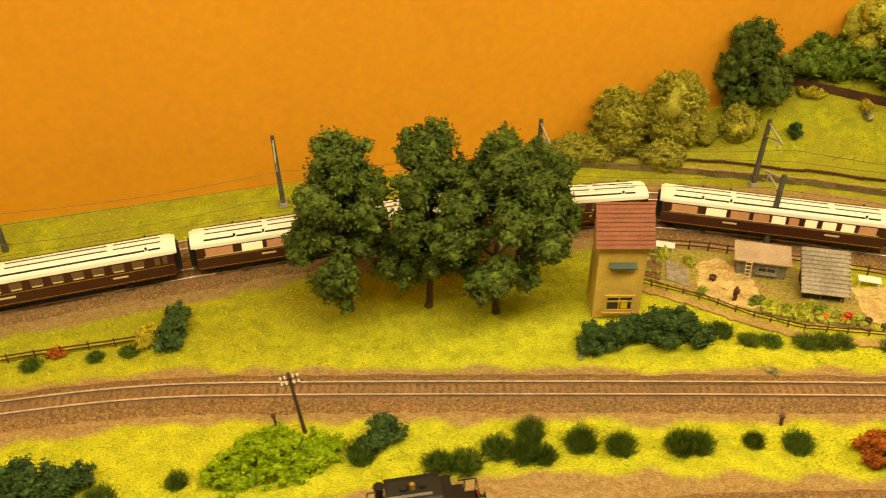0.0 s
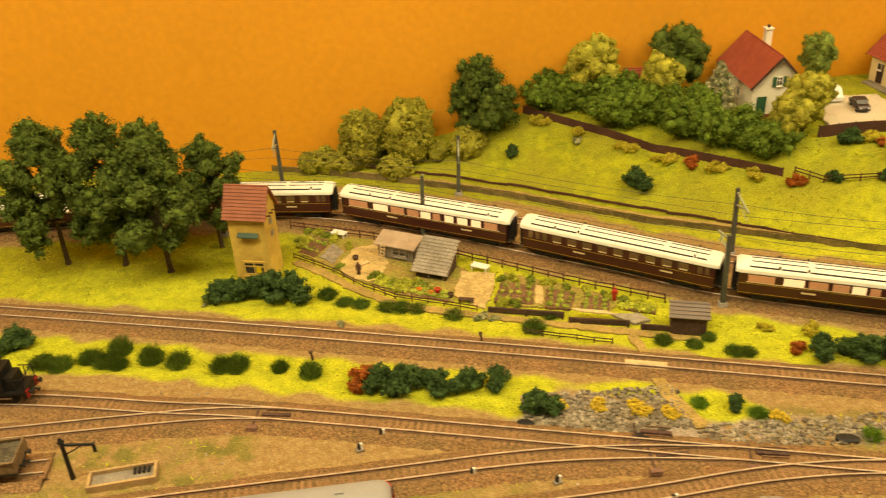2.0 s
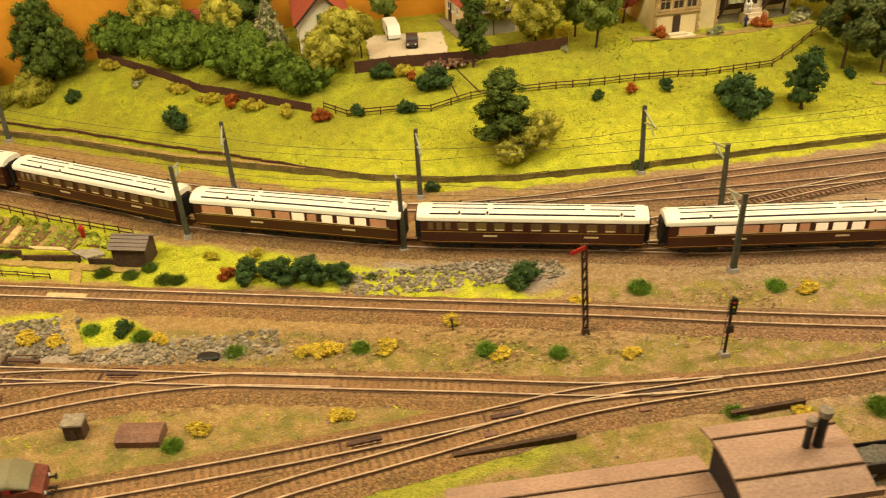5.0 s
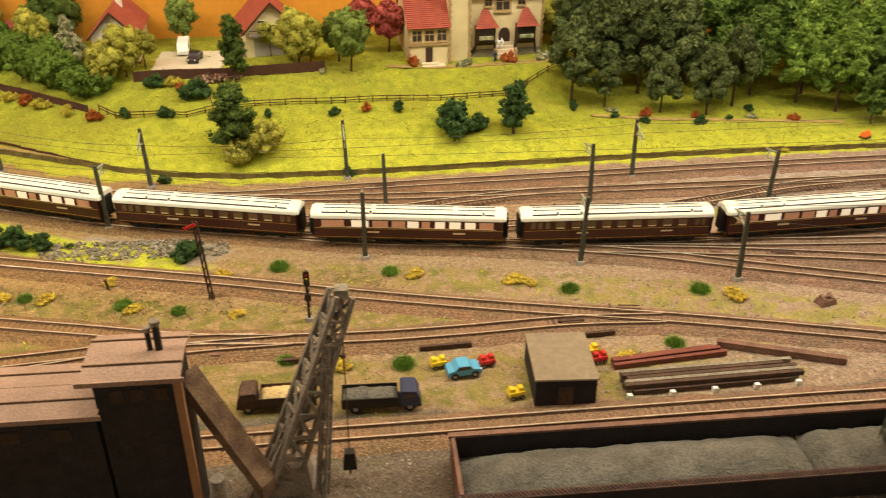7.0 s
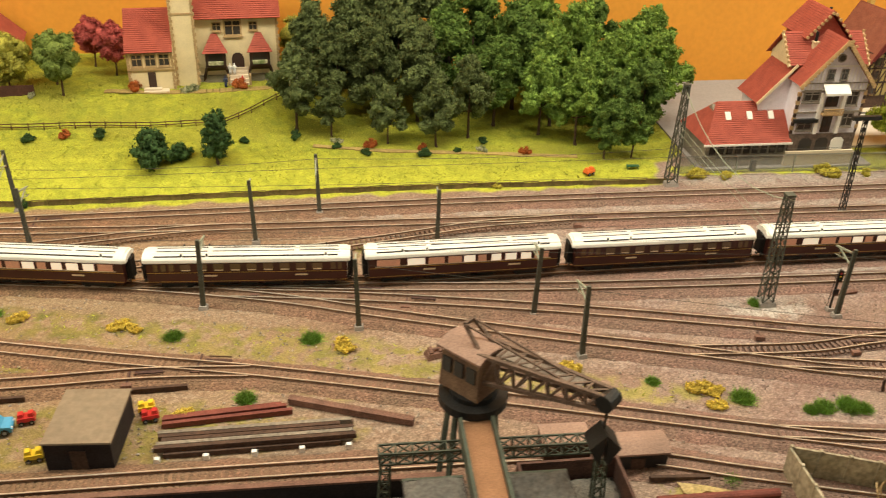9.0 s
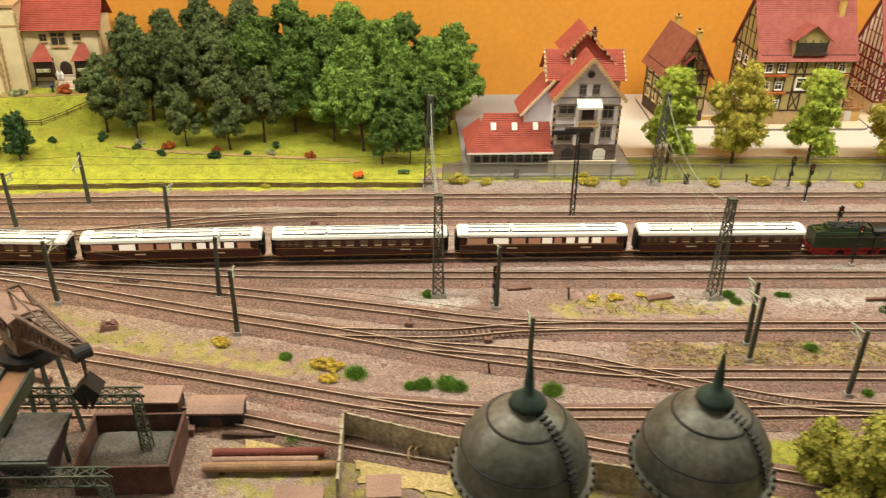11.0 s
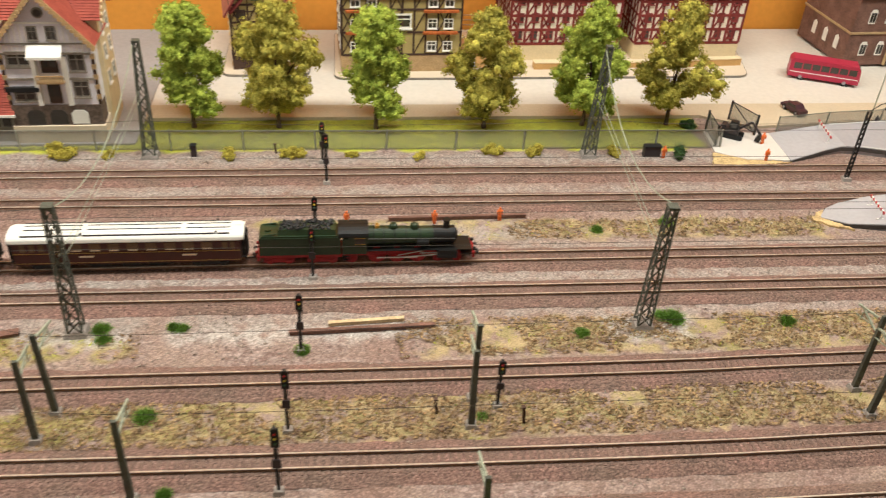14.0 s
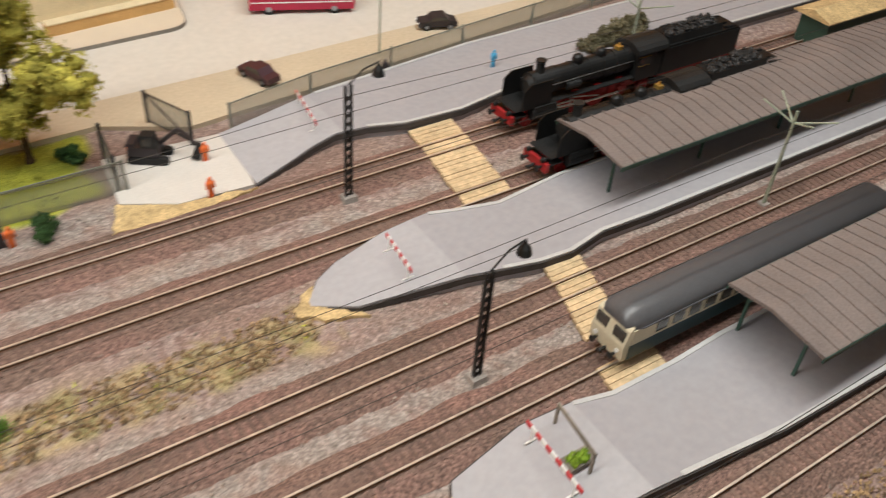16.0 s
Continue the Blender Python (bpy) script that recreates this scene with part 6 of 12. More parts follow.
def tall_lamp(x, y, tall):
    t = thing("yard_lamp", "tall dark lattice floodlight mast with a flat lamp housing", "lamp mast", pose(x, y, 0, 0, -1.0, 0))
    g = Geo()
    n = 13
    for k in range(n):
        a, b = tall * k / n, tall * (k + 1) / n
        wa, wb = 0.0036 - 0.0014 * k / n, 0.0036 - 0.0014 * (k + 1) / n
        for p, q in ((-1, -1), (1, -1), (1, 1), (-1, 1)):
            g.beam((p * wa, q * wa, a), (p * wb, q * wb, b), 0.0012, 0.0012)
            g.beam((p * wa, q * wa, a), (-q * wb, p * wb, b), 0.0008, 0.0008)
    g.part("lattice", STEEL_DARK, t)
    g = Geo()
    g.box(-0.0230, 0.0230, -0.0045, 0.0045, tall, tall + 0.0055, 0.0010)
    head = g.part("lamp_housing", STEEL_DARK, t, "flat dark lamp housing")
    for q in (-0.014, 0.0, 0.014):
        g = Geo()
        g.box(q - 0.0052, q + 0.0052, -0.0034, 0.0034, tall - 0.0012, tall)
        g.part("lamp_glass", GLASS_DARK, head)
    g = Geo()
    g.box(-0.0060, 0.0060, -0.0060, 0.0060, -0.001, 0.004, 0.001)
    g.part("footing", MAST_BASE, t)


tall_lamp(3.834, 1.650, 0.159)


def signal(x, y, tall, head=PAINT_RED, tilt=0.0, label="dark colour-light signal on a post with a ladder"):
    t = thing("signal", label, "signal", pose(x, y, gz(x, y), 0, tilt, 0), group="signals")
    tall *= 1.24
    g = Geo()
    g.rod((0, 0, 0), (0, 0, tall), 0.0015, n=8)
    g.part("post", STEEL_DARK, t)
    g = Geo()
    g.ext([(-0.0036, tall * 0.73), (0.0036, tall * 0.73), (0.0036, tall - 0.0025), (0.0020, tall), (-0.0020, tall), (-0.0036, tall - 0.0025)], -0.0030, -0.0012, "y")
    h = g.part("signal_head", STEEL_DARK, t)
    for f, mat in ((0.93, head), (0.86, PAINT_YELLOW), (0.79, GREEN_SHUTTER)):
        g = Geo()
        g.rod((0, -0.0030, tall * f), (0, -0.0040, tall * f), 0.0011, n=8)
        g.part("lens", mat, h)
    g = Geo()
    g.box(-0.0040, 0.0040, -0.0034, -0.0014, tall * 0.42, tall * 0.54, 0.0004)
    g.part("route_box", PAINT_CHARCOAL, t)
    g = Geo()
    for q in (-0.0022, 0.0022):
        g.beam((q, 0.0040, 0.001), (q, 0.0026, tall * 0.95), 0.0005, 0.0005)
    for k in range(9):
        g.beam((-0.0022, 0.0038 - 0.0012 * k / 9, tall * (0.06 + 0.1 * k)), (0.0022, 0.0038 - 0.0012 * k / 9, tall * (0.06 + 0.1 * k)), 0.0005, 0.0005)
    g.part("ladder", STEEL_DARK, t)
    g = Geo()
    g.box(-0.0050, 0.0050, -0.0045, 0.0045, -0.0005, 0.0035, 0.0008)
    g.part("footing", MAST_BASE, t)


for x, y, h in ((4.264, 1.712, 0.062), (4.251, 1.5635, 0.055), (4.249, 1.490, 0.058), (4.239, 1.360, 0.062), (4.230, 1.245, 0.064), (4.225, 1.172, 0.066), (4.437, 1.268, 0.05), (3.676, 1.386, 0.05), (4.258, 1.772, 0.052), (2.514, 1.349, 0.056)):
    signal(x, y, h)


def semaphore(x, y, tall, tilt):
    t = thing("semaphore_signal", "weathered semaphore post with a small red arm", "signal", pose(x, y, 0, 0, tilt, 0))
    g = Geo()
    for s in (-1, 1):
        g.box(s * 0.0021 - 0.0010, s * 0.0021 + 0.0010, -0.0013, 0.0013, 0, tall)
    for k in range(9):
        g.beam((-0.0018, 0, tall * k / 9), (0.0018, 0, tall * (k + 1) / 9), 0.0010, 0.0012)
    g.part("post", WOOD_DARK, t)
    g = Geo()
    g.beam((0.001, -0.0018, tall - 0.003), (-0.014, -0.0018, tall - 0.008), 0.0012, 0.0042)
    g.part("arm", PAINT_RED, t, "red semaphore arm")
    g = Geo()
    g.box(-0.004, 0.004, -0.0035, 0.0035, -0.0005, 0.006, 0.001)
    g.part("footing", WOOD_DARK, t)


semaphore(2.392, 1.408, 0.108, -4)
t = thing("telegraph_pole", "leaning brown telegraph pole with white insulators", "pole", pose(1.037, 1.722, 0, 0, -6, 0))
g = Geo()
g.rod((0, 0, -0.001), (0, 0, 0.076), 0.0020, 0.0014, n=8)
g.part("pole", WOOD_DARK, t)
for z in (0.064, 0.071):
    g = Geo()
    g.beam((-0.0085, -0.0016, z), (0.0085, -0.0016, z), 0.0011, 0.0014)
    arm = g.part("crossarm", WOOD_DARK, t)
    for x in (-0.0075, -0.0035, 0.0035, 0.0075):
        g = Geo()
        g.rod((x, -0.0016, z + 0.0006), (x, -0.0016, z + 0.0034), 0.0011, 0.0008, n=8)
        g.part("insulator", WHITE_TRIM, arm, "white insulator")


def telegraph_stub(x, y, h, tilt):
    t = thing("short_post", "short dark marker post on the turf", "post", pose(x, y, gz(x, y), 0, tilt, 0))
    g = Geo()
    g.box(-0.0013, 0.0013, -0.0013, 0.0013, -0.001, h, 0.0002)
    g.box(-0.0022, 0.0022, -0.0022, 0.0022, h, h + 0.0014)
    g.part("stake", WOOD_DARK, t)


for x, y, h in ((1.012, 1.735, 0.014), (1.668, 1.64, 0.013), (3.786, 1.395, 0.018), (4.375, 1.262, 0.018), (3.655, 1.222, 0.016), (1.47, 1.63, 0.01), (2.26, 1.44, 0.012), (4.46, 1.245, 0.02), (4.19, 1.8, 0.014)):
    telegraph_stub(x, y, h, -6)

# ---- trees, shrubs and tufts ----


def crown_geo(lobes, rng, clumps, leaves, leaf_size, lump=0.34, low=-0.6, core=0.60):
    """Leaf clumps over a set of lobes (x, y, z, r): uneven outline with gaps."""
    g = Geo()
    for cx, cy, cz, r in lobes:
        g.lump((cx, cy, cz), r * core, rng, rough=0.3, sub=2)
        for _ in range(int(clumps * leaves * 1.1)):
            e = Vector((rng.gauss(0, 1), rng.gauss(0, 1), rng.gauss(0, 1))).normalized()
            g.leaf(Vector((cx, cy, cz)) + e * r * rng.uniform(max(0.52, core - 0.05), max(0.80, core + 0.12)), leaf_size * rng.uniform(0.5, 1.0), rng, e * 0.7)
        for _ in range(int(clumps * 0.7)):
            d = Vector((rng.gauss(0, 1), rng.gauss(0, 1), rng.gauss(0, 1))).normalized()
            if d.z < low:
                d.z = -d.z
            c = Vector((cx, cy, cz)) + d * r * rng.uniform(0.66, 1.06)
            s = r * lump * rng.uniform(0.7, 1.25)
            g.lump(c, s * 0.66, rng, rough=0.35)
            for _ in range(int(leaves * 4.4)):
                e = Vector((rng.gauss(0, 1), rng.gauss(0, 1), rng.gauss(0, 1))).normalized()
                out = (e * 0.7 + d * 0.5 + Vector((0, 0, 0.2))).normalized() * 0.8
                g.leaf(c + e * s * rng.uniform(0.55, 1.22), leaf_size * rng.uniform(0.45, 0.90), rng, out)
    return g


def trunk_geo(tall, r, top, rng, limbs):
    g = Geo()
    bend = (rng.uniform(-0.004, 0.004), rng.uniform(-0.004, 0.004))
    mid = (bend[0], bend[1], tall * 0.55)
    g.rod((0, 0, -0.003), (bend[0] * 0.3, bend[1] * 0.3, 0.006), r * 1.5, r, n=8)
    g.rod((bend[0] * 0.3, bend[1] * 0.3, 0.006), mid, r, r * 0.75, n=8)
    g.rod(mid, (0, 0, tall), r * 0.75, r * 0.4, n=8)
    for lx, ly, lz in limbs:
        g.rod(mid, (lx, ly, lz), r * 0.5, r * 0.2, n=5)
    return g


def make_tree(kind, leaf, tall, clear, spread, label, seed, slim=1.0, count=11, clumps=22, leaves=12, leaf_size=0.0026, bark=BARK, wild=0.0):
    """A model tree: trunk with limbs, crown of clumped foliage from height clear to tall."""
    rng = random.Random(seed)
    t = thing(kind, label, "tree")
    lobes = []
    span = tall - clear
    for k in range(count):
        f = (k + 0.5) / count
        wide = spread * (0.55 + 0.75 * math.sin(math.pi * min(f * 0.85 + 0.15, 1.0))) * 0.62
        a = k * 2.4 + rng.uniform(-0.4, 0.4)
        r = span * 0.20 * slim * rng.uniform(0.85, 1.15)
        rad = max(wide - r * 0.45, 0) * rng.uniform(0.55, 1.0) * (1 - 0.75 * max(f - 0.6, 0) / 0.4) * (1 + wild * rng.uniform(-0.5, 1.0))
        lobes.append((rad * math.cos(a), rad * math.sin(a), clear + span * (0.10 + 0.80 * f), r))
    trunk_geo(clear + span * 0.5, max(0.0022, tall * 0.017), tall, rng, [(x * 0.8, y * 0.8, z) for x, y, z, r in lobes[:6]]).part("trunk", bark, t)
    crown_geo(lobes, rng, clumps, leaves, leaf_size).part("crown", leaf, t, smooth=True)
    return t


def make_shrub(kind, leaf, lobes, label, seed, clumps=16, leaves=10, leaf_size=0.002, category="bush", lump=0.34, core=0.60):
    rng = random.Random(seed)
    t = thing(kind, label, category)
    crown_geo(lobes, rng, clumps, leaves, leaf_size, lump, -0.1, core).part("foliage", leaf, t, smooth=True)
    return t


def make_tuft(leaf, r, h, label, seed, blades=1000, name="grass_tuft"):
    """Upright fibres, denser in the middle."""
    rng = random.Random(seed)
    t = thing(name, label, "grass tuft")
    g = Geo()
    for _ in range(blades):
        a, q = rng.uniform(0, 6.283), r * math.sqrt(rng.random())
        x, y = q * math.cos(a), q * math.sin(a)
        z = h * rng.uniform(0.45, 1.08) * math.sqrt(max(1.06 - (q / r) ** 2, 0.06))
        ox, oy = x * 1.18 + rng.gauss(0, r * 0.28), y * 1.18 + rng.gauss(0, r * 0.28)
        w = 0.00032
        b = rng.uniform(0, 6.283)
        g.add([(x - w * math.cos(b), y - w * math.sin(b), -0.001), (x + w * math.cos(b), y + w * math.sin(b), -0.001), (ox + w * 0.5, oy, z), (ox - w * 0.5, oy, z)], [(0, 1, 2, 3)])
    g.lump((0, 0, 0), r * 0.5, rng, squash=h / r * 0.6, sub=2)
    g.part("fibre_clump", leaf, t, smooth=True)
    return t


PROTO = {}


def plant(key, maker, x, y, scale=1.0, turn=None, z=None):
    """Places a plant: the first of its key is built, the rest are copies."""
    spin = (hash_turn(x, y) if turn is None else turn)
    s = scale if isinstance(scale, tuple) else (scale, scale, scale)
    m = pose(x, y, (gz(x, y) if z is None else z) - 0.001, 0, 0, spin) @ Matrix.Diagonal((*s, 1))
    if key not in PROTO:
        PROTO[key] = maker()
        PROTO[key].matrix_world = m
        return PROTO[key]
    ob = copy_thing(PROTO[key], pose(0, 0, 0))
    ob.matrix_basis = m
    return ob


def hash_turn(x, y):
    return (x * 7919.0 + y * 6271.0) * 37.0 % 360


def oak(v):
    return lambda: make_tree("oak_tree", LEAF_DARK, 0.215, 0.038, 0.068, "tall dark green broadleaf tree standing on the turf", 20 + v, slim=0.62, count=20, wild=0.6, clumps=20, leaves=12, leaf_size=0.0030)


for k, (x, y, s) in enumerate(((1.104, 1.893, 1.0), (1.188, 1.88, 1.03), (1.258, 1.852, 1.02), (1.318, 1.912, 0.80))):
    plant("oak%d" % (k % 3), oak(k % 3), x, y, (s * 1.02, s * 1.02, s))


def wood(v, leaf):
    return lambda: make_tree("woodland_tree", leaf, 0.15, 0.030, 0.050, "leafy woodland tree with a clumped crown on the bank", 60 + v, slim=0.70, count=15, clumps=17, leaves=14, leaf_size=0.0034, wild=0.5)


WOODS = [(2.972, 1.958, 1.0, 0), (3.032, 1.945, 0.72, 0), (3.13, 1.924, 0.72, 0), (3.215, 1.916, 0.85, 0), (3.276, 1.95, 1.0, 0), (3.045, 2.02, 1.15, 0), (3.11, 2.0, 1.2, 0), (3.19, 2.01, 1.2, 0), (3.07, 2.1, 1.28, 0), (3.0, 2.075, 1.15, 0), (3.16, 2.09, 1.35, 0), (3.25, 2.07, 1.35, 1), (3.33, 2.0, 1.15, 1), (3.38, 2.08, 1.4, 1)]
WOODS += [(3.44, 2.01, 1.2, 2), (3.5, 2.1, 1.4, 2), (3.55, 2.02, 1.2, 2), (3.6, 2.09, 1.25, 2), (3.47, 1.93, 1.05, 2), (3.535, 1.93, 0.95, 1), (3.60, 1.965, 1.05, 1), (3.508, 1.872, 0.72, 1), (3.56, 1.88, 0.66, 1), (3.41, 1.97, 1.0, 2), (3.31, 2.15, 1.45, 1), (3.13, 2.16, 1.4, 0), (3.22, 2.15, 1.4, 0), (3.43, 2.16, 1.45, 2), (3.55, 2.17, 1.4, 1), (3.645, 2.035, 1.2, 2), (3.655, 2.12, 1.35, 2)]
for k, (x, y, s, c) in enumerate(WOODS):
    v = k % 2
    plant("wood%d%d" % (c, v), wood(v + 2 * c, (LEAF_WOOD_GREY, LEAF_WOOD, LEAF_WOOD_LIGHT)[c]), x, y, s)


def street(v, leaf):
    return lambda: make_tree("street_tree", leaf, 0.190, 0.014, 0.052, "slender fresh green street tree with an open crown" if v % 2 == 0 else "slender olive-yellow street tree with an open crown", 90 + v, slim=0.74, count=11, wild=0.85, clumps=26, leaves=14, leaf_size=0.0030)


for k, (x, y, s) in enumerate(((4.062, 1.885, 1.03), (4.190, 1.885, 1.08), (4.340, 1.883, 1.03), (4.510, 1.885, 1.02), (4.672, 1.892, 1.08), (4.815, 1.895, 1.05))):
    plant("street%d" % (k % 2 + 2 * (k // 4)), street(k % 2 + 2 * (k // 4), LEAF_FRESH if k % 2 == 0 else LEAF_LIME), x, y, s)


def dome(v):
    return lambda: make_shrub("round_bush", LEAF_OLIVE, [(0, 0, 0.026, 0.033), (0.001, 0.001, 0.048, 0.031)], "dense olive-yellow dome-shaped bush on the bank", 130 + v, clumps=260, leaves=6, leaf_size=0.0024, lump=0.10, core=0.86)


def low_dome(v):
    return lambda: make_shrub("low_bush", LEAF_OLIVE, [(0, 0, 0.012, 0.022), (0.008, 0.003, 0.011, 0.019), (-0.008, 0.0, 0.010, 0.019)], "low olive-yellow bush on the bank", 140 + v, clumps=110, leaves=7, leaf_size=0.0022, lump=0.12, core=0.84)


for x, y, s in ((1.515, 2.150, 1.15), (1.595, 2.140, 1.30)):
    plant("dome0", dome(0), x, y, s)
for x, y, s in ((1.455, 2.15, 1.1), (1.425, 2.155, 0.9), (1.568, 2.105, 1.1), (1.69, 2.125, 1.25), (1.64, 2.13, 0.8), (1.485, 2.14, 1.0)):
    plant("ldome", low_dome(0), x, y, s)

plant("darktree", lambda: make_tree("dark_tree", LEAF_DARK, 0.118, 0.006, 0.066, "dense dark green tree at the top of the bank", 150, slim=1.25, count=14, clumps=24, leaves=12, leaf_size=0.0026, wild=0.3), 1.715, 2.165, 1.0)


def hedge(v):
    return lambda: make_shrub("hedge_bush", LEAF_HEDGE, [(0, 0, 0.018, 0.030), (0.020, 0.006, 0.020, 0.026), (-0.020, -0.004, 0.016, 0.026), (0.004, 0.002, 0.036, 0.022)], "bushy mid-green hedge behind the brown fence", 160 + v, clumps=24, leaves=12, leaf_size=0.0026)


HEDGE = [(1.79, 2.235, 1.2), (1.83, 2.18, 1.05), (1.87, 2.155, 1.1), (1.91, 2.115, 1.15), (1.955, 2.085, 1.1), (2.0, 2.055, 1.15), (2.045, 2.02, 1.1), (2.09, 1.995, 1.1), (2.125, 1.972, 1.0), (1.80, 2.2, 1.1), (1.86, 2.2, 1.0), (1.95, 2.12, 1.1), (2.05, 2.06, 1.1)]
for k, (x, y, s) in enumerate(HEDGE):
    plant("hedge%d" % (k % 2), hedge(k % 2), x, y, s)


def round_tree(key, leaf, label, seed, tall=0.10, clear=0.022, spread=0.036, leaf_size=0.0023):
    """A garden tree with an even, rounded crown on a thin trunk."""
    def build():
        rng = random.Random(seed)
        t = thing(key, label, "tree")
        half = (tall - clear) / 2
        mid = clear + half
        lobes = [(0, 0, mid, half * 0.66)]
        for k in range(14):
            z = 1 - 2 * (k + 0.5) / 14
            a = k * 2.4 + rng.uniform(-0.3, 0.3)
            q = math.sqrt(1 - z * z) * spread * 0.62 * rng.uniform(0.85, 1.1)
            lobes.append((q * math.cos(a), q * math.sin(a), mid + z * half * 0.66, half * 0.36 * rng.uniform(0.85, 1.15)))
        trunk_geo(mid, max(0.0018, tall * 0.016), tall, rng, [(x * 0.7, y * 0.7, z) for x, y, z, r in lobes[8:13]]).part("trunk", BARK, t)
        crown_geo(lobes, rng, 20, 10, leaf_size, 0.30, -1.0, 0.78).part("crown", leaf, t, smooth=True)
        return t
    return build


LEAF_GARDEN = leafy("foliage_garden_green", (0.20, 0.255, 0.060), (0.125, 0.17, 0.040))
OLIVE_TREE = ("olive", round_tree("garden_tree", LEAF_OLIVE, "rounded olive-yellow garden tree", 171, 0.112, 0.012, 0.045))
GREEN_TREE = ("green", round_tree("garden_tree", LEAF_GARDEN, "rounded mid-green garden tree on a thin trunk", 172))
DARKG_TREE = ("darkg", lambda: make_tree("garden_tree", LEAF_DARK, 0.13, 0.016, 0.032, "narrow dark green garden tree", 173, slim=0.62, count=11, clumps=20, leaves=11, leaf_size=0.0024, wild=0.25))
GREY_TREE = ("greyt", lambda: make_shrub("blossom_tree", LEAF_GREY, [(0, 0, 0.014, 0.024), (0.012, 0.004, 0.016, 0.020), (-0.012, 0.004, 0.016, 0.020), (0.002, -0.012, 0.016, 0.019), (0.0, 0.002, 0.036, 0.021), (0.009, -0.004, 0.034, 0.016), (-0.009, -0.003, 0.036, 0.016), (0, 0, 0.055, 0.016), (0, 0, 0.071, 0.010), (0, 0, 0.082, 0.006)], "grey-white flowering tree with a pointed crown", 174, clumps=26, leaves=10, leaf_size=0.0020, category="tree"))
BIG_DARK = ("bigdark", round_tree("garden_tree", LEAF_DARK, "broad dark green garden tree behind the hedge", 177, 0.125, 0.015, 0.052))
RED_TREE = ("redt", round_tree("maple_tree", LEAF_RED, "small red-leaved maple tree", 175, 0.10, 0.025, 0.03))
LIGHT_TREE = ("light", round_tree("garden_tree", LEAF_OLIVE, "rounded light olive tree on a thin trunk", 176, 0.10, 0.03, 0.036))
for (key, mk), x, y, s in ((OLIVE_TREE, 1.90, 2.165, 1.05), (BIG_DARK, 2.035, 2.165, 1.0), (OLIVE_TREE, 2.0, 2.125, 0.8), (GREY_TREE, 2.075, 2.075, 1.0), (OLIVE_TREE, 2.185, 2.005, 0.85), (GREEN_TREE, 2.262, 2.155, 0.95), (LIGHT_TREE, 2.213, 2.03, 0.75), (DARKG_TREE, 2.376, 1.966, 0.90),
                           (OLIVE_TREE, 2.485, 2.02, 0.95), (LIGHT_TREE, 2.43, 2.08, 0.7), (GREEN_TREE, 2.576, 2.0, 1.15), (GREEN_TREE, 2.555, 2.047, 0.9), (RED_TREE, 2.648, 2.09, 1.0), (RED_TREE, 2.60, 2.14, 0.95), (OLIVE_TREE, 2.98, 2.17, 0.95), (OLIVE_TREE, 2.15, 1.985, 0.7)):
    plant(key, mk, x, y, s)

# the lone tree and shrubs on the slope
plant("darkg", None, 2.385, 1.802, (1.38, 1.38, 0.88))
plant("lolive", lambda: make_shrub("slope_bush", LEAF_OLIVE, [(0, 0, 0.014, 0.022), (0.014, 0.004, 0.020, 0.020), (-0.012, -0.006, 0.008, 0.018)], "olive bush at the foot of the dark tree", 180, clumps=30, leaves=10), 2.425, 1.80, 1.35)
plant("lolive", None, 2.395, 1.777, 0.9)


def dark_bush(v):
    return lambda: make_shrub("dark_bush", LEAF_BLUE, [(0, 0, 0.010, 0.016), (0.014, 0.003, 0.008, 0.013), (-0.014, -0.002, 0.009, 0.013), (0.003, 0.002, 0.020, 0.012)], "dark blue-green mossy bush on the turf", 190 + v, clumps=22, leaves=10, leaf_size=0.0019)


BUSHES_BANK = [(1.930, 1.965, 1.0), (1.757, 2.094, 0.6), (2.743, 1.842, 1.75), (2.785, 1.85, 0.9), (2.31, 1.93, 1.1), (2.238, 1.965, 0.75), (2.195, 1.905, 0.5), (2.435, 1.878, 0.4), (2.654, 1.897, 0.55), (2.545, 1.880, 0.45), (2.266, 1.89, 0.6), (2.885, 1.905, 0.35), (2.97, 1.93, 0.5), (3.04, 1.905, 0.35), (3.30, 1.93, 0.4), (3.25, 1.895, 0.3), (3.09, 1.885, 0.4), (4.846, 1.880, 0.55), (3.19, 1.88, 0.5)]
BUSHES_LINE = [(1.338, 1.776, 0.9), (1.368, 1.772, 1.0), (1.402, 1.770, 1.25), (1.438, 1.764, 1.15), (1.548, 1.572, 0.85), (1.575, 1.565, 1.0), (1.61, 1.56, 0.9), (1.645, 1.558, 0.8), (1.678, 1.560, 0.75), (2.045, 1.576, 0.8), (2.08, 1.567, 0.95), (2.115, 1.56, 0.95), (2.148, 1.554, 0.75), (2.35, 1.508, 0.9), (1.72, 1.512, 0.9), (1.92, 1.498, 0.5), (1.104, 1.692, 0.95), (2.565, 1.745, 0.45), (2.28, 1.742, 0.45), (4.80, 1.785, 0.6)]
for x, y, s in BUSHES_BANK + BUSHES_LINE:
    plant("dbush%d" % (int(x * 1000) % 2), dark_bush(int(x * 1000) % 2), x, y, s)
plant("dbush0", None, 0.917, 1.895, (1.45, 1.0, 0.85))
plant("dbush1", None, 0.800, 1.701, 1.3)
plant("dbush0", None, 0.832, 1.698, 1.0)
plant("talldark", lambda: make_tree("slope_tree", LEAF_BLUE, 0.088, 0.006, 0.030, "dense dark green upright shrub on the slope", 197, count=8, clumps=20, leaves=10, leaf_size=0.002), 2.847, 1.845, 1.0)

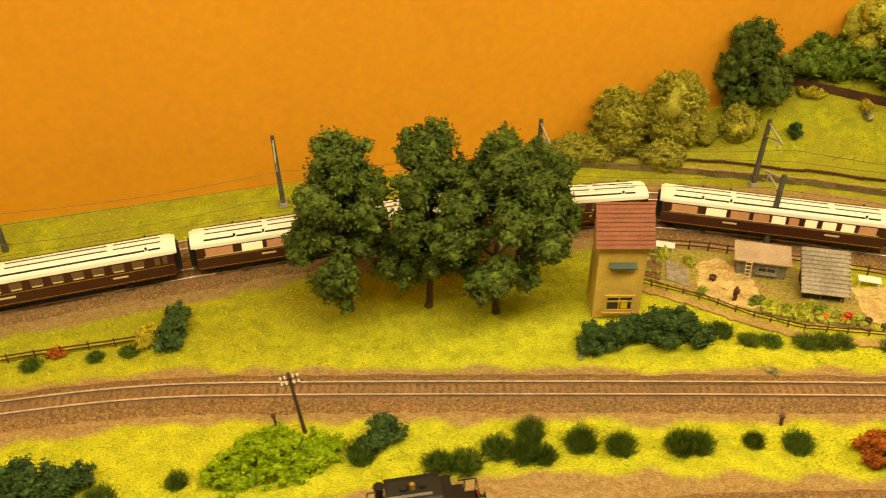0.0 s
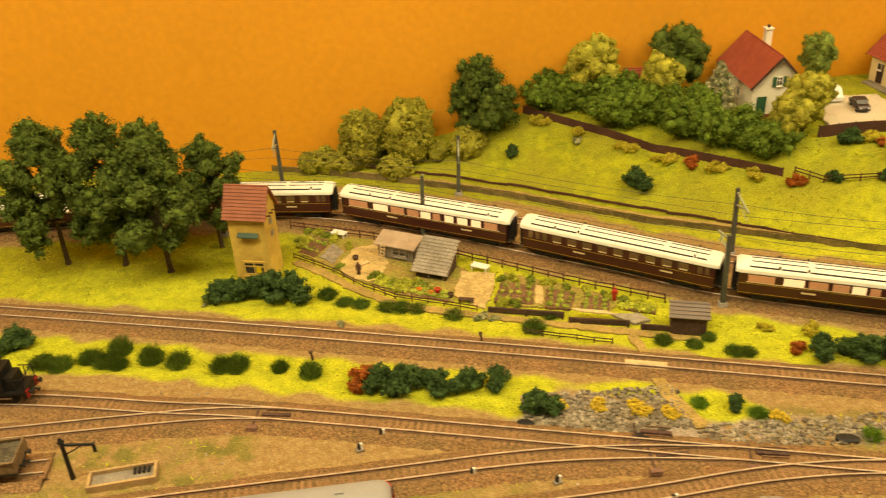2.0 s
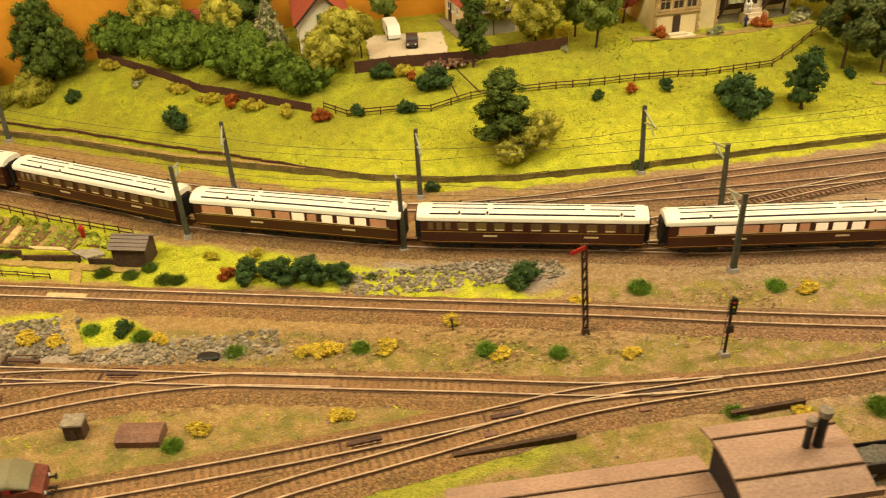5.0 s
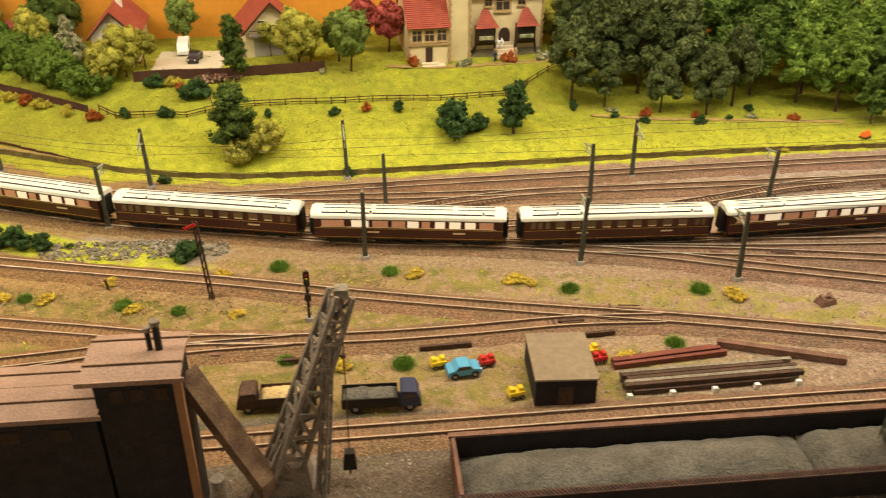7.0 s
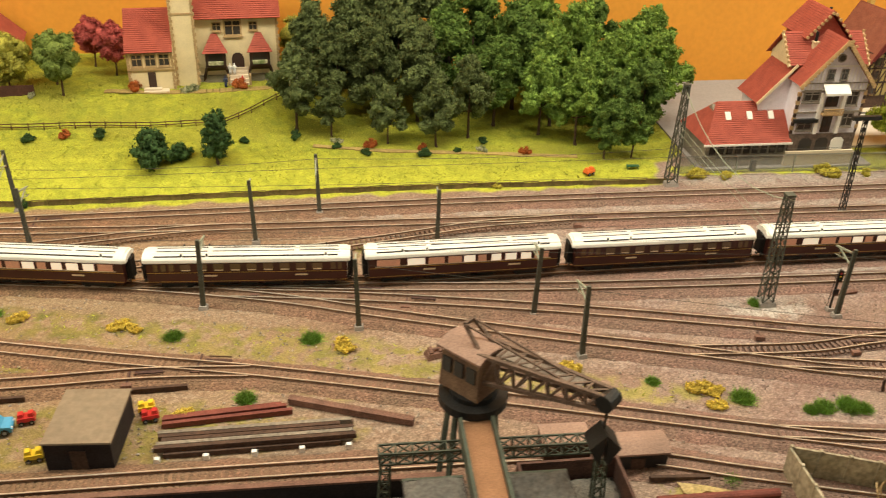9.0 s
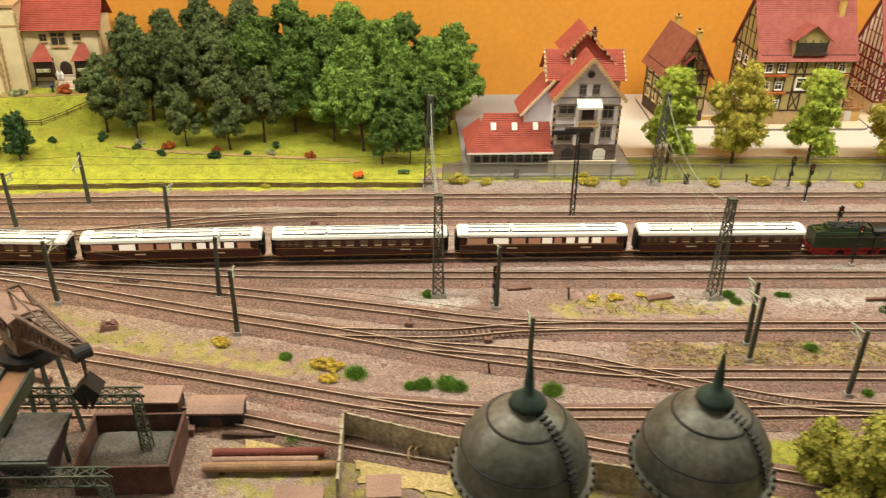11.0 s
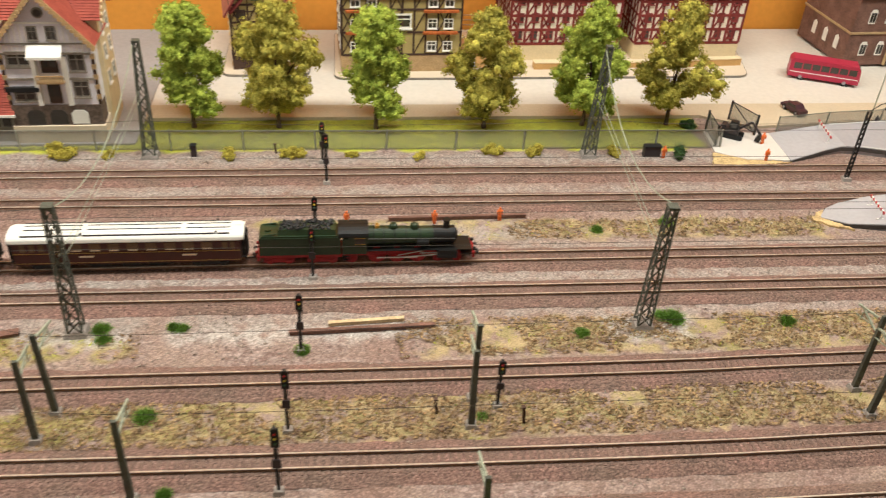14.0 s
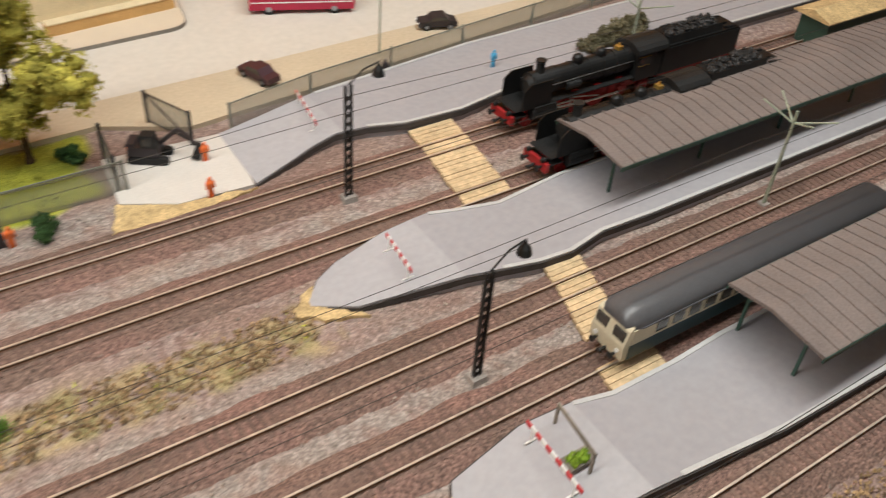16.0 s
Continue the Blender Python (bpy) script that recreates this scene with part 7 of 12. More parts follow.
plant("mound", lambda: make_shrub("creeping_bush", LEAF_BRIGHT, [(0, 0, 0.004, 0.026), (0.030, 0.004, 0.002, 0.022), (-0.028, -0.004, 0.002, 0.022), (0.004, 0.016, 0.006, 0.020), (-0.012, 0.014, 0.010, 0.016), (0.016, -0.010, 0.0, 0.018)], "bright green creeping bush spreading over the turf", 201, clumps=110, leaves=9, leaf_size=0.0019, lump=0.15), 1.005, 1.688, (1.25, 1.0, 0.95), 0)


def tuft(leaf, key, label):
    return key, (lambda: make_tuft(leaf, 0.010, 0.016, label, len(key)))


LEAF_TUFT = leafy("tuft_dark_green", (0.150, 0.225, 0.040), (0.095, 0.155, 0.028))
LEAF_TUFT2 = leafy("tuft_vivid_green", (0.225, 0.38, 0.06), (0.155, 0.28, 0.04))


def gold_tuft():
    return make_shrub("grass_tuft", LEAF_GOLD, [(0, 0, 0.003, 0.009), (0.006, 0.002, 0.002, 0.007), (-0.006, -0.002, 0.003, 0.007)], "golden dry grass tuft", 211, clumps=16, leaves=8, leaf_size=0.0016, category="grass tuft")


DARK_T, VIVID_T, GOLD_T = tuft(LEAF_TUFT, "tuftdark", "dark green grass tuft on the turf"), tuft(LEAF_TUFT2, "tuftvivid", "vivid green grass tuft by the track"), ("tuftgold", gold_tuft)
for x, y, wide, tall in ((0.858, 1.682, 1.4, 1.0), (0.922, 1.688, 1.0, 0.9), (1.084, 1.680, 1.3, 1.7), (1.150, 1.655, 1.5, 1.0), (1.172, 1.650, 1.5, 1.1), (1.204, 1.660, 1.5, 1.1), (1.226, 1.650, 1.5, 1.4), (1.238, 1.672, 1.4, 1.7), (1.242, 1.643, 1.2, 1.0), (1.280, 1.650, 1.5, 1.7), (1.314, 1.638, 1.4, 1.4), (1.366, 1.626, 1.4, 1.5), (1.384, 1.624, 1.4, 1.4), (1.434, 1.616, 1.0, 1.0), (1.470, 1.602, 1.3, 1.3),
                         (0.776, 1.876, 1.1, 0.6), (0.839, 1.874, 0.9, 0.6), (0.872, 1.874, 1.0, 0.6), (1.478, 1.764, 1.3, 0.9), (1.502, 1.745, 1.2, 0.5), (1.522, 1.738, 1.2, 0.5), (1.556, 1.729, 1.3, 0.6), (1.574, 1.724, 1.4, 0.7), (1.594, 1.719, 1.2, 0.6), (1.638, 1.700, 1.3, 0.6), (1.732, 1.662, 1.4, 0.9),
                         (1.755, 1.684, 1.0, 0.6), (1.877, 1.62, 1.1, 0.7), (1.91, 1.608, 1.0, 0.6), (1.95, 1.59, 1.1, 0.7), (1.965, 1.588, 1.0, 0.6), (2.185, 1.552, 0.7, 0.4), (1.93, 1.62, 0.9, 0.6)):
    plant(DARK_T[0], DARK_T[1], x, y, (wide * 0.88, wide * 0.85, tall * 0.82))
VIVID_WEST = [(1.885, 1.507, 0.9), (1.94, 1.486, 1.0), (2.037, 1.442, 1.0), (2.163, 1.425, 0.9), (2.288, 1.397, 1.1), (2.356, 1.380, 0.9), (2.471, 1.472, 1.2), (2.342, 1.506, 1.0), (2.615, 1.447, 1.0), (2.84, 1.386, 1.1), (3.004, 1.369, 1.2), (2.62, 1.252, 1.2), (2.935, 1.262, 1.1), (3.394, 1.258, 0.8), (1.61, 1.39, 0.9), (1.99, 1.318, 0.9), (2.49, 1.27, 0.9), (2.78, 1.185, 0.5)]
VIVID_EAST = [(3.486, 1.221, 1.3), (3.571, 1.197, 1.1), (3.555, 1.195, 0.8), (3.422, 1.096, 1.0), (3.583, 1.407, 0.9), (4.024, 1.403, 0.9), (4.101, 1.404, 0.7), (4.11, 1.402, 0.7), (4.093, 1.269, 1.0), (3.60, 1.197, 1.3), (3.615, 1.193, 1.0), (3.73, 1.184, 1.2), (4.03, 1.386, 0.8), (4.125, 1.174, 0.7), (4.42, 1.253, 0.6), (4.664, 1.398, 1.2), (4.651, 1.402, 0.9), (4.798, 1.386, 0.9), (4.946, 1.242, 0.8), (5.005, 1.257, 1.0), (3.922, 1.096, 1.0), (4.16, 1.09, 1.0), (4.24, 1.36, 0.8), (4.55, 1.375, 0.8), (4.72, 1.6, 1.0), (4.62, 1.585, 0.8)]
for x, y, s in VIVID_WEST + VIVID_EAST:
    plant(VIVID_T[0], VIVID_T[1], x, y, (s * 0.9, s * 0.9, s * 0.55))
GOLD_WEST = [(1.74, 1.52, 0.8), (1.78, 1.515, 0.9), (1.82, 1.505, 1.1), (1.85, 1.495, 0.9), (1.96, 1.478, 0.8), (2.13, 1.428, 1.2), (2.11, 1.43, 0.9), (2.19, 1.42, 1.0), (2.01, 1.335, 0.9), (2.14, 1.33, 0.9), (2.3, 1.388, 0.9), (2.427, 1.368, 0.8), (2.647, 1.437, 1.0), (2.26, 1.455, 0.9), (2.40, 1.46, 0.9), (1.03, 1.64, 0.5), (2.55, 1.255, 1.0)]
GOLD_EAST = [(2.772, 1.411, 1.1), (2.79, 1.405, 0.8), (3.042, 1.352, 1.2), (3.305, 1.29, 1.0), (3.443, 1.24, 1.2), (3.46, 1.235, 0.9), (3.452, 1.21, 0.9), (3.822, 1.397, 0.8), (3.855, 1.397, 0.9), (3.893, 1.404, 0.6), (2.87, 1.24, 1.0), (3.40, 1.06, 1.0), (4.25, 1.57, 0.6)]
for x, y, s in GOLD_WEST + GOLD_EAST:
    plant(GOLD_T[0], GOLD_T[1], x, y, (s * 1.1, s * 1.1, s * 0.7))


def yellow_cushion():
    return make_shrub("yellow_shrub", LEAF_YELLOW, [(0, 0, 0.004, 0.010), (0.010, 0.002, 0.003, 0.008), (-0.010, -0.002, 0.003, 0.008)], "low yellow-olive shrub along the fence", 221, clumps=18, leaves=8, leaf_size=0.0016)


for x, y, s in ((3.65, 1.794, 1.1), (3.70, 1.79, 0.8), (3.882, 1.794, 1.2), (3.90, 1.792, 0.9), (3.955, 1.79, 0.7), (4.123, 1.789, 0.9), (4.214, 1.79, 1.1), (4.30, 1.79, 0.6), (4.513, 1.798, 1.0), (4.576, 1.797, 1.0), (4.40, 1.785, 0.7), (4.70, 1.795, 0.9), (3.3, 1.772, 0.5), (2.092, 1.938, 0.9), (2.045, 1.962, 1.0), (1.985, 1.996, 0.9), (1.966, 2.005, 0.6), (1.935, 2.035, 0.8), (1.922, 2.046, 0.7), (1.865, 2.098, 0.9), (1.812, 2.146, 1.0), (1.80, 2.160, 0.7), (2.27, 1.965, 1.0), (0.892, 1.89, 1.2), (2.05, 1.62, 0.8), (2.0, 1.63, 0.6)):
    plant("ycush", yellow_cushion, x, y, s)


def rust_shrub():
    return make_shrub("rust_shrub", LEAF_RUST, [(0, 0, 0.006, 0.011), (0.009, 0.001, 0.004, 0.008), (-0.008, 0.003, 0.005, 0.009)], "rusty red-leaved shrub on the grassy bank", 231, clumps=18, leaves=9, leaf_size=0.0017)


for x, y, s in ((1.528, 1.578, 1.25), (2.012, 1.980, 0.9), (2.143, 1.912, 0.9), (2.60, 1.893, 0.7), (3.37, 1.89, 0.7), (2.69, 2.03, 0.9), (2.87, 2.045, 1.0), (3.1, 1.91, 0.8), (0.80, 1.885, 0.6), (2.28, 1.955, 0.6), (2.02, 1.585, 0.7), (3.19, 1.905, 0.6)):
    plant("rust", rust_shrub, x, y, s)


def grey_flowers():
    return make_shrub("flower_cushion", LEAF_GREY, [(0, 0, 0.003, 0.009), (0.008, 0.002, 0.002, 0.007), (-0.008, 0.0, 0.002, 0.007)], "small grey-white flowering cushion plant", 241, clumps=14, leaves=8, leaf_size=0.0015)


for x, y, s in ((1.50, 1.695, 0.5), (1.672, 1.690, 0.75), (1.688, 1.686, 0.6), (1.86, 2.085, 0.8), (2.525, 1.994, 0.7), (2.785, 2.03, 1.2), (2.94, 2.06, 1.4), (3.295, 1.90, 0.8), (3.04, 1.925, 0.8), (2.97, 2.1, 1.2), (1.322, 1.762, 0.45)):
    plant("greyf", grey_flowers, x, y, s)


LEAF_NEAR = leafy("foliage_near_yellow", (0.44, 0.42, 0.075), (0.27, 0.275, 0.05), low=0.78, high=1.15)


def near_tree():
    return make_tree("yellow_tree", LEAF_NEAR, 0.125, 0.004, 0.062, "leafy olive-yellow tree at the front edge", 251, count=12, clumps=22, leaves=16, leaf_size=0.0035)


for x, y, s in ((4.02, 0.965, 1.0), (4.0, 1.03, 0.6), (4.09, 0.955, 0.78), (4.15, 0.98, 0.6), (4.07, 1.02, 0.5)):
    plant("near_tree", near_tree, x, y, s)
for x, y, s in ((4.20, 1.01, 1.3), (4.25, 1.03, 1.3), (4.30, 1.02, 1.4), (4.36, 1.03, 1.2), (4.15, 1.045, 1.0)):
    plant("ycush", None, x, y, (s * 1.5, s * 1.5, s * 1.5))
for x, y, s in ((4.28, 1.0, 1.2), (4.45, 1.0, 1.3), (4.5, 1.02, 1.0), (4.40, 1.0, 1.0)):
    plant("dbush0", None, x, y, s)

# ---- houses ----
ROOF_FELT = material("roof_felt_pinkish", (0.42, 0.32, 0.24), rough=0.9, vary=0.2, scale=50)


def tiles(name, base, other):
    return material("roof_tile_" + name, base, rough=0.75, vary=0.14, scale=70, fine=500, bump=0.3, other=other)


TILE_RED = tiles("red", (0.36, 0.085, 0.055), (0.29, 0.065, 0.045))
TILE_BROWN = tiles("brown", (0.30, 0.11, 0.07), (0.24, 0.085, 0.055))
TILE_ROSE = tiles("rose", (0.38, 0.12, 0.095), (0.31, 0.09, 0.075))


def slope(g, eave_a, eave_b, ridge_b, ridge_a, course=0.0042, thick=0.0016):
    """A roof slope of overlapping tile courses, between its eave and its ridge."""
    a, b, c, d = (Vector(p) for p in (eave_a, eave_b, ridge_b, ridge_a))
    n = max(3, int((d - a).length / course))
    up = (b - a).cross(d - a).normalized()
    up = up if up.z > 0 else -up
    prof = [q for k in range(n) for q in ((k / n, thick), ((k + 1) / n, thick * 0.3))] + [(1.0, -0.0004), (0.0, -0.0004)]
    m = len(prof)
    g.add([a.lerp(d, f) + up * o for f, o in prof] + [b.lerp(c, f) + up * o for f, o in prof],
          [(k, (k + 1) % m, m + (k + 1) % m, m + k) for k in range(m)] + [tuple(range(m))[::-1], tuple(range(m, 2 * m))])



def window(t, side, u, z, w, h, wd, dp, frame=WHITE_TRIM, pane=GLASS_DARK, name="window"):
    """A window on side f (front), b, l or r of a block wd x dp: frame, glazing bars, recessed pane and sill."""
    m = {"f": pose(u, -dp / 2, z), "b": pose(-u, dp / 2, z, 0, 0, 180), "l": pose(-wd / 2, -u, z, 0, 0, -90), "r": pose(wd / 2, u, z, 0, 0, 90)}[side]
    b = max(0.0009, w * 0.11)
    g = Geo()
    rim = [(-w / 2 - b, -b), (w / 2 + b, -b), (w / 2 + b, h + b), (-w / 2 - b, h + b), (-w / 2, 0), (w / 2, 0), (w / 2, h), (-w / 2, h)]
    vs = [(p, y, q) for y in (-0.0016, 0.0004) for p, q in rim]
    fs = []
    for k in range(4):
        n = (k + 1) % 4
        fs += [(k, n, 4 + n, 4 + k), (8 + k, 12 + k, 12 + n, 8 + n), (k, 8 + k, 8 + n, n), (4 + k, 4 + n, 12 + n, 12 + k)]
    f = g.add(vs, fs).part(name, frame, t)
    f.matrix_basis = m
    for x0, x1, z0, z1 in ((-b * 0.3, b * 0.3, 0, h), (-w / 2, w / 2, h * 0.62, h * 0.62 + b * 0.6)):
        g = Geo()
        g.box(x0, x1, -0.0010 if x1 < w / 4 else -0.0012, -0.0003, z0, z1)
        g.part("glazing_bar", frame, f)
    g = Geo()
    g.box(-w / 2 - b * 1.4, w / 2 + b * 1.4, -0.0030, 0.0004, -b * 1.9, -b)
    g.part("sill", frame, f)
    g = Geo()
    g.box(-w / 2, w / 2, -0.0005, 0.0003, 0, h)
    g.part("pane", pane, f)
    return f


def gabled(name, label, m, w, d, h, rise, ridge, wall, roof, over=0.005, category="house", chimneys=(), plinth=None, trim=None):
    """A gabled block: w wide (x), d deep (y), eaves at h, ridge rise higher, ridge along x or y."""
    t = thing(name, label, category, m)
    g = Geo()
    if ridge == "x":
        g.ext([(-d / 2, 0), (d / 2, 0), (d / 2, h), (0, h + rise), (-d / 2, h)], -w / 2, w / 2)
    else:
        g.ext([(-w / 2, 0), (w / 2, 0), (w / 2, h), (0, h + rise), (-w / 2, h)], -d / 2, d / 2, "y")
    g.part("wall", wall, t)
    half, run = (d / 2, w / 2) if ridge == "x" else (w / 2, d / 2)
    drop = over * rise / half
    for s in (-1, 1):
        g = Geo()
        lo, hi, e = h - drop, h + rise + 0.0004, run + over
        if ridge == "x":
            slope(g, (-e, s * (half + over), lo), (e, s * (half + over), lo), (e, 0, hi), (-e, 0, hi))
        else:
            slope(g, (s * (half + over), -e, lo), (s * (half + over), e, lo), (0, e, hi), (0, -e, hi))
        g.part("roof_slope", roof, t)
    g = Geo()
    if ridge == "x":
        g.rod((-run - over, 0, h + rise + 0.0012), (run + over, 0, h + rise + 0.0012), 0.0013, n=6)
    else:
        g.rod((0, -run - over, h + rise + 0.0012), (0, run + over, h + rise + 0.0012), 0.0013, n=6)
    g.part("ridge", roof, t)
    if trim:
        for s in (-1, 1):
            g = Geo()
            for q in (-1, 1):
                a = (q * (half + over), s * (run + over + 0.0004), h - drop - 0.0012)
                b = (0, s * (run + over + 0.0004), h + rise - 0.0012)
                if ridge == "x":
                    a, b = (a[1], a[0], a[2]), (b[1], b[0], b[2])
                g.beam(a, b, 0.0012, 0.0032)
            g.part("bargeboard", trim, t)
    if plinth:
        g = Geo()
        g.box(-w / 2 - 0.0008, w / 2 + 0.0008, -d / 2 - 0.0008, d / 2 + 0.0008, -0.004, plinth[1])
        g.part("plinth", plinth[0], t)
    for x, y, top, size, mat in chimneys:
        g = Geo()
        g.box(x - size, x + size, y - size, y + size, h, top)
        g.box(x - size * 1.3, x + size * 1.3, y - size * 1.3, y + size * 1.3, top, top + 0.0022)
        c = g.part("chimney", mat, t)
        g = Geo()
        g.rod((x, y, top + 0.002), (x, y, top + 0.006), size * 0.5, n=8)
        g.part("chimney_pot", TIMBER, c)
    return t


def timbering(t, w, d, h, rows, cols, mat, faces="flr", z0=0.0, braces=True, rise=0.0, fat=1.0):
    """Half-timber beams standing proud of the walls."""
    for s in faces:
        g = Geo()
        span = w if s in "fb" else d
        m = {"f": pose(0, -d / 2 - 0.0005, 0), "l": pose(-w / 2 - 0.0005, 0, 0, 0, 0, -90), "r": pose(w / 2 + 0.0005, 0, 0, 0, 0, 90), "b": pose(0, d / 2 + 0.0005, 0, 0, 0, 180)}[s]
        for k in range(cols + 1):
            u = -span / 2 + span * k / cols
            top = h + (rise * (1 - abs(u) / (span / 2)) if rise else 0)
            g.box(u - 0.0009 * fat, u + 0.0009 * fat, -0.0006, 0.0006, z0, top)
        for j in range(rows + 1):
            z = z0 + (h - z0) * j / rows
            g.box(-span / 2, span / 2, -0.0008, 0.0006, z - 0.001 * fat, z + 0.001 * fat)
        if rise:
            for f in (0.33, 0.62):
                e = span / 2 * (1 - f)
                g.box(-e, e, -0.0008, 0.0006, h + rise * f - 0.0008, h + rise * f + 0.0008)
            for q in (-1, 1):
                g.beam((q * span / 2, 0, h), (0, 0, h + rise), 0.0012, 0.0018)
        if braces:
            for j in range(rows):
                za, zb = z0 + (h - z0) * j / rows, z0 + (h - z0) * (j + 1) / rows
                for k in range(0, cols, 2):
                    ua, ub = -span / 2 + span * k / cols, -span / 2 + span * (k + 1) / cols
                    g.beam((ua, 0, za), (ub, 0, zb), 0.0010, 0.0013 * fat)
                    if k % 4 == 0:
                        g.beam((ub, 0, za), (ua, 0, zb), 0.0010, 0.0013 * fat)
        g.part("timber_frame", mat, t).matrix_basis = m


# transformer tower by the trees
t = gabled("transformer_tower", "narrow yellow rendered tower with a red-brown tiled roof", pose(1.384, 1.832, 0, 0, 0, -13), 0.050, 0.040, 0.101, 0.030, "x", HOUSE_YELLOW, TILE_BROWN, 0.005, "tower")
window(t, "f", 0.002, 0.012, 0.026, 0.016, 0.050, 0.040, HOUSE_YELLOW)
g = Geo()
g.box(0.004, 0.011, -0.0208, -0.0200, 0.013, 0.024)
g.part("poster", PAINT_YELLOW, t)
g = Geo()
g.ext([(-0.0205, 0.071), (-0.0265, 0.0685), (-0.0265, 0.0697), (-0.0205, 0.0735)], -0.013, 0.015)
g.part("awning", CANOPY_GREEN, t, "small green awning")
for z in (0.06, 0.078):
    g = Geo()
    g.box(0.0252, 0.0262, -0.004, 0.004, z, z + 0.008)
    g.part("vent", STONE_GREY, t)
for k in range(3):
    g = Geo()
    g.rod((0.0252, -0.009 + k * 0.009, 0.093), (0.031, -0.009 + k * 0.009, 0.094), 0.0010, n=8)
    g.part("insulator", WOOD_DARK, t)

# garden sheds
SHED_ROOF = material("weathered_board_roof", (0.33, 0.295, 0.25), rough=0.85, vary=0.25, scale=30, fine=300, bump=0.3, other=(0.22, 0.195, 0.165))
t = thing("garden_shed", "dark wooden garden shed with a flat pale-brown roof", "shed", pose(1.573, 1.853, 0, 0, 0, -27))
g = Geo()
g.box(-0.027, 0.027, -0.012, 0.012, -0.001, 0.022)
g.part("wall", WOOD_GREY, t)
for k in range(13):
    g = Geo()
    g.box(-0.0265 + k * 0.00415, -0.0229 + k * 0.00415, -0.0126, -0.0119, 0.0, 0.0218)
    g.part("board", WOOD_GREY, t)
g = Geo()
g.add([(-0.031, -0.017, 0.0220), (0.031, -0.017, 0.0220), (0.031, 0.015, 0.0280), (-0.031, 0.015, 0.0280), (-0.031, -0.017, 0.0236), (0.031, -0.017, 0.0236), (0.031, 0.015, 0.0296), (-0.031, 0.015, 0.0296)],
      [(3, 2, 1, 0), (4, 5, 6, 7), (0, 1, 5, 4), (1, 2, 6, 5), (2, 3, 7, 6), (3, 0, 4, 7)])
g.part("roof", ROOF_FELT, t)
window(t, "f", 0.006, 0.0095, 0.018, 0.008, 0.054, 0.0254, WOOD_GREY)
g = Geo()
for s in (-0.0030, 0.0030):
    g.beam((-0.015 + s, -0.026, 0), (-0.015 + s, -0.0185, 0.026), 0.0010, 0.0010)
for k in range(6):
    g.beam((-0.0180, -0.0253 + k * 0.0011, 0.003 + k * 0.0042), (-0.0120, -0.0253 + k * 0.0011, 0.003 + k * 0.0042), 0.0009, 0.0009)
g.part("ladder", WOOD_PALE, t)
t = thing("plank_shed", "open plank shed with a grey slatted lean-to roof", "shed", pose(1.621, 1.803, 0, 0, 0, -25))
for q in (-0.0215, 0.0195):
    g = Geo()
    g.ext([(-0.018, -0.001), (0.021, -0.001), (0.021, 0.0365), (-0.018, 0.0135)], q, q + 0.002)
    g.part("side_wall", WOOD_DARK, t)
g = Geo()
g.box(-0.0195, 0.0195, 0.019, 0.021, -0.001, 0.0365)
g.part("back_wall", WOOD_DARK, t)
g = Geo()
g.box(-0.0195, -0.004, -0.0185, -0.0170, -0.001, 0.0135)
g.part("front_boarding", WOOD_DARK, t)
for q in (-0.004, 0.018):
    g = Geo()
    g.box(q, q + 0.0016, -0.0190, -0.0174, -0.001, 0.0135)
    g.part("post", WOOD_GREY, t)
g = Geo()
slope(g, (-0.0260, -0.0240, 0.0120), (0.0260, -0.0240, 0.0120), (0.0260, 0.0250, 0.0405), (-0.0260, 0.0250, 0.0405), 0.0050, 0.0012)
roof = g.part("roof", SHED_ROOF, t, "weathered grey board roof")
for q in (-0.0255, 0.0247):
    g = Geo()
    g.beam((q, -0.0245, 0.0112), (q, 0.0252, 0.0400), 0.0012, 0.0022)
    g.part("barge_board", WOOD_DARK, roof)
t = gabled("corner_hut", "small dark wooden hut with a felt roof", pose(1.912, 1.642, 0, 0, 0, -14), 0.040, 0.030, 0.026, 0.008, "x", WOOD_DARK, CANOPY, 0.003, "hut")

# terrace houses on the bank
t = gabled("cottage", "white cottage with steep red roof and green shutters", pose(2.156, 2.122, 0.086, 0, 0, 3), 0.076, 0.128, 0.056, 0.040, "y", HOUSE_WHITE, TILE_RED, 0.006, chimneys=((0.006, 0.004, 0.118, 0.0050, HOUSE_WHITE),), plinth=(RUST_RED, 0.005), trim=TIMBER)
window(t, "f", 0.002, 0.050, 0.008, 0.013, 0.076, 0.128, WHITE_TRIM)
for u in (-0.0055, 0.0095):
    g = Geo()
    g.box(u - 0.0033, u + 0.0033, -0.0656, -0.0642, 0.049, 0.064)
    g.part("shutter", GREEN_SHUTTER, t)
window(t, "f", 0.012, 0.018, 0.009, 0.010, 0.076, 0.128, RUST_RED)
g = Geo()
g.box(-0.030, -0.015, -0.0654, -0.0641, 0.006, 0.034)
g.part("door", GREEN_SHUTTER, t, "green plank door")
for u in (-0.028, 0.016):
    window(t, "l", u, 0.020, 0.010, 0.014, 0.076, 0.128)
t = gabled("cottage", "cream cottage with a red roof and grey garage", pose(2.424, 2.136, 0.088, 0, 0, 11), 0.096, 0.112, 0.052, 0.048, "y", HOUSE_CREAM, TILE_RED, 0.007, chimneys=((0.004, 0.010, 0.120, 0.005, HOUSE_WHITE),), trim=TIMBER)
for u in (-0.018, 0.016):
    window(t, "f", u, 0.054, 0.011, 0.013, 0.096, 0.112)
for u in (-0.034, -0.012, 0.008):
    window(t, "l", u, 0.026, 0.009, 0.010, 0.096, 0.112)
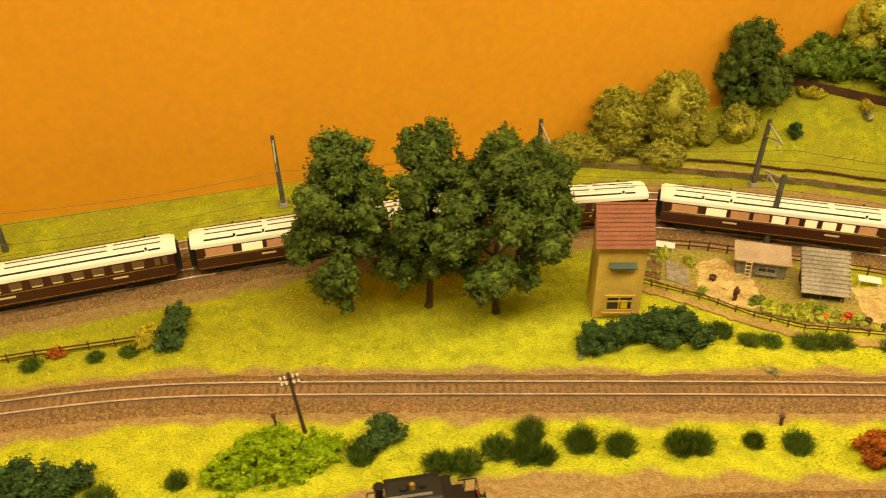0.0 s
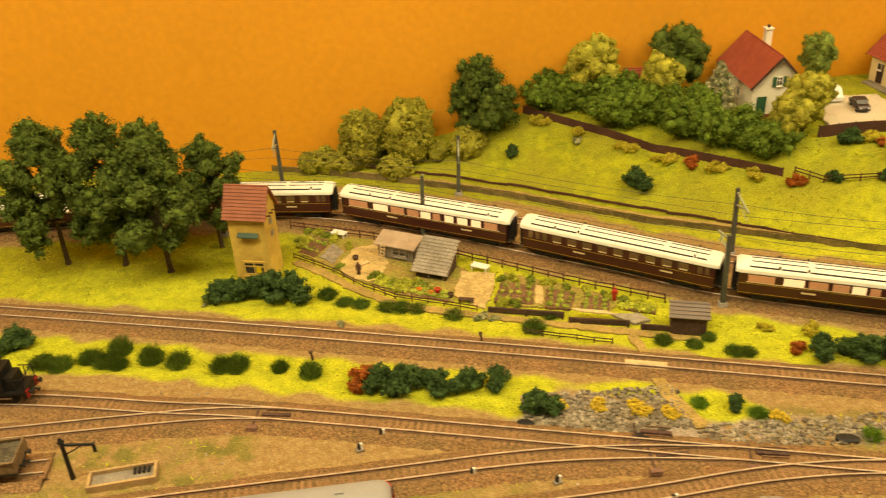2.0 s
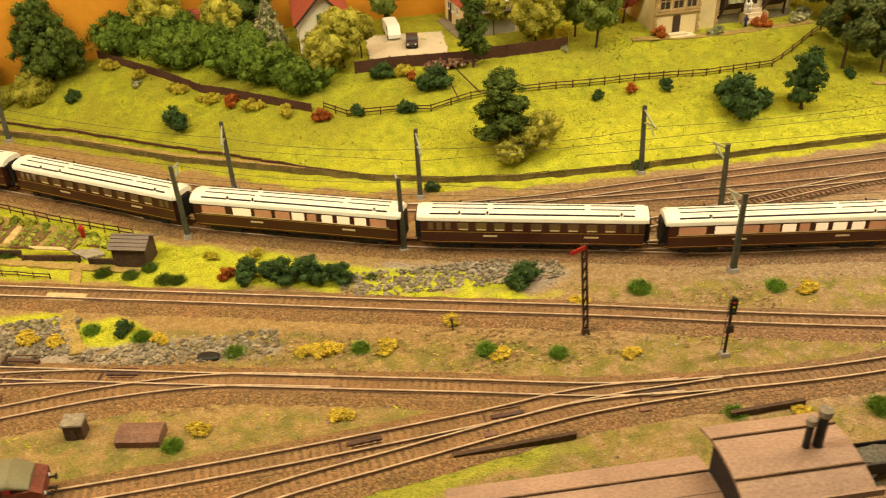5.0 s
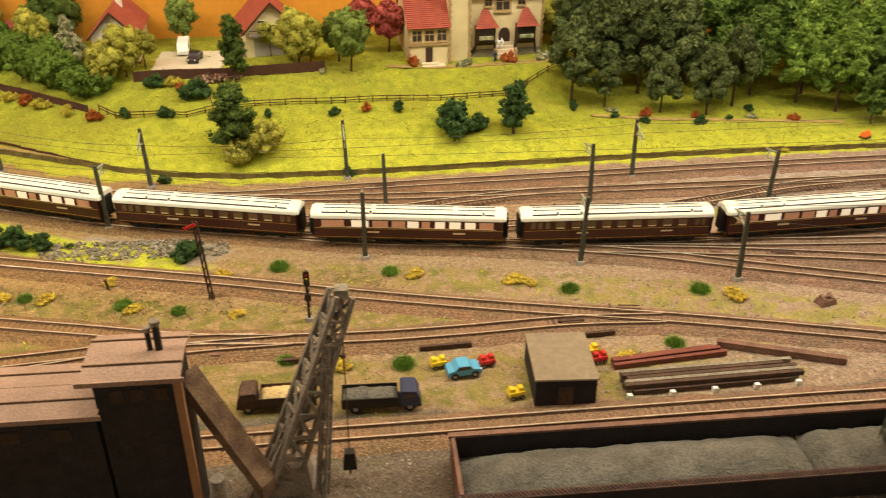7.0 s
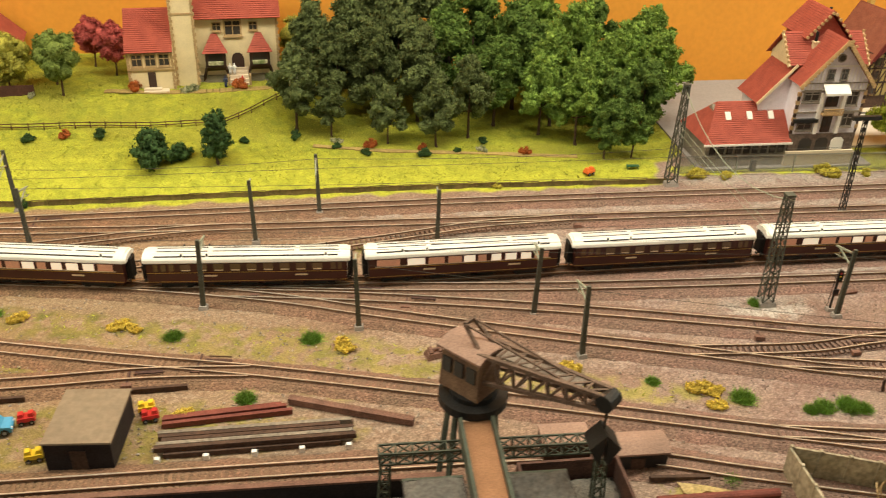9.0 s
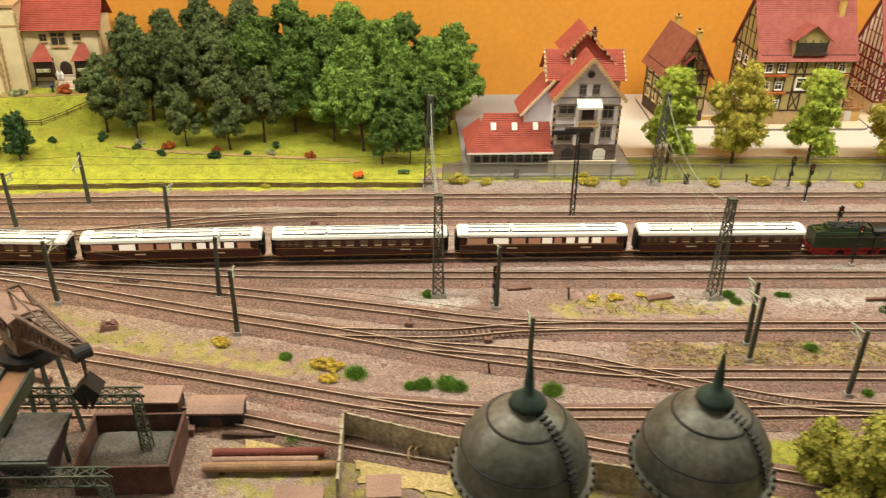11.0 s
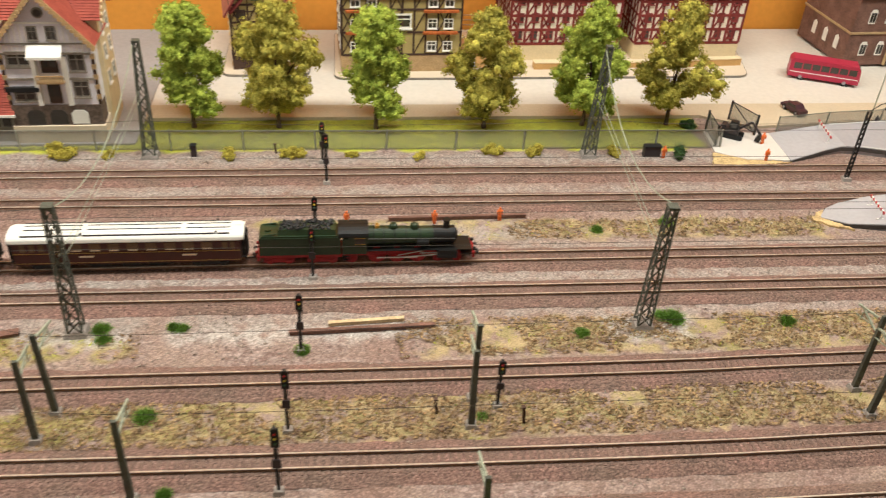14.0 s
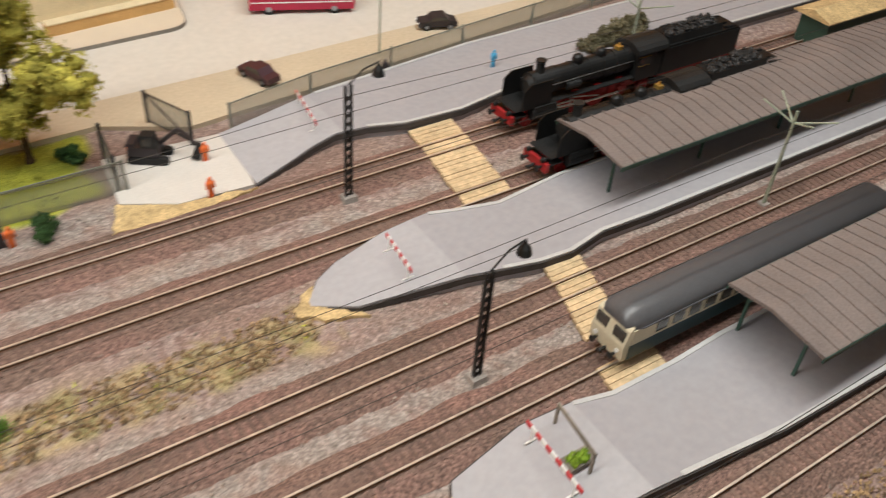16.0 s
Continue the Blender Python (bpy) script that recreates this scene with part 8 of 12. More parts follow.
g = Geo()
g.box(-0.0492, -0.0478, 0.024, 0.038, 0.004, 0.036)
g.part("door", TIMBER, t, "brown plank door")
g = Geo()
g.box(-0.066, -0.049, -0.050, 0.050, -0.002, 0.003)
g.part("terrace", STONE_GREY, t, "grey paved strip along the wall")
g = Geo()
g.box(-0.042, 0.040, -0.0725, -0.0563, 0.042, 0.0445)
b = g.part("balcony", STONE_GREY, t)
for k in range(17):
    g = Geo()
    g.box(-0.042 + k * 0.0050, -0.0414 + k * 0.0050, -0.0725, -0.0719, 0.0445, 0.0530)
    g.part("baluster", TIMBER, b)
g = Geo()
g.box(-0.042, 0.040, -0.0729, -0.0715, 0.0530, 0.0542)
g.part("handrail", TIMBER, b)
g = Geo()
g.box(-0.034, 0.032, -0.0569, -0.0557, 0.002, 0.040)
g.part("garage_door", YARD_GREY, t, "grey garage door")
gabled("garden_hut", "dark red wooden hut behind the hedge", pose(1.972, 2.158, gz(1.972, 2.158), 0, 0, -8), 0.044, 0.036, 0.036, 0.016, "x", RUST_RED, TILE_RED, 0.004, "hut")

# villa with stair tower
t = thing("villa", "cream villa with red roofs, tan quoins and an arched door", "house", pose(2.80, 2.135, 0.078, 0, 0, 6))
g = Geo()
g.box(-0.010, 0.135, -0.055, 0.060, -0.01, 0.120)
g.part("main_wall", HOUSE_CREAM, t)
g = Geo()
g.box(-0.128, -0.050, -0.086, 0.045, -0.01, 0.072)
wing = g.part("wing_wall", HOUSE_CREAM, t)
g = Geo()
g.box(-0.050, -0.012, -0.072, 0.0, -0.01, 0.165)
tower = g.part("stair_tower", HOUSE_CREAM, t)
g = Geo()
g.box(-0.053, -0.009, -0.075, 0.003, 0.165, 0.170)
g.box(-0.051, -0.011, -0.073, 0.001, 0.128, 0.131)
g.part("cornice", STONE_TAN, tower)
g = Geo()
slope(g, (-0.016, -0.064, 0.116), (0.141, -0.064, 0.116), (0.141, 0.004, 0.175), (-0.016, 0.004, 0.175))
g.part("main_roof", TILE_RED, t)
g = Geo()
slope(g, (-0.016, 0.072, 0.116), (0.141, 0.072, 0.116), (0.141, 0.004, 0.175), (-0.016, 0.004, 0.175))
g.part("main_roof", TILE_RED, t)
g = Geo()
slope(g, (-0.131, -0.091, 0.068), (-0.050, -0.091, 0.068), (-0.050, -0.020, 0.128), (-0.131, -0.020, 0.128))
g.part("wing_roof", TILE_RED, t)
g = Geo()
slope(g, (-0.131, 0.050, 0.068), (-0.050, 0.050, 0.068), (-0.050, -0.020, 0.128), (-0.131, -0.020, 0.128))
g.part("wing_roof", TILE_RED, t)
g = Geo()
g.ext([(-0.086, 0.072), (0.045, 0.072), (-0.020, 0.126)], -0.128, -0.050)
g.part("wing_gable", HOUSE_CREAM, t)
for x, y, h in ((-0.128, -0.0863, 0.072), (-0.0535, -0.0863, 0.072), (-0.012, -0.0723, 0.160), (-0.0495, -0.0723, 0.160), (0.1325, -0.0553, 0.118)):
    for k in range(int(h / 0.006)):
        g = Geo()
        wd = 0.0058 if k % 2 else 0.0040
        g.box(x - 0.001, x + wd - 0.001, y - 0.0008, y + 0.002, k * 0.006, k * 0.006 + 0.0053)
        g.part("quoin", STONE_TAN, t)
for x, z, wd, hh in ((-0.112, 0.044, 0.016, 0.019), (-0.089, 0.044, 0.016, 0.019), (-0.066, 0.044, 0.016, 0.019)):
    window(t, "f", x, z, wd, hh, 0, 0.172, STONE_TAN)
window(t, "f", 0.056, 0.086, 0.026, 0.024, 0, 0.110, STONE_TAN)
for x in (0.028, 0.092):
    window(t, "f", x, 0.094, 0.013, 0.013, 0, 0.110, STONE_TAN)
g = Geo()
g.box(-0.096, -0.083, -0.0872, -0.0862, 0.0, 0.032)
g.part("side_door", TIMBER, t)
g = Geo()
g.box(-0.128, -0.050, -0.0885, -0.0862, 0.036, 0.040)
g.part("string_course", STONE_TAN, t)
g = Geo()
g.plate([(-0.118, -0.088), (-0.062, -0.088), (-0.062, -0.104), (-0.118, -0.104)], -0.004, 0.002)
g.plate([(-0.105, -0.088), (-0.074, -0.088), (-0.074, -0.098), (-0.105, -0.098)], 0.002, 0.005)
g.part("side_steps", PAVING, t)
for x in (0.022, 0.100):
    bay = Geo()
    bay.ext([(-0.0555, 0.020), (-0.0700, 0.030), (-0.0700, 0.060), (-0.0555, 0.060)], x - 0.018, x + 0.018)
    b = bay.part("bay_window", TIMBER, t, "dark timber bay with a little red roof")
    g = Geo()
    slope(g, (x - 0.023, -0.0765, 0.058), (x + 0.023, -0.0765, 0.058), (x + 0.005, -0.0550, 0.088), (x - 0.005, -0.0550, 0.088))
    g.part("bay_roof", TILE_RED, b)
    g = Geo()
    g.box(x - 0.012, x + 0.012, -0.0708, -0.0698, 0.043, 0.056)
    g.part("bay_pane", GLASS_DARK, b)
    g = Geo()
    g.box(x - 0.013, x + 0.013, -0.0750, -0.0700, 0.036, 0.042)
    g.part("flower_box", LEAF_GREY, b)
    for q in (-1, 1):
        g = Geo()
        g.beam((x + q * 0.016, -0.0690, 0.032), (x + q * 0.024, -0.0560, 0.002), 0.0036, 0.0040)
        g.part("strut", TIMBER, b)
g = Geo()
g.ext([(0.050, 0.0), (0.072, 0.0), (0.072, 0.042), (0.069, 0.049), (0.064, 0.052), (0.058, 0.052), (0.053, 0.049), (0.050, 0.042)], -0.0562, -0.0545, "y")
g.part("arched_door", TIMBER, t, "dark arched doorway")
for k in range(5):
    g = Geo()
    g.box(0.044, 0.078, -0.078 + k * 0.0046, -0.055, -0.004 + k * 0.0058, 0.002 + k * 0.0058)
    g.part("step", PAVING, t)
for s in (0.040, 0.079):
    g = Geo()
    g.box(s, s + 0.003, -0.079, -0.056, -0.004, 0.016)
    g.part("stair_cheek", STONE_TAN, t)
g = Geo()
g.box(-0.010, 0.043, -0.0585, -0.0548, -0.006, 0.012)
g.part("plinth", STONE_GREY, t)
g = Geo()
g.box(0.080, 0.135, -0.0585, -0.0548, -0.006, 0.012)
g.part("plinth", STONE_GREY, t)

# station building
STATION_STONE = material("dark_station_stone", (0.15, 0.11, 0.085), rough=0.9, vary=0.35, scale=90, fine=300, bump=0.3)
t = thing("station_building", "lilac-boarded station house with red roofs, awning and low wing", "station", pose(3.883, 1.835, 0, 0, 0, 2))
g = Geo()
g.ext([(-0.060, 0.028), (0.060, 0.028), (0.060, 0.153), (0, 0.220), (-0.060, 0.153)], 0.0, 0.075, "y")
front = g.part("front_wall", HOUSE_LILAC, t)
g = Geo()
g.ext([(0.037, -0.004), (0.109, -0.004), (0.109, 0.176), (0.073, 0.213), (0.037, 0.176)], -0.066, 0.066)
rear = g.part("rear_wall", HOUSE_CREAM, t)
for s in (-1, 1):
    g = Geo()
    slope(g, (s * 0.067, -0.009, 0.1480), (s * 0.067, 0.085, 0.1480), (0, 0.085, 0.2255), (0, -0.009, 0.2255))
    g.part("roof_slope", TILE_RED, t)
    g = Geo()
    for f in (0.0, 0.5):
        g.beam((s * 0.068 * (1 - f), -0.0100, 0.1470 + 0.078 * f), (s * 0.068 * (0.5 - f), -0.0100, 0.1470 + 0.078 * (f + 0.5)), 0.0016, 0.0052)
    b = g.part("bargeboard", GOLD_TRIM, t, "curved tan bargeboard")
    for k in range(15):
        f = (k + 0.5) / 15
        x, z = s * 0.068 * (1 - f), 0.1450 + 0.078 * f
        g = Geo()
        g.rod((x, -0.0120, z - 0.001), (x, -0.0095, z - 0.001), 0.0030, n=8)
        g.part("scallop", GOLD_TRIM, b)
    for x0 in (-0.0622,) if s < 0 else (0.0582,):
        for k in range(10):
            g = Geo()
            e = 0.0010 if k % 2 else 0.0
            g.box(x0 - e, x0 + 0.0040 + e, -0.0012, 0.0030, 0.0600 + k * 0.0076, 0.0668 + k * 0.0076)
            g.part("corner_quoin", STONE_TAN if k % 2 else TIMBER, front)
for y0, s in ((0.031, 1), (0.115, -1)):
    g = Geo()
    slope(g, (-0.073, y0, 0.1715), (0.073, y0, 0.1715), (0.073, 0.073, 0.2185), (-0.073, 0.073, 0.2185))
    g.part("roof_slope", TILE_RED, t)
for x in (-0.0740, 0.0740):
    g = Geo()
    g.beam((x, 0.030, 0.1700), (x, 0.073, 0.2180), 0.0020, 0.0055)
    v = g.part("verge_board", HOUSE_CREAM, t, "cream scalloped verge board")
    for k in range(7):
        g = Geo()
        f = (k + 0.5) / 7
        g.box(x - 0.0016, x + 0.0016, 0.030 + 0.043 * f - 0.002, 0.030 + 0.043 * f + 0.002, 0.1720 + 0.048 * f, 0.1765 + 0.048 * f)
        g.part("scallop", GOLD_TRIM, v)
# tall cross gable with a long right-hand slope
g = Geo()
g.ext([(-0.034, 0.17), (0.060, 0.17), (0.060, 0.188), (0.001, 0.251), (-0.034, 0.217)], 0.060, 0.132, "y")
cross = g.part("cross_gable", TILE_RED, t, "red tile-hung cross gable")
g = Geo()
slope(g, (-0.041, 0.054, 0.2110), (-0.041, 0.138, 0.2110), (0.001, 0.138, 0.2575), (0.001, 0.054, 0.2575))
g.part("roof_slope", TILE_RED, cross)
g = Geo()
slope(g, (0.070, 0.054, 0.1830), (0.070, 0.138, 0.1830), (0.001, 0.138, 0.2575), (0.001, 0.054, 0.2575))
g.part("roof_slope", TILE_RED, cross)
for k in range(16):
    f = (k % 8 + 0.5) / 8
    x, z = (-0.041 + 0.042 * f, 0.211 + 0.0465 * f) if k < 8 else (0.070 - 0.069 * f, 0.183 + 0.0745 * f)
    g = Geo()
    g.rod((x, 0.0505, z - 0.0005), (x, 0.0540, z - 0.0005), 0.0027, n=8)
    g.part("scallop", GOLD_TRIM, cross)
for x, y, z0, z1, r, mat in ((0.025, 0.105, 0.18, 0.243, 0.0042, RUST_BROWN), (-0.0235, 0.050, 0.18, 0.2060, 0.0038, HOUSE_CREAM)):
    g = Geo()
    g.box(x - r, x + r, y - r, y + r, z0, z1)
    c = g.part("chimney", mat, t)
    g = Geo()
    g.box(x - r * 1.3, x + r * 1.3, y - r * 1.3, y + r * 1.3, z1, z1 + 0.0020)
    g.part("chimney_cap", mat, c)
    g = Geo()
    g.rod((x, y, z1 + 0.002), (x, y, z1 + (0.018 if mat is HOUSE_CREAM else 0.008)), 0.0026, n=10)
    g.part("chimney_pot", STEEL_DARK, c)
# windows, doors and dressings of the front
for u, z, w, h in ((-0.0380, 0.1205, 0.026, 0.0160), (0.0385, 0.1120, 0.018, 0.0240), (-0.0122, 0.1570, 0.0110, 0.0170), (0.0120, 0.1570, 0.0110, 0.0170), (-0.0385, 0.0690, 0.024, 0.0120), (0.0385, 0.0730, 0.018, 0.0220)):
    window(t, "f", u, z, w, h, 0, 0, WOOD_GREY, GLASS_DARK)
for z, h, w in ((0.1085, 0.0240, 0.0200), (0.0620, 0.0300, 0.0150)):
    g = Geo()
    g.box(0.0015 - w / 2 - 0.0012, 0.0015 + w / 2 + 0.0012, -0.0016, 0.0004, z, z + h + 0.0012)
    d = g.part("door", TIMBER, t)
    for q in (-1, 1):
        g = Geo()
        g.box(0.0015 + q * w / 4 - w * 0.19, 0.0015 + q * w / 4 + w * 0.19, -0.0022, -0.0014, z + h * 0.35, z + h * 0.92)
        g.part("door_pane", GLASS_DARK, d)
for x in (-0.0188, 0.0218):
    g = Geo()
    g.box(x - 0.0032, x + 0.0032, -0.0050, 0.0004, 0.0600, 0.1330)
    g.part("pilaster", WHITE_TRIM, t, "white painted pilaster")
for z, d, mat in ((0.0975, 0.0030, WOOD_GREY), (0.1350, 0.0026, WOOD_GREY), (0.1790, 0.0022, WHITE_TRIM), (0.1500, 0.0018, WOOD_GREY)):
    e = 0.0590 if z < 0.153 else 0.0590 * (0.2200 - z) / 0.067
    g = Geo()
    g.box(-e, e, -0.0019, 0.0004, z, z + d)
    g.part("storey_band", mat, t)
g = Geo()
g.box(-0.0165, 0.0195, -0.0135, -0.0003, 0.0965, 0.0985)
b = g.part("balcony", GOLD_TRIM, t, "tan carved balcony")
g = Geo()
g.box(-0.0165, 0.0195, -0.0142, -0.0128, 0.1072, 0.1088)
g.part("handrail", GOLD_TRIM, b)
for k in range(10):
    g = Geo()
    x = -0.0155 + k * 0.0038
    g.box(x - 0.0011, x + 0.0011, -0.0139, -0.0131, 0.0985, 0.1072)
    g.part("baluster", GOLD_TRIM, b)
g = Geo()
g.ext([(-0.0003, 0.1500), (-0.0175, 0.1375), (-0.0175, 0.1335), (-0.0163, 0.1335), (-0.0163, 0.1366), (-0.0003, 0.1480)], -0.0225, 0.0235)
g.part("awning", WHITE_TRIM, t, "white window awning")
g = Geo()
g.rod((0, -0.0014, 0.1940), (0, 0.0002, 0.1940), 0.0075, n=20)
o = g.part("round_window", WOOD_GREY, t)
g = Geo()
g.rod((0, -0.0021, 0.1940), (0, -0.0012, 0.1940), 0.0052, n=16)
g.part("pane", GLASS_DARK, o)
for k in range(17):
    x = -0.056 + k * 0.007
    top = min(0.179, 0.214 - abs(x) * 1.08)
    if top > 0.140 and abs(x) > 0.019:
        g = Geo()
        g.box(x - 0.0005, x + 0.0005, -0.0010, 0.0003, 0.1377, top)
        g.part("board_batten", WHITE_TRIM, front)
g = Geo()
g.box(-0.0630, -0.0175, -0.0060, -0.0003, 0.0815, 0.0880)
g.part("name_board", STEEL_DARK, t, "dark plain name board")
g = Geo()
g.box(-0.0640, 0.0640, -0.0060, 0.0750, -0.004, 0.0285)
g.part("base_block", PAVING, t, "pale paved base")
g = Geo()
g.box(-0.0612, 0.0612, -0.0022, 0.0300, 0.0285, 0.0595)
pl = g.part("plinth", STATION_STONE, t)
for u in (-0.030, 0.001, 0.030):
    g = Geo()
    g.ext([(u - 0.0115, 0.030), (u + 0.0115, 0.030), (u + 0.0115, 0.047), (u + 0.006, 0.052), (u - 0.006, 0.052), (u - 0.0115, 0.047)], -0.0034, -0.0016, "y")
    g.part("arched_window", WHITE_TRIM if u > 0.01 else GLASS_DARK, pl, "white arched window" if u > 0.01 else "dark arched window")
for z in (0.070, 0.110, 0.145):
    for u in (-0.018, 0.016):
        window(t, "r", 0.073 + u, z, 0.012, 0.018, 0.132, 0.0, WHITE_TRIM, GLASS_DARK)
# lean-to wing between the house and the low roof
g = Geo()
g.ext([(-0.110, -0.004), (-0.060, -0.004), (-0.060, 0.168), (-0.110, 0.112)], 0.036, 0.100, "y")
tw = g.part("side_wing", HOUSE_LILAC, t)
g = Geo()
slope(g, (-0.1180, 0.030, 0.1060), (-0.1180, 0.106, 0.1060), (-0.0580, 0.106, 0.1740), (-0.0580, 0.030, 0.1740))
g.part("lean_to_roof", TILE_RED, tw)
g = Geo()
g.beam((-0.1180, 0.0292, 0.1050), (-0.0580, 0.0292, 0.1730), 0.0016, 0.0046)
g.part("verge_board", HOUSE_CREAM, tw)
# low wing with three skylights
g = Geo()
g.ext([(0.0, -0.004), (0.100, -0.004), (0.100, 0.050), (0.050, 0.100), (0.0, 0.050)], -0.1900, -0.0615)
g.box(-0.2110, -0.1900, 0.0, 0.100, -0.004, 0.0490)
wing = g.part("wing_wall", STONE_GREY, t)
g = Geo()
slope(g, (-0.2170, -0.0065, 0.0465), (-0.0580, -0.0065, 0.0465), (-0.0620, 0.0500, 0.1035), (-0.1800, 0.0500, 0.1035))
roof = g.part("wing_roof", TILE_RED, t)
g = Geo()
slope(g, (-0.2170, 0.1065, 0.0465), (-0.2170, -0.0065, 0.0465), (-0.1800, 0.0497, 0.1035), (-0.1800, 0.0503, 0.1035))
g.part("wing_roof", TILE_RED, t)
g = Geo()
g.box(-0.2190, -0.0570, -0.0090, -0.0064, 0.0440, 0.0472)
g.part("gutter", WHITE_TRIM, t)
for x in (-0.1670, -0.1275, -0.0880):
    g = Geo()
    g.m = pose(x, 0.0295, 0.0840, 45, 0, 0)
    g.box(-0.0048, 0.0048, -0.0075, 0.0075, 0.0, 0.0022)
    sk = g.part("skylight", WHITE_TRIM, roof, "white skylight")
for k in range(9):
    g = Geo()
    g.box(-0.204 + k * 0.0158, -0.193 + k * 0.0158, -0.0012, 0.0004, 0.0260, 0.0420)
    g.part("window", GLASS_DARK, wing)

# half-timbered houses along the street
t = gabled("timbered_house", "narrow half-timbered house with a steep red roof", pose(4.140, 2.150, 0.008, 0, 0, 8), 0.088, 0.115, 0.112, 0.072, "y", HOUSE_OLIVE, TILE_BROWN, 0.010, chimneys=((0.006, 0.045, 0.200, 0.0055, HOUSE_YELLOW), (0.014, -0.045, 0.192, 0.0055, HOUSE_YELLOW)), plinth=(WOOD_DARK, 0.022), trim=TIMBER_RED)
timbering(t, 0.088, 0.115, 0.112, 3, 6, TIMBER, "flr", 0.022, fat=1.6)
timbering(t, 0.088, 0.115, 0.112, 1, 6, TIMBER, "f", 0.100, False, 0.068)
for z in (0.030, 0.062, 0.088):
    for u in (-0.026, 0.026) if z > 0.05 else (-0.026,):
        window(t, "f", u, z, 0.013, 0.014, 0.088, 0.115, WOOD_DARK)
    for u in (-0.035, 0.0, 0.035):
        window(t, "l", u, z, 0.012, 0.014, 0.088, 0.115, HOUSE_CREAM)
window(t, "f", 0.0, 0.122, 0.013, 0.014, 0.088, 0.115, GREEN_SHUTTER)
g = Geo()
g.box(0.010, 0.030, -0.0588, -0.0574, 0.002, 0.030)
g.part("door", TIMBER, t)
g = Geo()
slope(g, (-0.044, -0.066, 0.098), (-0.040, -0.056, 0.106), (0.0, -0.056, 0.150), (0.0, -0.070, 0.146), 0.006)
slope(g, (0.044, -0.066, 0.098), (0.040, -0.056, 0.106), (0.0, -0.056, 0.150), (0.0, -0.070, 0.146), 0.006)
g.part("porch_gable", TIMBER_RED, t)
t = gabled("guest_house", "large half-timbered inn with a rose-red roof and dormer", pose(4.388, 2.150, 0.008, 0, 0, 3), 0.205, 0.130, 0.150, 0.110, "x", HOUSE_OLIVE, TILE_ROSE, 0.007, chimneys=((0.075, -0.020, 0.255, 0.005, HOUSE_YELLOW),), plinth=(STONE_TAN, 0.030))
timbering(t, 0.205, 0.130, 0.150, 3, 10, TIMBER, "f", 0.030, fat=1.7)
timbering(t, 0.205, 0.130, 0.150, 3, 6, TIMBER, "lr", 0.030, True, 0.105, fat=1.7)
for z in (0.036, 0.076, 0.114):
    for u in (-0.080, -0.052, 0.052, 0.080):
        window(t, "f", u, z + 0.002, 0.0135, 0.0145, 0.205, 0.130)
    for u in (-0.035, 0.0, 0.035):
        window(t, "l", u, z, 0.014, 0.016, 0.205, 0.130)
window(t, "f", 0.0, 0.080, 0.026, 0.020, 0.205, 0.130)
for z in (0.072, 0.110):
    for u in (-0.066, 0.066):
        g = Geo()
        g.box(u - 0.030, u + 0.030, -0.0720, -0.0655, z - 0.004, z)
        g.part("flower_box", LEAF_RUST, t, "red flower box")
g = Geo()
g.ext([(-0.036, 0.150), (0.036, 0.150), (0.036, 0.185), (0, 0.212), (-0.036, 0.185)], -0.0700, -0.010, "y")
dorm = g.part("dormer", HOUSE_OLIVE, t)
for s in (-1, 1):
    g = Geo()
    slope(g, (s * 0.042, -0.0765, 0.181), (s * 0.042, 0.0, 0.181), (0, 0.0, 0.214), (0, -0.0765, 0.214))
    g.part("dormer_roof", TILE_ROSE, dorm)
g = Geo()
g.box(-0.033, 0.033, -0.0712, -0.0700, 0.157, 0.178)
g.part("dormer_window", GLASS_DARK, dorm)
g = Geo()
for k in range(5):
    g.box(-0.034 + k * 0.0165, -0.032 + k * 0.0165, -0.0720, -0.0708, 0.152, 0.184)
g.box(-0.036, 0.036, -0.0722, -0.0706, 0.151, 0.156)
g.part("dormer_timber", TIMBER, dorm)
t = gabled("timbered_house", "broad red half-timbered house with two roof dormers", pose(4.688, 2.205, 0.008, 0, 0, 3), 0.205, 0.120, 0.135, 0.110, "x", HOUSE_WHITE, TILE_ROSE, 0.007, chimneys=((0.018, -0.012, 0.250, 0.005, HOUSE_WHITE),), plinth=(HOUSE_CREAM, 0.030))
timbering(t, 0.205, 0.120, 0.135, 4, 14, TIMBER_RED, "f", 0.030, fat=2.4)
timbering(t, 0.205, 0.120, 0.135, 4, 8, TIMBER_RED, "lr", 0.030, True, 0.105, fat=2.0)
for z in (0.040, 0.072, 0.104):
    for u in (-0.085, -0.057, -0.028, 0.0, 0.028, 0.057, 0.085):
        window(t, "f", u, z, 0.011, 0.014, 0.205, 0.120, TIMBER_RED)
for u in (-0.048, 0.048):
    g = Geo()
    g.ext([(-0.056, 0.156), (-0.056, 0.180), (-0.010, 0.222), (-0.010, 0.156)], u - 0.027, u + 0.027)
    dm = g.part("dormer", TILE_ROSE, t)
    g = Geo()
    slope(g, (u - 0.031, -0.0610, 0.179), (u + 0.031, -0.0610, 0.179), (u + 0.031, -0.008, 0.226), (u - 0.031, -0.008, 0.226))
    g.part("dormer_roof", TILE_ROSE, dm)
    for k in range(4):
        g = Geo()
        g.box(u - 0.022 + k * 0.0115, u - 0.013 + k * 0.0115, -0.0570, -0.0560, 0.162, 0.175)
        g.part("pane", GLASS_DARK, dm)
    g = Geo()
    g.box(u - 0.027, u + 0.027, -0.0585, -0.0562, 0.155, 0.160)
    g.part("flower_box", LEAF_RUST, dm)
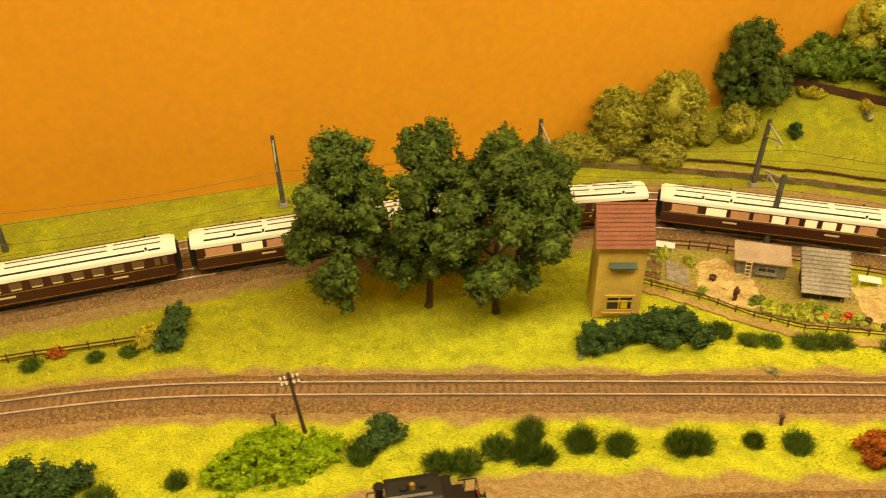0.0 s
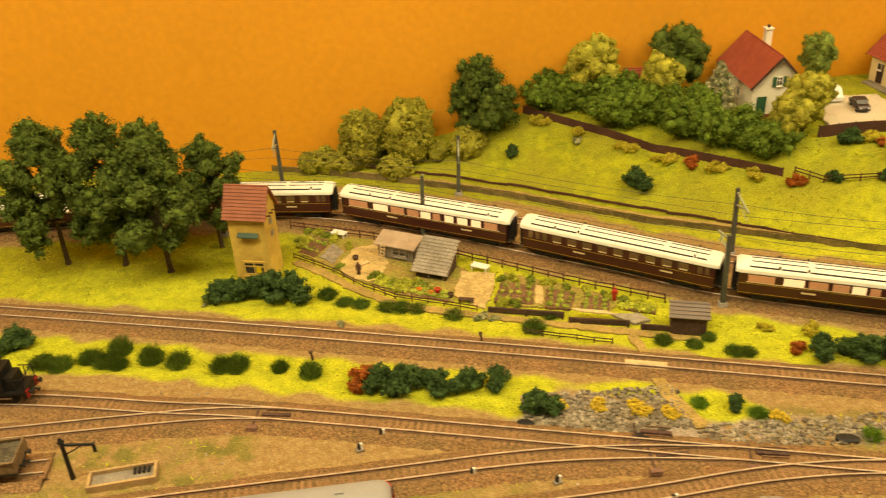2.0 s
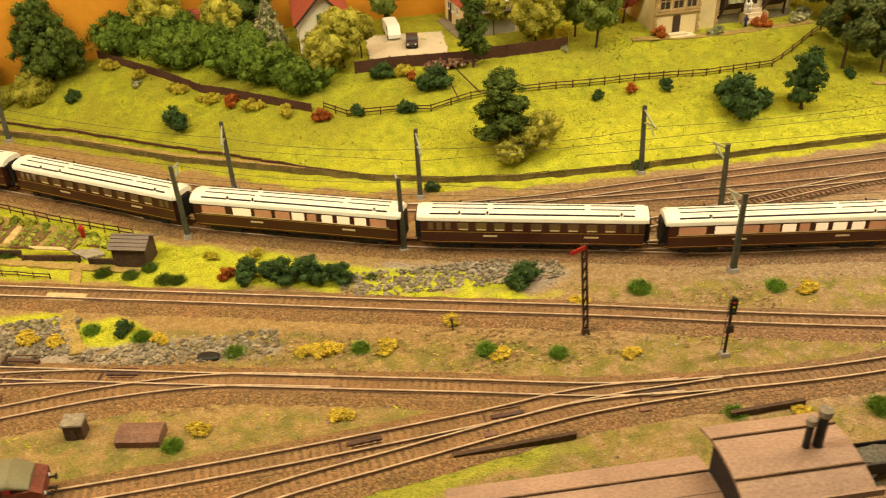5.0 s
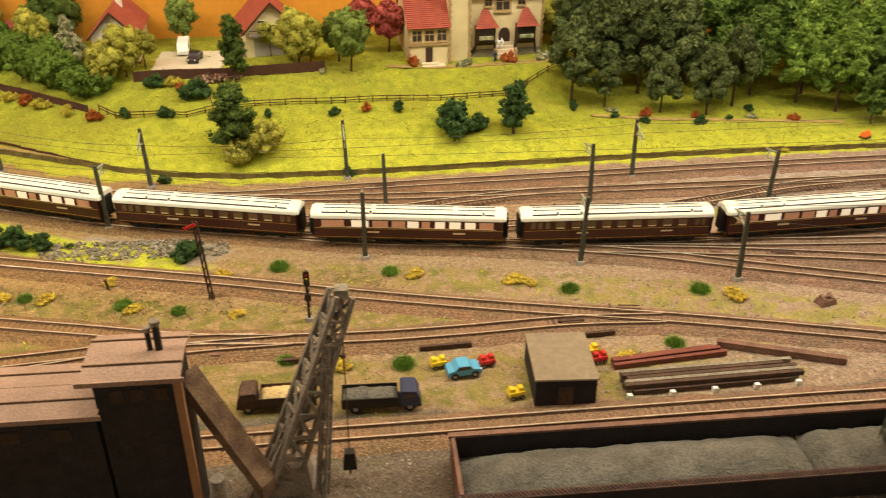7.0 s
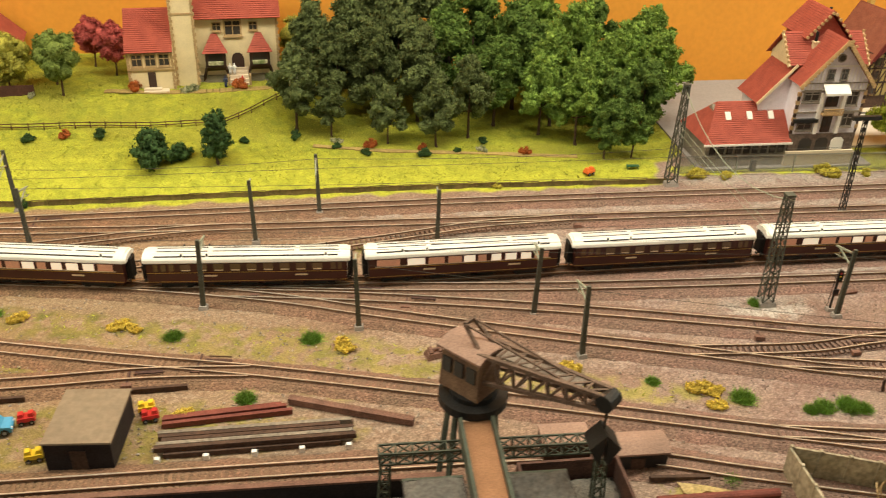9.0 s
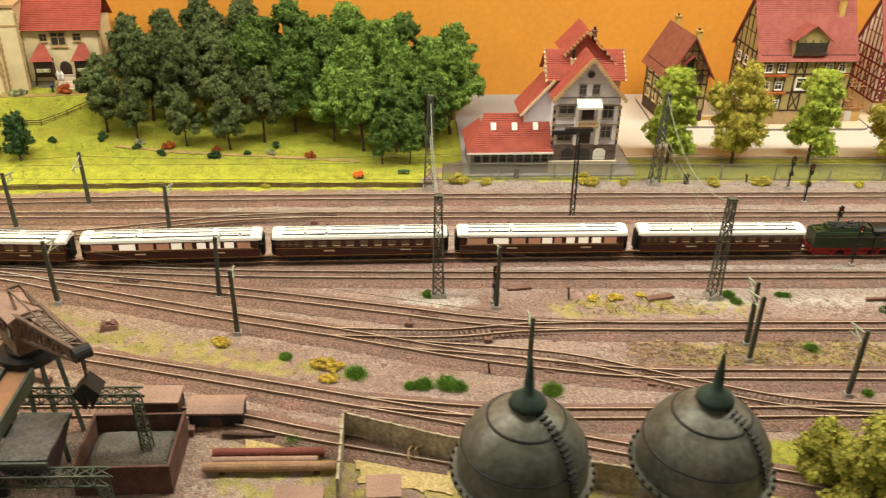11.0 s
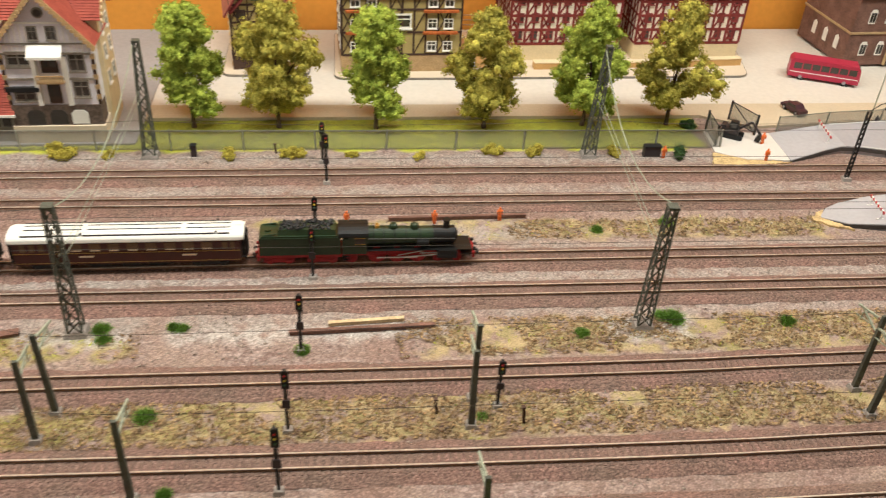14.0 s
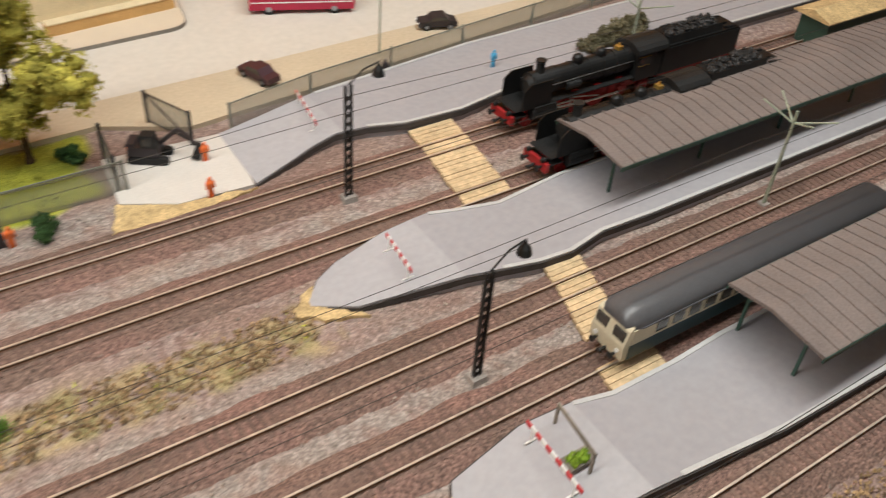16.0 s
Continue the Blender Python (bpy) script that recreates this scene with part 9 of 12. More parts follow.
copy_thing(t, pose(4.928, 2.216, 0.008, 0, 0, 3))
t = thing("town_hall", "brown brick town building with white arched windows", "house", pose(5.36, 2.215, 0.008, 0, 0, 4))
g = Geo()
g.box(-0.13, 0.20, -0.075, 0.090, -0.001, 0.130)
g.part("wall", RUST_BROWN, t)
g = Geo()
g.box(-0.135, 0.205, -0.080, 0.095, 0.130, 0.137)
g.box(-0.132, 0.202, -0.077, 0.092, 0.060, 0.064)
g.part("cornice", STONE_TAN, t)
for u in (-0.095, -0.060, 0.010, 0.045, 0.080, 0.12):
    for z in (0.018, 0.080):
        g = Geo()
        g.ext([(u - 0.007, z), (u + 0.007, z), (u + 0.007, z + 0.022), (u + 0.004, z + 0.027), (u - 0.004, z + 0.027), (u - 0.007, z + 0.022)], -0.0762, -0.0748, "y")
        wv = g.part("arched_window", WHITE_TRIM, t, "white arched window")
        for k in range(2):
            g = Geo()
            g.box(u - 0.0055 + k * 0.006, u - 0.0005 + k * 0.006, -0.0768, -0.0760, z + 0.003, z + 0.021)
            g.part("pane", GLASS_DARK, wv)
for u in (-0.04, 0.0, 0.04):
    g = Geo()
    g.ext([(u - 0.006, 0.02), (u + 0.006, 0.02), (u + 0.006, 0.042), (u, 0.047), (u - 0.006, 0.042)], -0.1312, -0.1295, "y")
    q = g.part("arched_window", WHITE_TRIM, t)
    q.matrix_basis = pose(0, 0, 0, 0, 0, -90)
g = Geo()
g.box(-0.040, -0.012, -0.0775, -0.0745, 0.0, 0.040)
g.part("doorway", GLASS_DARK, t)
for u in (-0.044, -0.010):
    g = Geo()
    g.rod((u, -0.080, 0), (u, -0.080, 0.044), 0.003, n=10)
    g.part("column", STONE_TAN, t)

# ---- cranes, tanks and the coal yard ----

CRANE_TAN = material("crane_house_tan_rust", (0.20, 0.13, 0.08), rough=0.8, vary=0.35, scale=60, other=(0.11, 0.065, 0.045))
CRANE_HATCH = material("hatch_tarred_board", (0.050, 0.030, 0.022), rough=0.8, vary=0.3)
CRANE_RUST = material("crane_jib_brown", (0.17, 0.115, 0.085), rough=0.8, vary=0.35, scale=60)


def lattice(name, mat, thing_of, a, b, wa, wb, n, r=0.0012, thin=0.0008):
    """A four-chord lattice girder from a to b, its braces parts of their own."""
    a, b = Vector(a), Vector(b)
    d = (b - a).normalized()
    s = d.cross(Vector((0, 0, 1)))
    s = s.normalized() if s.length > 1e-4 else Vector((1, 0, 0))
    u = s.cross(d)
    cs = [(-1, -1), (1, -1), (1, 1), (-1, 1)]
    pts = [[a.lerp(b, i / n) + (s * p + u * q) * (wa + (wb - wa) * i / n) for p, q in cs] for i in range(n + 1)]
    g = Geo()
    for k in range(4):
        g.beam(pts[0][k], pts[n][k], r, r)
    girder = g.part(name, mat, thing_of)
    for i in range(n):
        for k in range(4):
            j = (k + 1) % 4
            g = Geo()
            g.beam(pts[i][k], pts[i + 1][j], thin, thin)
            g.part("diagonal", mat, girder)
            g = Geo()
            g.beam(pts[i][k], pts[i][j], thin, thin)
            g.part("strut", mat, girder)
    return girder


def arched_roof(g, x0, x1, y0, y1, z, rise, n=7):
    """A gently arched sheet roof with standing seams."""
    prof = [(y0 + (y1 - y0) * k / n, z + rise * math.sin(math.pi * k / n)) for k in range(n + 1)]
    low = [(p, q - 0.0022) for p, q in reversed(prof)]
    g.ext(prof + low, x0, x1)


t = thing("crane_house", "dark tarred coal-hoist house with mauve-brown sheet roofs", "building", pose(0, 0, 0))
g = Geo()
g.box(2.210, 2.362, 1.036, 1.090, -0.001, 0.142)
low = g.part("lower_wall", CRANE_BLACK, t)
g = Geo()
g.box(2.366, 2.430, 1.034, 1.080, -0.001, 0.176)
up = g.part("upper_wall", CRANE_BLACK, t)
g = Geo()
g.box(2.428, 2.4345, 1.030, 1.034, -0.001, 0.176)
g.part("corner_post", DECK_ORANGE, up, "rusty orange corner post")
g = Geo()
arched_roof(g, 2.205, 2.367, 1.026, 1.098, 0.1425, 0.006)
roof = g.part("lower_roof", CRANE_ROOF, t)
for k in range(3):
    g = Geo()
    y = 1.044 + k * 0.018
    g.box(2.205, 2.367, y - 0.0004, y + 0.0004, 0.1455, 0.1484)
    g.part("seam", CRANE_TAN, roof)
g = Geo()
arched_roof(g, 2.360, 2.436, 1.024, 1.088, 0.1768, 0.007)
roof = g.part("upper_roof", CRANE_ROOF, t)
for k in range(3):
    g = Geo()
    y = 1.040 + k * 0.016
    g.box(2.360, 2.436, y - 0.0004, y + 0.0004, 0.1795, 0.1834)
    g.part("seam", CRANE_TAN, roof)
g = Geo()
g.box(2.202, 2.370, 1.0245, 1.0262, 0.140, 0.1445)
g.box(2.357, 2.439, 1.0225, 1.0242, 0.1745, 0.1790)
g.part("fascia", CRANE_ROOF, t)
for x, h in ((2.416, 0.207), (2.409, 0.201)):
    g = Geo()
    g.rod((x, 1.056, 0.178), (x, 1.056, h), 0.0030 if x > 2.41 else 0.0022, n=10)
    st = g.part("stove_pipe", STEEL_DARK, t)
    g = Geo()
    g.rod((x, 1.056, h), (x, 1.056, h + 0.004), 0.0042 if x > 2.41 else 0.003, n=10)
    g.part("pipe_cap", CRANE_GREY, st)
for x in (2.245, 2.285, 2.325):
    g = Geo()
    g.box(x, x + 0.016, 1.0348, 1.0362, 0.112, 0.124)
    g.part("hatch", CRANE_HATCH, low)
for x in (2.378, 2.394, 2.412):
    g = Geo()
    g.box(x, x + 0.010, 1.0328, 1.0342, 0.150, 0.162)
    g.part("hatch", CRANE_HATCH, up)
g = Geo()
g.add([(2.425, 1.062, 0.150), (2.437, 1.078, 0.150), (2.498, 1.044, 0.052), (2.486, 1.028, 0.052), (2.425, 1.062, 0.132), (2.437, 1.078, 0.132), (2.498, 1.044, 0.036), (2.486, 1.028, 0.036)],
      [(0, 1, 2, 3), (7, 6, 5, 4), (0, 4, 5, 1), (1, 5, 6, 2), (2, 6, 7, 3), (3, 7, 4, 0)])
g.part("conveyor_chute", CRANE_TAN, t, "sloping brown conveyor chute")
g = Geo()
g.rod((2.452, 1.020, 0.0), (2.452, 1.020, 0.075), 0.006, n=12)
g.part("winch_drum", CRANE_GREY, t)

t = thing("loading_crane", "weathered grey lattice loading crane with a hanging hook", "crane", pose(0, 0, 0))
g = Geo()
g.box(2.470, 2.536, 1.040, 1.098, -0.001, 0.022, 0.002)
g.box(2.478, 2.526, 1.046, 1.080, 0.022, 0.046, 0.003)
g.part("base_cabin", CRANE_GREY, t)
lattice("lattice_mast", CRANE_GREY, t, (2.500, 1.058, 0.040), (2.561, 1.084, 0.209), 0.0125, 0.0075, 8, 0.0038, 0.0025)
lattice("stay", CRANE_GREY, t, (2.475, 1.040, 0.02), (2.535, 1.072, 0.135), 0.004, 0.003, 6, 0.0022, 0.0014)
lattice("stay", CRANE_GREY, t, (2.535, 1.046, 0.02), (2.548, 1.078, 0.165), 0.004, 0.003, 6, 0.0022, 0.0014)
g = Geo()
g.box(2.5545, 2.5675, 1.0775, 1.0905, 0.2065, 0.2150, 0.001)
g.part("mast_head", WOOD_GREY, t)
g = Geo()
g.rod((2.560, 1.085, 0.206), (2.5595, 1.085, 0.034), 0.0006, n=5)
cable = g.part("cable", WIRE, t)
g = Geo()
g.box(2.553, 2.566, 1.079, 1.091, 0.016, 0.034, 0.002)
g.rod((2.5595, 1.085, 0.016), (2.5595, 1.085, 0.006), 0.002, 0.001, n=6)
g.part("hook_block", STEEL_DARK, cable)


def heap(x0, x1, y0, y1, z, rise, seed, nx=70, ny=16):
    """A loose heap between bunker walls."""
    g = Geo()
    rng = random.Random(seed)
    for j in range(ny + 1):
        for i in range(nx + 1):
            u, v = i / nx, j / ny
            x, y = x0 + (x1 - x0) * u, y0 + (y1 - y0) * v
            h = rise * (math.sin(math.pi * min(max(v, 0.0), 1.0)) ** 0.6) * min(1.0, 9 * min(u, 1 - u)) ** 0.7
            h *= 0.85 + 0.3 * noise.noise(Vector((x * 14, y * 14, seed)))
            h += 0.0022 * noise.noise(Vector((x * 80, y * 80, seed + 3))) + rng.uniform(-0.0006, 0.0006)
            g.v.append((x, y, z + h))
    w = nx + 1
    g.f = [(j * w + i, j * w + i + 1, (j + 1) * w + i + 1, (j + 1) * w + i) for j in range(ny) for i in range(nx)]
    return g


t = thing("coal_bunker", "long dark steel bunker heaped with grey coal slag", "bunker", pose(0, 0, 0))
g = Geo()
g.box(2.655, 3.135, 1.096, 1.101, -0.001, 0.031)
rear = g.part("rear_wall", CRANE_BLACK, t)
g = Geo()
g.box(2.653, 3.137, 1.0955, 1.1015, 0.031, 0.0335)
g.part("rim", RUST_BROWN, rear, "worn rusty rim")
g = Geo()
g.box(2.655, 3.135, 1.018, 1.023, -0.001, 0.029)
front = g.part("front_wall", CRANE_BLACK, t)
g = Geo()
g.box(2.653, 3.137, 1.0165, 1.0245, 0.029, 0.0305)
for k in range(118):
    g.m = pose(2.660 + k * 0.004, 1.0205, 0.0305, 0, 0, 40)
    g.box(-0.0006, 0.0006, -0.0032, 0.0032, 0.0, 0.0012)
g.m = Matrix.Identity(4)
tagged(g.part("ribbed_rim", material("rim_dark_rust", (0.075, 0.040, 0.032), rough=0.7, vary=0.4, scale=90), front, "ribbed dark rusty rim"), kind="stuff")
for x in (2.655, 3.132):
    g = Geo()
    g.box(x, x + 0.004, 1.0235, 1.0955, -0.001, 0.032)
    g.part("end_wall", RUST_BROWN, t)
heap(2.659, 3.000, 1.023, 1.096, 0.004, 0.026, 4).part("slag_fill", GRAVEL_GREY, t, "grey slag heap")
heap(3.000, 3.132, 1.023, 1.096, 0.004, 0.027, 9, 30).part("slag_fill", GRAVEL_GREY, t, "grey slag heap")

TUB_BROWN = material("tub_dark_rust", (0.12, 0.066, 0.052), rough=0.85, vary=0.35, scale=50)
t = thing("coal_tub", "open brown steel tub half filled with grey slag", "bunker", pose(3.2535, 1.062, 0, 0, 0, 1))
for x0, x1, y0, y1 in ((-0.050, 0.050, -0.043, -0.040), (-0.050, 0.050, 0.040, 0.043), (-0.050, -0.047, -0.040, 0.040), (0.047, 0.050, -0.040, 0.040)):
    g = Geo()
    g.box(x0, x1, y0, y1, -0.001, 0.037)
    g.part("side", TUB_BROWN, t)
heap(-0.047, 0.047, -0.040, 0.040, 0.012, 0.016, 14, 24).part("slag_fill", GRAVEL_GREY, t)

COAL_DUST = material("coal_dust", (0.125, 0.118, 0.108), rough=0.85, vary=0.3, scale=40, fine=300, bump=0.4)
t = thing("grab_crane", "brown and grey-green slewing grab crane on a portal bridge", "crane", pose(0, 0, 0))
g = Geo()
g.box(3.142, 3.166, 0.80, 1.066, 0.122, 0.125)
g.part("walkway", DECK_ORANGE, t, "rusty orange walkway deck")
for x in (3.1385, 3.1665):
    g = Geo()
    g.box(x, x + 0.003, 0.80, 1.066, 0.114, 0.130)
    g.part("side_girder", CRANE_GREEN, t)
for x0, x1 in ((3.086, 3.136), (3.172, 3.222)):
    g = Geo()
    g.add([(x0, 0.945, 0.114), (x1, 0.945, 0.114), (x1, 1.012, 0.114), (x0, 1.012, 0.114), (x0 + 0.012, 0.962, 0.070), (x1 - 0.012, 0.962, 0.070), (x1 - 0.012, 0.995, 0.070), (x0 + 0.012, 0.995, 0.070)],
          [(0, 1, 2, 3), (7, 6, 5, 4), (0, 4, 5, 1), (1, 5, 6, 2), (2, 6, 7, 3), (3, 7, 4, 0)])
    h = g.part("hopper", CRANE_BLACK, t, "dark hopper bin")
    heap(x0 + 0.001, x1 - 0.001, 0.946, 1.011, 0.1152, 0.0012, 21, 16, 12).part("hopper_fill", COAL_DUST, h, "dark grey coal dust fill")
    for y in (0.944, 1.013):
        g = Geo()
        g.beam((x0, y, 0.112), (x1, y, 0.112), 0.003, 0.004)
        g.part("hopper_rim", CRANE_GREEN, h)
for y in (0.944, 1.062):
    lattice("cross_girder", CRANE_GREEN, t, (3.070, y, 0.096), (3.275, y, 0.096), 0.006, 0.006, 14, 0.0016, 0.0011)
for x, y in ((3.072, 0.944), (3.272, 0.944), (3.072, 1.062), (3.272, 1.062)):
    lattice("leg", CRANE_GREEN, t, (x, y, 0.0), (x + (0.004 if x < 3.1 else -0.004), y, 0.092), 0.0055, 0.004, 8, 0.0014, 0.0009)
for x, y in ((3.138, 1.078), (3.172, 1.078), (3.138, 1.112), (3.172, 1.112)):
    g = Geo()
    g.beam((x + (x - 3.155) * 0.5, y + (y - 1.095) * 0.5, 0.0), (x, y, 0.126), 0.004, 0.004)
    g.part("tower_leg", CRANE_GREEN, t)
g = Geo()
g.rod((3.155, 1.095, 0.126), (3.155, 1.095, 0.134), 0.031, n=24)
g.rod((3.155, 1.095, 0.134), (3.155, 1.095, 0.139), 0.021, n=20)
ring = g.part("slewing_ring", STEEL_DARK, t)
g = Geo()
g.m = pose(3.155, 1.095, 0.139, 0, 0, -47)
g.box(-0.026, 0.017, -0.0165, 0.0165, 0.0, 0.044, 0.002)
g.m = Matrix.Identity(4)
cab = g.part("machine_house", CRANE_TAN, t, "rusty brown machine house")
g = Geo()
g.m = pose(3.155, 1.095, 0.139, 0, 0, -47)
arched_roof(g, -0.028, 0.019, -0.0185, 0.0185, 0.0425, 0.005)
g.m = Matrix.Identity(4)
g.part("house_roof", CRANE_ROOF, cab)
for k in range(3):
    g = Geo()
    g.m = pose(3.155, 1.095, 0.139, 0, 0, -47)
    g.box(-0.022 + k * 0.013, -0.013 + k * 0.013, -0.0172, -0.0155, 0.018, 0.033)
    g.part("cab_window", GLASS_DARK, cab)
root, tip = Vector((3.166, 1.090, 0.170)), Vector((3.246, 1.008, 0.190))
along = (tip - root).normalized()
across = along.cross(Vector((0, 0, 1))).normalized()
jib = lattice("jib", CRANE_RUST, t, root, tip, 0.0135, 0.0060, 7, 0.0034, 0.0020)
g = Geo()
a_end = Vector((3.150, 1.106, 0.2015))
for q in (-1, 1):
    g.beam(root + across * q * 0.010 + Vector((0, 0, 0.010)), a_end + across * q * 0.006, 0.0028, 0.0028)
    g.beam(a_end + across * q * 0.006, tip.lerp(root, 0.25) + across * q * 0.005 + Vector((0, 0, 0.006)), 0.0016, 0.0016)
g.beam(a_end - across * 0.006, a_end + across * 0.006, 0.0028, 0.0028)
g.part("back_stay", CRANE_RUST, t)
g = Geo()
g.beam(root.lerp(tip, 0.1) + Vector((0, 0, 0.0125)), root.lerp(tip, 0.8) + Vector((0, 0, 0.0070)), 0.012, 0.0014)
g.part("catwalk", CRANE_GREY, jib)
g = Geo()
g.rod(tip - across * 0.008, tip + across * 0.008, 0.0075, n=14)
g.part("sheave", STEEL_DARK, jib)
g = Geo()
for q in (-1, 1):
    g.rod(tip + across * q * 0.002, (tip.x, tip.y, 0.160), 0.0010, n=5)
g.part("grab_cable", WIRE, t)
g = Geo()
gx, gy = tip.x, tip.y
for q in (-1, 1):
    g.add([(gx, gy - 0.010, 0.162), (gx, gy + 0.010, 0.162), (gx + q * 0.013, gy + 0.010, 0.148), (gx + q * 0.013, gy - 0.010, 0.148), (gx + q * 0.003, gy - 0.010, 0.130), (gx + q * 0.003, gy + 0.010, 0.130)],
          [(0, 1, 2, 3), (3, 2, 5, 4), (0, 3, 4), (1, 5, 2), (0, 4, 5, 1)])
g.part("grab_bucket", STEEL_DARK, t, "dark clamshell grab")


def gas_sphere(x, y):
    t = thing("gas_tank", "tarnished riveted gas tank with a domed top and verdigris finial", "tank", pose(x, y, 0), group="gas tanks")
    R, cz = 0.0615, 0.150
    prof = [(0.050, 0.0), (0.050, 0.070), (0.054, 0.086)] + [(R * math.cos(a), cz + R * math.sin(a)) for a in np.linspace(-0.85, 1.42, 22)]
    g = Geo()
    g.spin(prof, 40)
    shell = g.part("shell", TANK, t, smooth=True)
    g = Geo()
    g.spin([(R + 0.0002, 0.140), (R + 0.0062, 0.140), (R + 0.0062, 0.1432), (R + 0.0002, 0.1432)], 40)
    walk_ring = g.part("gallery", TANK, t)
    for k in range(40):
        a = 2 * math.pi * k / 40
        g = Geo()
        g.box(-0.0012, 0.0012, -0.0012, 0.0012, 0.1432, 0.1462)
        g.part("gallery_stud", STEEL_DARK, walk_ring).matrix_basis = pose((R + 0.0052) * math.cos(a), (R + 0.0052) * math.sin(a), 0)
    for ang in (0.35, 0.95):
        g = Geo()
        r, z = R * math.cos(ang) + 0.0004, cz + R * math.sin(ang)
        g.spin([(r + 0.0006, z - 0.0007), (r + 0.0006, z + 0.0001), (r - 0.0004, z + 0.0008)], 40)
        g.part("seam", STEEL_DARK, shell)
    g = Geo()
    g.spin([(0.0115, 0.2090), (0.0115, 0.2135), (0.0175, 0.2140), (0.0160, 0.2180), (0.0090, 0.2245), (0.0050, 0.2270), (0.0042, 0.2400), (0.0018, 0.2560), (0.0004, 0.2640)], 20)
    g.part("finial", TANK_GREEN, t, "pointed verdigris finial", smooth=True)
    for k in range(16):
        a = 1.32 - k * 0.082
        g = Geo()
        g.box(-0.0040, 0.0040, -0.0012, 0.0012, -0.0012, 0.0012)
        az = math.radians(-52)
        rr = (R + 0.0022) * math.cos(a)
        g.part("stair_tread", STEEL_DARK, shell).matrix_basis = pose(rr * math.cos(az), rr * math.sin(az), cz + (R + 0.0022) * math.sin(a), 0, 0, math.degrees(az) + 90)
    return t


tank = gas_sphere(3.648, 0.900)
tank.matrix_basis = pose(3.648, 0.900, 0) @ Matrix.Diagonal((0.93, 0.93, 1, 1))
twin_tank = copy_thing(tank, pose(0, 0, 0))
twin_tank.matrix_basis = pose(3.807, 0.903, 0, 0, 0, 4) @ Matrix.Diagonal((0.93, 0.93, 1, 1))


def simple_hut(name, label, m, w, d, h, wall, roof, rise=0.0, category="hut"):
    t = thing(name, label, category, m)
    g = Geo()
    g.box(-w / 2, w / 2, -d / 2, d / 2, -0.001, h)
    body = g.part("wall", wall, t)
    g = Geo()
    if rise:
        arched_roof(g, -w / 2 - 0.002, w / 2 + 0.002, -d / 2 - 0.002, d / 2 + 0.002, h, rise)
    else:
        g.box(-w / 2 - 0.0015, w / 2 + 0.0015, -d / 2 - 0.0015, d / 2 + 0.0015, h, h + 0.0018, 0.0004)
    g.part("roof", roof, t)
    g = Geo()
    g.box(-w * 0.12, w * 0.12, -d / 2 - 0.0009, -d / 2 - 0.0001, 0.001, h * 0.72)
    g.part("door", WOOD_DARK, t)
    return t


SHED_FELT = material("shed_roof_felt", (0.25, 0.195, 0.135), rough=0.85, vary=0.12, scale=12, fine=160, bump=0.15)
simple_hut("goods_shed", "open-fronted goods shed with a flat grey-brown roof", pose(2.786, 1.208, 0, 0, 0, -3), 0.064, 0.080, 0.033, CRANE_BLACK, SHED_FELT, category="shed")
simple_hut("wagon_body_hut", "old wagon-body hut with a rounded mauve roof", pose(3.331, 1.135, 0, 0, 0, 0), 0.060, 0.030, 0.024, STEEL_DARK, CRANE_ROOF, 0.006)
simple_hut("flat_hut", "small hut with a flat mauve-grey roof", pose(3.262, 1.150, 0, 0, 0, 0), 0.048, 0.030, 0.026, WOOD_DARK, CRANE_ROOF)
simple_hut("flat_hut", "small brown hut with a flat roof", pose(3.525, 1.004, 0, 0, 0, 2), 0.034, 0.030, 0.020, WOOD_DARK, CRANE_ROOF)
simple_hut("flat_hut", "small brown hut with a flat roof", pose(3.438, 0.992, 0, 0, 0, -3), 0.048, 0.030, 0.018, WOOD_DARK, CRANE_ROOF)
simple_hut("lineside_hut", "narrow dark lineside hut with a pale roof", pose(1.902, 1.350, 0, 0, 0, -6), 0.017, 0.014, 0.016, WOOD_DARK, WOOD_GREY)
t = thing("brown_trough", "long rusty brown covered trough on the scrub", "trough", pose(1.961, 1.334, 0, 0, 0, -9))
g = Geo()
g.ext([(-0.011, -0.001), (0.011, -0.001), (0.0125, 0.007), (0.006, 0.0105), (-0.006, 0.0105), (-0.0125, 0.007)], -0.020, 0.020)
g.part("body", RUST_BROWN, t)
simple_hut("coal_cabin", "small low brown bin by the point work", pose(3.30, 1.112, 0, 0, 0, 4), 0.014, 0.008, 0.008, RUST_BROWN, RUST_BROWN, category="bin")

WALL_PALE = material("yard_wall_pale_concrete", (0.42, 0.37, 0.27), rough=0.9, vary=0.35, scale=30, fine=200, bump=0.2, other=(0.27, 0.235, 0.155))
for a, b in (((3.478, 1.000), (3.478, 1.104)), ((3.480, 1.104), (3.583, 1.066)), ((3.583, 1.066), (3.730, 1.025)), ((3.730, 1.025), (3.87, 0.988)), ((3.87, 0.988), (3.95, 0.950))):
    t = thing("yard_wall", "pale stained concrete panel wall round the tank yard", "wall", group="yard walls")
    a, b = Vector((*a, 0)), Vector((*b, 0))
    n = max(2, round((b - a).length / 0.026))
    for k in range(n):
        p, q = a.lerp(b, k / n), a.lerp(b, (k + 0.94) / n)
        g = Geo()
        g.beam(p + Vector((0, 0, 0.0175)), q + Vector((0, 0, 0.0175)), 0.0024, 0.037)
        g.part("wall_panel", WALL_PALE, t)
        g = Geo()
        g.box(p.x - 0.0017, p.x + 0.0017, p.y - 0.0017, p.y + 0.0017, -0.001, 0.0375)
        g.part("wall_post", WALL_PALE, t)
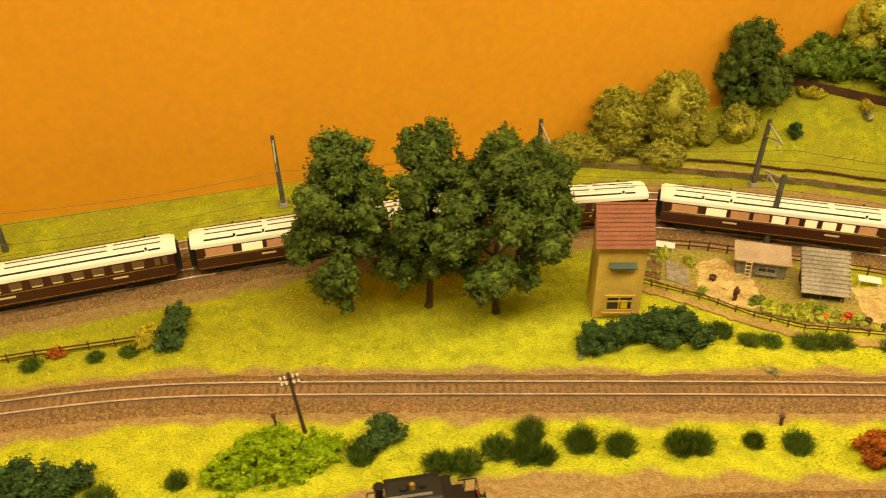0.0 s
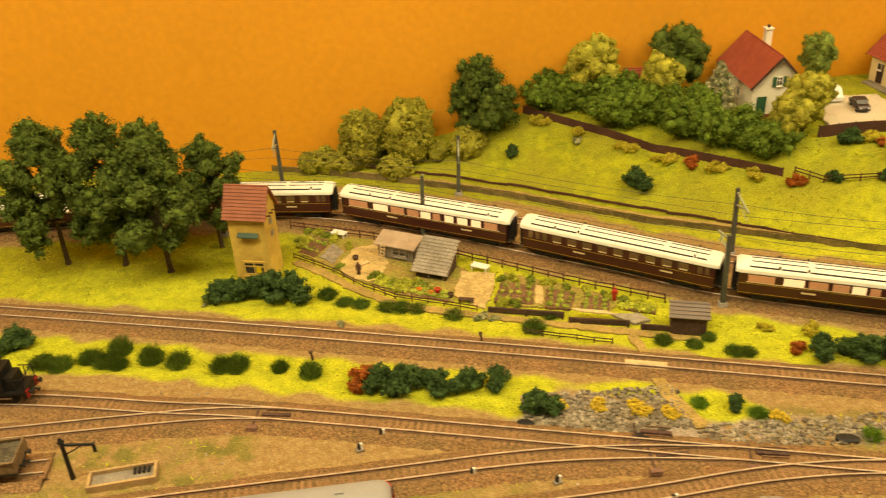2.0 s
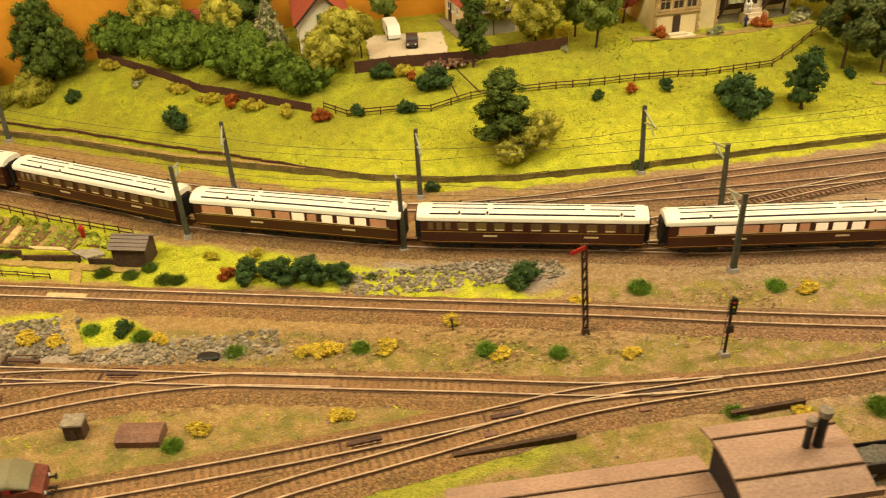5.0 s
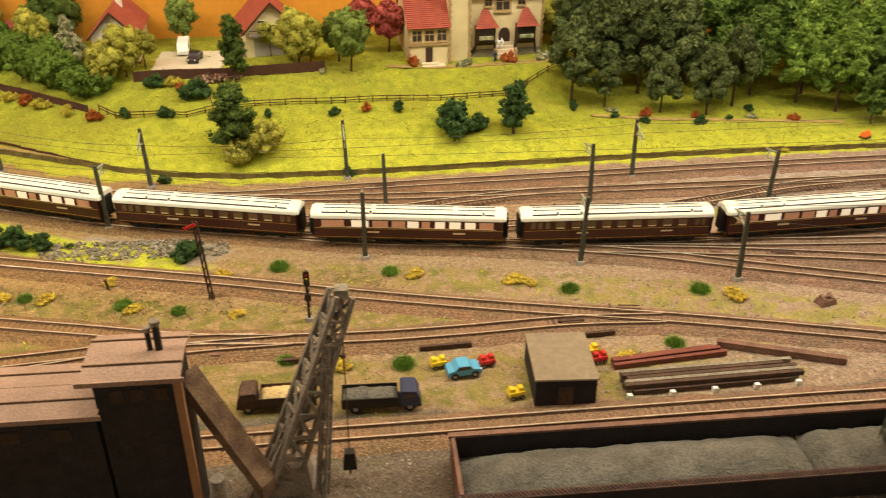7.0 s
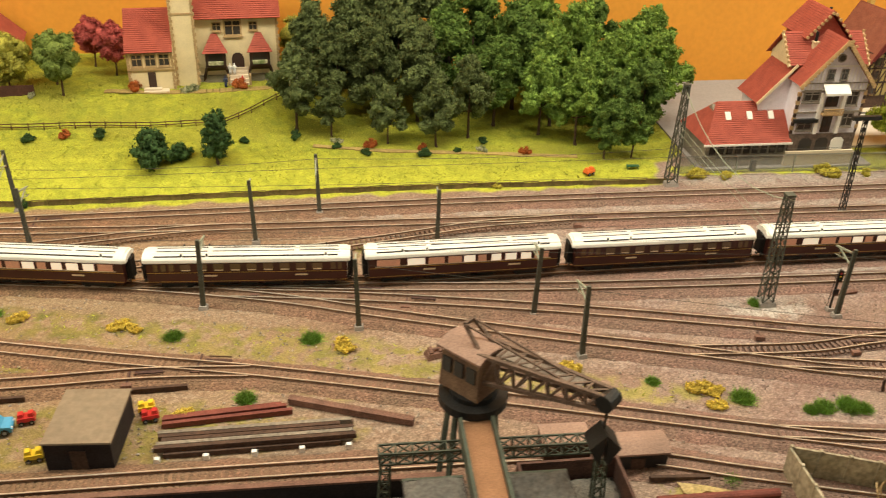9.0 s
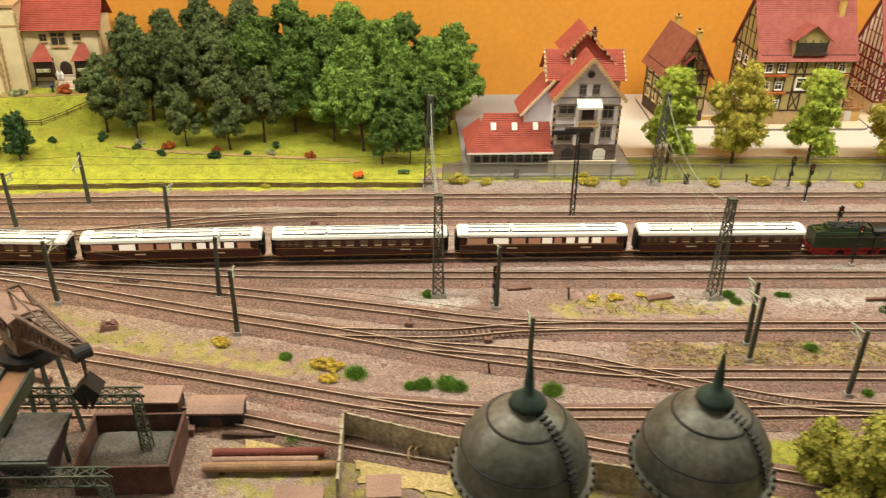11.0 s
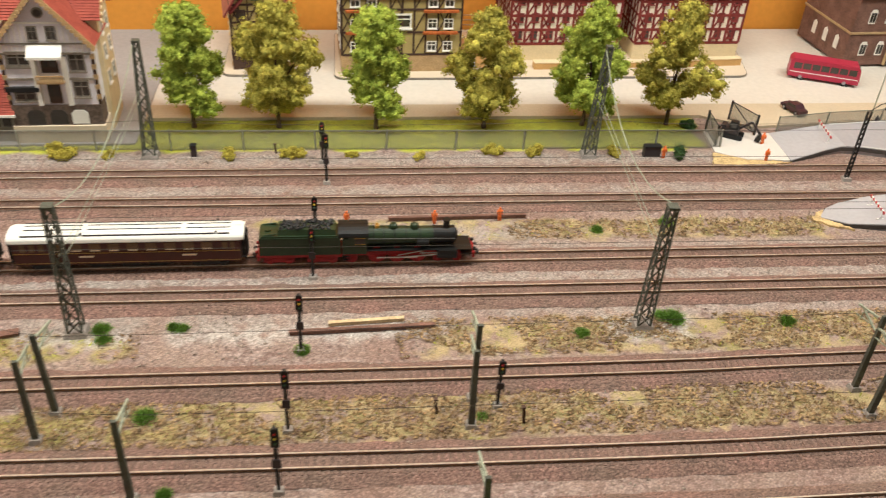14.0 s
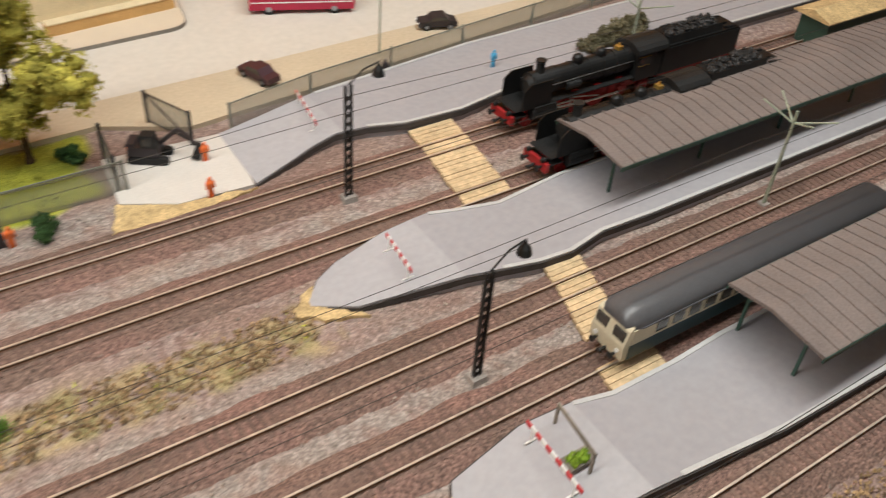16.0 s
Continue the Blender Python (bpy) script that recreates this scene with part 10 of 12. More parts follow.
for x, y, turn in ((3.566, 1.066, 20), (3.556, 1.064, 60)):
    t = thing("steel_hoop", "rusty steel hoop leaning on the yard wall", "hoop", pose(x, y, 0.0088, 66, 0, turn))
    g = Geo()
    ring = [(0.0090 * math.cos(k * math.pi / 9), 0.0090 * math.sin(k * math.pi / 9), 0) for k in range(19)]
    for p, q in zip(ring, ring[1:]):
        g.beam(p, q, 0.0014, 0.0016)
    g.part("band", STONE_TAN, t)

PIPE_TAN = material("pipe_dull_tan", (0.34, 0.21, 0.115), rough=0.7, vary=0.25)
for y, z, r, mat, x0, x1, lb in ((1.072, 0.0075, 0.0048, RUST_RED, 3.336, 3.458, "long red-brown pipe on blocks"), (1.060, 0.0070, 0.0042, CRANE_ROOF, 3.338, 3.452, "long mauve pipe on blocks"), (1.049, 0.0078, 0.0055, PIPE_TAN, 3.330, 3.472, "long tan pipe on blocks")):
    t = thing("steel_pipe", lb, "pipe", group="pipes")
    g = Geo()
    g.rod((x0, y, z), (x1, y, z), r, n=12)
    g.part("pipe", mat, t)
    for x in (x0 + 0.02, x1 - 0.02):
        g = Geo()
        g.box(x - 0.003, x + 0.003, y - 0.004, y + 0.004, -0.001, z - r + 0.0006)
        g.part("chock", WOOD_DARK, t)


def bar(name, label, a, b, w, h, mat, category="beam", group="stacked beams"):
    t = thing(name, label, category, group=group)
    g = Geo()
    g.beam((*a[:2], (a[2] if len(a) > 2 else 0) + h / 2), (*b[:2], (b[2] if len(b) > 2 else 0) + h / 2), w, h)
    g.part("length", mat, t)
    return t


rng = random.Random(77)
for k in range(11):
    y, up = 1.1785 + (k % 6) * 0.0056, 0.0058 if k > 5 else 0.0
    a = (2.851 + rng.uniform(0, 0.012), y + (0.0028 if k > 5 else 0), up)
    b = (3.048 + rng.uniform(-0.02, 0.006), y + 0.0062 + (0.0028 if k > 5 else 0), up)
    bar("pole_length", "long dark grey-brown pole in a stack", a, b, 0.0047, 0.0056, WOOD_GREY if k % 3 == 1 else WOOD_DARK, "pole", "pole stack")
for k in range(5):
    x = 2.855 + k * 0.0475
    t = thing("marker_peg", "small white marker peg before the pole stack", "peg", pose(x, 1.173 + k * 0.0015, 0), group="marker pegs")
    g = Geo()
    g.box(-0.003, 0.003, -0.0025, 0.0025, -0.001, 0.0045, 0.0003)
    g.part("peg", PAINT_WHITE, t)
for k in range(3):
    bar("steel_beam", "rusty red steel beam on the ground", (2.852, 1.2235 + k * 0.0052), (2.986 - k * 0.006, 1.2365 + k * 0.0052), 0.0046, 0.0060 + 0.002 * (k % 2), RUST_RED)
bar("steel_beam", "rusty brown steel beam on the ground", (2.982, 1.254), (3.114, 1.208), 0.008, 0.008, RUST_BROWN)
for a, b, mat in (((2.232, 1.259), (2.342, 1.266), WOOD_DARK), ((2.484, 1.266), (2.556, 1.270), WOOD_DARK), ((2.64, 1.276), (2.70, 1.279), WOOD_DARK), ((2.81, 1.283), (2.87, 1.286), WOOD_DARK), ((3.34, 1.106), (3.40, 1.102), WOOD_DARK)):
    bar("old_rail", "old rail length lying beside the siding", a, b, 0.004, 0.006, mat, "rail", "spare rails")
bar("steel_beam", "rusty brown girder lying on pale gravel", (4.225, 1.388), (4.386, 1.395), 0.005, 0.0045, RUST_BROWN)
bar("plank", "pale timber length lying on gravel", (4.268, 1.402), (4.352, 1.408), 0.005, 0.004, WOOD_PALE)
bar("steel_beam", "rusty brown girder lying on pale gravel", (4.345, 1.614), (4.530, 1.619), 0.005, 0.005, RUST_BROWN)
bar("timber_length", "long pale timber lying behind the siding", (1.720, 1.321, 0.002), (1.822, 1.328, 0.002), 0.0055, 0.0045, WOOD_PALE, "timber")
bar("steel_block", "short rusty steel length lying in the grass", (1.694, 1.3195), (1.716, 1.3245), 0.007, 0.006, RUST_BROWN, "steel")
bar("plank", "dark board lying in the grass", (3.90, 1.392), (3.94, 1.402), 0.010, 0.003, RUST_BROWN)
bar("plank", "dark board lying by the gravel", (3.70, 1.42), (3.735, 1.425), 0.006, 0.003, RUST_BROWN)


def road_wheel(parent, x, y, r):
    g = Geo()
    g.rod((x, y - 0.0012, r), (x, y + 0.0012, r), r, n=14)
    w = g.part("wheel", TYRE, parent)
    g = Geo()
    g.rod((x, y - 0.0014, r), (x, y + 0.0014, r), r * 0.5, n=10)
    g.part("hub", PAINT_SILVER, w)


def lorry(label, m, cab, load, bed):
    t = thing("lorry", label, "lorry", m)
    g = Geo()
    g.box(-0.042, 0.040, -0.0105, 0.0105, 0.0055, 0.0085)
    g.part("chassis", STEEL_DARK, t)
    g = Geo()
    for x0, x1, y0, y1 in ((-0.042, 0.016, -0.0125, -0.0115), (-0.042, 0.016, 0.0115, 0.0125), (-0.042, -0.041, -0.0115, 0.0115), (0.015, 0.016, -0.0115, 0.0115)):
        g.box(x0, x1, y0, y1, 0.0085, 0.0195)
    g.box(-0.042, 0.016, -0.0115, 0.0115, 0.0085, 0.0100)
    g.part("load_bed", bed, t)
    heap(-0.041, 0.015, -0.0115, 0.0115, 0.0155, 0.006, 31, 20, 8).part("load", load, t)
    g = Geo()
    g.ext([(0.0185, 0.0075), (0.0385, 0.0075), (0.0385, 0.0160), (0.0345, 0.0255), (0.0205, 0.0265), (0.0185, 0.0245)], -0.0118, 0.0118, "y")
    c = g.part("cab", cab, t)
    for s in (-1, 1):
        g = Geo()
        g.box(0.0225, 0.0330, s * 0.0118 - 0.0003, s * 0.0118 + 0.0003, 0.0170, 0.0235)
        g.part("window", GLASS_DARK, c)
    for x in (-0.028, 0.028):
        for y in (-0.0100, 0.0100):
            road_wheel(t, x, y, 0.0052)
    return t


lorry("dark blue tipper lorry loaded with coal", pose(2.594, 1.186, 0, 0, 0, -1), PAINT_NAVY, GRAVEL_GREY, STEEL_DARK)
lorry("dusty dropside lorry with a pale sandy load", pose(2.484, 1.196, 0, 0, 0, 180), WOOD_DARK, SAND, WOOD_DARK)


def motor_car(label, m, body, length=0.044):
    t = thing("motor_car", label, "car", m)
    k = length / 0.044
    g = Geo()
    g.ext([(-0.022 * k, 0.004), (0.022 * k, 0.004), (0.0225 * k, 0.008), (0.020 * k, 0.0105), (0.011 * k, 0.0112), (0.0065 * k, 0.0162), (-0.008 * k, 0.0168), (-0.014 * k, 0.0115), (-0.0215 * k, 0.0100)], -0.0088, 0.0088, "y")
    b = g.part("body", body, t)
    for s in (-1, 1):
        g = Geo()
        g.ext([(-0.0115 * k, 0.0116), (0.0092 * k, 0.0116), (0.0058 * k, 0.0156), (-0.0075 * k, 0.0160)], s * 0.0088 - 0.0003, s * 0.0088 + 0.0003, "y")
        g.part("side_window", GLASS_DARK, b)
        g = Geo()
        g.rod((0.0218 * k, s * 0.006, 0.0082), (0.0232 * k, s * 0.006, 0.0082), 0.0013, n=8)
        g.part("headlight", PAINT_WHITE, b)
    for x in (-0.0135 * k, 0.0135 * k):
        for y in (-0.0082, 0.0082):
            road_wheel(t, x, y, 0.0042)
    return t


motor_car("sky-blue saloon car parked on the sandy yard", pose(2.684, 1.230, 0, 0, 0, 8), PAINT_BLUE, 0.037)


def cart(label, m, mat):
    t = thing("platform_cart", label, "cart", m, group="small carts")
    g = Geo()
    g.box(-0.009, 0.009, -0.006, 0.006, 0.004, 0.0085, 0.0006)
    g.part("tray", mat, t)
    for x in (-0.005, 0.005):
        g = Geo()
        g.box(x - 0.0032, x + 0.0032, -0.004, 0.004, 0.0085, 0.0125, 0.0008)
        g.part("crate", mat, t)
        for y in (-0.0055, 0.0055):
            road_wheel(t, x, y, 0.0026)
    return t


for x, y, mat, lb in ((2.658, 1.246, PAINT_YELLOW, "small yellow luggage cart"), (2.712, 1.244, PAINT_RED, "small red luggage cart"), (2.735, 1.187, PAINT_YELLOW, "small yellow luggage cart beside the shed"), (2.838, 1.238, PAINT_RED, "small red luggage cart behind the shed"), (2.832, 1.252, PAINT_YELLOW, "small yellow luggage cart behind the shed")):
    cart(lb, pose(x, y, 0, 0, 0, 12), mat)

t = thing("scrap_wheelset", "rusty scrap boiler fitting lying on the gravel", "scrap", pose(3.150, 1.327, 0, 0, 0, 15))
g = Geo()
g.box(-0.012, 0.012, -0.008, 0.008, -0.001, 0.006, 0.002)
g.rod((-0.006, -0.004, 0.006), (-0.006, 0.004, 0.0095), 0.003, n=8)
g.rod((-0.006, 0.0, 0.009), (0.006, 0.0, 0.009), 0.0018, n=8)
g.rod((0.006, -0.004, 0.006), (0.006, 0.004, 0.0095), 0.003, n=8)
g.part("casting", RUST_BROWN, t)

t = thing("water_crane", "black iron water crane with a swinging arm", "water crane", pose(1.246, 1.462, 0))
g = Geo()
g.rod((0, 0, -0.001), (0, 0, 0.046), 0.0026, 0.0020, n=10)
g.rod((0, 0, 0.046), (0, 0, 0.052), 0.0036, 0.0010, n=10)
g.part("column", STEEL_DARK, t)
g = Geo()
g.rod((0, 0, 0.043), (0.032, -0.004, 0.045), 0.0016, n=8)
g.rod((0.032, -0.004, 0.046), (0.032, -0.004, 0.036), 0.0018, n=8)
g.beam((0, 0, 0.030), (0.020, -0.0025, 0.043), 0.0010, 0.0010)
g.part("arm", STEEL_DARK, t)

t = thing("ash_pit", "low tan-rimmed ash pit with a dark grate beside the water crane", "ash pit", pose(1.298, 1.4545, 0, 0, 0, 8))
g = Geo()
for s in (-1, 1):
    g.box(-0.033, 0.033, s * 0.0105 - 0.0014, s * 0.0105 + 0.0014, -0.001, 0.0075)
    g.box(s * 0.0316 - 0.0014, s * 0.0316 + 0.0014, -0.0089, 0.0089, -0.001, 0.0075)
g.part("rim", STONE_TAN, t)
g = Geo()
g.box(-0.0300, 0.0300, -0.0089, 0.0089, -0.001, 0.0030)
g.part("ash_bed", STONE_GREY, t)
for k in range(4):
    g = Geo()
    g.box(0.010 + k * 0.0045, 0.0125 + k * 0.0045, 0.001, 0.0088, 0.0030, 0.0058)
    g.part("grate_bar", STEEL_DARK, t)

for x, y in ((1.530, 1.473), (1.640, 1.428), (1.822, 1.377), (1.552, 1.492), (1.72, 1.41)):
    t = thing("point_lantern", "small black and white point lantern by the turnout", "lantern", pose(x, y, 0, 0, 0, 20), group="point lanterns")
    g = Geo()
    g.box(-0.0022, 0.0022, -0.0018, 0.0018, 0.002, 0.0085, 0.0003)
    b = g.part("case", STEEL_DARK, t)
    g = Geo()
    g.box(0.0006, 0.0030, -0.0021, 0.0005, 0.0015, 0.0088)
    g.part("panel", PAINT_WHITE, b)
    g = Geo()
    g.box(-0.004, 0.004, -0.003, 0.003, -0.001, 0.002)
    g.part("foot", STONE_GREY, t)
for x, y, s in ((2.012, 1.440, 1.0), (1.812, 1.462, 0.8), (1.70, 1.495, 0.7), (2.13, 1.366, 0.9)):
    t = thing("point_motor", "dark oval point motor cover beside the track", "cover", pose(x, y, 0, 0, 0, -12), group="point motors")
    g = Geo()
    g.spin([(0.012 * s, -0.001), (0.012 * s, 0.0022), (0.009 * s, 0.0035), (0.0005, 0.004)], 16)
    for k in range(len(g.v)):
        g.v[k] = (g.v[k][0], g.v[k][1] * 0.55, g.v[k][2])
    g.part("lid", STEEL_DARK, t)


RUBBLE = leafy("rubble_stone", (0.30, 0.265, 0.205), (0.17, 0.14, 0.10), per=0.0, low=0.5, high=1.4)


def rocks(seed, n, xr, yr, size, name, label, mat=RUBBLE):
    rng = random.Random(seed)
    g = Geo()
    for _ in range(n):
        x, y = rng.uniform(*xr), rng.uniform(*yr)
        g.lump((x, y, gz(x, y) + size * 0.1), size * rng.uniform(0.4, 1.2), rng, squash=0.6, rough=0.6)
    return tagged(g.part(name, mat), label, "rocks", kind="stuff")


rocks(41, 1100, (1.70, 1.87), (1.472, 1.54), 0.0028, "rubble", "loose grey rubble on the embankment")
rocks(42, 600, (1.87, 2.08), (1.435, 1.475), 0.0025, "rubble", "loose grey rubble on the embankment")
rocks(43, 800, (2.15, 2.40), (1.512, 1.562), 0.0028, "rubble", "loose grey slag stones beside the line")
LOG_BARK = material("log_bark", (0.17, 0.085, 0.06), rough=0.9, vary=0.4, scale=90, per=0.3)
LOG_END = material("log_sawn_end", (0.66, 0.48, 0.34), rough=0.85, vary=0.2, scale=120)
logs = thing("log_pile", "tumbled pile of sawn brown logs with pale ends", "log pile", pose(2.338, 1.976, gz(2.338, 1.970)))
LOG_RNG = random.Random(44)
for k in range(46):
    tier = 0 if k < 26 else 1 if k < 40 else 2
    x, y = LOG_RNG.uniform(-0.036 + 0.008 * tier, 0.040 - 0.008 * tier), LOG_RNG.uniform(-0.012, 0.010 - 0.003 * tier)
    m = pose(x, y, 0.0015 + 0.0040 * tier + 0.25 * max(y, 0), LOG_RNG.uniform(-12, 12), LOG_RNG.uniform(-14, 14), LOG_RNG.choice((90, 80, 110, 20, 150)) + LOG_RNG.uniform(-20, 20))
    if k == 0:
        g = Geo()
        g.rod((-0.0062, 0, 0), (0.0062, 0, 0), 0.0026, 0.0024, n=8)
        stem = g.part("log", LOG_BARK, logs)
        stem.matrix_basis = m
        g = Geo()
        g.rod((-0.00635, 0, 0), (-0.0060, 0, 0), 0.0023, n=8)
        cut = g.part("sawn_end", LOG_END, stem)
        share(cut, "sawn_end", stem, pose(0.01235, 0, 0))
    else:
        ob = share(stem, "log", logs, m)
        for q in (0.0, 0.01235):
            share(cut, "sawn_end", ob, pose(q, 0, 0))
for a, b in (((2.345, 1.950, 0.012), (2.376, 1.906, 0.002)), ((2.330, 1.940, 0.010), (2.343, 1.898, 0.002))):
    t = thing("stake", "thin dark stake leaning on a bush", "stake")
    g = Geo()
    g.beam((a[0], a[1], gz(a[0], a[1]) + a[2]), (b[0], b[1], gz(b[0], b[1]) + b[2]), 0.0014, 0.0014)
    g.part("pole", WOOD_DARK, t)


# ---- fences and walls ----


def stations(pts, step):
    """Even points along a broken line."""
    out = [Vector((*pts[0], 0))]
    for a, b in zip(pts, pts[1:]):
        a, b = Vector((*a, 0)), Vector((*b, 0))
        n = max(1, round((b - a).length / step))
        out += [a.lerp(b, (k + 1) / n) for k in range(n)]
    return [(p.x, p.y) for p in out]


def fence(label, pts, step, tall, rails, mat, post=0.0016, rail=0.0014, name="fence", lean=0.0004, seed=1, panel=None):
    """Posts with rails between them; panel: (material, low, high, thickness) fills each bay."""
    rng = random.Random(seed)
    t = thing(name, label, "fence")
    spots = stations(pts, step)
    ends = [Vector((x + rng.uniform(-lean, lean), y + rng.uniform(-lean, lean), gz(x, y) - 0.001)) for x, y in spots]
    g = Geo()
    g.box(-post / 2, post / 2, -post / 2, post / 2, -0.003, tall, post * 0.12)
    first = g.part("post", mat, t)
    first.matrix_basis = Matrix.Translation(ends[0])
    for p in ends[1:]:
        share(first, "post", t, pose(p.x, p.y, p.z, rng.uniform(-3, 3), rng.uniform(-3, 3), rng.uniform(0, 30)))
    for a, b in zip(ends, ends[1:]):
        for z in rails:
            g = Geo()
            g.beam(a + Vector((0, -post * 0.5, z + rng.uniform(-lean, lean))), b + Vector((0, -post * 0.5, z + rng.uniform(-lean, lean))), rail * 0.6, rail)
            g.part("rail", mat, t)
        if panel:
            pm, lo, hi, th = panel
            g = Geo()
            mid = (lo + hi) / 2
            g.beam(a + Vector((0, 0, mid)), b + Vector((0, 0, mid)), th, hi - lo)
            g.part("panel", pm, t)
    return t


foot_line = [(x, float(np.interp(x, [a for a, b in FOOT], [b for a, b in FOOT])) - 0.004) for x in np.linspace(1.28, 3.60, 26).tolist()]
FENCE_MOSS = material("fence_weathered_moss_brown", (0.16, 0.115, 0.052), rough=0.9, vary=0.35, scale=70, fine=400, per=0.5, other=(0.105, 0.085, 0.034))
fence("low weathered brown board fence along the foot of the bank", foot_line, 0.024, 0.0108, (0.0094,), FENCE_MOSS, lean=0.0010, panel=(FENCE_MOSS, -0.001, 0.0078, 0.0014))
upper_line = [(x, y + 0.026 * min(1, (2.30 - x) / 0.4)) for x, y in foot_line if 1.32 < x < 2.25]
fence("low dark timber edging on the grassy bank", upper_line, 0.04, 0.0050, (0.0025,), FENCE_BROWN, rail=0.0034, lean=0.0012, seed=4)
t = thing("bank_path", "worn ochre path between two timber edgings", "path")
PATH_TAN = material("trodden_path", (0.40, 0.285, 0.10), rough=0.95, vary=0.3, scale=40, fine=420, bump=0.8)
worn = [Vector((x, y + 0.013, gz(x, y + 0.013) - 0.0006)) for x, y in stations([p for p in foot_line if 1.32 < p[0] < 2.2], 0.02)]
g = Geo()
for a, b in zip(worn, worn[1:]):
    g.beam(a, b, 0.013, 0.0026)
g.part("trodden_strip", PATH_TAN, t)
fence("brown close-boarded garden fence on the bank", [(1.77, 2.20), (1.965, 2.022), (2.13, 1.93)], 0.022, 0.0145, (), FENCE_BROWN, panel=(FENCE_BROWN, 0.0, 0.0130, 0.0012))
fence("brown close-boarded fence below the drive", [(2.20, 1.985), (2.36, 1.98), (2.53, 2.0)], 0.026, 0.0205, (), FENCE_BROWN, panel=(FENCE_BROWN, 0.0, 0.0185, 0.0013))
fence("dark brown two-rail fence across the grassy slope", [(2.148, 1.93), (2.18, 1.905), (2.30, 1.885), (2.36, 1.90), (2.54, 1.908), (2.73, 1.928), (2.85, 1.955), (2.98, 2.03)], 0.025, 0.0125, (0.0055, 0.0105), FENCE_BROWN)
fence("short dark two-rail fence beside the line", [(0.70, 1.888), (0.883, 1.889)], 0.025, 0.0115, (0.005, 0.0095), FENCE_BROWN)
fence("low dark two-rail fence on the turf", [(1.721, 1.653), (1.818, 1.621)], 0.022, 0.0085, (0.0035, 0.0072), WOOD_DARK, post=0.0013, rail=0.0011)
fence("dark brown garden fence beside the main line", [(1.412, 1.956), (1.536, 1.906), (1.653, 1.841), (1.748, 1.784), (1.803, 1.750), (1.901, 1.699)], 0.024, 0.0135, (0.006, 0.0115), FENCE_BROWN)
fence("low brown picket fence in front of the allotment", [(1.426, 1.866), (1.483, 1.822), (1.525, 1.778), (1.567, 1.747), (1.628, 1.724), (1.668, 1.707)], 0.020, 0.0095, (0.004, 0.0080), FENCE_BROWN, post=0.0013, rail=0.0011)

for label, a, b in (("dark timber planter wall along the allotment", (1.681, 1.703), (1.772, 1.680)), ("dark timber planter wall beside the garden gate", (1.775, 1.669), (1.846, 1.654)), ("dark timber planter wall beyond the garden gate", (1.857, 1.646), (1.924, 1.628))):
    t = thing("planter_wall", label, "garden wall")
    for k, z in enumerate((0.0018, 0.0056)):
        g = Geo()
        g.beam((*a, z), (*b, z), 0.0022 + 0.0004 * k, 0.0036)
        g.part("board", WOOD_DARK, t)
    for f in (0.03, 0.5, 0.97):
        g = Geo()
        x, y = a[0] + (b[0] - a[0]) * f, a[1] + (b[1] - a[1]) * f - 0.0022
        g.box(x - 0.0012, x + 0.0012, y - 0.001, y + 0.001, -0.003, 0.0088)
        g.part("stake", WOOD_DARK, t)

YARD_SAND = material("yard_sand", (0.50, 0.37, 0.19), rough=0.95, vary=0.35, scale=25, fine=380, bump=0.6, other=(0.37, 0.30, 0.11))

# ---- the allotment ----


def uneven(pts, seed, push=0.0022, step=0.006):
    """Rounds and roughens an outline."""
    rng = random.Random(seed)
    return [(x + rng.uniform(-push, push), y + rng.uniform(-push, push)) for x, y in stations(list(pts) + [pts[0]], step)[:-1]]


def patch(name, label, category, pts, top, mat, seed=1, push=0.0022):
    g = Geo()
    g.plate(uneven(pts, seed, push), -0.004, top)
    return tagged(g.part(name, mat), label, category)


LEAF_SALAD = leafy("salad_rows", (0.46, 0.47, 0.08), (0.28, 0.33, 0.05))
LEAF_HERB = leafy("herb_rows", (0.33, 0.37, 0.07), (0.17, 0.22, 0.04))


def bed(label, pts, rows, leaf, seed, size=0.0042, along=True, fill=1.2):
    """A soil bed with rows of plants across its outline."""
    rng = random.Random(seed)
    t = thing("garden_bed", label, "garden bed")
    g = Geo()
    g.plate(uneven(pts, seed, 0.0010), -0.004, 0.0022)
    g.part("soil", SOIL, t)
    a, b, c, d = (Vector((*p, 0)) for p in pts)
    for k in range(rows):
        f = (k + 0.5) / rows
        p, q = (a.lerp(d, f), b.lerp(c, f)) if along else (a.lerp(b, f), d.lerp(c, f))
        n = max(3, int((q - p).length / (size * 1.5) * fill))
        g = Geo()
        for j in range(n):
            s = p.lerp(q, (j + 0.5) / n) + Vector((rng.uniform(-1, 1), rng.uniform(-1, 1), 0)) * 0.0012
            r = size * rng.uniform(0.6, 1.15)
            g.lump((s.x, s.y, 0.003), r, rng, squash=0.8, rough=0.5)
            for _ in range(7):
                g.leaf((s.x + rng.gauss(0, r * 0.7), s.y + rng.gauss(0, r * 0.7), 0.004 + r * rng.uniform(0.2, 0.9)), 0.0017, rng)
        g.part("planting", leaf, t)
    return t


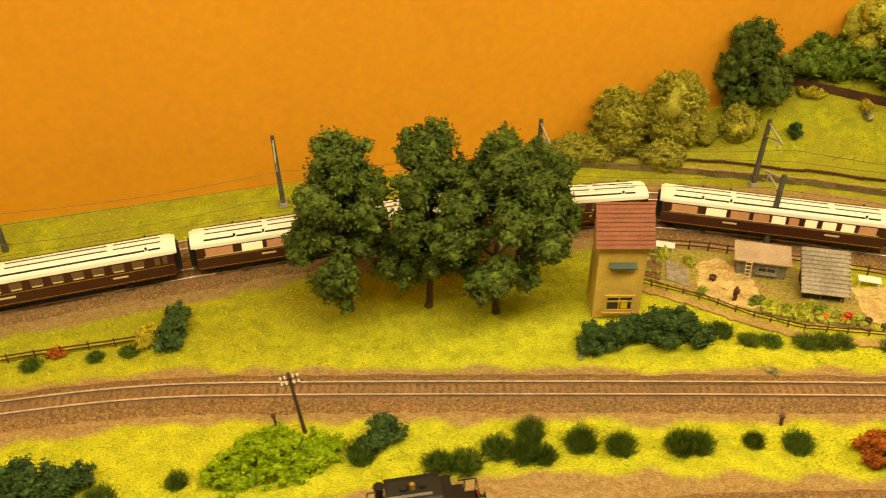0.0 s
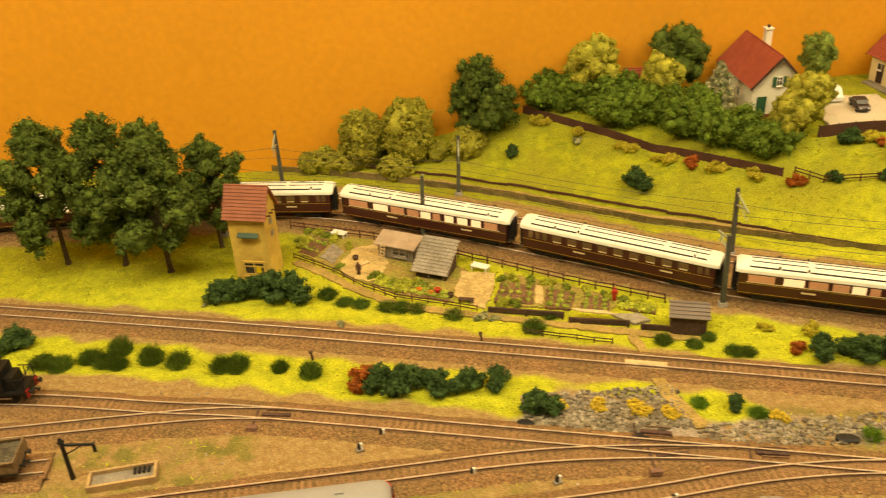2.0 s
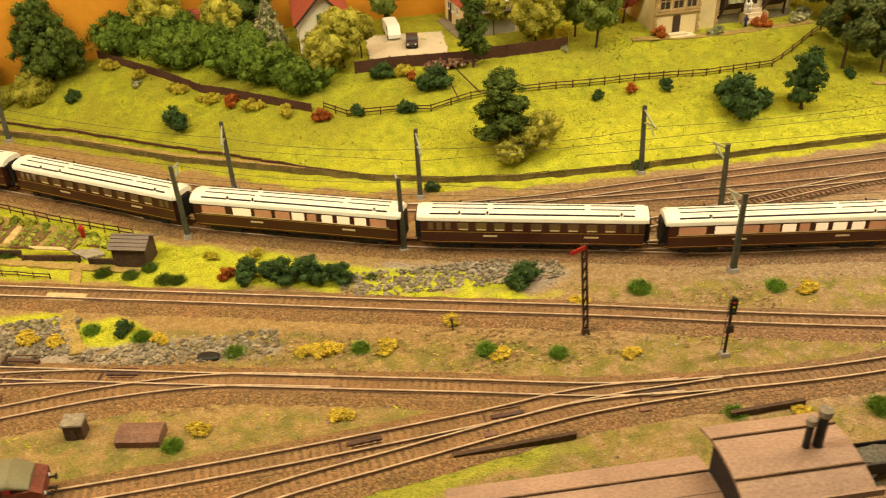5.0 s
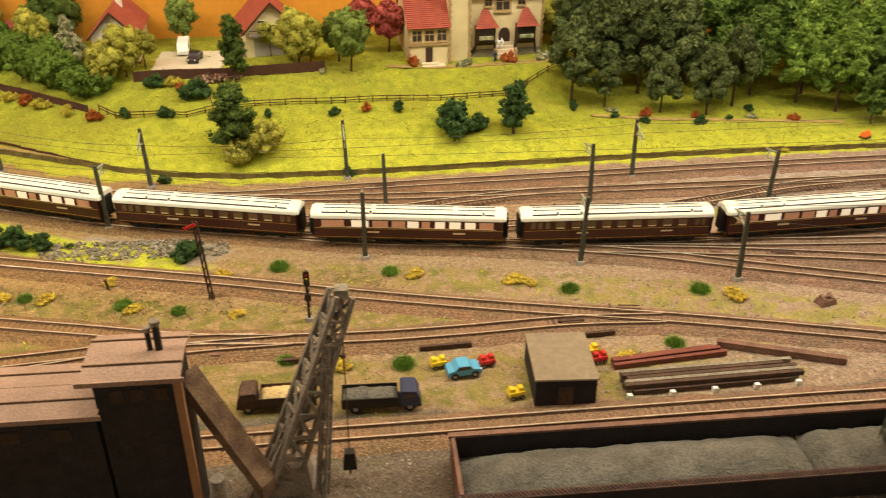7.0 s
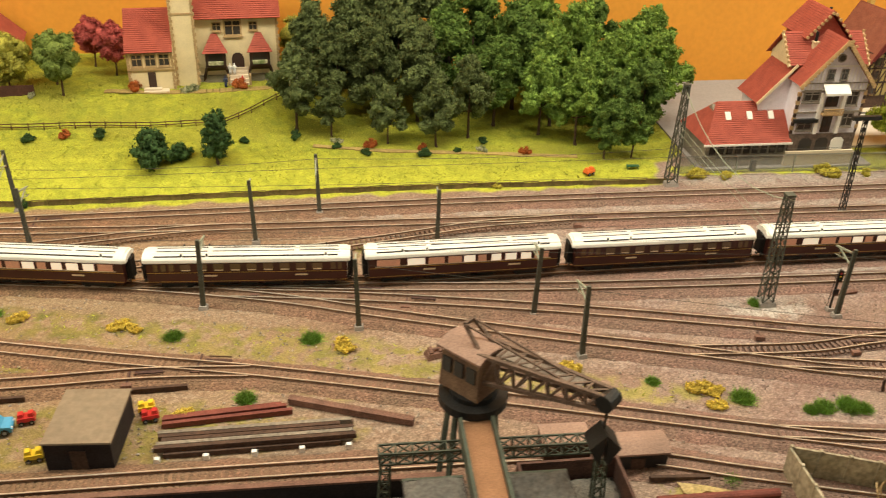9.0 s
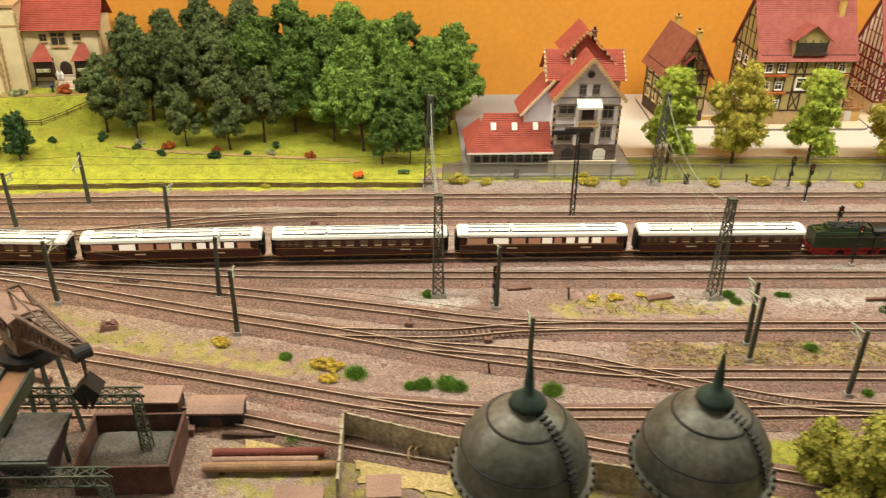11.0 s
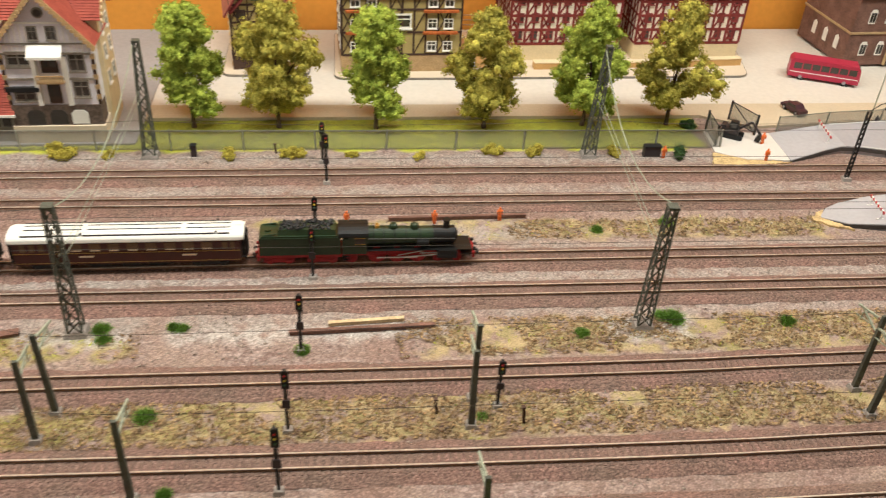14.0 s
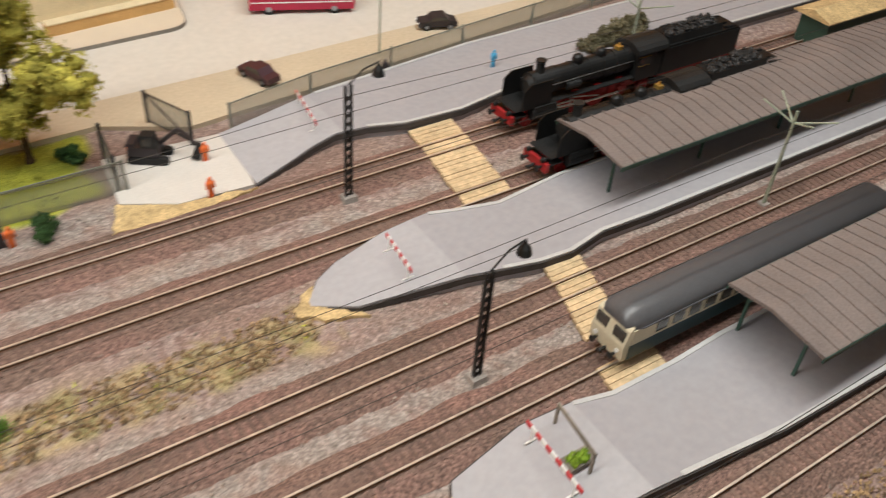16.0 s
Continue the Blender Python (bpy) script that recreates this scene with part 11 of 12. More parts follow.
EARTH = material("allotment_earth", (0.30, 0.21, 0.075), rough=0.95, vary=0.4, scale=35, fine=380, bump=0.8, other=(0.25, 0.235, 0.05))
patch("allotment_ground", "olive-brown trodden allotment earth round the sheds", "soil", [(1.43, 1.880), (1.486, 1.828), (1.53, 1.785), (1.57, 1.754), (1.64, 1.730), (1.665, 1.80), (1.60, 1.862), (1.53, 1.900), (1.448, 1.940)], 0.0012, EARTH, 12)
patch("allotment_ground", "olive-brown trodden allotment earth between the beds", "soil", [(1.700, 1.716), (1.83, 1.684), (1.85, 1.712), (1.775, 1.757), (1.712, 1.790)], 0.0012, EARTH, 13)
patch("sand_yard", "pale trodden sand yard between the sheds", "yard", [(1.488, 1.834), (1.507, 1.800), (1.530, 1.792), (1.548, 1.792), (1.556, 1.840), (1.538, 1.888), (1.508, 1.880)], 0.0018, SAND, 3)


def straw_litter(label, cx, cy, rx, ry, count, seed):
    """Loose straw scattered over a yard."""
    rng = random.Random(seed)
    g = Geo()
    for _ in range(count):
        a, q = rng.uniform(0, 6.283), math.sqrt(rng.random())
        x, y = cx + rx * q * math.cos(a), cy + ry * q * math.sin(a)
        b, n = rng.uniform(0, 6.283), rng.uniform(0.0010, 0.0026)
        z = 0.0024 + rng.uniform(0, 0.0022) * (1 - q * q)
        g.beam((x, y, z), (x + n * math.cos(b), y + n * math.sin(b), z + rng.uniform(-0.0005, 0.0008)), 0.0007, 0.0004)
    tagged(g.part("straw_litter", STRAW_PALE), label, "straw", kind="stuff")


STRAW_PALE = material("pale_straw", (0.74, 0.57, 0.25), rough=0.9, vary=0.3, scale=60)
straw_litter("pale yellow straw scattered between the sheds", 1.524, 1.838, 0.030, 0.044, 420, 14)
straw_litter("pale yellow straw scattered beside the board-roofed shed", 1.672, 1.758, 0.022, 0.038, 320, 15)

patch("sand_yard", "pale sandy yard beside the grey shed", "yard", [(1.642, 1.745), (1.676, 1.708), (1.690, 1.745), (1.698, 1.790), (1.655, 1.800)], 0.0016, SAND, 4)
patch("garden_path", "pale strip of path between two beds", "path", [(1.741, 1.712), (1.750, 1.709), (1.757, 1.752), (1.748, 1.755)], 0.0018, SAND, 5, 0.0008)
patch("stone_slab", "grey stone slab yard at the garden gate", "slab", [(1.828, 1.678), (1.852, 1.655), (1.872, 1.660), (1.862, 1.676)], 0.0022, STONE_ROCK, 6, 0.0012)
patch("stone_slab", "grey stone slabs beside a soil bed", "slab", [(1.462, 1.862), (1.482, 1.842), (1.494, 1.874), (1.478, 1.898)], 0.0022, STONE_ROCK, 7, 0.0012)
patch("dirt_path", "tan dirt path winding past the allotment", "path", [(1.425, 1.850), (1.470, 1.812), (1.507, 1.772), (1.568, 1.724), (1.633, 1.702), (1.70, 1.680), (1.78, 1.655), (1.845, 1.632), (1.92, 1.612), (1.92, 1.621), (1.845, 1.646), (1.78, 1.666), (1.70, 1.692), (1.633, 1.714), (1.570, 1.738), (1.512, 1.786), (1.475, 1.825), (1.432, 1.858)], 0.0013, PATH_TAN, 8, 0.0016)
patch("dirt_path", "tan footpath down to the railway crossing", "path", [(1.838, 1.632), (1.846, 1.600), (1.856, 1.600), (1.850, 1.640)], 0.0014, PATH_TAN, 9, 0.0012)
patch("dirt_path", "tan footpath over the rubble bank", "path", [(1.846, 1.552), (1.850, 1.520), (1.872, 1.470), (1.888, 1.470), (1.866, 1.520), (1.860, 1.552)], 0.0016, PATH_TAN, 10, 0.0014)


def trodden(label, pts, wide):
    """A path that follows the lie of the land."""
    t = thing("dirt_path", label, "path")
    run = [Vector((x, y, gz(x, y) - 0.0004)) for x, y in stations(pts, 0.012)]
    g = Geo()
    for a, b in zip(run, run[1:]):
        g.beam(a, b + (b - a) * 0.15, wide * (1 + 0.35 * noise.noise(a * 40)), 0.0016)
    g.part("trodden_strip", PATH_TAN, t)


trodden("brown dirt path along the front of the wood", [(3.0, 1.912), (3.12, 1.898), (3.30, 1.890), (3.46, 1.881)], 0.011)

bed("freshly dug soil bed behind a low fence", [(1.432, 1.880), (1.455, 1.862), (1.474, 1.902), (1.448, 1.925)], 2, LEAF_HERB, 21, fill=0.4)
bed("allotment bed with rows of salad plants", [(1.535, 1.782), (1.580, 1.752), (1.588, 1.770), (1.545, 1.800)], 3, LEAF_SALAD, 22)
bed("allotment bed with flowers behind the low fence", [(1.585, 1.752), (1.632, 1.730), (1.640, 1.750), (1.592, 1.772)], 2, LEAF_HERB, 23)
bed("half-planted vegetable bed with a dug end", [(1.690, 1.722), (1.738, 1.710), (1.746, 1.752), (1.704, 1.766)], 3, LEAF_HERB, 24, fill=0.55)
bed("allotment bed with rows of vegetables", [(1.752, 1.702), (1.782, 1.693), (1.796, 1.730), (1.760, 1.745)], 3, LEAF_HERB, 25, along=False, fill=0.75)
bed("allotment bed with thin green rows", [(1.793, 1.692), (1.827, 1.682), (1.834, 1.709), (1.806, 1.728)], 3, LEAF_HERB, 26, along=False, fill=0.75)
bed("narrow bed with bright yellow-green rows", [(1.842, 1.688), (1.882, 1.674), (1.886, 1.686), (1.846, 1.700)], 2, LEAF_SALAD, 27)


GARDEN_GREENS = [leafy("garden_green", (0.24, 0.29, 0.05), (0.13, 0.17, 0.03)), leafy("garden_lime", (0.42, 0.42, 0.07), (0.26, 0.28, 0.04))]
LUSH = [(1.540, 1.800), (1.552, 1.790), (1.566, 1.782), (1.578, 1.776), (1.560, 1.772), (1.592, 1.778), (1.600, 1.770), (1.572, 1.762), (1.440, 1.938), (1.455, 1.930), (1.468, 1.918), (1.478, 1.908), (1.428, 1.915), (1.436, 1.902), (1.706, 1.775), (1.722, 1.770), (1.742, 1.764), (1.764, 1.756), (1.786, 1.745), (1.808, 1.735), (1.830, 1.722), (1.700, 1.716), (1.716, 1.714), (1.836, 1.714), (1.852, 1.706), (1.870, 1.698), (1.492, 1.832), (1.500, 1.885)]
LUSH_RNG = random.Random(77)
for k, (x, y) in enumerate(LUSH):
    plant("lush%d" % (k % 2), lambda: make_shrub("garden_plant", GARDEN_GREENS[k % 2], [(0, 0, 0.003, 0.0065), (0.005, 0.001, 0.002, 0.005), (-0.004, 0.002, 0.003, 0.005)], "leafy green garden plant among the allotment beds" if k % 2 == 0 else "leafy yellow-green garden plant among the allotment beds", 300 + k, clumps=12, leaves=6, leaf_size=0.0015, category="plant"), x, y, LUSH_RNG.uniform(0.75, 1.25))


def slat_table(name, label, x, y, turn, w, d, h, mat, cat):
    t = thing(name, label, cat, pose(x, y, gz(x, y), 0, 0, turn))
    for k in range(4):
        g = Geo()
        g.box(-w / 2, w / 2, -d / 2 + d * k / 4, -d / 2 + d * (k + 0.88) / 4, h - 0.0012, h)
        g.part("slat", mat, t)
    for sx in (-1, 1):
        for sy in (-1, 1):
            g = Geo()
            g.box(sx * w * 0.42 - 0.0006, sx * w * 0.42 + 0.0006, sy * d * 0.38 - 0.0006, sy * d * 0.38 + 0.0006, -0.001, h - 0.001)
            g.part("leg", mat, t)
    return t


slat_table("garden_table", "white slatted garden table by the fence", 1.486, 1.918, -28, 0.022, 0.012, 0.0085, PAINT_WHITE, "table")
slat_table("garden_table", "white slatted garden table on the sand", 1.680, 1.801, -30, 0.024, 0.012, 0.0085, PAINT_WHITE, "table")
slat_table("garden_bench", "pale garden bench on the sand yard", 1.523, 1.832, 35, 0.018, 0.006, 0.005, WOOD_PALE, "bench")
slat_table("garden_bench", "dark wooden bench behind the low fence", 1.656, 1.727, -14, 0.020, 0.007, 0.0055, WOOD_DARK, "bench")
slat_table("garden_bench", "green bench at the edge of the wood", 3.548, 1.832, 0, 0.022, 0.008, 0.006, GREEN_SHUTTER, "bench")

for x, y, r, mat, lb in ((1.621, 1.752, 0.0042, PAINT_RED, "red flower pot in the allotment"), (1.612, 1.748, 0.0034, PAINT_ORANGE, "orange clay pot in the allotment"), (1.597, 1.757, 0.0036, PAINT_ORANGE, "orange clay pot among the plants"), (1.512, 1.848, 0.0042, WOOD_DARK, "dark water butt on the sand yard"), (1.637, 1.74, 0.004, WOOD_DARK, "dark barrel beside the grey shed")):
    t = thing("garden_pot", lb, "pot", pose(x, y, 0))
    g = Geo()
    g.spin([(r * 0.7, 0.0), (r, r * 1.6), (r * 1.08, r * 1.7), (r * 0.85, r * 1.7), (r * 0.7, r * 1.3)], 12)
    g.part("bowl", mat, t)

for k in range(3):
    bar("garden_plank", "pale plank lying on the planter", (1.782 + 0.004 * k, 1.683 - 0.003 * k, 0.009 + 0.0002 * k), (1.824 + 0.003 * k, 1.672 - 0.003 * k, 0.009 + 0.0002 * k), 0.0026, 0.0012, WOOD_PALE, "plank", "planks on the planter")


def crossing(label, x0, x1, y0, y1, n, skew=0.0, z=0.0042, mat=WOOD_PALE, turn=0.0):
    """A timber deck laid across the rails, its planks along x."""
    t = thing("plank_crossing", label, "crossing", pose(x0, y0, 0, 0, 0, turn) @ Matrix.Translation((-x0, -y0, 0)))
    w = (y1 - y0) / n
    g = Geo()
    g.box(0, x1 - x0, 0, w * 0.90, -0.0030, 0.0)
    first = g.part("plank", mat, t)
    rng = random.Random(int(x0 * 1000))
    for k in range(n):
        m = Matrix.Translation((x0 + skew * (k + 0.5) / n + rng.uniform(-0.0007, 0.0007), y0 + w * k, z + rng.uniform(-0.0002, 0.0002)))
        if k == 0:
            first.matrix_basis = m
        else:
            share(first, "plank", t, m)
    return t


crossing("pale board foot crossing between the rails", 1.822, 1.868, 1.5735, 1.5865, 4, turn=-14.2)

# ---- the drive, villa front, figures ----
DRIVE = material("pale_drive", (0.62, 0.55, 0.44), rough=0.9, vary=0.08, scale=20)
patch("drive", "pale gravel drive in front of the cottage", "drive", [(2.225, 2.005), (2.345, 2.005), (2.350, 2.115), (2.225, 2.120)], 0.0895, DRIVE, 31)
trodden("brown garden path in front of the villa", [(2.64, 2.020), (2.72, 2.027), (2.80, 2.030), (2.88, 2.040), (2.96, 2.052)], 0.016)


def toy_figure(label, x, y, coat, z=None, tall=0.020, turn=0):
    """A small painted figure, as one plain shape."""
    g = Geo()
    k = tall / 0.020
    for s in (-1, 1):
        g.rod((s * 0.0013 * k, 0, -0.0005), (s * 0.0011 * k, 0, 0.0095 * k), 0.0012 * k, 0.0014 * k, n=7)
        g.rod((s * 0.0030 * k, 0, 0.0155 * k), (s * 0.0036 * k, -0.0008 * k, 0.0092 * k), 0.0009 * k, 0.0007 * k, n=6)
    g.spin([(0.0022 * k, 0.0085 * k), (0.0026 * k, 0.0120 * k), (0.0031 * k, 0.0150 * k), (0.0026 * k, 0.0163 * k), (0.0009 * k, 0.0168 * k), (0.0015 * k, 0.0180 * k), (0.0016 * k, 0.0190 * k), (0.0010 * k, 0.0200 * k)], 10)
    ob = g.part("toy_figure", coat, smooth=True)
    ob.matrix_basis = pose(x, y, gz(x, y) if z is None else z, 0, 0, turn)
    return tagged(ob, label, "figurine")


for x, y, coat, z, lb in ((2.852, 2.074, PAINT_WHITE, 0.094, "white painted toy figure on the villa steps"), (2.860, 2.074, PAINT_WHITE, 0.094, "white painted toy figure on the villa steps"), (2.845, 2.052, PAINT_NAVY, None, "dark blue toy figure in front of the villa"), (2.875, 2.055, PAINT_RED, None, "red toy figure in front of the villa"),
                          (1.518, 1.808, FENCE_BROWN, 0.001, "brown toy figure standing in the allotment"), (1.839, 1.707, PAINT_RED, 0.001, "red toy figure by the garden beds"), (4.405, 1.606, PAINT_ORANGE, 0.0, "orange-clad toy track worker beside the rails"), (4.493, 1.612, PAINT_ORANGE, 0.0, "orange-clad toy track worker beside the rails"), (4.290, 1.606, PAINT_ORANGE, 0.0, "orange-clad toy track worker beside the rails"),
                          (4.949, 1.822, PAINT_ORANGE, 0.002, "orange-clad toy worker in the concrete yard"), (4.933, 1.769, PAINT_ORANGE, 0.002, "orange-clad toy worker at the yard edge"), (5.279, 1.835, PAINT_BLUE, 0.012, "blue-clad toy figure on the platform"), (5.174, 1.885, PAINT_CHARCOAL, 0.002, "dark toy figure by the lamp post"), (4.774, 1.782, PAINT_ORANGE, 0.0, "orange-clad toy worker by the dark cabinet")):
    toy_figure(lb, x, y, coat, z)

motor_car("dark saloon car parked on the drive", pose(2.295, 2.062, 0.0895, 0, 0, -97), PAINT_CHARCOAL, 0.046)
t = thing("delivery_van", "white delivery van parked on the drive", "van", pose(2.268, 2.112, 0.0895, 0, 0, -85))
g = Geo()
g.ext([(-0.027, 0.004), (0.027, 0.004), (0.0275, 0.010), (0.0225, 0.0135), (0.0165, 0.0225), (-0.0255, 0.0232), (-0.027, 0.021)], -0.0100, 0.0100, "y")
b = g.part("body", PAINT_WHITE, t)
for s in (-1, 1):
    g = Geo()
    g.ext([(0.0085, 0.0138), (0.0200, 0.0138), (0.0155, 0.0205), (0.0085, 0.0205)], s * 0.0100 - 0.0003, s * 0.0100 + 0.0003, "y")
    g.part("side_window", GLASS_DARK, b)
    for x in (-0.0165, 0.0165):
        road_wheel(t, x, s * 0.0092, 0.0045)
g = Geo()
g.box(-0.0275, -0.0268, -0.0075, 0.0075, 0.0140, 0.0205)
g.part("rear_window", GLASS_DARK, b)
patch("sand_fringe", "pale yellow sand in the tank yard", "sand", [(3.36, 1.118), (3.42, 1.128), (3.472, 1.112), (3.474, 1.075), (3.44, 1.082), (3.37, 1.084)], 0.0010, YARD_SAND, 51, 0.004)
patch("sand_fringe", "pale yellow sand behind the panel wall", "sand", [(3.492, 1.070), (3.55, 1.062), (3.60, 1.045), (3.60, 1.01), (3.54, 1.02), (3.50, 1.03)], 0.0010, YARD_SAND, 52, 0.004)
cart("orange-red handcart at the end of the fence", pose(3.465, 1.812, gz(3.465, 1.812), 0, 0, 30), PAINT_ORANGE)

# ---- street, platforms and yard ----


def slab(name, label, category, pts, z0, z1, mat):
    g = Geo()
    g.plate(pts, z0, z1)
    return tagged(g.part(name, mat), label, category, kind="structure")


def rounded(pts, r, n=5):
    """Rounds the corners of an outline."""
    out = []
    k = len(pts)
    for i in range(k):
        p, a, b = Vector(pts[i]), Vector(pts[i - 1]), Vector(pts[(i + 1) % k])
        u, v = p + (a - p).normalized() * r, p + (b - p).normalized() * r
        out += [tuple(u.lerp(p, f).lerp(p.lerp(v, f), f)) for f in [j / n for j in range(n + 1)]]
    return out


FORECOURT = material("forecourt_blue_grey", (0.33, 0.31, 0.305), rough=0.9, vary=0.06, scale=12, fine=200, bump=0.1)
ROAD_WHITE = material("road_white_card", (0.62, 0.575, 0.505), rough=0.85, vary=0.04, scale=7, fine=120, bump=0.05)
FOOTWAY = material("footway_tan", (0.56, 0.47, 0.33), rough=0.9, vary=0.07, scale=18, fine=260, bump=0.1)
CONCRETE_WHITE = material("concrete_white", (0.62, 0.58, 0.53), rough=0.9, vary=0.06, scale=20, bump=0.1)
TAN_WALL = material("tan_card_wall", (0.58, 0.36, 0.13), rough=0.85, vary=0.10, scale=40)
TERRACE_WOOD = material("terrace_wood", (0.46, 0.24, 0.10), rough=0.8, vary=0.25, scale=60)
BRICK_WALL = material("low_brick_wall", (0.40, 0.17, 0.10), rough=0.9, vary=0.2, scale=70)

slab("forecourt", "smooth blue-grey concrete station forecourt", "forecourt", [(3.662, 1.818), (3.985, 1.826), (3.985, 2.285), (3.662, 2.28)], -0.004, 0.0022, FORECOURT)
slab("road", "pale off-white street along the town houses", "road", [(3.986, 1.952), (5.04, 1.968), (8.5, 2.06), (8.5, 2.47), (3.986, 2.28)], -0.004, 0.0020, ROAD_WHITE)
slab("footway", "tan footway beside the street verge", "pavement", [(3.986, 1.905), (4.88, 1.920), (4.955, 1.880), (5.083, 1.892), (5.5, 1.936), (8.5, 2.03), (8.5, 2.058), (5.04, 1.9665), (3.986, 1.9505)], -0.004, 0.0040, FOOTWAY)
for label, pts in (("cream pavement slab in front of the station house", [(4.085, 2.066), (4.232, 2.070), (4.232, 2.26), (4.085, 2.26)]), ("cream pavement slab in front of the inn", [(4.276, 2.056), (4.552, 2.062), (4.552, 2.28), (4.276, 2.27)]), ("cream pavement slab with a rounded corner before the red house", [(4.556, 2.064), (5.030, 2.080), (5.072, 2.30), (4.556, 2.28)])):
    ob = slab("pavement", label, "pavement", rounded(pts, 0.02), -0.004, 0.0065, PAVING)
    g = Geo()
    outline = rounded([(x, y) for x, y in pts], 0.02)
    for a, b in zip(outline, outline[1:] + outline[:1]):
        if (Vector(b) - Vector(a)).length > 1e-5:
            g.beam((*a, 0.0040), (*b, 0.0040), 0.0022, 0.0042)
    g.part("kerb", STONE_GREY, ob)

for label, a, b, h, w, mat in (("low tan card wall before the red house", (4.888, 2.118), (5.032, 2.132), 0.0130, 0.012, TAN_WALL), ("low tan planter before the red house", (4.632, 2.105), (4.688, 2.107), 0.0120, 0.014, TAN_WALL), ("low brick terrace wall before the inn", (4.288, 2.098), (4.335, 2.100), 0.0200, 0.006, BRICK_WALL), ("low tan terrace wall before the inn", (4.36, 2.092), (4.446, 2.093), 0.0100, 0.006, TAN_WALL), ("low tan wall before the station house", (4.10, 2.105), (4.225, 2.107), 0.0090, 0.005, TAN_WALL), ("low tan planter beside the red house", (4.76, 2.112), (4.84, 2.116), 0.0100, 0.010, TAN_WALL)):
    t = thing("terrace_wall", label, "low wall")
    g = Geo()
    g.beam((*a, 0.0062 + h / 2), (*b, 0.0062 + h / 2), w, h)
    g.part("block", mat, t)
    g = Geo()
    g.beam((*a, 0.0068 + h), (*b, 0.0068 + h), w + 0.0016, 0.0014)
    g.part("coping", HOUSE_CREAM, t)

t = thing("beer_terrace", "raised tan timber terrace with railings beside the inn", "terrace", pose(4.500, 2.125, 0.0065, 0, 0, 2))
g = Geo()
g.box(-0.048, 0.044, -0.022, 0.030, -0.001, 0.031)
base = g.part("base_wall", TAN_WALL, t)
g = Geo()
g.box(-0.051, 0.047, -0.026, 0.032, 0.031, 0.034)
g.part("deck", TERRACE_WOOD, t)
for x0, x1, mat, nm in ((-0.040, -0.018, GLASS_DARK, "opening"), (-0.012, 0.004, CONCRETE_WHITE, "door"), (0.008, 0.024, CONCRETE_WHITE, "door")):
    g = Geo()
    g.box(x0, x1, -0.0228, -0.0216, 0.001, 0.025)
    g.part(nm, mat, base)
for k in range(9):
    g = Geo()
    x = -0.049 + k * 0.0118
    g.box(x - 0.0008, x + 0.0008, -0.0255, -0.0239, 0.034, 0.047)
    g.part("railing_post", TERRACE_WOOD, t)
for z in (0.040, 0.046):
    g = Geo()
    g.box(-0.050, 0.046, -0.0253, -0.0241, z, z + 0.0012)
    g.part("rail", TERRACE_WOOD, t)
for x in (-0.049, 0.045):
    for y in (-0.020, 0.028):
        g = Geo()
        g.box(x - 0.0010, x + 0.0010, y - 0.0010, y + 0.0010, 0.034, 0.078)
        g.part("pergola_post", TERRACE_WOOD, t)
for y in (-0.020, 0.004, 0.028):
    g = Geo()
    g.box(-0.051, 0.047, y - 0.0009, y + 0.0009, 0.078, 0.0800)
    g.part("pergola_beam", TERRACE_WOOD, t)
for k, (x, y) in enumerate(((4.470, 2.115), (4.490, 2.128), (4.512, 2.113), (4.530, 2.128))):
    slat_table("terrace_table", "orange-brown table on the raised terrace", x, y, 12 * k, 0.014, 0.010, 0.0100, TERRACE_WOOD, "table").location.z = 0.0405

# the wire fence along the yard
WIRE_POST = material("fence_post_grey", (0.24, 0.24, 0.20), rough=0.7, vary=0.15)
fence("tall grey wire mesh fence along the railway yard", [(3.62, 1.808), (4.875, 1.812)], 0.104, 0.034, (0.033,), WIRE_POST, post=0.0022, rail=0.0013, name="wire_fence", lean=0.0, panel=(MESH_PANEL, 0.001, 0.0325, 0.0003))
fence("grey wire mesh fence behind the platform", [(4.990, 1.862), (5.083, 1.880), (5.286, 1.902), (5.50, 1.925), (6.6, 2.01)], 0.095, 0.032, (0.031,), WIRE_POST, post=0.0022, rail=0.0012, name="wire_fence", lean=0.0, panel=(MESH_PANEL, 0.001, 0.0305, 0.0003))
for label, a, b in (("open grey mesh gate leaf of the yard", (4.948, 1.852), (4.925, 1.905)), ("closed grey mesh gate leaf of the yard", (4.868, 1.815), (4.872, 1.868))):
    t = thing("yard_gate", label, "gate")
    for p in (a, b):
        g = Geo()
        g.box(p[0] - 0.0014, p[0] + 0.0014, p[1] - 0.0014, p[1] + 0.0014, -0.002, 0.038)
        g.part("gate_post", STEEL_DARK, t)
    for p, q in (((*a, 0.006), (*b, 0.006)), ((*a, 0.036), (*b, 0.036)), ((*a, 0.006), (*b, 0.036))):
        g = Geo()
        g.beam(p, q, 0.0010, 0.0012)
        g.part("bar", STEEL_DARK, t)
    g = Geo()
    g.beam((*a, 0.021), (*b, 0.021), 0.0003, 0.029)
    g.part("mesh_panel", MESH_PANEL, t)

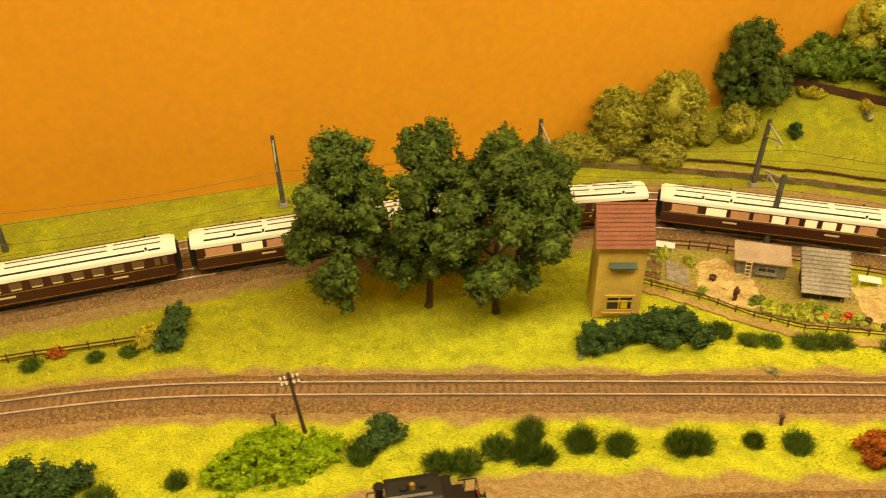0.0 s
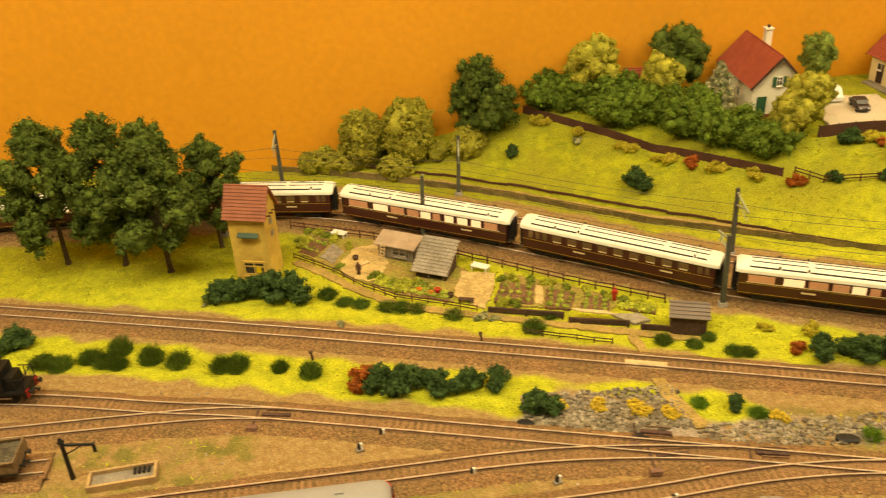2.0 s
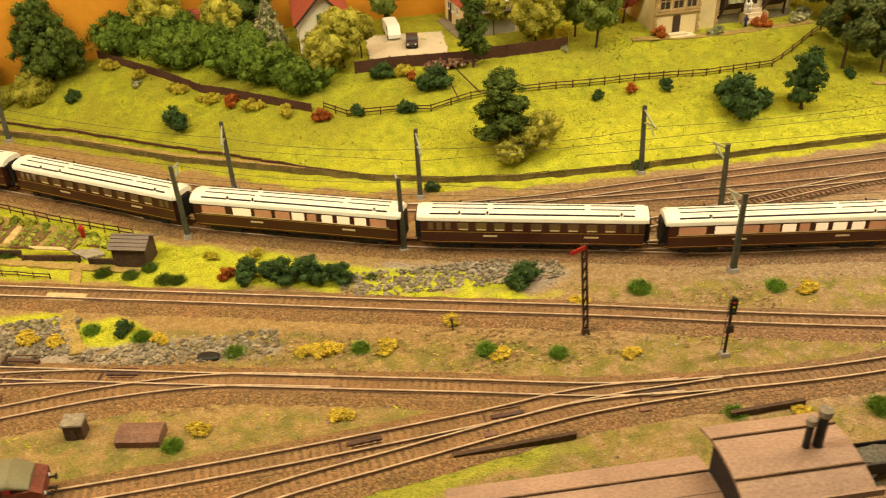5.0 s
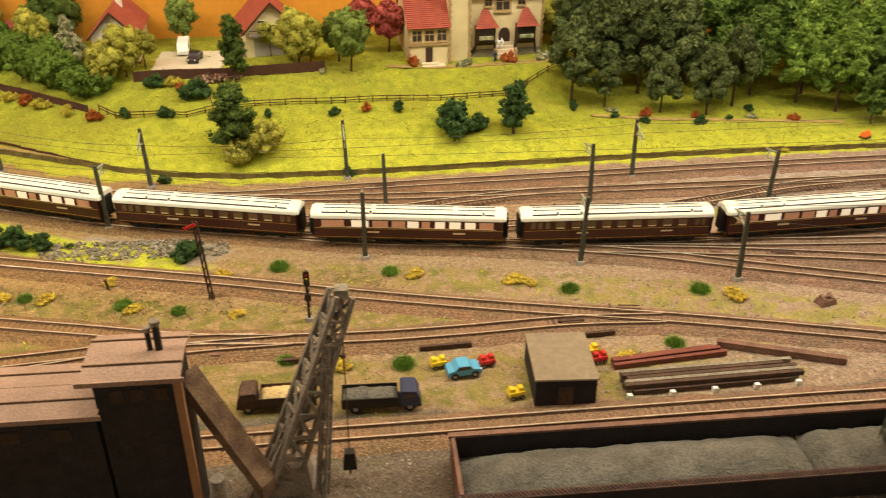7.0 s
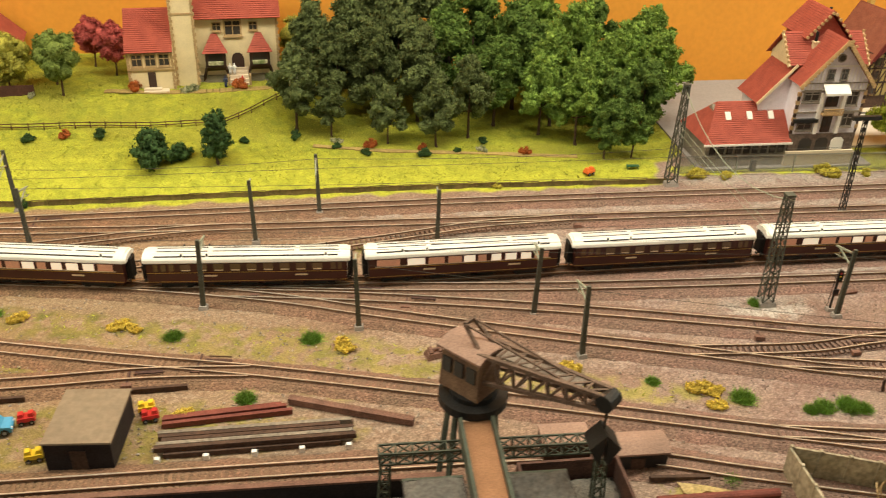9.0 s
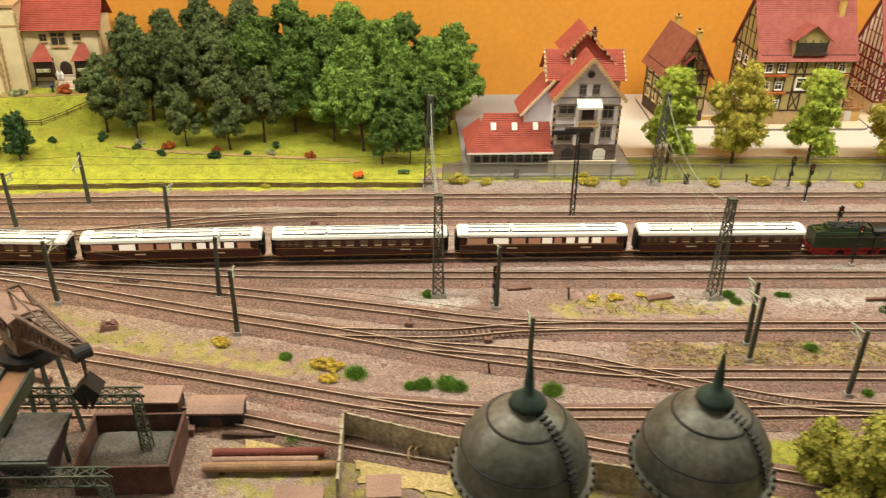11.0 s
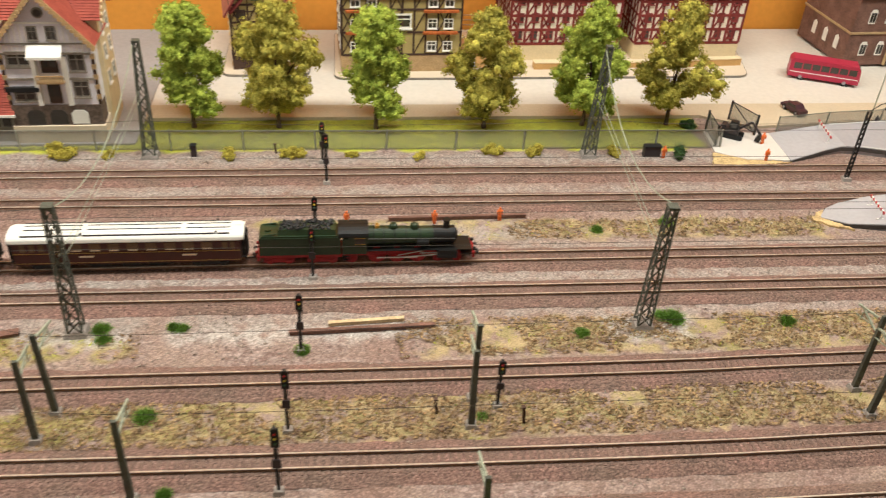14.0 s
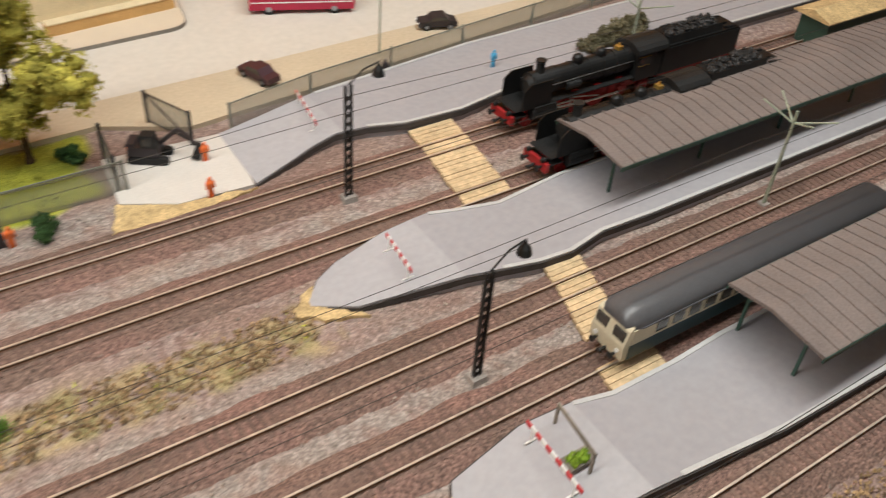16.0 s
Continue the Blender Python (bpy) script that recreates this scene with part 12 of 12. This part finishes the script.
for x, y, w, d, h, lb in ((4.073, 1.794, 0.008, 0.008, 0.016, "small dark cabinet beside the wire fence"), (3.758, 1.816, 0.010, 0.006, 0.018, "small dark cabinet behind the wire fence"), (4.757, 1.790, 0.026, 0.010, 0.016, "low dark equipment cabinet beside the fence")):
    t = thing("line_cabinet", lb, "cabinet", pose(x, y, 0))
    g = Geo()
    g.box(-w / 2, w / 2, -d / 2, d / 2, -0.001, h, 0.0003)
    b = g.part("case", PAINT_CHARCOAL, t)
    g = Geo()
    g.box(-w / 2 - 0.0008, w / 2 + 0.0008, -d / 2 - 0.0008, d / 2 + 0.0008, h, h + 0.0012, 0.0003)
    g.part("lid", STEEL_DARK, t)

slab("concrete_yard", "white concrete yard with a loading place", "yard", [(4.862, 1.795), (4.905, 1.772), (4.972, 1.768), (4.985, 1.858), (4.868, 1.866)], -0.004, 0.0022, CONCRETE_WHITE)
patch("sand_fringe", "yellow sand spilled along the yard edge", "sand", [(4.845, 1.758), (4.93, 1.756), (4.975, 1.764), (4.90, 1.775), (4.86, 1.795)], 0.0015, SAND, 41)

t = thing("digger", "dark grey tracked digger parked in the yard", "digger", pose(4.908, 1.848, 0.0022, 0, 0, -32))
for y in (-0.0085, 0.0085):
    g = Geo()
    g.ext([(-0.018, 0.0015), (-0.015, 0), (0.015, 0), (0.018, 0.0015), (0.018, 0.0055), (0.015, 0.007), (-0.015, 0.007), (-0.018, 0.0055)], y - 0.003, y + 0.003, "y")
    g.part("crawler", TYRE, t)
g = Geo()
g.box(-0.018, 0.010, -0.0105, 0.0105, 0.008, 0.0165, 0.001)
g.box(-0.019, -0.010, -0.009, 0.009, 0.0165, 0.0195, 0.001)
g.part("engine_deck", PAINT_CHARCOAL, t)
g = Geo()
g.ext([(-0.006, 0.0165), (0.009, 0.0165), (0.007, 0.029), (-0.005, 0.029)], -0.0095, 0.001, "y")
c = g.part("cab", STEEL_DARK, t)
g = Geo()
g.box(-0.003, 0.005, -0.0102, -0.0093, 0.0195, 0.0270)
g.part("window", GLASS_DARK, c)
g = Geo()
g.beam((0.008, 0.004, 0.014), (0.026, 0.004, 0.030), 0.0032, 0.0035)
g.beam((0.026, 0.004, 0.030), (0.041, 0.004, 0.014), 0.0026, 0.0030)
b = g.part("boom", PAINT_CHARCOAL, t)
g = Geo()
g.ext([(0.036, 0.003), (0.043, 0.001), (0.046, 0.008), (0.041, 0.015)], -0.002, 0.010, "y")
g.part("bucket", STEEL_DARK, b)
g = Geo()
g.box(-0.0195, -0.0188, -0.004, 0.004, 0.0100, 0.0140)
g.part("rear_plate", PAINT_ORANGE, t)

# platforms
PLAT_TOP = 0.012


PLATFORM_RAMP = material("platform_ramp_pale", (0.40, 0.385, 0.40), rough=0.8, vary=0.05, scale=14, fine=180, bump=0.06)
COPING = material("platform_coping", (0.50, 0.49, 0.48), rough=0.8, vary=0.08, scale=40)


def platform(name, label, near, far, cut):
    """A platform slab between two edges, with dark sides and a pale coping; its end up to cut is a ramp."""
    nose = near[0][0]
    ends = [(float(np.interp(cut, [p[0] for p in e], [p[1] for p in e]))) for e in (near, far)]

    def top(x):
        return 0.0025 + (PLAT_TOP - 0.0025) * min(1.0, max(0.0, (x - nose) / (cut - nose)))

    def block(n_edge, f_edge, nm, mat):
        outline = n_edge + f_edge[::-1]
        n = len(outline)
        g = Geo()
        g.add([(x, y, top(x)) for x, y in outline] + [(x, y, -0.004) for x, y in outline],
              [tuple(range(n)), tuple(range(n, 2 * n))[::-1]] + [(i, (i + 1) % n, n + (i + 1) % n, n + i) for i in range(n)])
        return g.part(nm, mat)
    near_pts, far_pts = stations(near, 0.03), stations(far, 0.03)
    ob = tagged(block([(cut, ends[0])] + [p for p in near_pts if p[0] > cut + 0.002], [(cut, ends[1])] + [p for p in far_pts if p[0] > cut + 0.002], name, PLATFORM), label, "platform", kind="structure")
    ramp = block([p for p in near_pts if p[0] < cut - 0.002] + [(cut, ends[0])], [p for p in far_pts if p[0] < cut - 0.002] + [(cut, ends[1])], "ramp", PLATFORM_RAMP)
    ramp.parent = ob
    ramp["label"] = "pale concrete ramp at the low end"
    for edge, out in ((near_pts, -1), (far_pts, 1)):
        g, c = Geo(), Geo()
        for p, q in zip(edge, edge[1:]):
            g.beam((p[0], p[1] + out * 0.0006, top(p[0]) - 0.0042), (q[0], q[1] + out * 0.0006, top(q[0]) - 0.0042), 0.0016, 0.0062)
            if p[0] > cut:
                c.beam((p[0], p[1] - out * 0.0012, top(p[0])), (q[0], q[1] - out * 0.0012, top(q[0])), 0.0036, 0.0012)
        g.part("platform_edge", PLATFORM_EDGE, ob)
        c.part("coping", COPING, ob, "pale coping strip")
    return ob


platform("platform_1", "light grey island platform with a pointed low end", [(4.945, 1.605), (4.975, 1.585), (5.06, 1.568), (5.124, 1.553), (5.154, 1.551), (5.194, 1.559), (5.25, 1.557), (8.0, 1.556)], [(4.946, 1.610), (4.961, 1.627), (4.983, 1.6375), (5.032, 1.648), (5.077, 1.650), (5.10, 1.643), (5.14, 1.634), (5.216, 1.643), (8.0, 1.645)], 5.06)
platform("platform_2", "light grey island platform with a blunt low end", [(4.938, 1.375), (4.955, 1.356), (5.02, 1.350), (5.10, 1.343), (5.16, 1.337), (5.28, 1.335), (8.0, 1.33)], [(4.939, 1.405), (4.949, 1.4205), (5.009, 1.431), (5.05, 1.427), (5.08, 1.420), (5.138, 1.420), (5.19, 1.423), (8.0, 1.428)], 5.05)
platform("platform_3", "grey side platform with a curved dark edge", [(4.974, 1.768), (5.014, 1.781), (5.040, 1.790), (5.067, 1.796), (5.10, 1.792), (5.136, 1.781), (5.20, 1.778), (5.30, 1.795), (8.0, 1.80)], [(4.976, 1.858), (5.083, 1.872), (5.286, 1.894), (8.0, 1.96)], 5.075)
for label, pts, s in (("yellow sand spilled at the platform end", [(4.930, 1.602), (4.948, 1.588), (4.978, 1.577), (4.955, 1.60), (4.965, 1.630), (4.945, 1.620)], 42), ("yellow sand spilled at the platform end", [(4.923, 1.382), (4.940, 1.357), (4.965, 1.348), (4.948, 1.38), (4.955, 1.422), (4.934, 1.408)], 43)):
    patch("sand_fringe", label, "sand", pts, 0.0022, SAND, s)

crossing("pale plank foot crossing over the far tracks", 5.118, 5.168, 1.652, 1.778, 20, 0.020, z=0.0045)
crossing("pale plank foot crossing beside the platform", 5.103, 5.139, 1.472, 1.557, 15, 0.026, z=0.0045)
crossing("pale plank foot crossing at the platform ramp", 5.086, 5.138, 1.424, 1.446, 4, 0.004, z=0.0060)


def barrier(label, a, b, z=0.009):
    """A red and white striped barrier bar on two stands."""
    t = thing("platform_barrier", label, "barrier")
    a, b = Vector((*a, 0)), Vector((*b, 0))
    n = 11
    for k in range(n):
        g = Geo()
        g.beam(a.lerp(b, k / n) + Vector((0, 0, z + 0.012)), a.lerp(b, (k + 1) / n) + Vector((0, 0, z + 0.012)), 0.0012, 0.0036)
        g.part("stripe", PAINT_WHITE if k % 2 else PAINT_RED, t)
    for f in (0.12, 0.88):
        p = a.lerp(b, f)
        g = Geo()
        g.rod((p.x, p.y, z - 0.006), (p.x, p.y, z + 0.012), 0.0008, n=6)
        g.beam((p.x - 0.005, p.y, z + 0.0003), (p.x + 0.005, p.y, z + 0.0003), 0.0014, 0.0012)
        g.part("stand", PAINT_WHITE, t)
    return t


barrier("red and white striped barrier at the platform end", (5.026, 1.632), (5.020, 1.584))
barrier("red and white striped barrier with a flower tub", (5.008, 1.424), (5.004, 1.364))
barrier("red and white striped barrier by the mesh fence", (5.062, 1.868), (5.052, 1.805))
t = thing("sign_frame", "low grey-brown sign frame behind the platform barrier", "sign frame", pose(0, 0, 0))
for p in ((5.030, 1.420), (5.024, 1.378)):
    g = Geo()
    g.box(p[0] - 0.0009, p[0] + 0.0009, p[1] - 0.0009, p[1] + 0.0009, 0.008, 0.030)
    g.part("post", WOOD_GREY, t)
g = Geo()
g.beam((5.030, 1.420, 0.0285), (5.024, 1.378, 0.0285), 0.0012, 0.0036)
g.part("board", WOOD_GREY, t)
for x, y, lb in ((5.022, 1.388, "small green flower tub at the platform barrier"),):
    t = thing("flower_tub", lb, "flower tub", pose(x, y, 0.0085))
    g = Geo()
    g.box(-0.009, 0.009, -0.005, 0.005, 0, 0.006, -0.0008)
    g.part("tub", STONE_GREY, t)
    g = Geo()
    rng = random.Random(61)
    for k in range(9):
        g.lump((rng.uniform(-0.007, 0.007), rng.uniform(-0.003, 0.003), 0.0075), 0.003, rng, rough=0.5)
        for _ in range(8):
            g.leaf((rng.uniform(-0.008, 0.008), rng.uniform(-0.004, 0.004), rng.uniform(0.007, 0.0115)), 0.0016, rng)
    g.part("flower_growth", LEAF_BRIGHT, t)


def canopy(label, x0, x1, y0, y1, zmid, edge):
    """A long platform roof of felted boards with ribs, on green V-shaped posts."""
    t = thing("platform_canopy", label, "canopy")
    ym = (y0 + y1) / 2 + 0.004
    for q, yy in (("near", y0), ("far", y1)):
        g = Geo()
        lo, hi = (yy, edge), (ym, zmid)
        g.ext([lo, hi, (hi[0], hi[1] + 0.0018), (lo[0], lo[1] + 0.0018)], x0, x1)
        g.part("roof_slope", CANOPY, t)
        rib = None
        n = int((x1 - x0) / 0.0145)
        for k in range(n + 1):
            x = x0 + 0.0007 + k * (x1 - x0 - 0.0014) / n
            if rib is None:
                g = Geo()
                g.beam((0, lo[0], lo[1] + 0.0022), (0, hi[0], hi[1] + 0.0022), 0.0009, 0.0012)
                rib = g.part("rib", CANOPY, t)
                rib.matrix_basis = Matrix.Translation((x, 0, 0))
            else:
                share(rib, "rib", t, Matrix.Translation((x, 0, 0)))
        g = Geo()
        g.beam((x0, yy, edge - 0.0008), (x1, yy, edge - 0.0008), 0.0014, 0.0040)
        g.part("fascia", CANOPY_GREEN, t)
    x = x0 + 0.014
    while x < x1:
        for s in (-1, 1):
            g = Geo()
            g.beam((x, ym + s * 0.026, PLAT_TOP - 0.001), (x, ym + s * 0.026, edge + 0.001), 0.0022, 0.0022)
            g.beam((x, ym + s * 0.026, edge - 0.012), (x, ym + s * 0.012, edge + 0.0015), 0.0014, 0.0014)
            g.part("post", CANOPY_GREEN, t)
        g = Geo()
        g.beam((x, y0 + 0.002, edge - 0.0005), (x, y1 - 0.002, edge - 0.0005), 0.0020, 0.0028)
        g.part("cross_beam", CANOPY_GREEN, t)
        x += 0.115
    return t


canopy("grey-brown ribbed platform canopy on green posts", 5.222, 6.5, 1.578, 1.664, 0.0590, 0.0535)
canopy("grey-brown ribbed platform canopy on green posts", 5.190, 6.5, 1.346, 1.430, 0.0590, 0.0535)


def v_mast(x, y, tall):
    t = thing("catenary_mast", "pale green overhead line mast with spread arms", "mast", pose(x, y, 0))
    g = Geo()
    g.rod((0, 0, -0.002), (0, 0, tall), 0.0019, 0.0013, n=8)
    g.part("pole", MAST_PALE, t)
    for dx, dy, dz in ((0.016, -0.030, 0.012), (0.016, 0.030, 0.012), (-0.014, -0.026, 0.014), (-0.014, 0.026, 0.014)):
        g = Geo()
        g.rod((0, 0, tall - 0.012), (dx, dy, tall + dz - 0.012), 0.0009, n=5)
        g.part("arm", MAST_PALE, t)
    g = Geo()
    g.box(-0.005, 0.005, -0.005, 0.005, -0.002, 0.004, 0.0008)
    g.part("base", MAST_BASE, t)


v_mast(5.362, 1.525, 0.10)
v_mast(5.400, 1.756, 0.10)

# vehicles in the street
t = thing("bus", "red coach bus turning in the street", "bus", pose(5.168, 2.072, 0.002, 0, 0, -22) @ Matrix.Diagonal((1.18, 1.15, 1.15, 1)))
g = Geo()
g.ext([(-0.052, 0.005), (0.052, 0.005), (0.053, 0.012), (0.051, 0.029), (0.047, 0.034), (-0.048, 0.0345), (-0.052, 0.030)], -0.0138, 0.0138, "y")
b = g.part("body", PAINT_CRIMSON, t)
for s in (-1, 1):
    for k in range(7):
        x = -0.046 + k * 0.0135
        g = Geo()
        g.box(x, x + 0.0115, s * 0.0139 - 0.0003, s * 0.0139 + 0.0003, 0.0190, 0.0285)
        g.part("side_window", GLASS_DARK, b)
    for x in (-0.033, 0.032):
        road_wheel(t, x, s * 0.0125, 0.0058)
g = Geo()
g.ext([(0.0526, 0.0165), (0.0532, 0.0165), (0.0516, 0.0285), (0.0510, 0.0285)], -0.0115, 0.0115, "y")
g.part("windscreen", GLASS_DARK, b)
g = Geo()
g.box(-0.050, 0.050, -0.0141, 0.0141, 0.0125, 0.0138)
g.part("trim_strip", PAINT_WHITE, b)
PAINT_PLUM = paint("paint_dark_plum", (0.055, 0.022, 0.030))
motor_car("dark plum saloon car beside the mesh fence", pose(5.052, 1.935, 0.004, 0, 0, 108), PAINT_PLUM, 0.046)
motor_car("dark olive saloon car standing in the street", pose(5.286, 1.956, 0.004, 0, 0, 160), PAINT_CHARCOAL, 0.046)
t = thing("street_lamp", "slim pale street lamp beside the platform", "street lamp", pose(5.190, 1.925, 0.003))
g = Geo()
g.rod((0, 0, -0.002), (0, 0, 0.085), 0.0013, 0.0009, n=8)
g.part("pole", MAST_PALE, t)
g = Geo()
g.rod((0, 0, 0.085), (0, -0.012, 0.090), 0.0009, n=6)
g.part("arm", MAST_PALE, t)
g = Geo()
g.spin([(0.0036, 0), (0.0030, 0.0022), (0.0008, 0.0036)], 10, (0, -0.012, 0.0875))
g.part("shade", MAST_PALE, t)
LEAF_HEATH = leafy("foliage_heath_brown", (0.17, 0.15, 0.085), (0.095, 0.085, 0.05))
for x, y, s in ((5.40, 1.815, 0.55), (5.425, 1.820, 0.65), (5.465, 1.826, 0.75), (5.49, 1.832, 0.6)):
    plant("heath", lambda: make_shrub("heath_bush", LEAF_HEATH, [(0, 0, 0.012, 0.018), (0.016, 0.003, 0.010, 0.015), (-0.015, -0.002, 0.010, 0.014), (0.003, 0.002, 0.024, 0.013)], "grey-brown heather bush beside the far platform", 261, clumps=20, leaves=9, leaf_size=0.0021), x, y, s, None, 0.012)
t = thing("goods_shed_roof", "long low shed with a yellow roof", "shed", pose(6.15, 1.722, 0))
g = Geo()
g.box(-0.48, 0.48, -0.020, 0.020, -0.001, 0.040)
g.part("wall", CANOPY_GREEN, t)
g = Geo()
g.ext([(-0.026, 0.040), (0.026, 0.040), (0.026, 0.042), (0, 0.050), (-0.026, 0.042)], -0.49, 0.49)
g.part("roof", SAND, t)
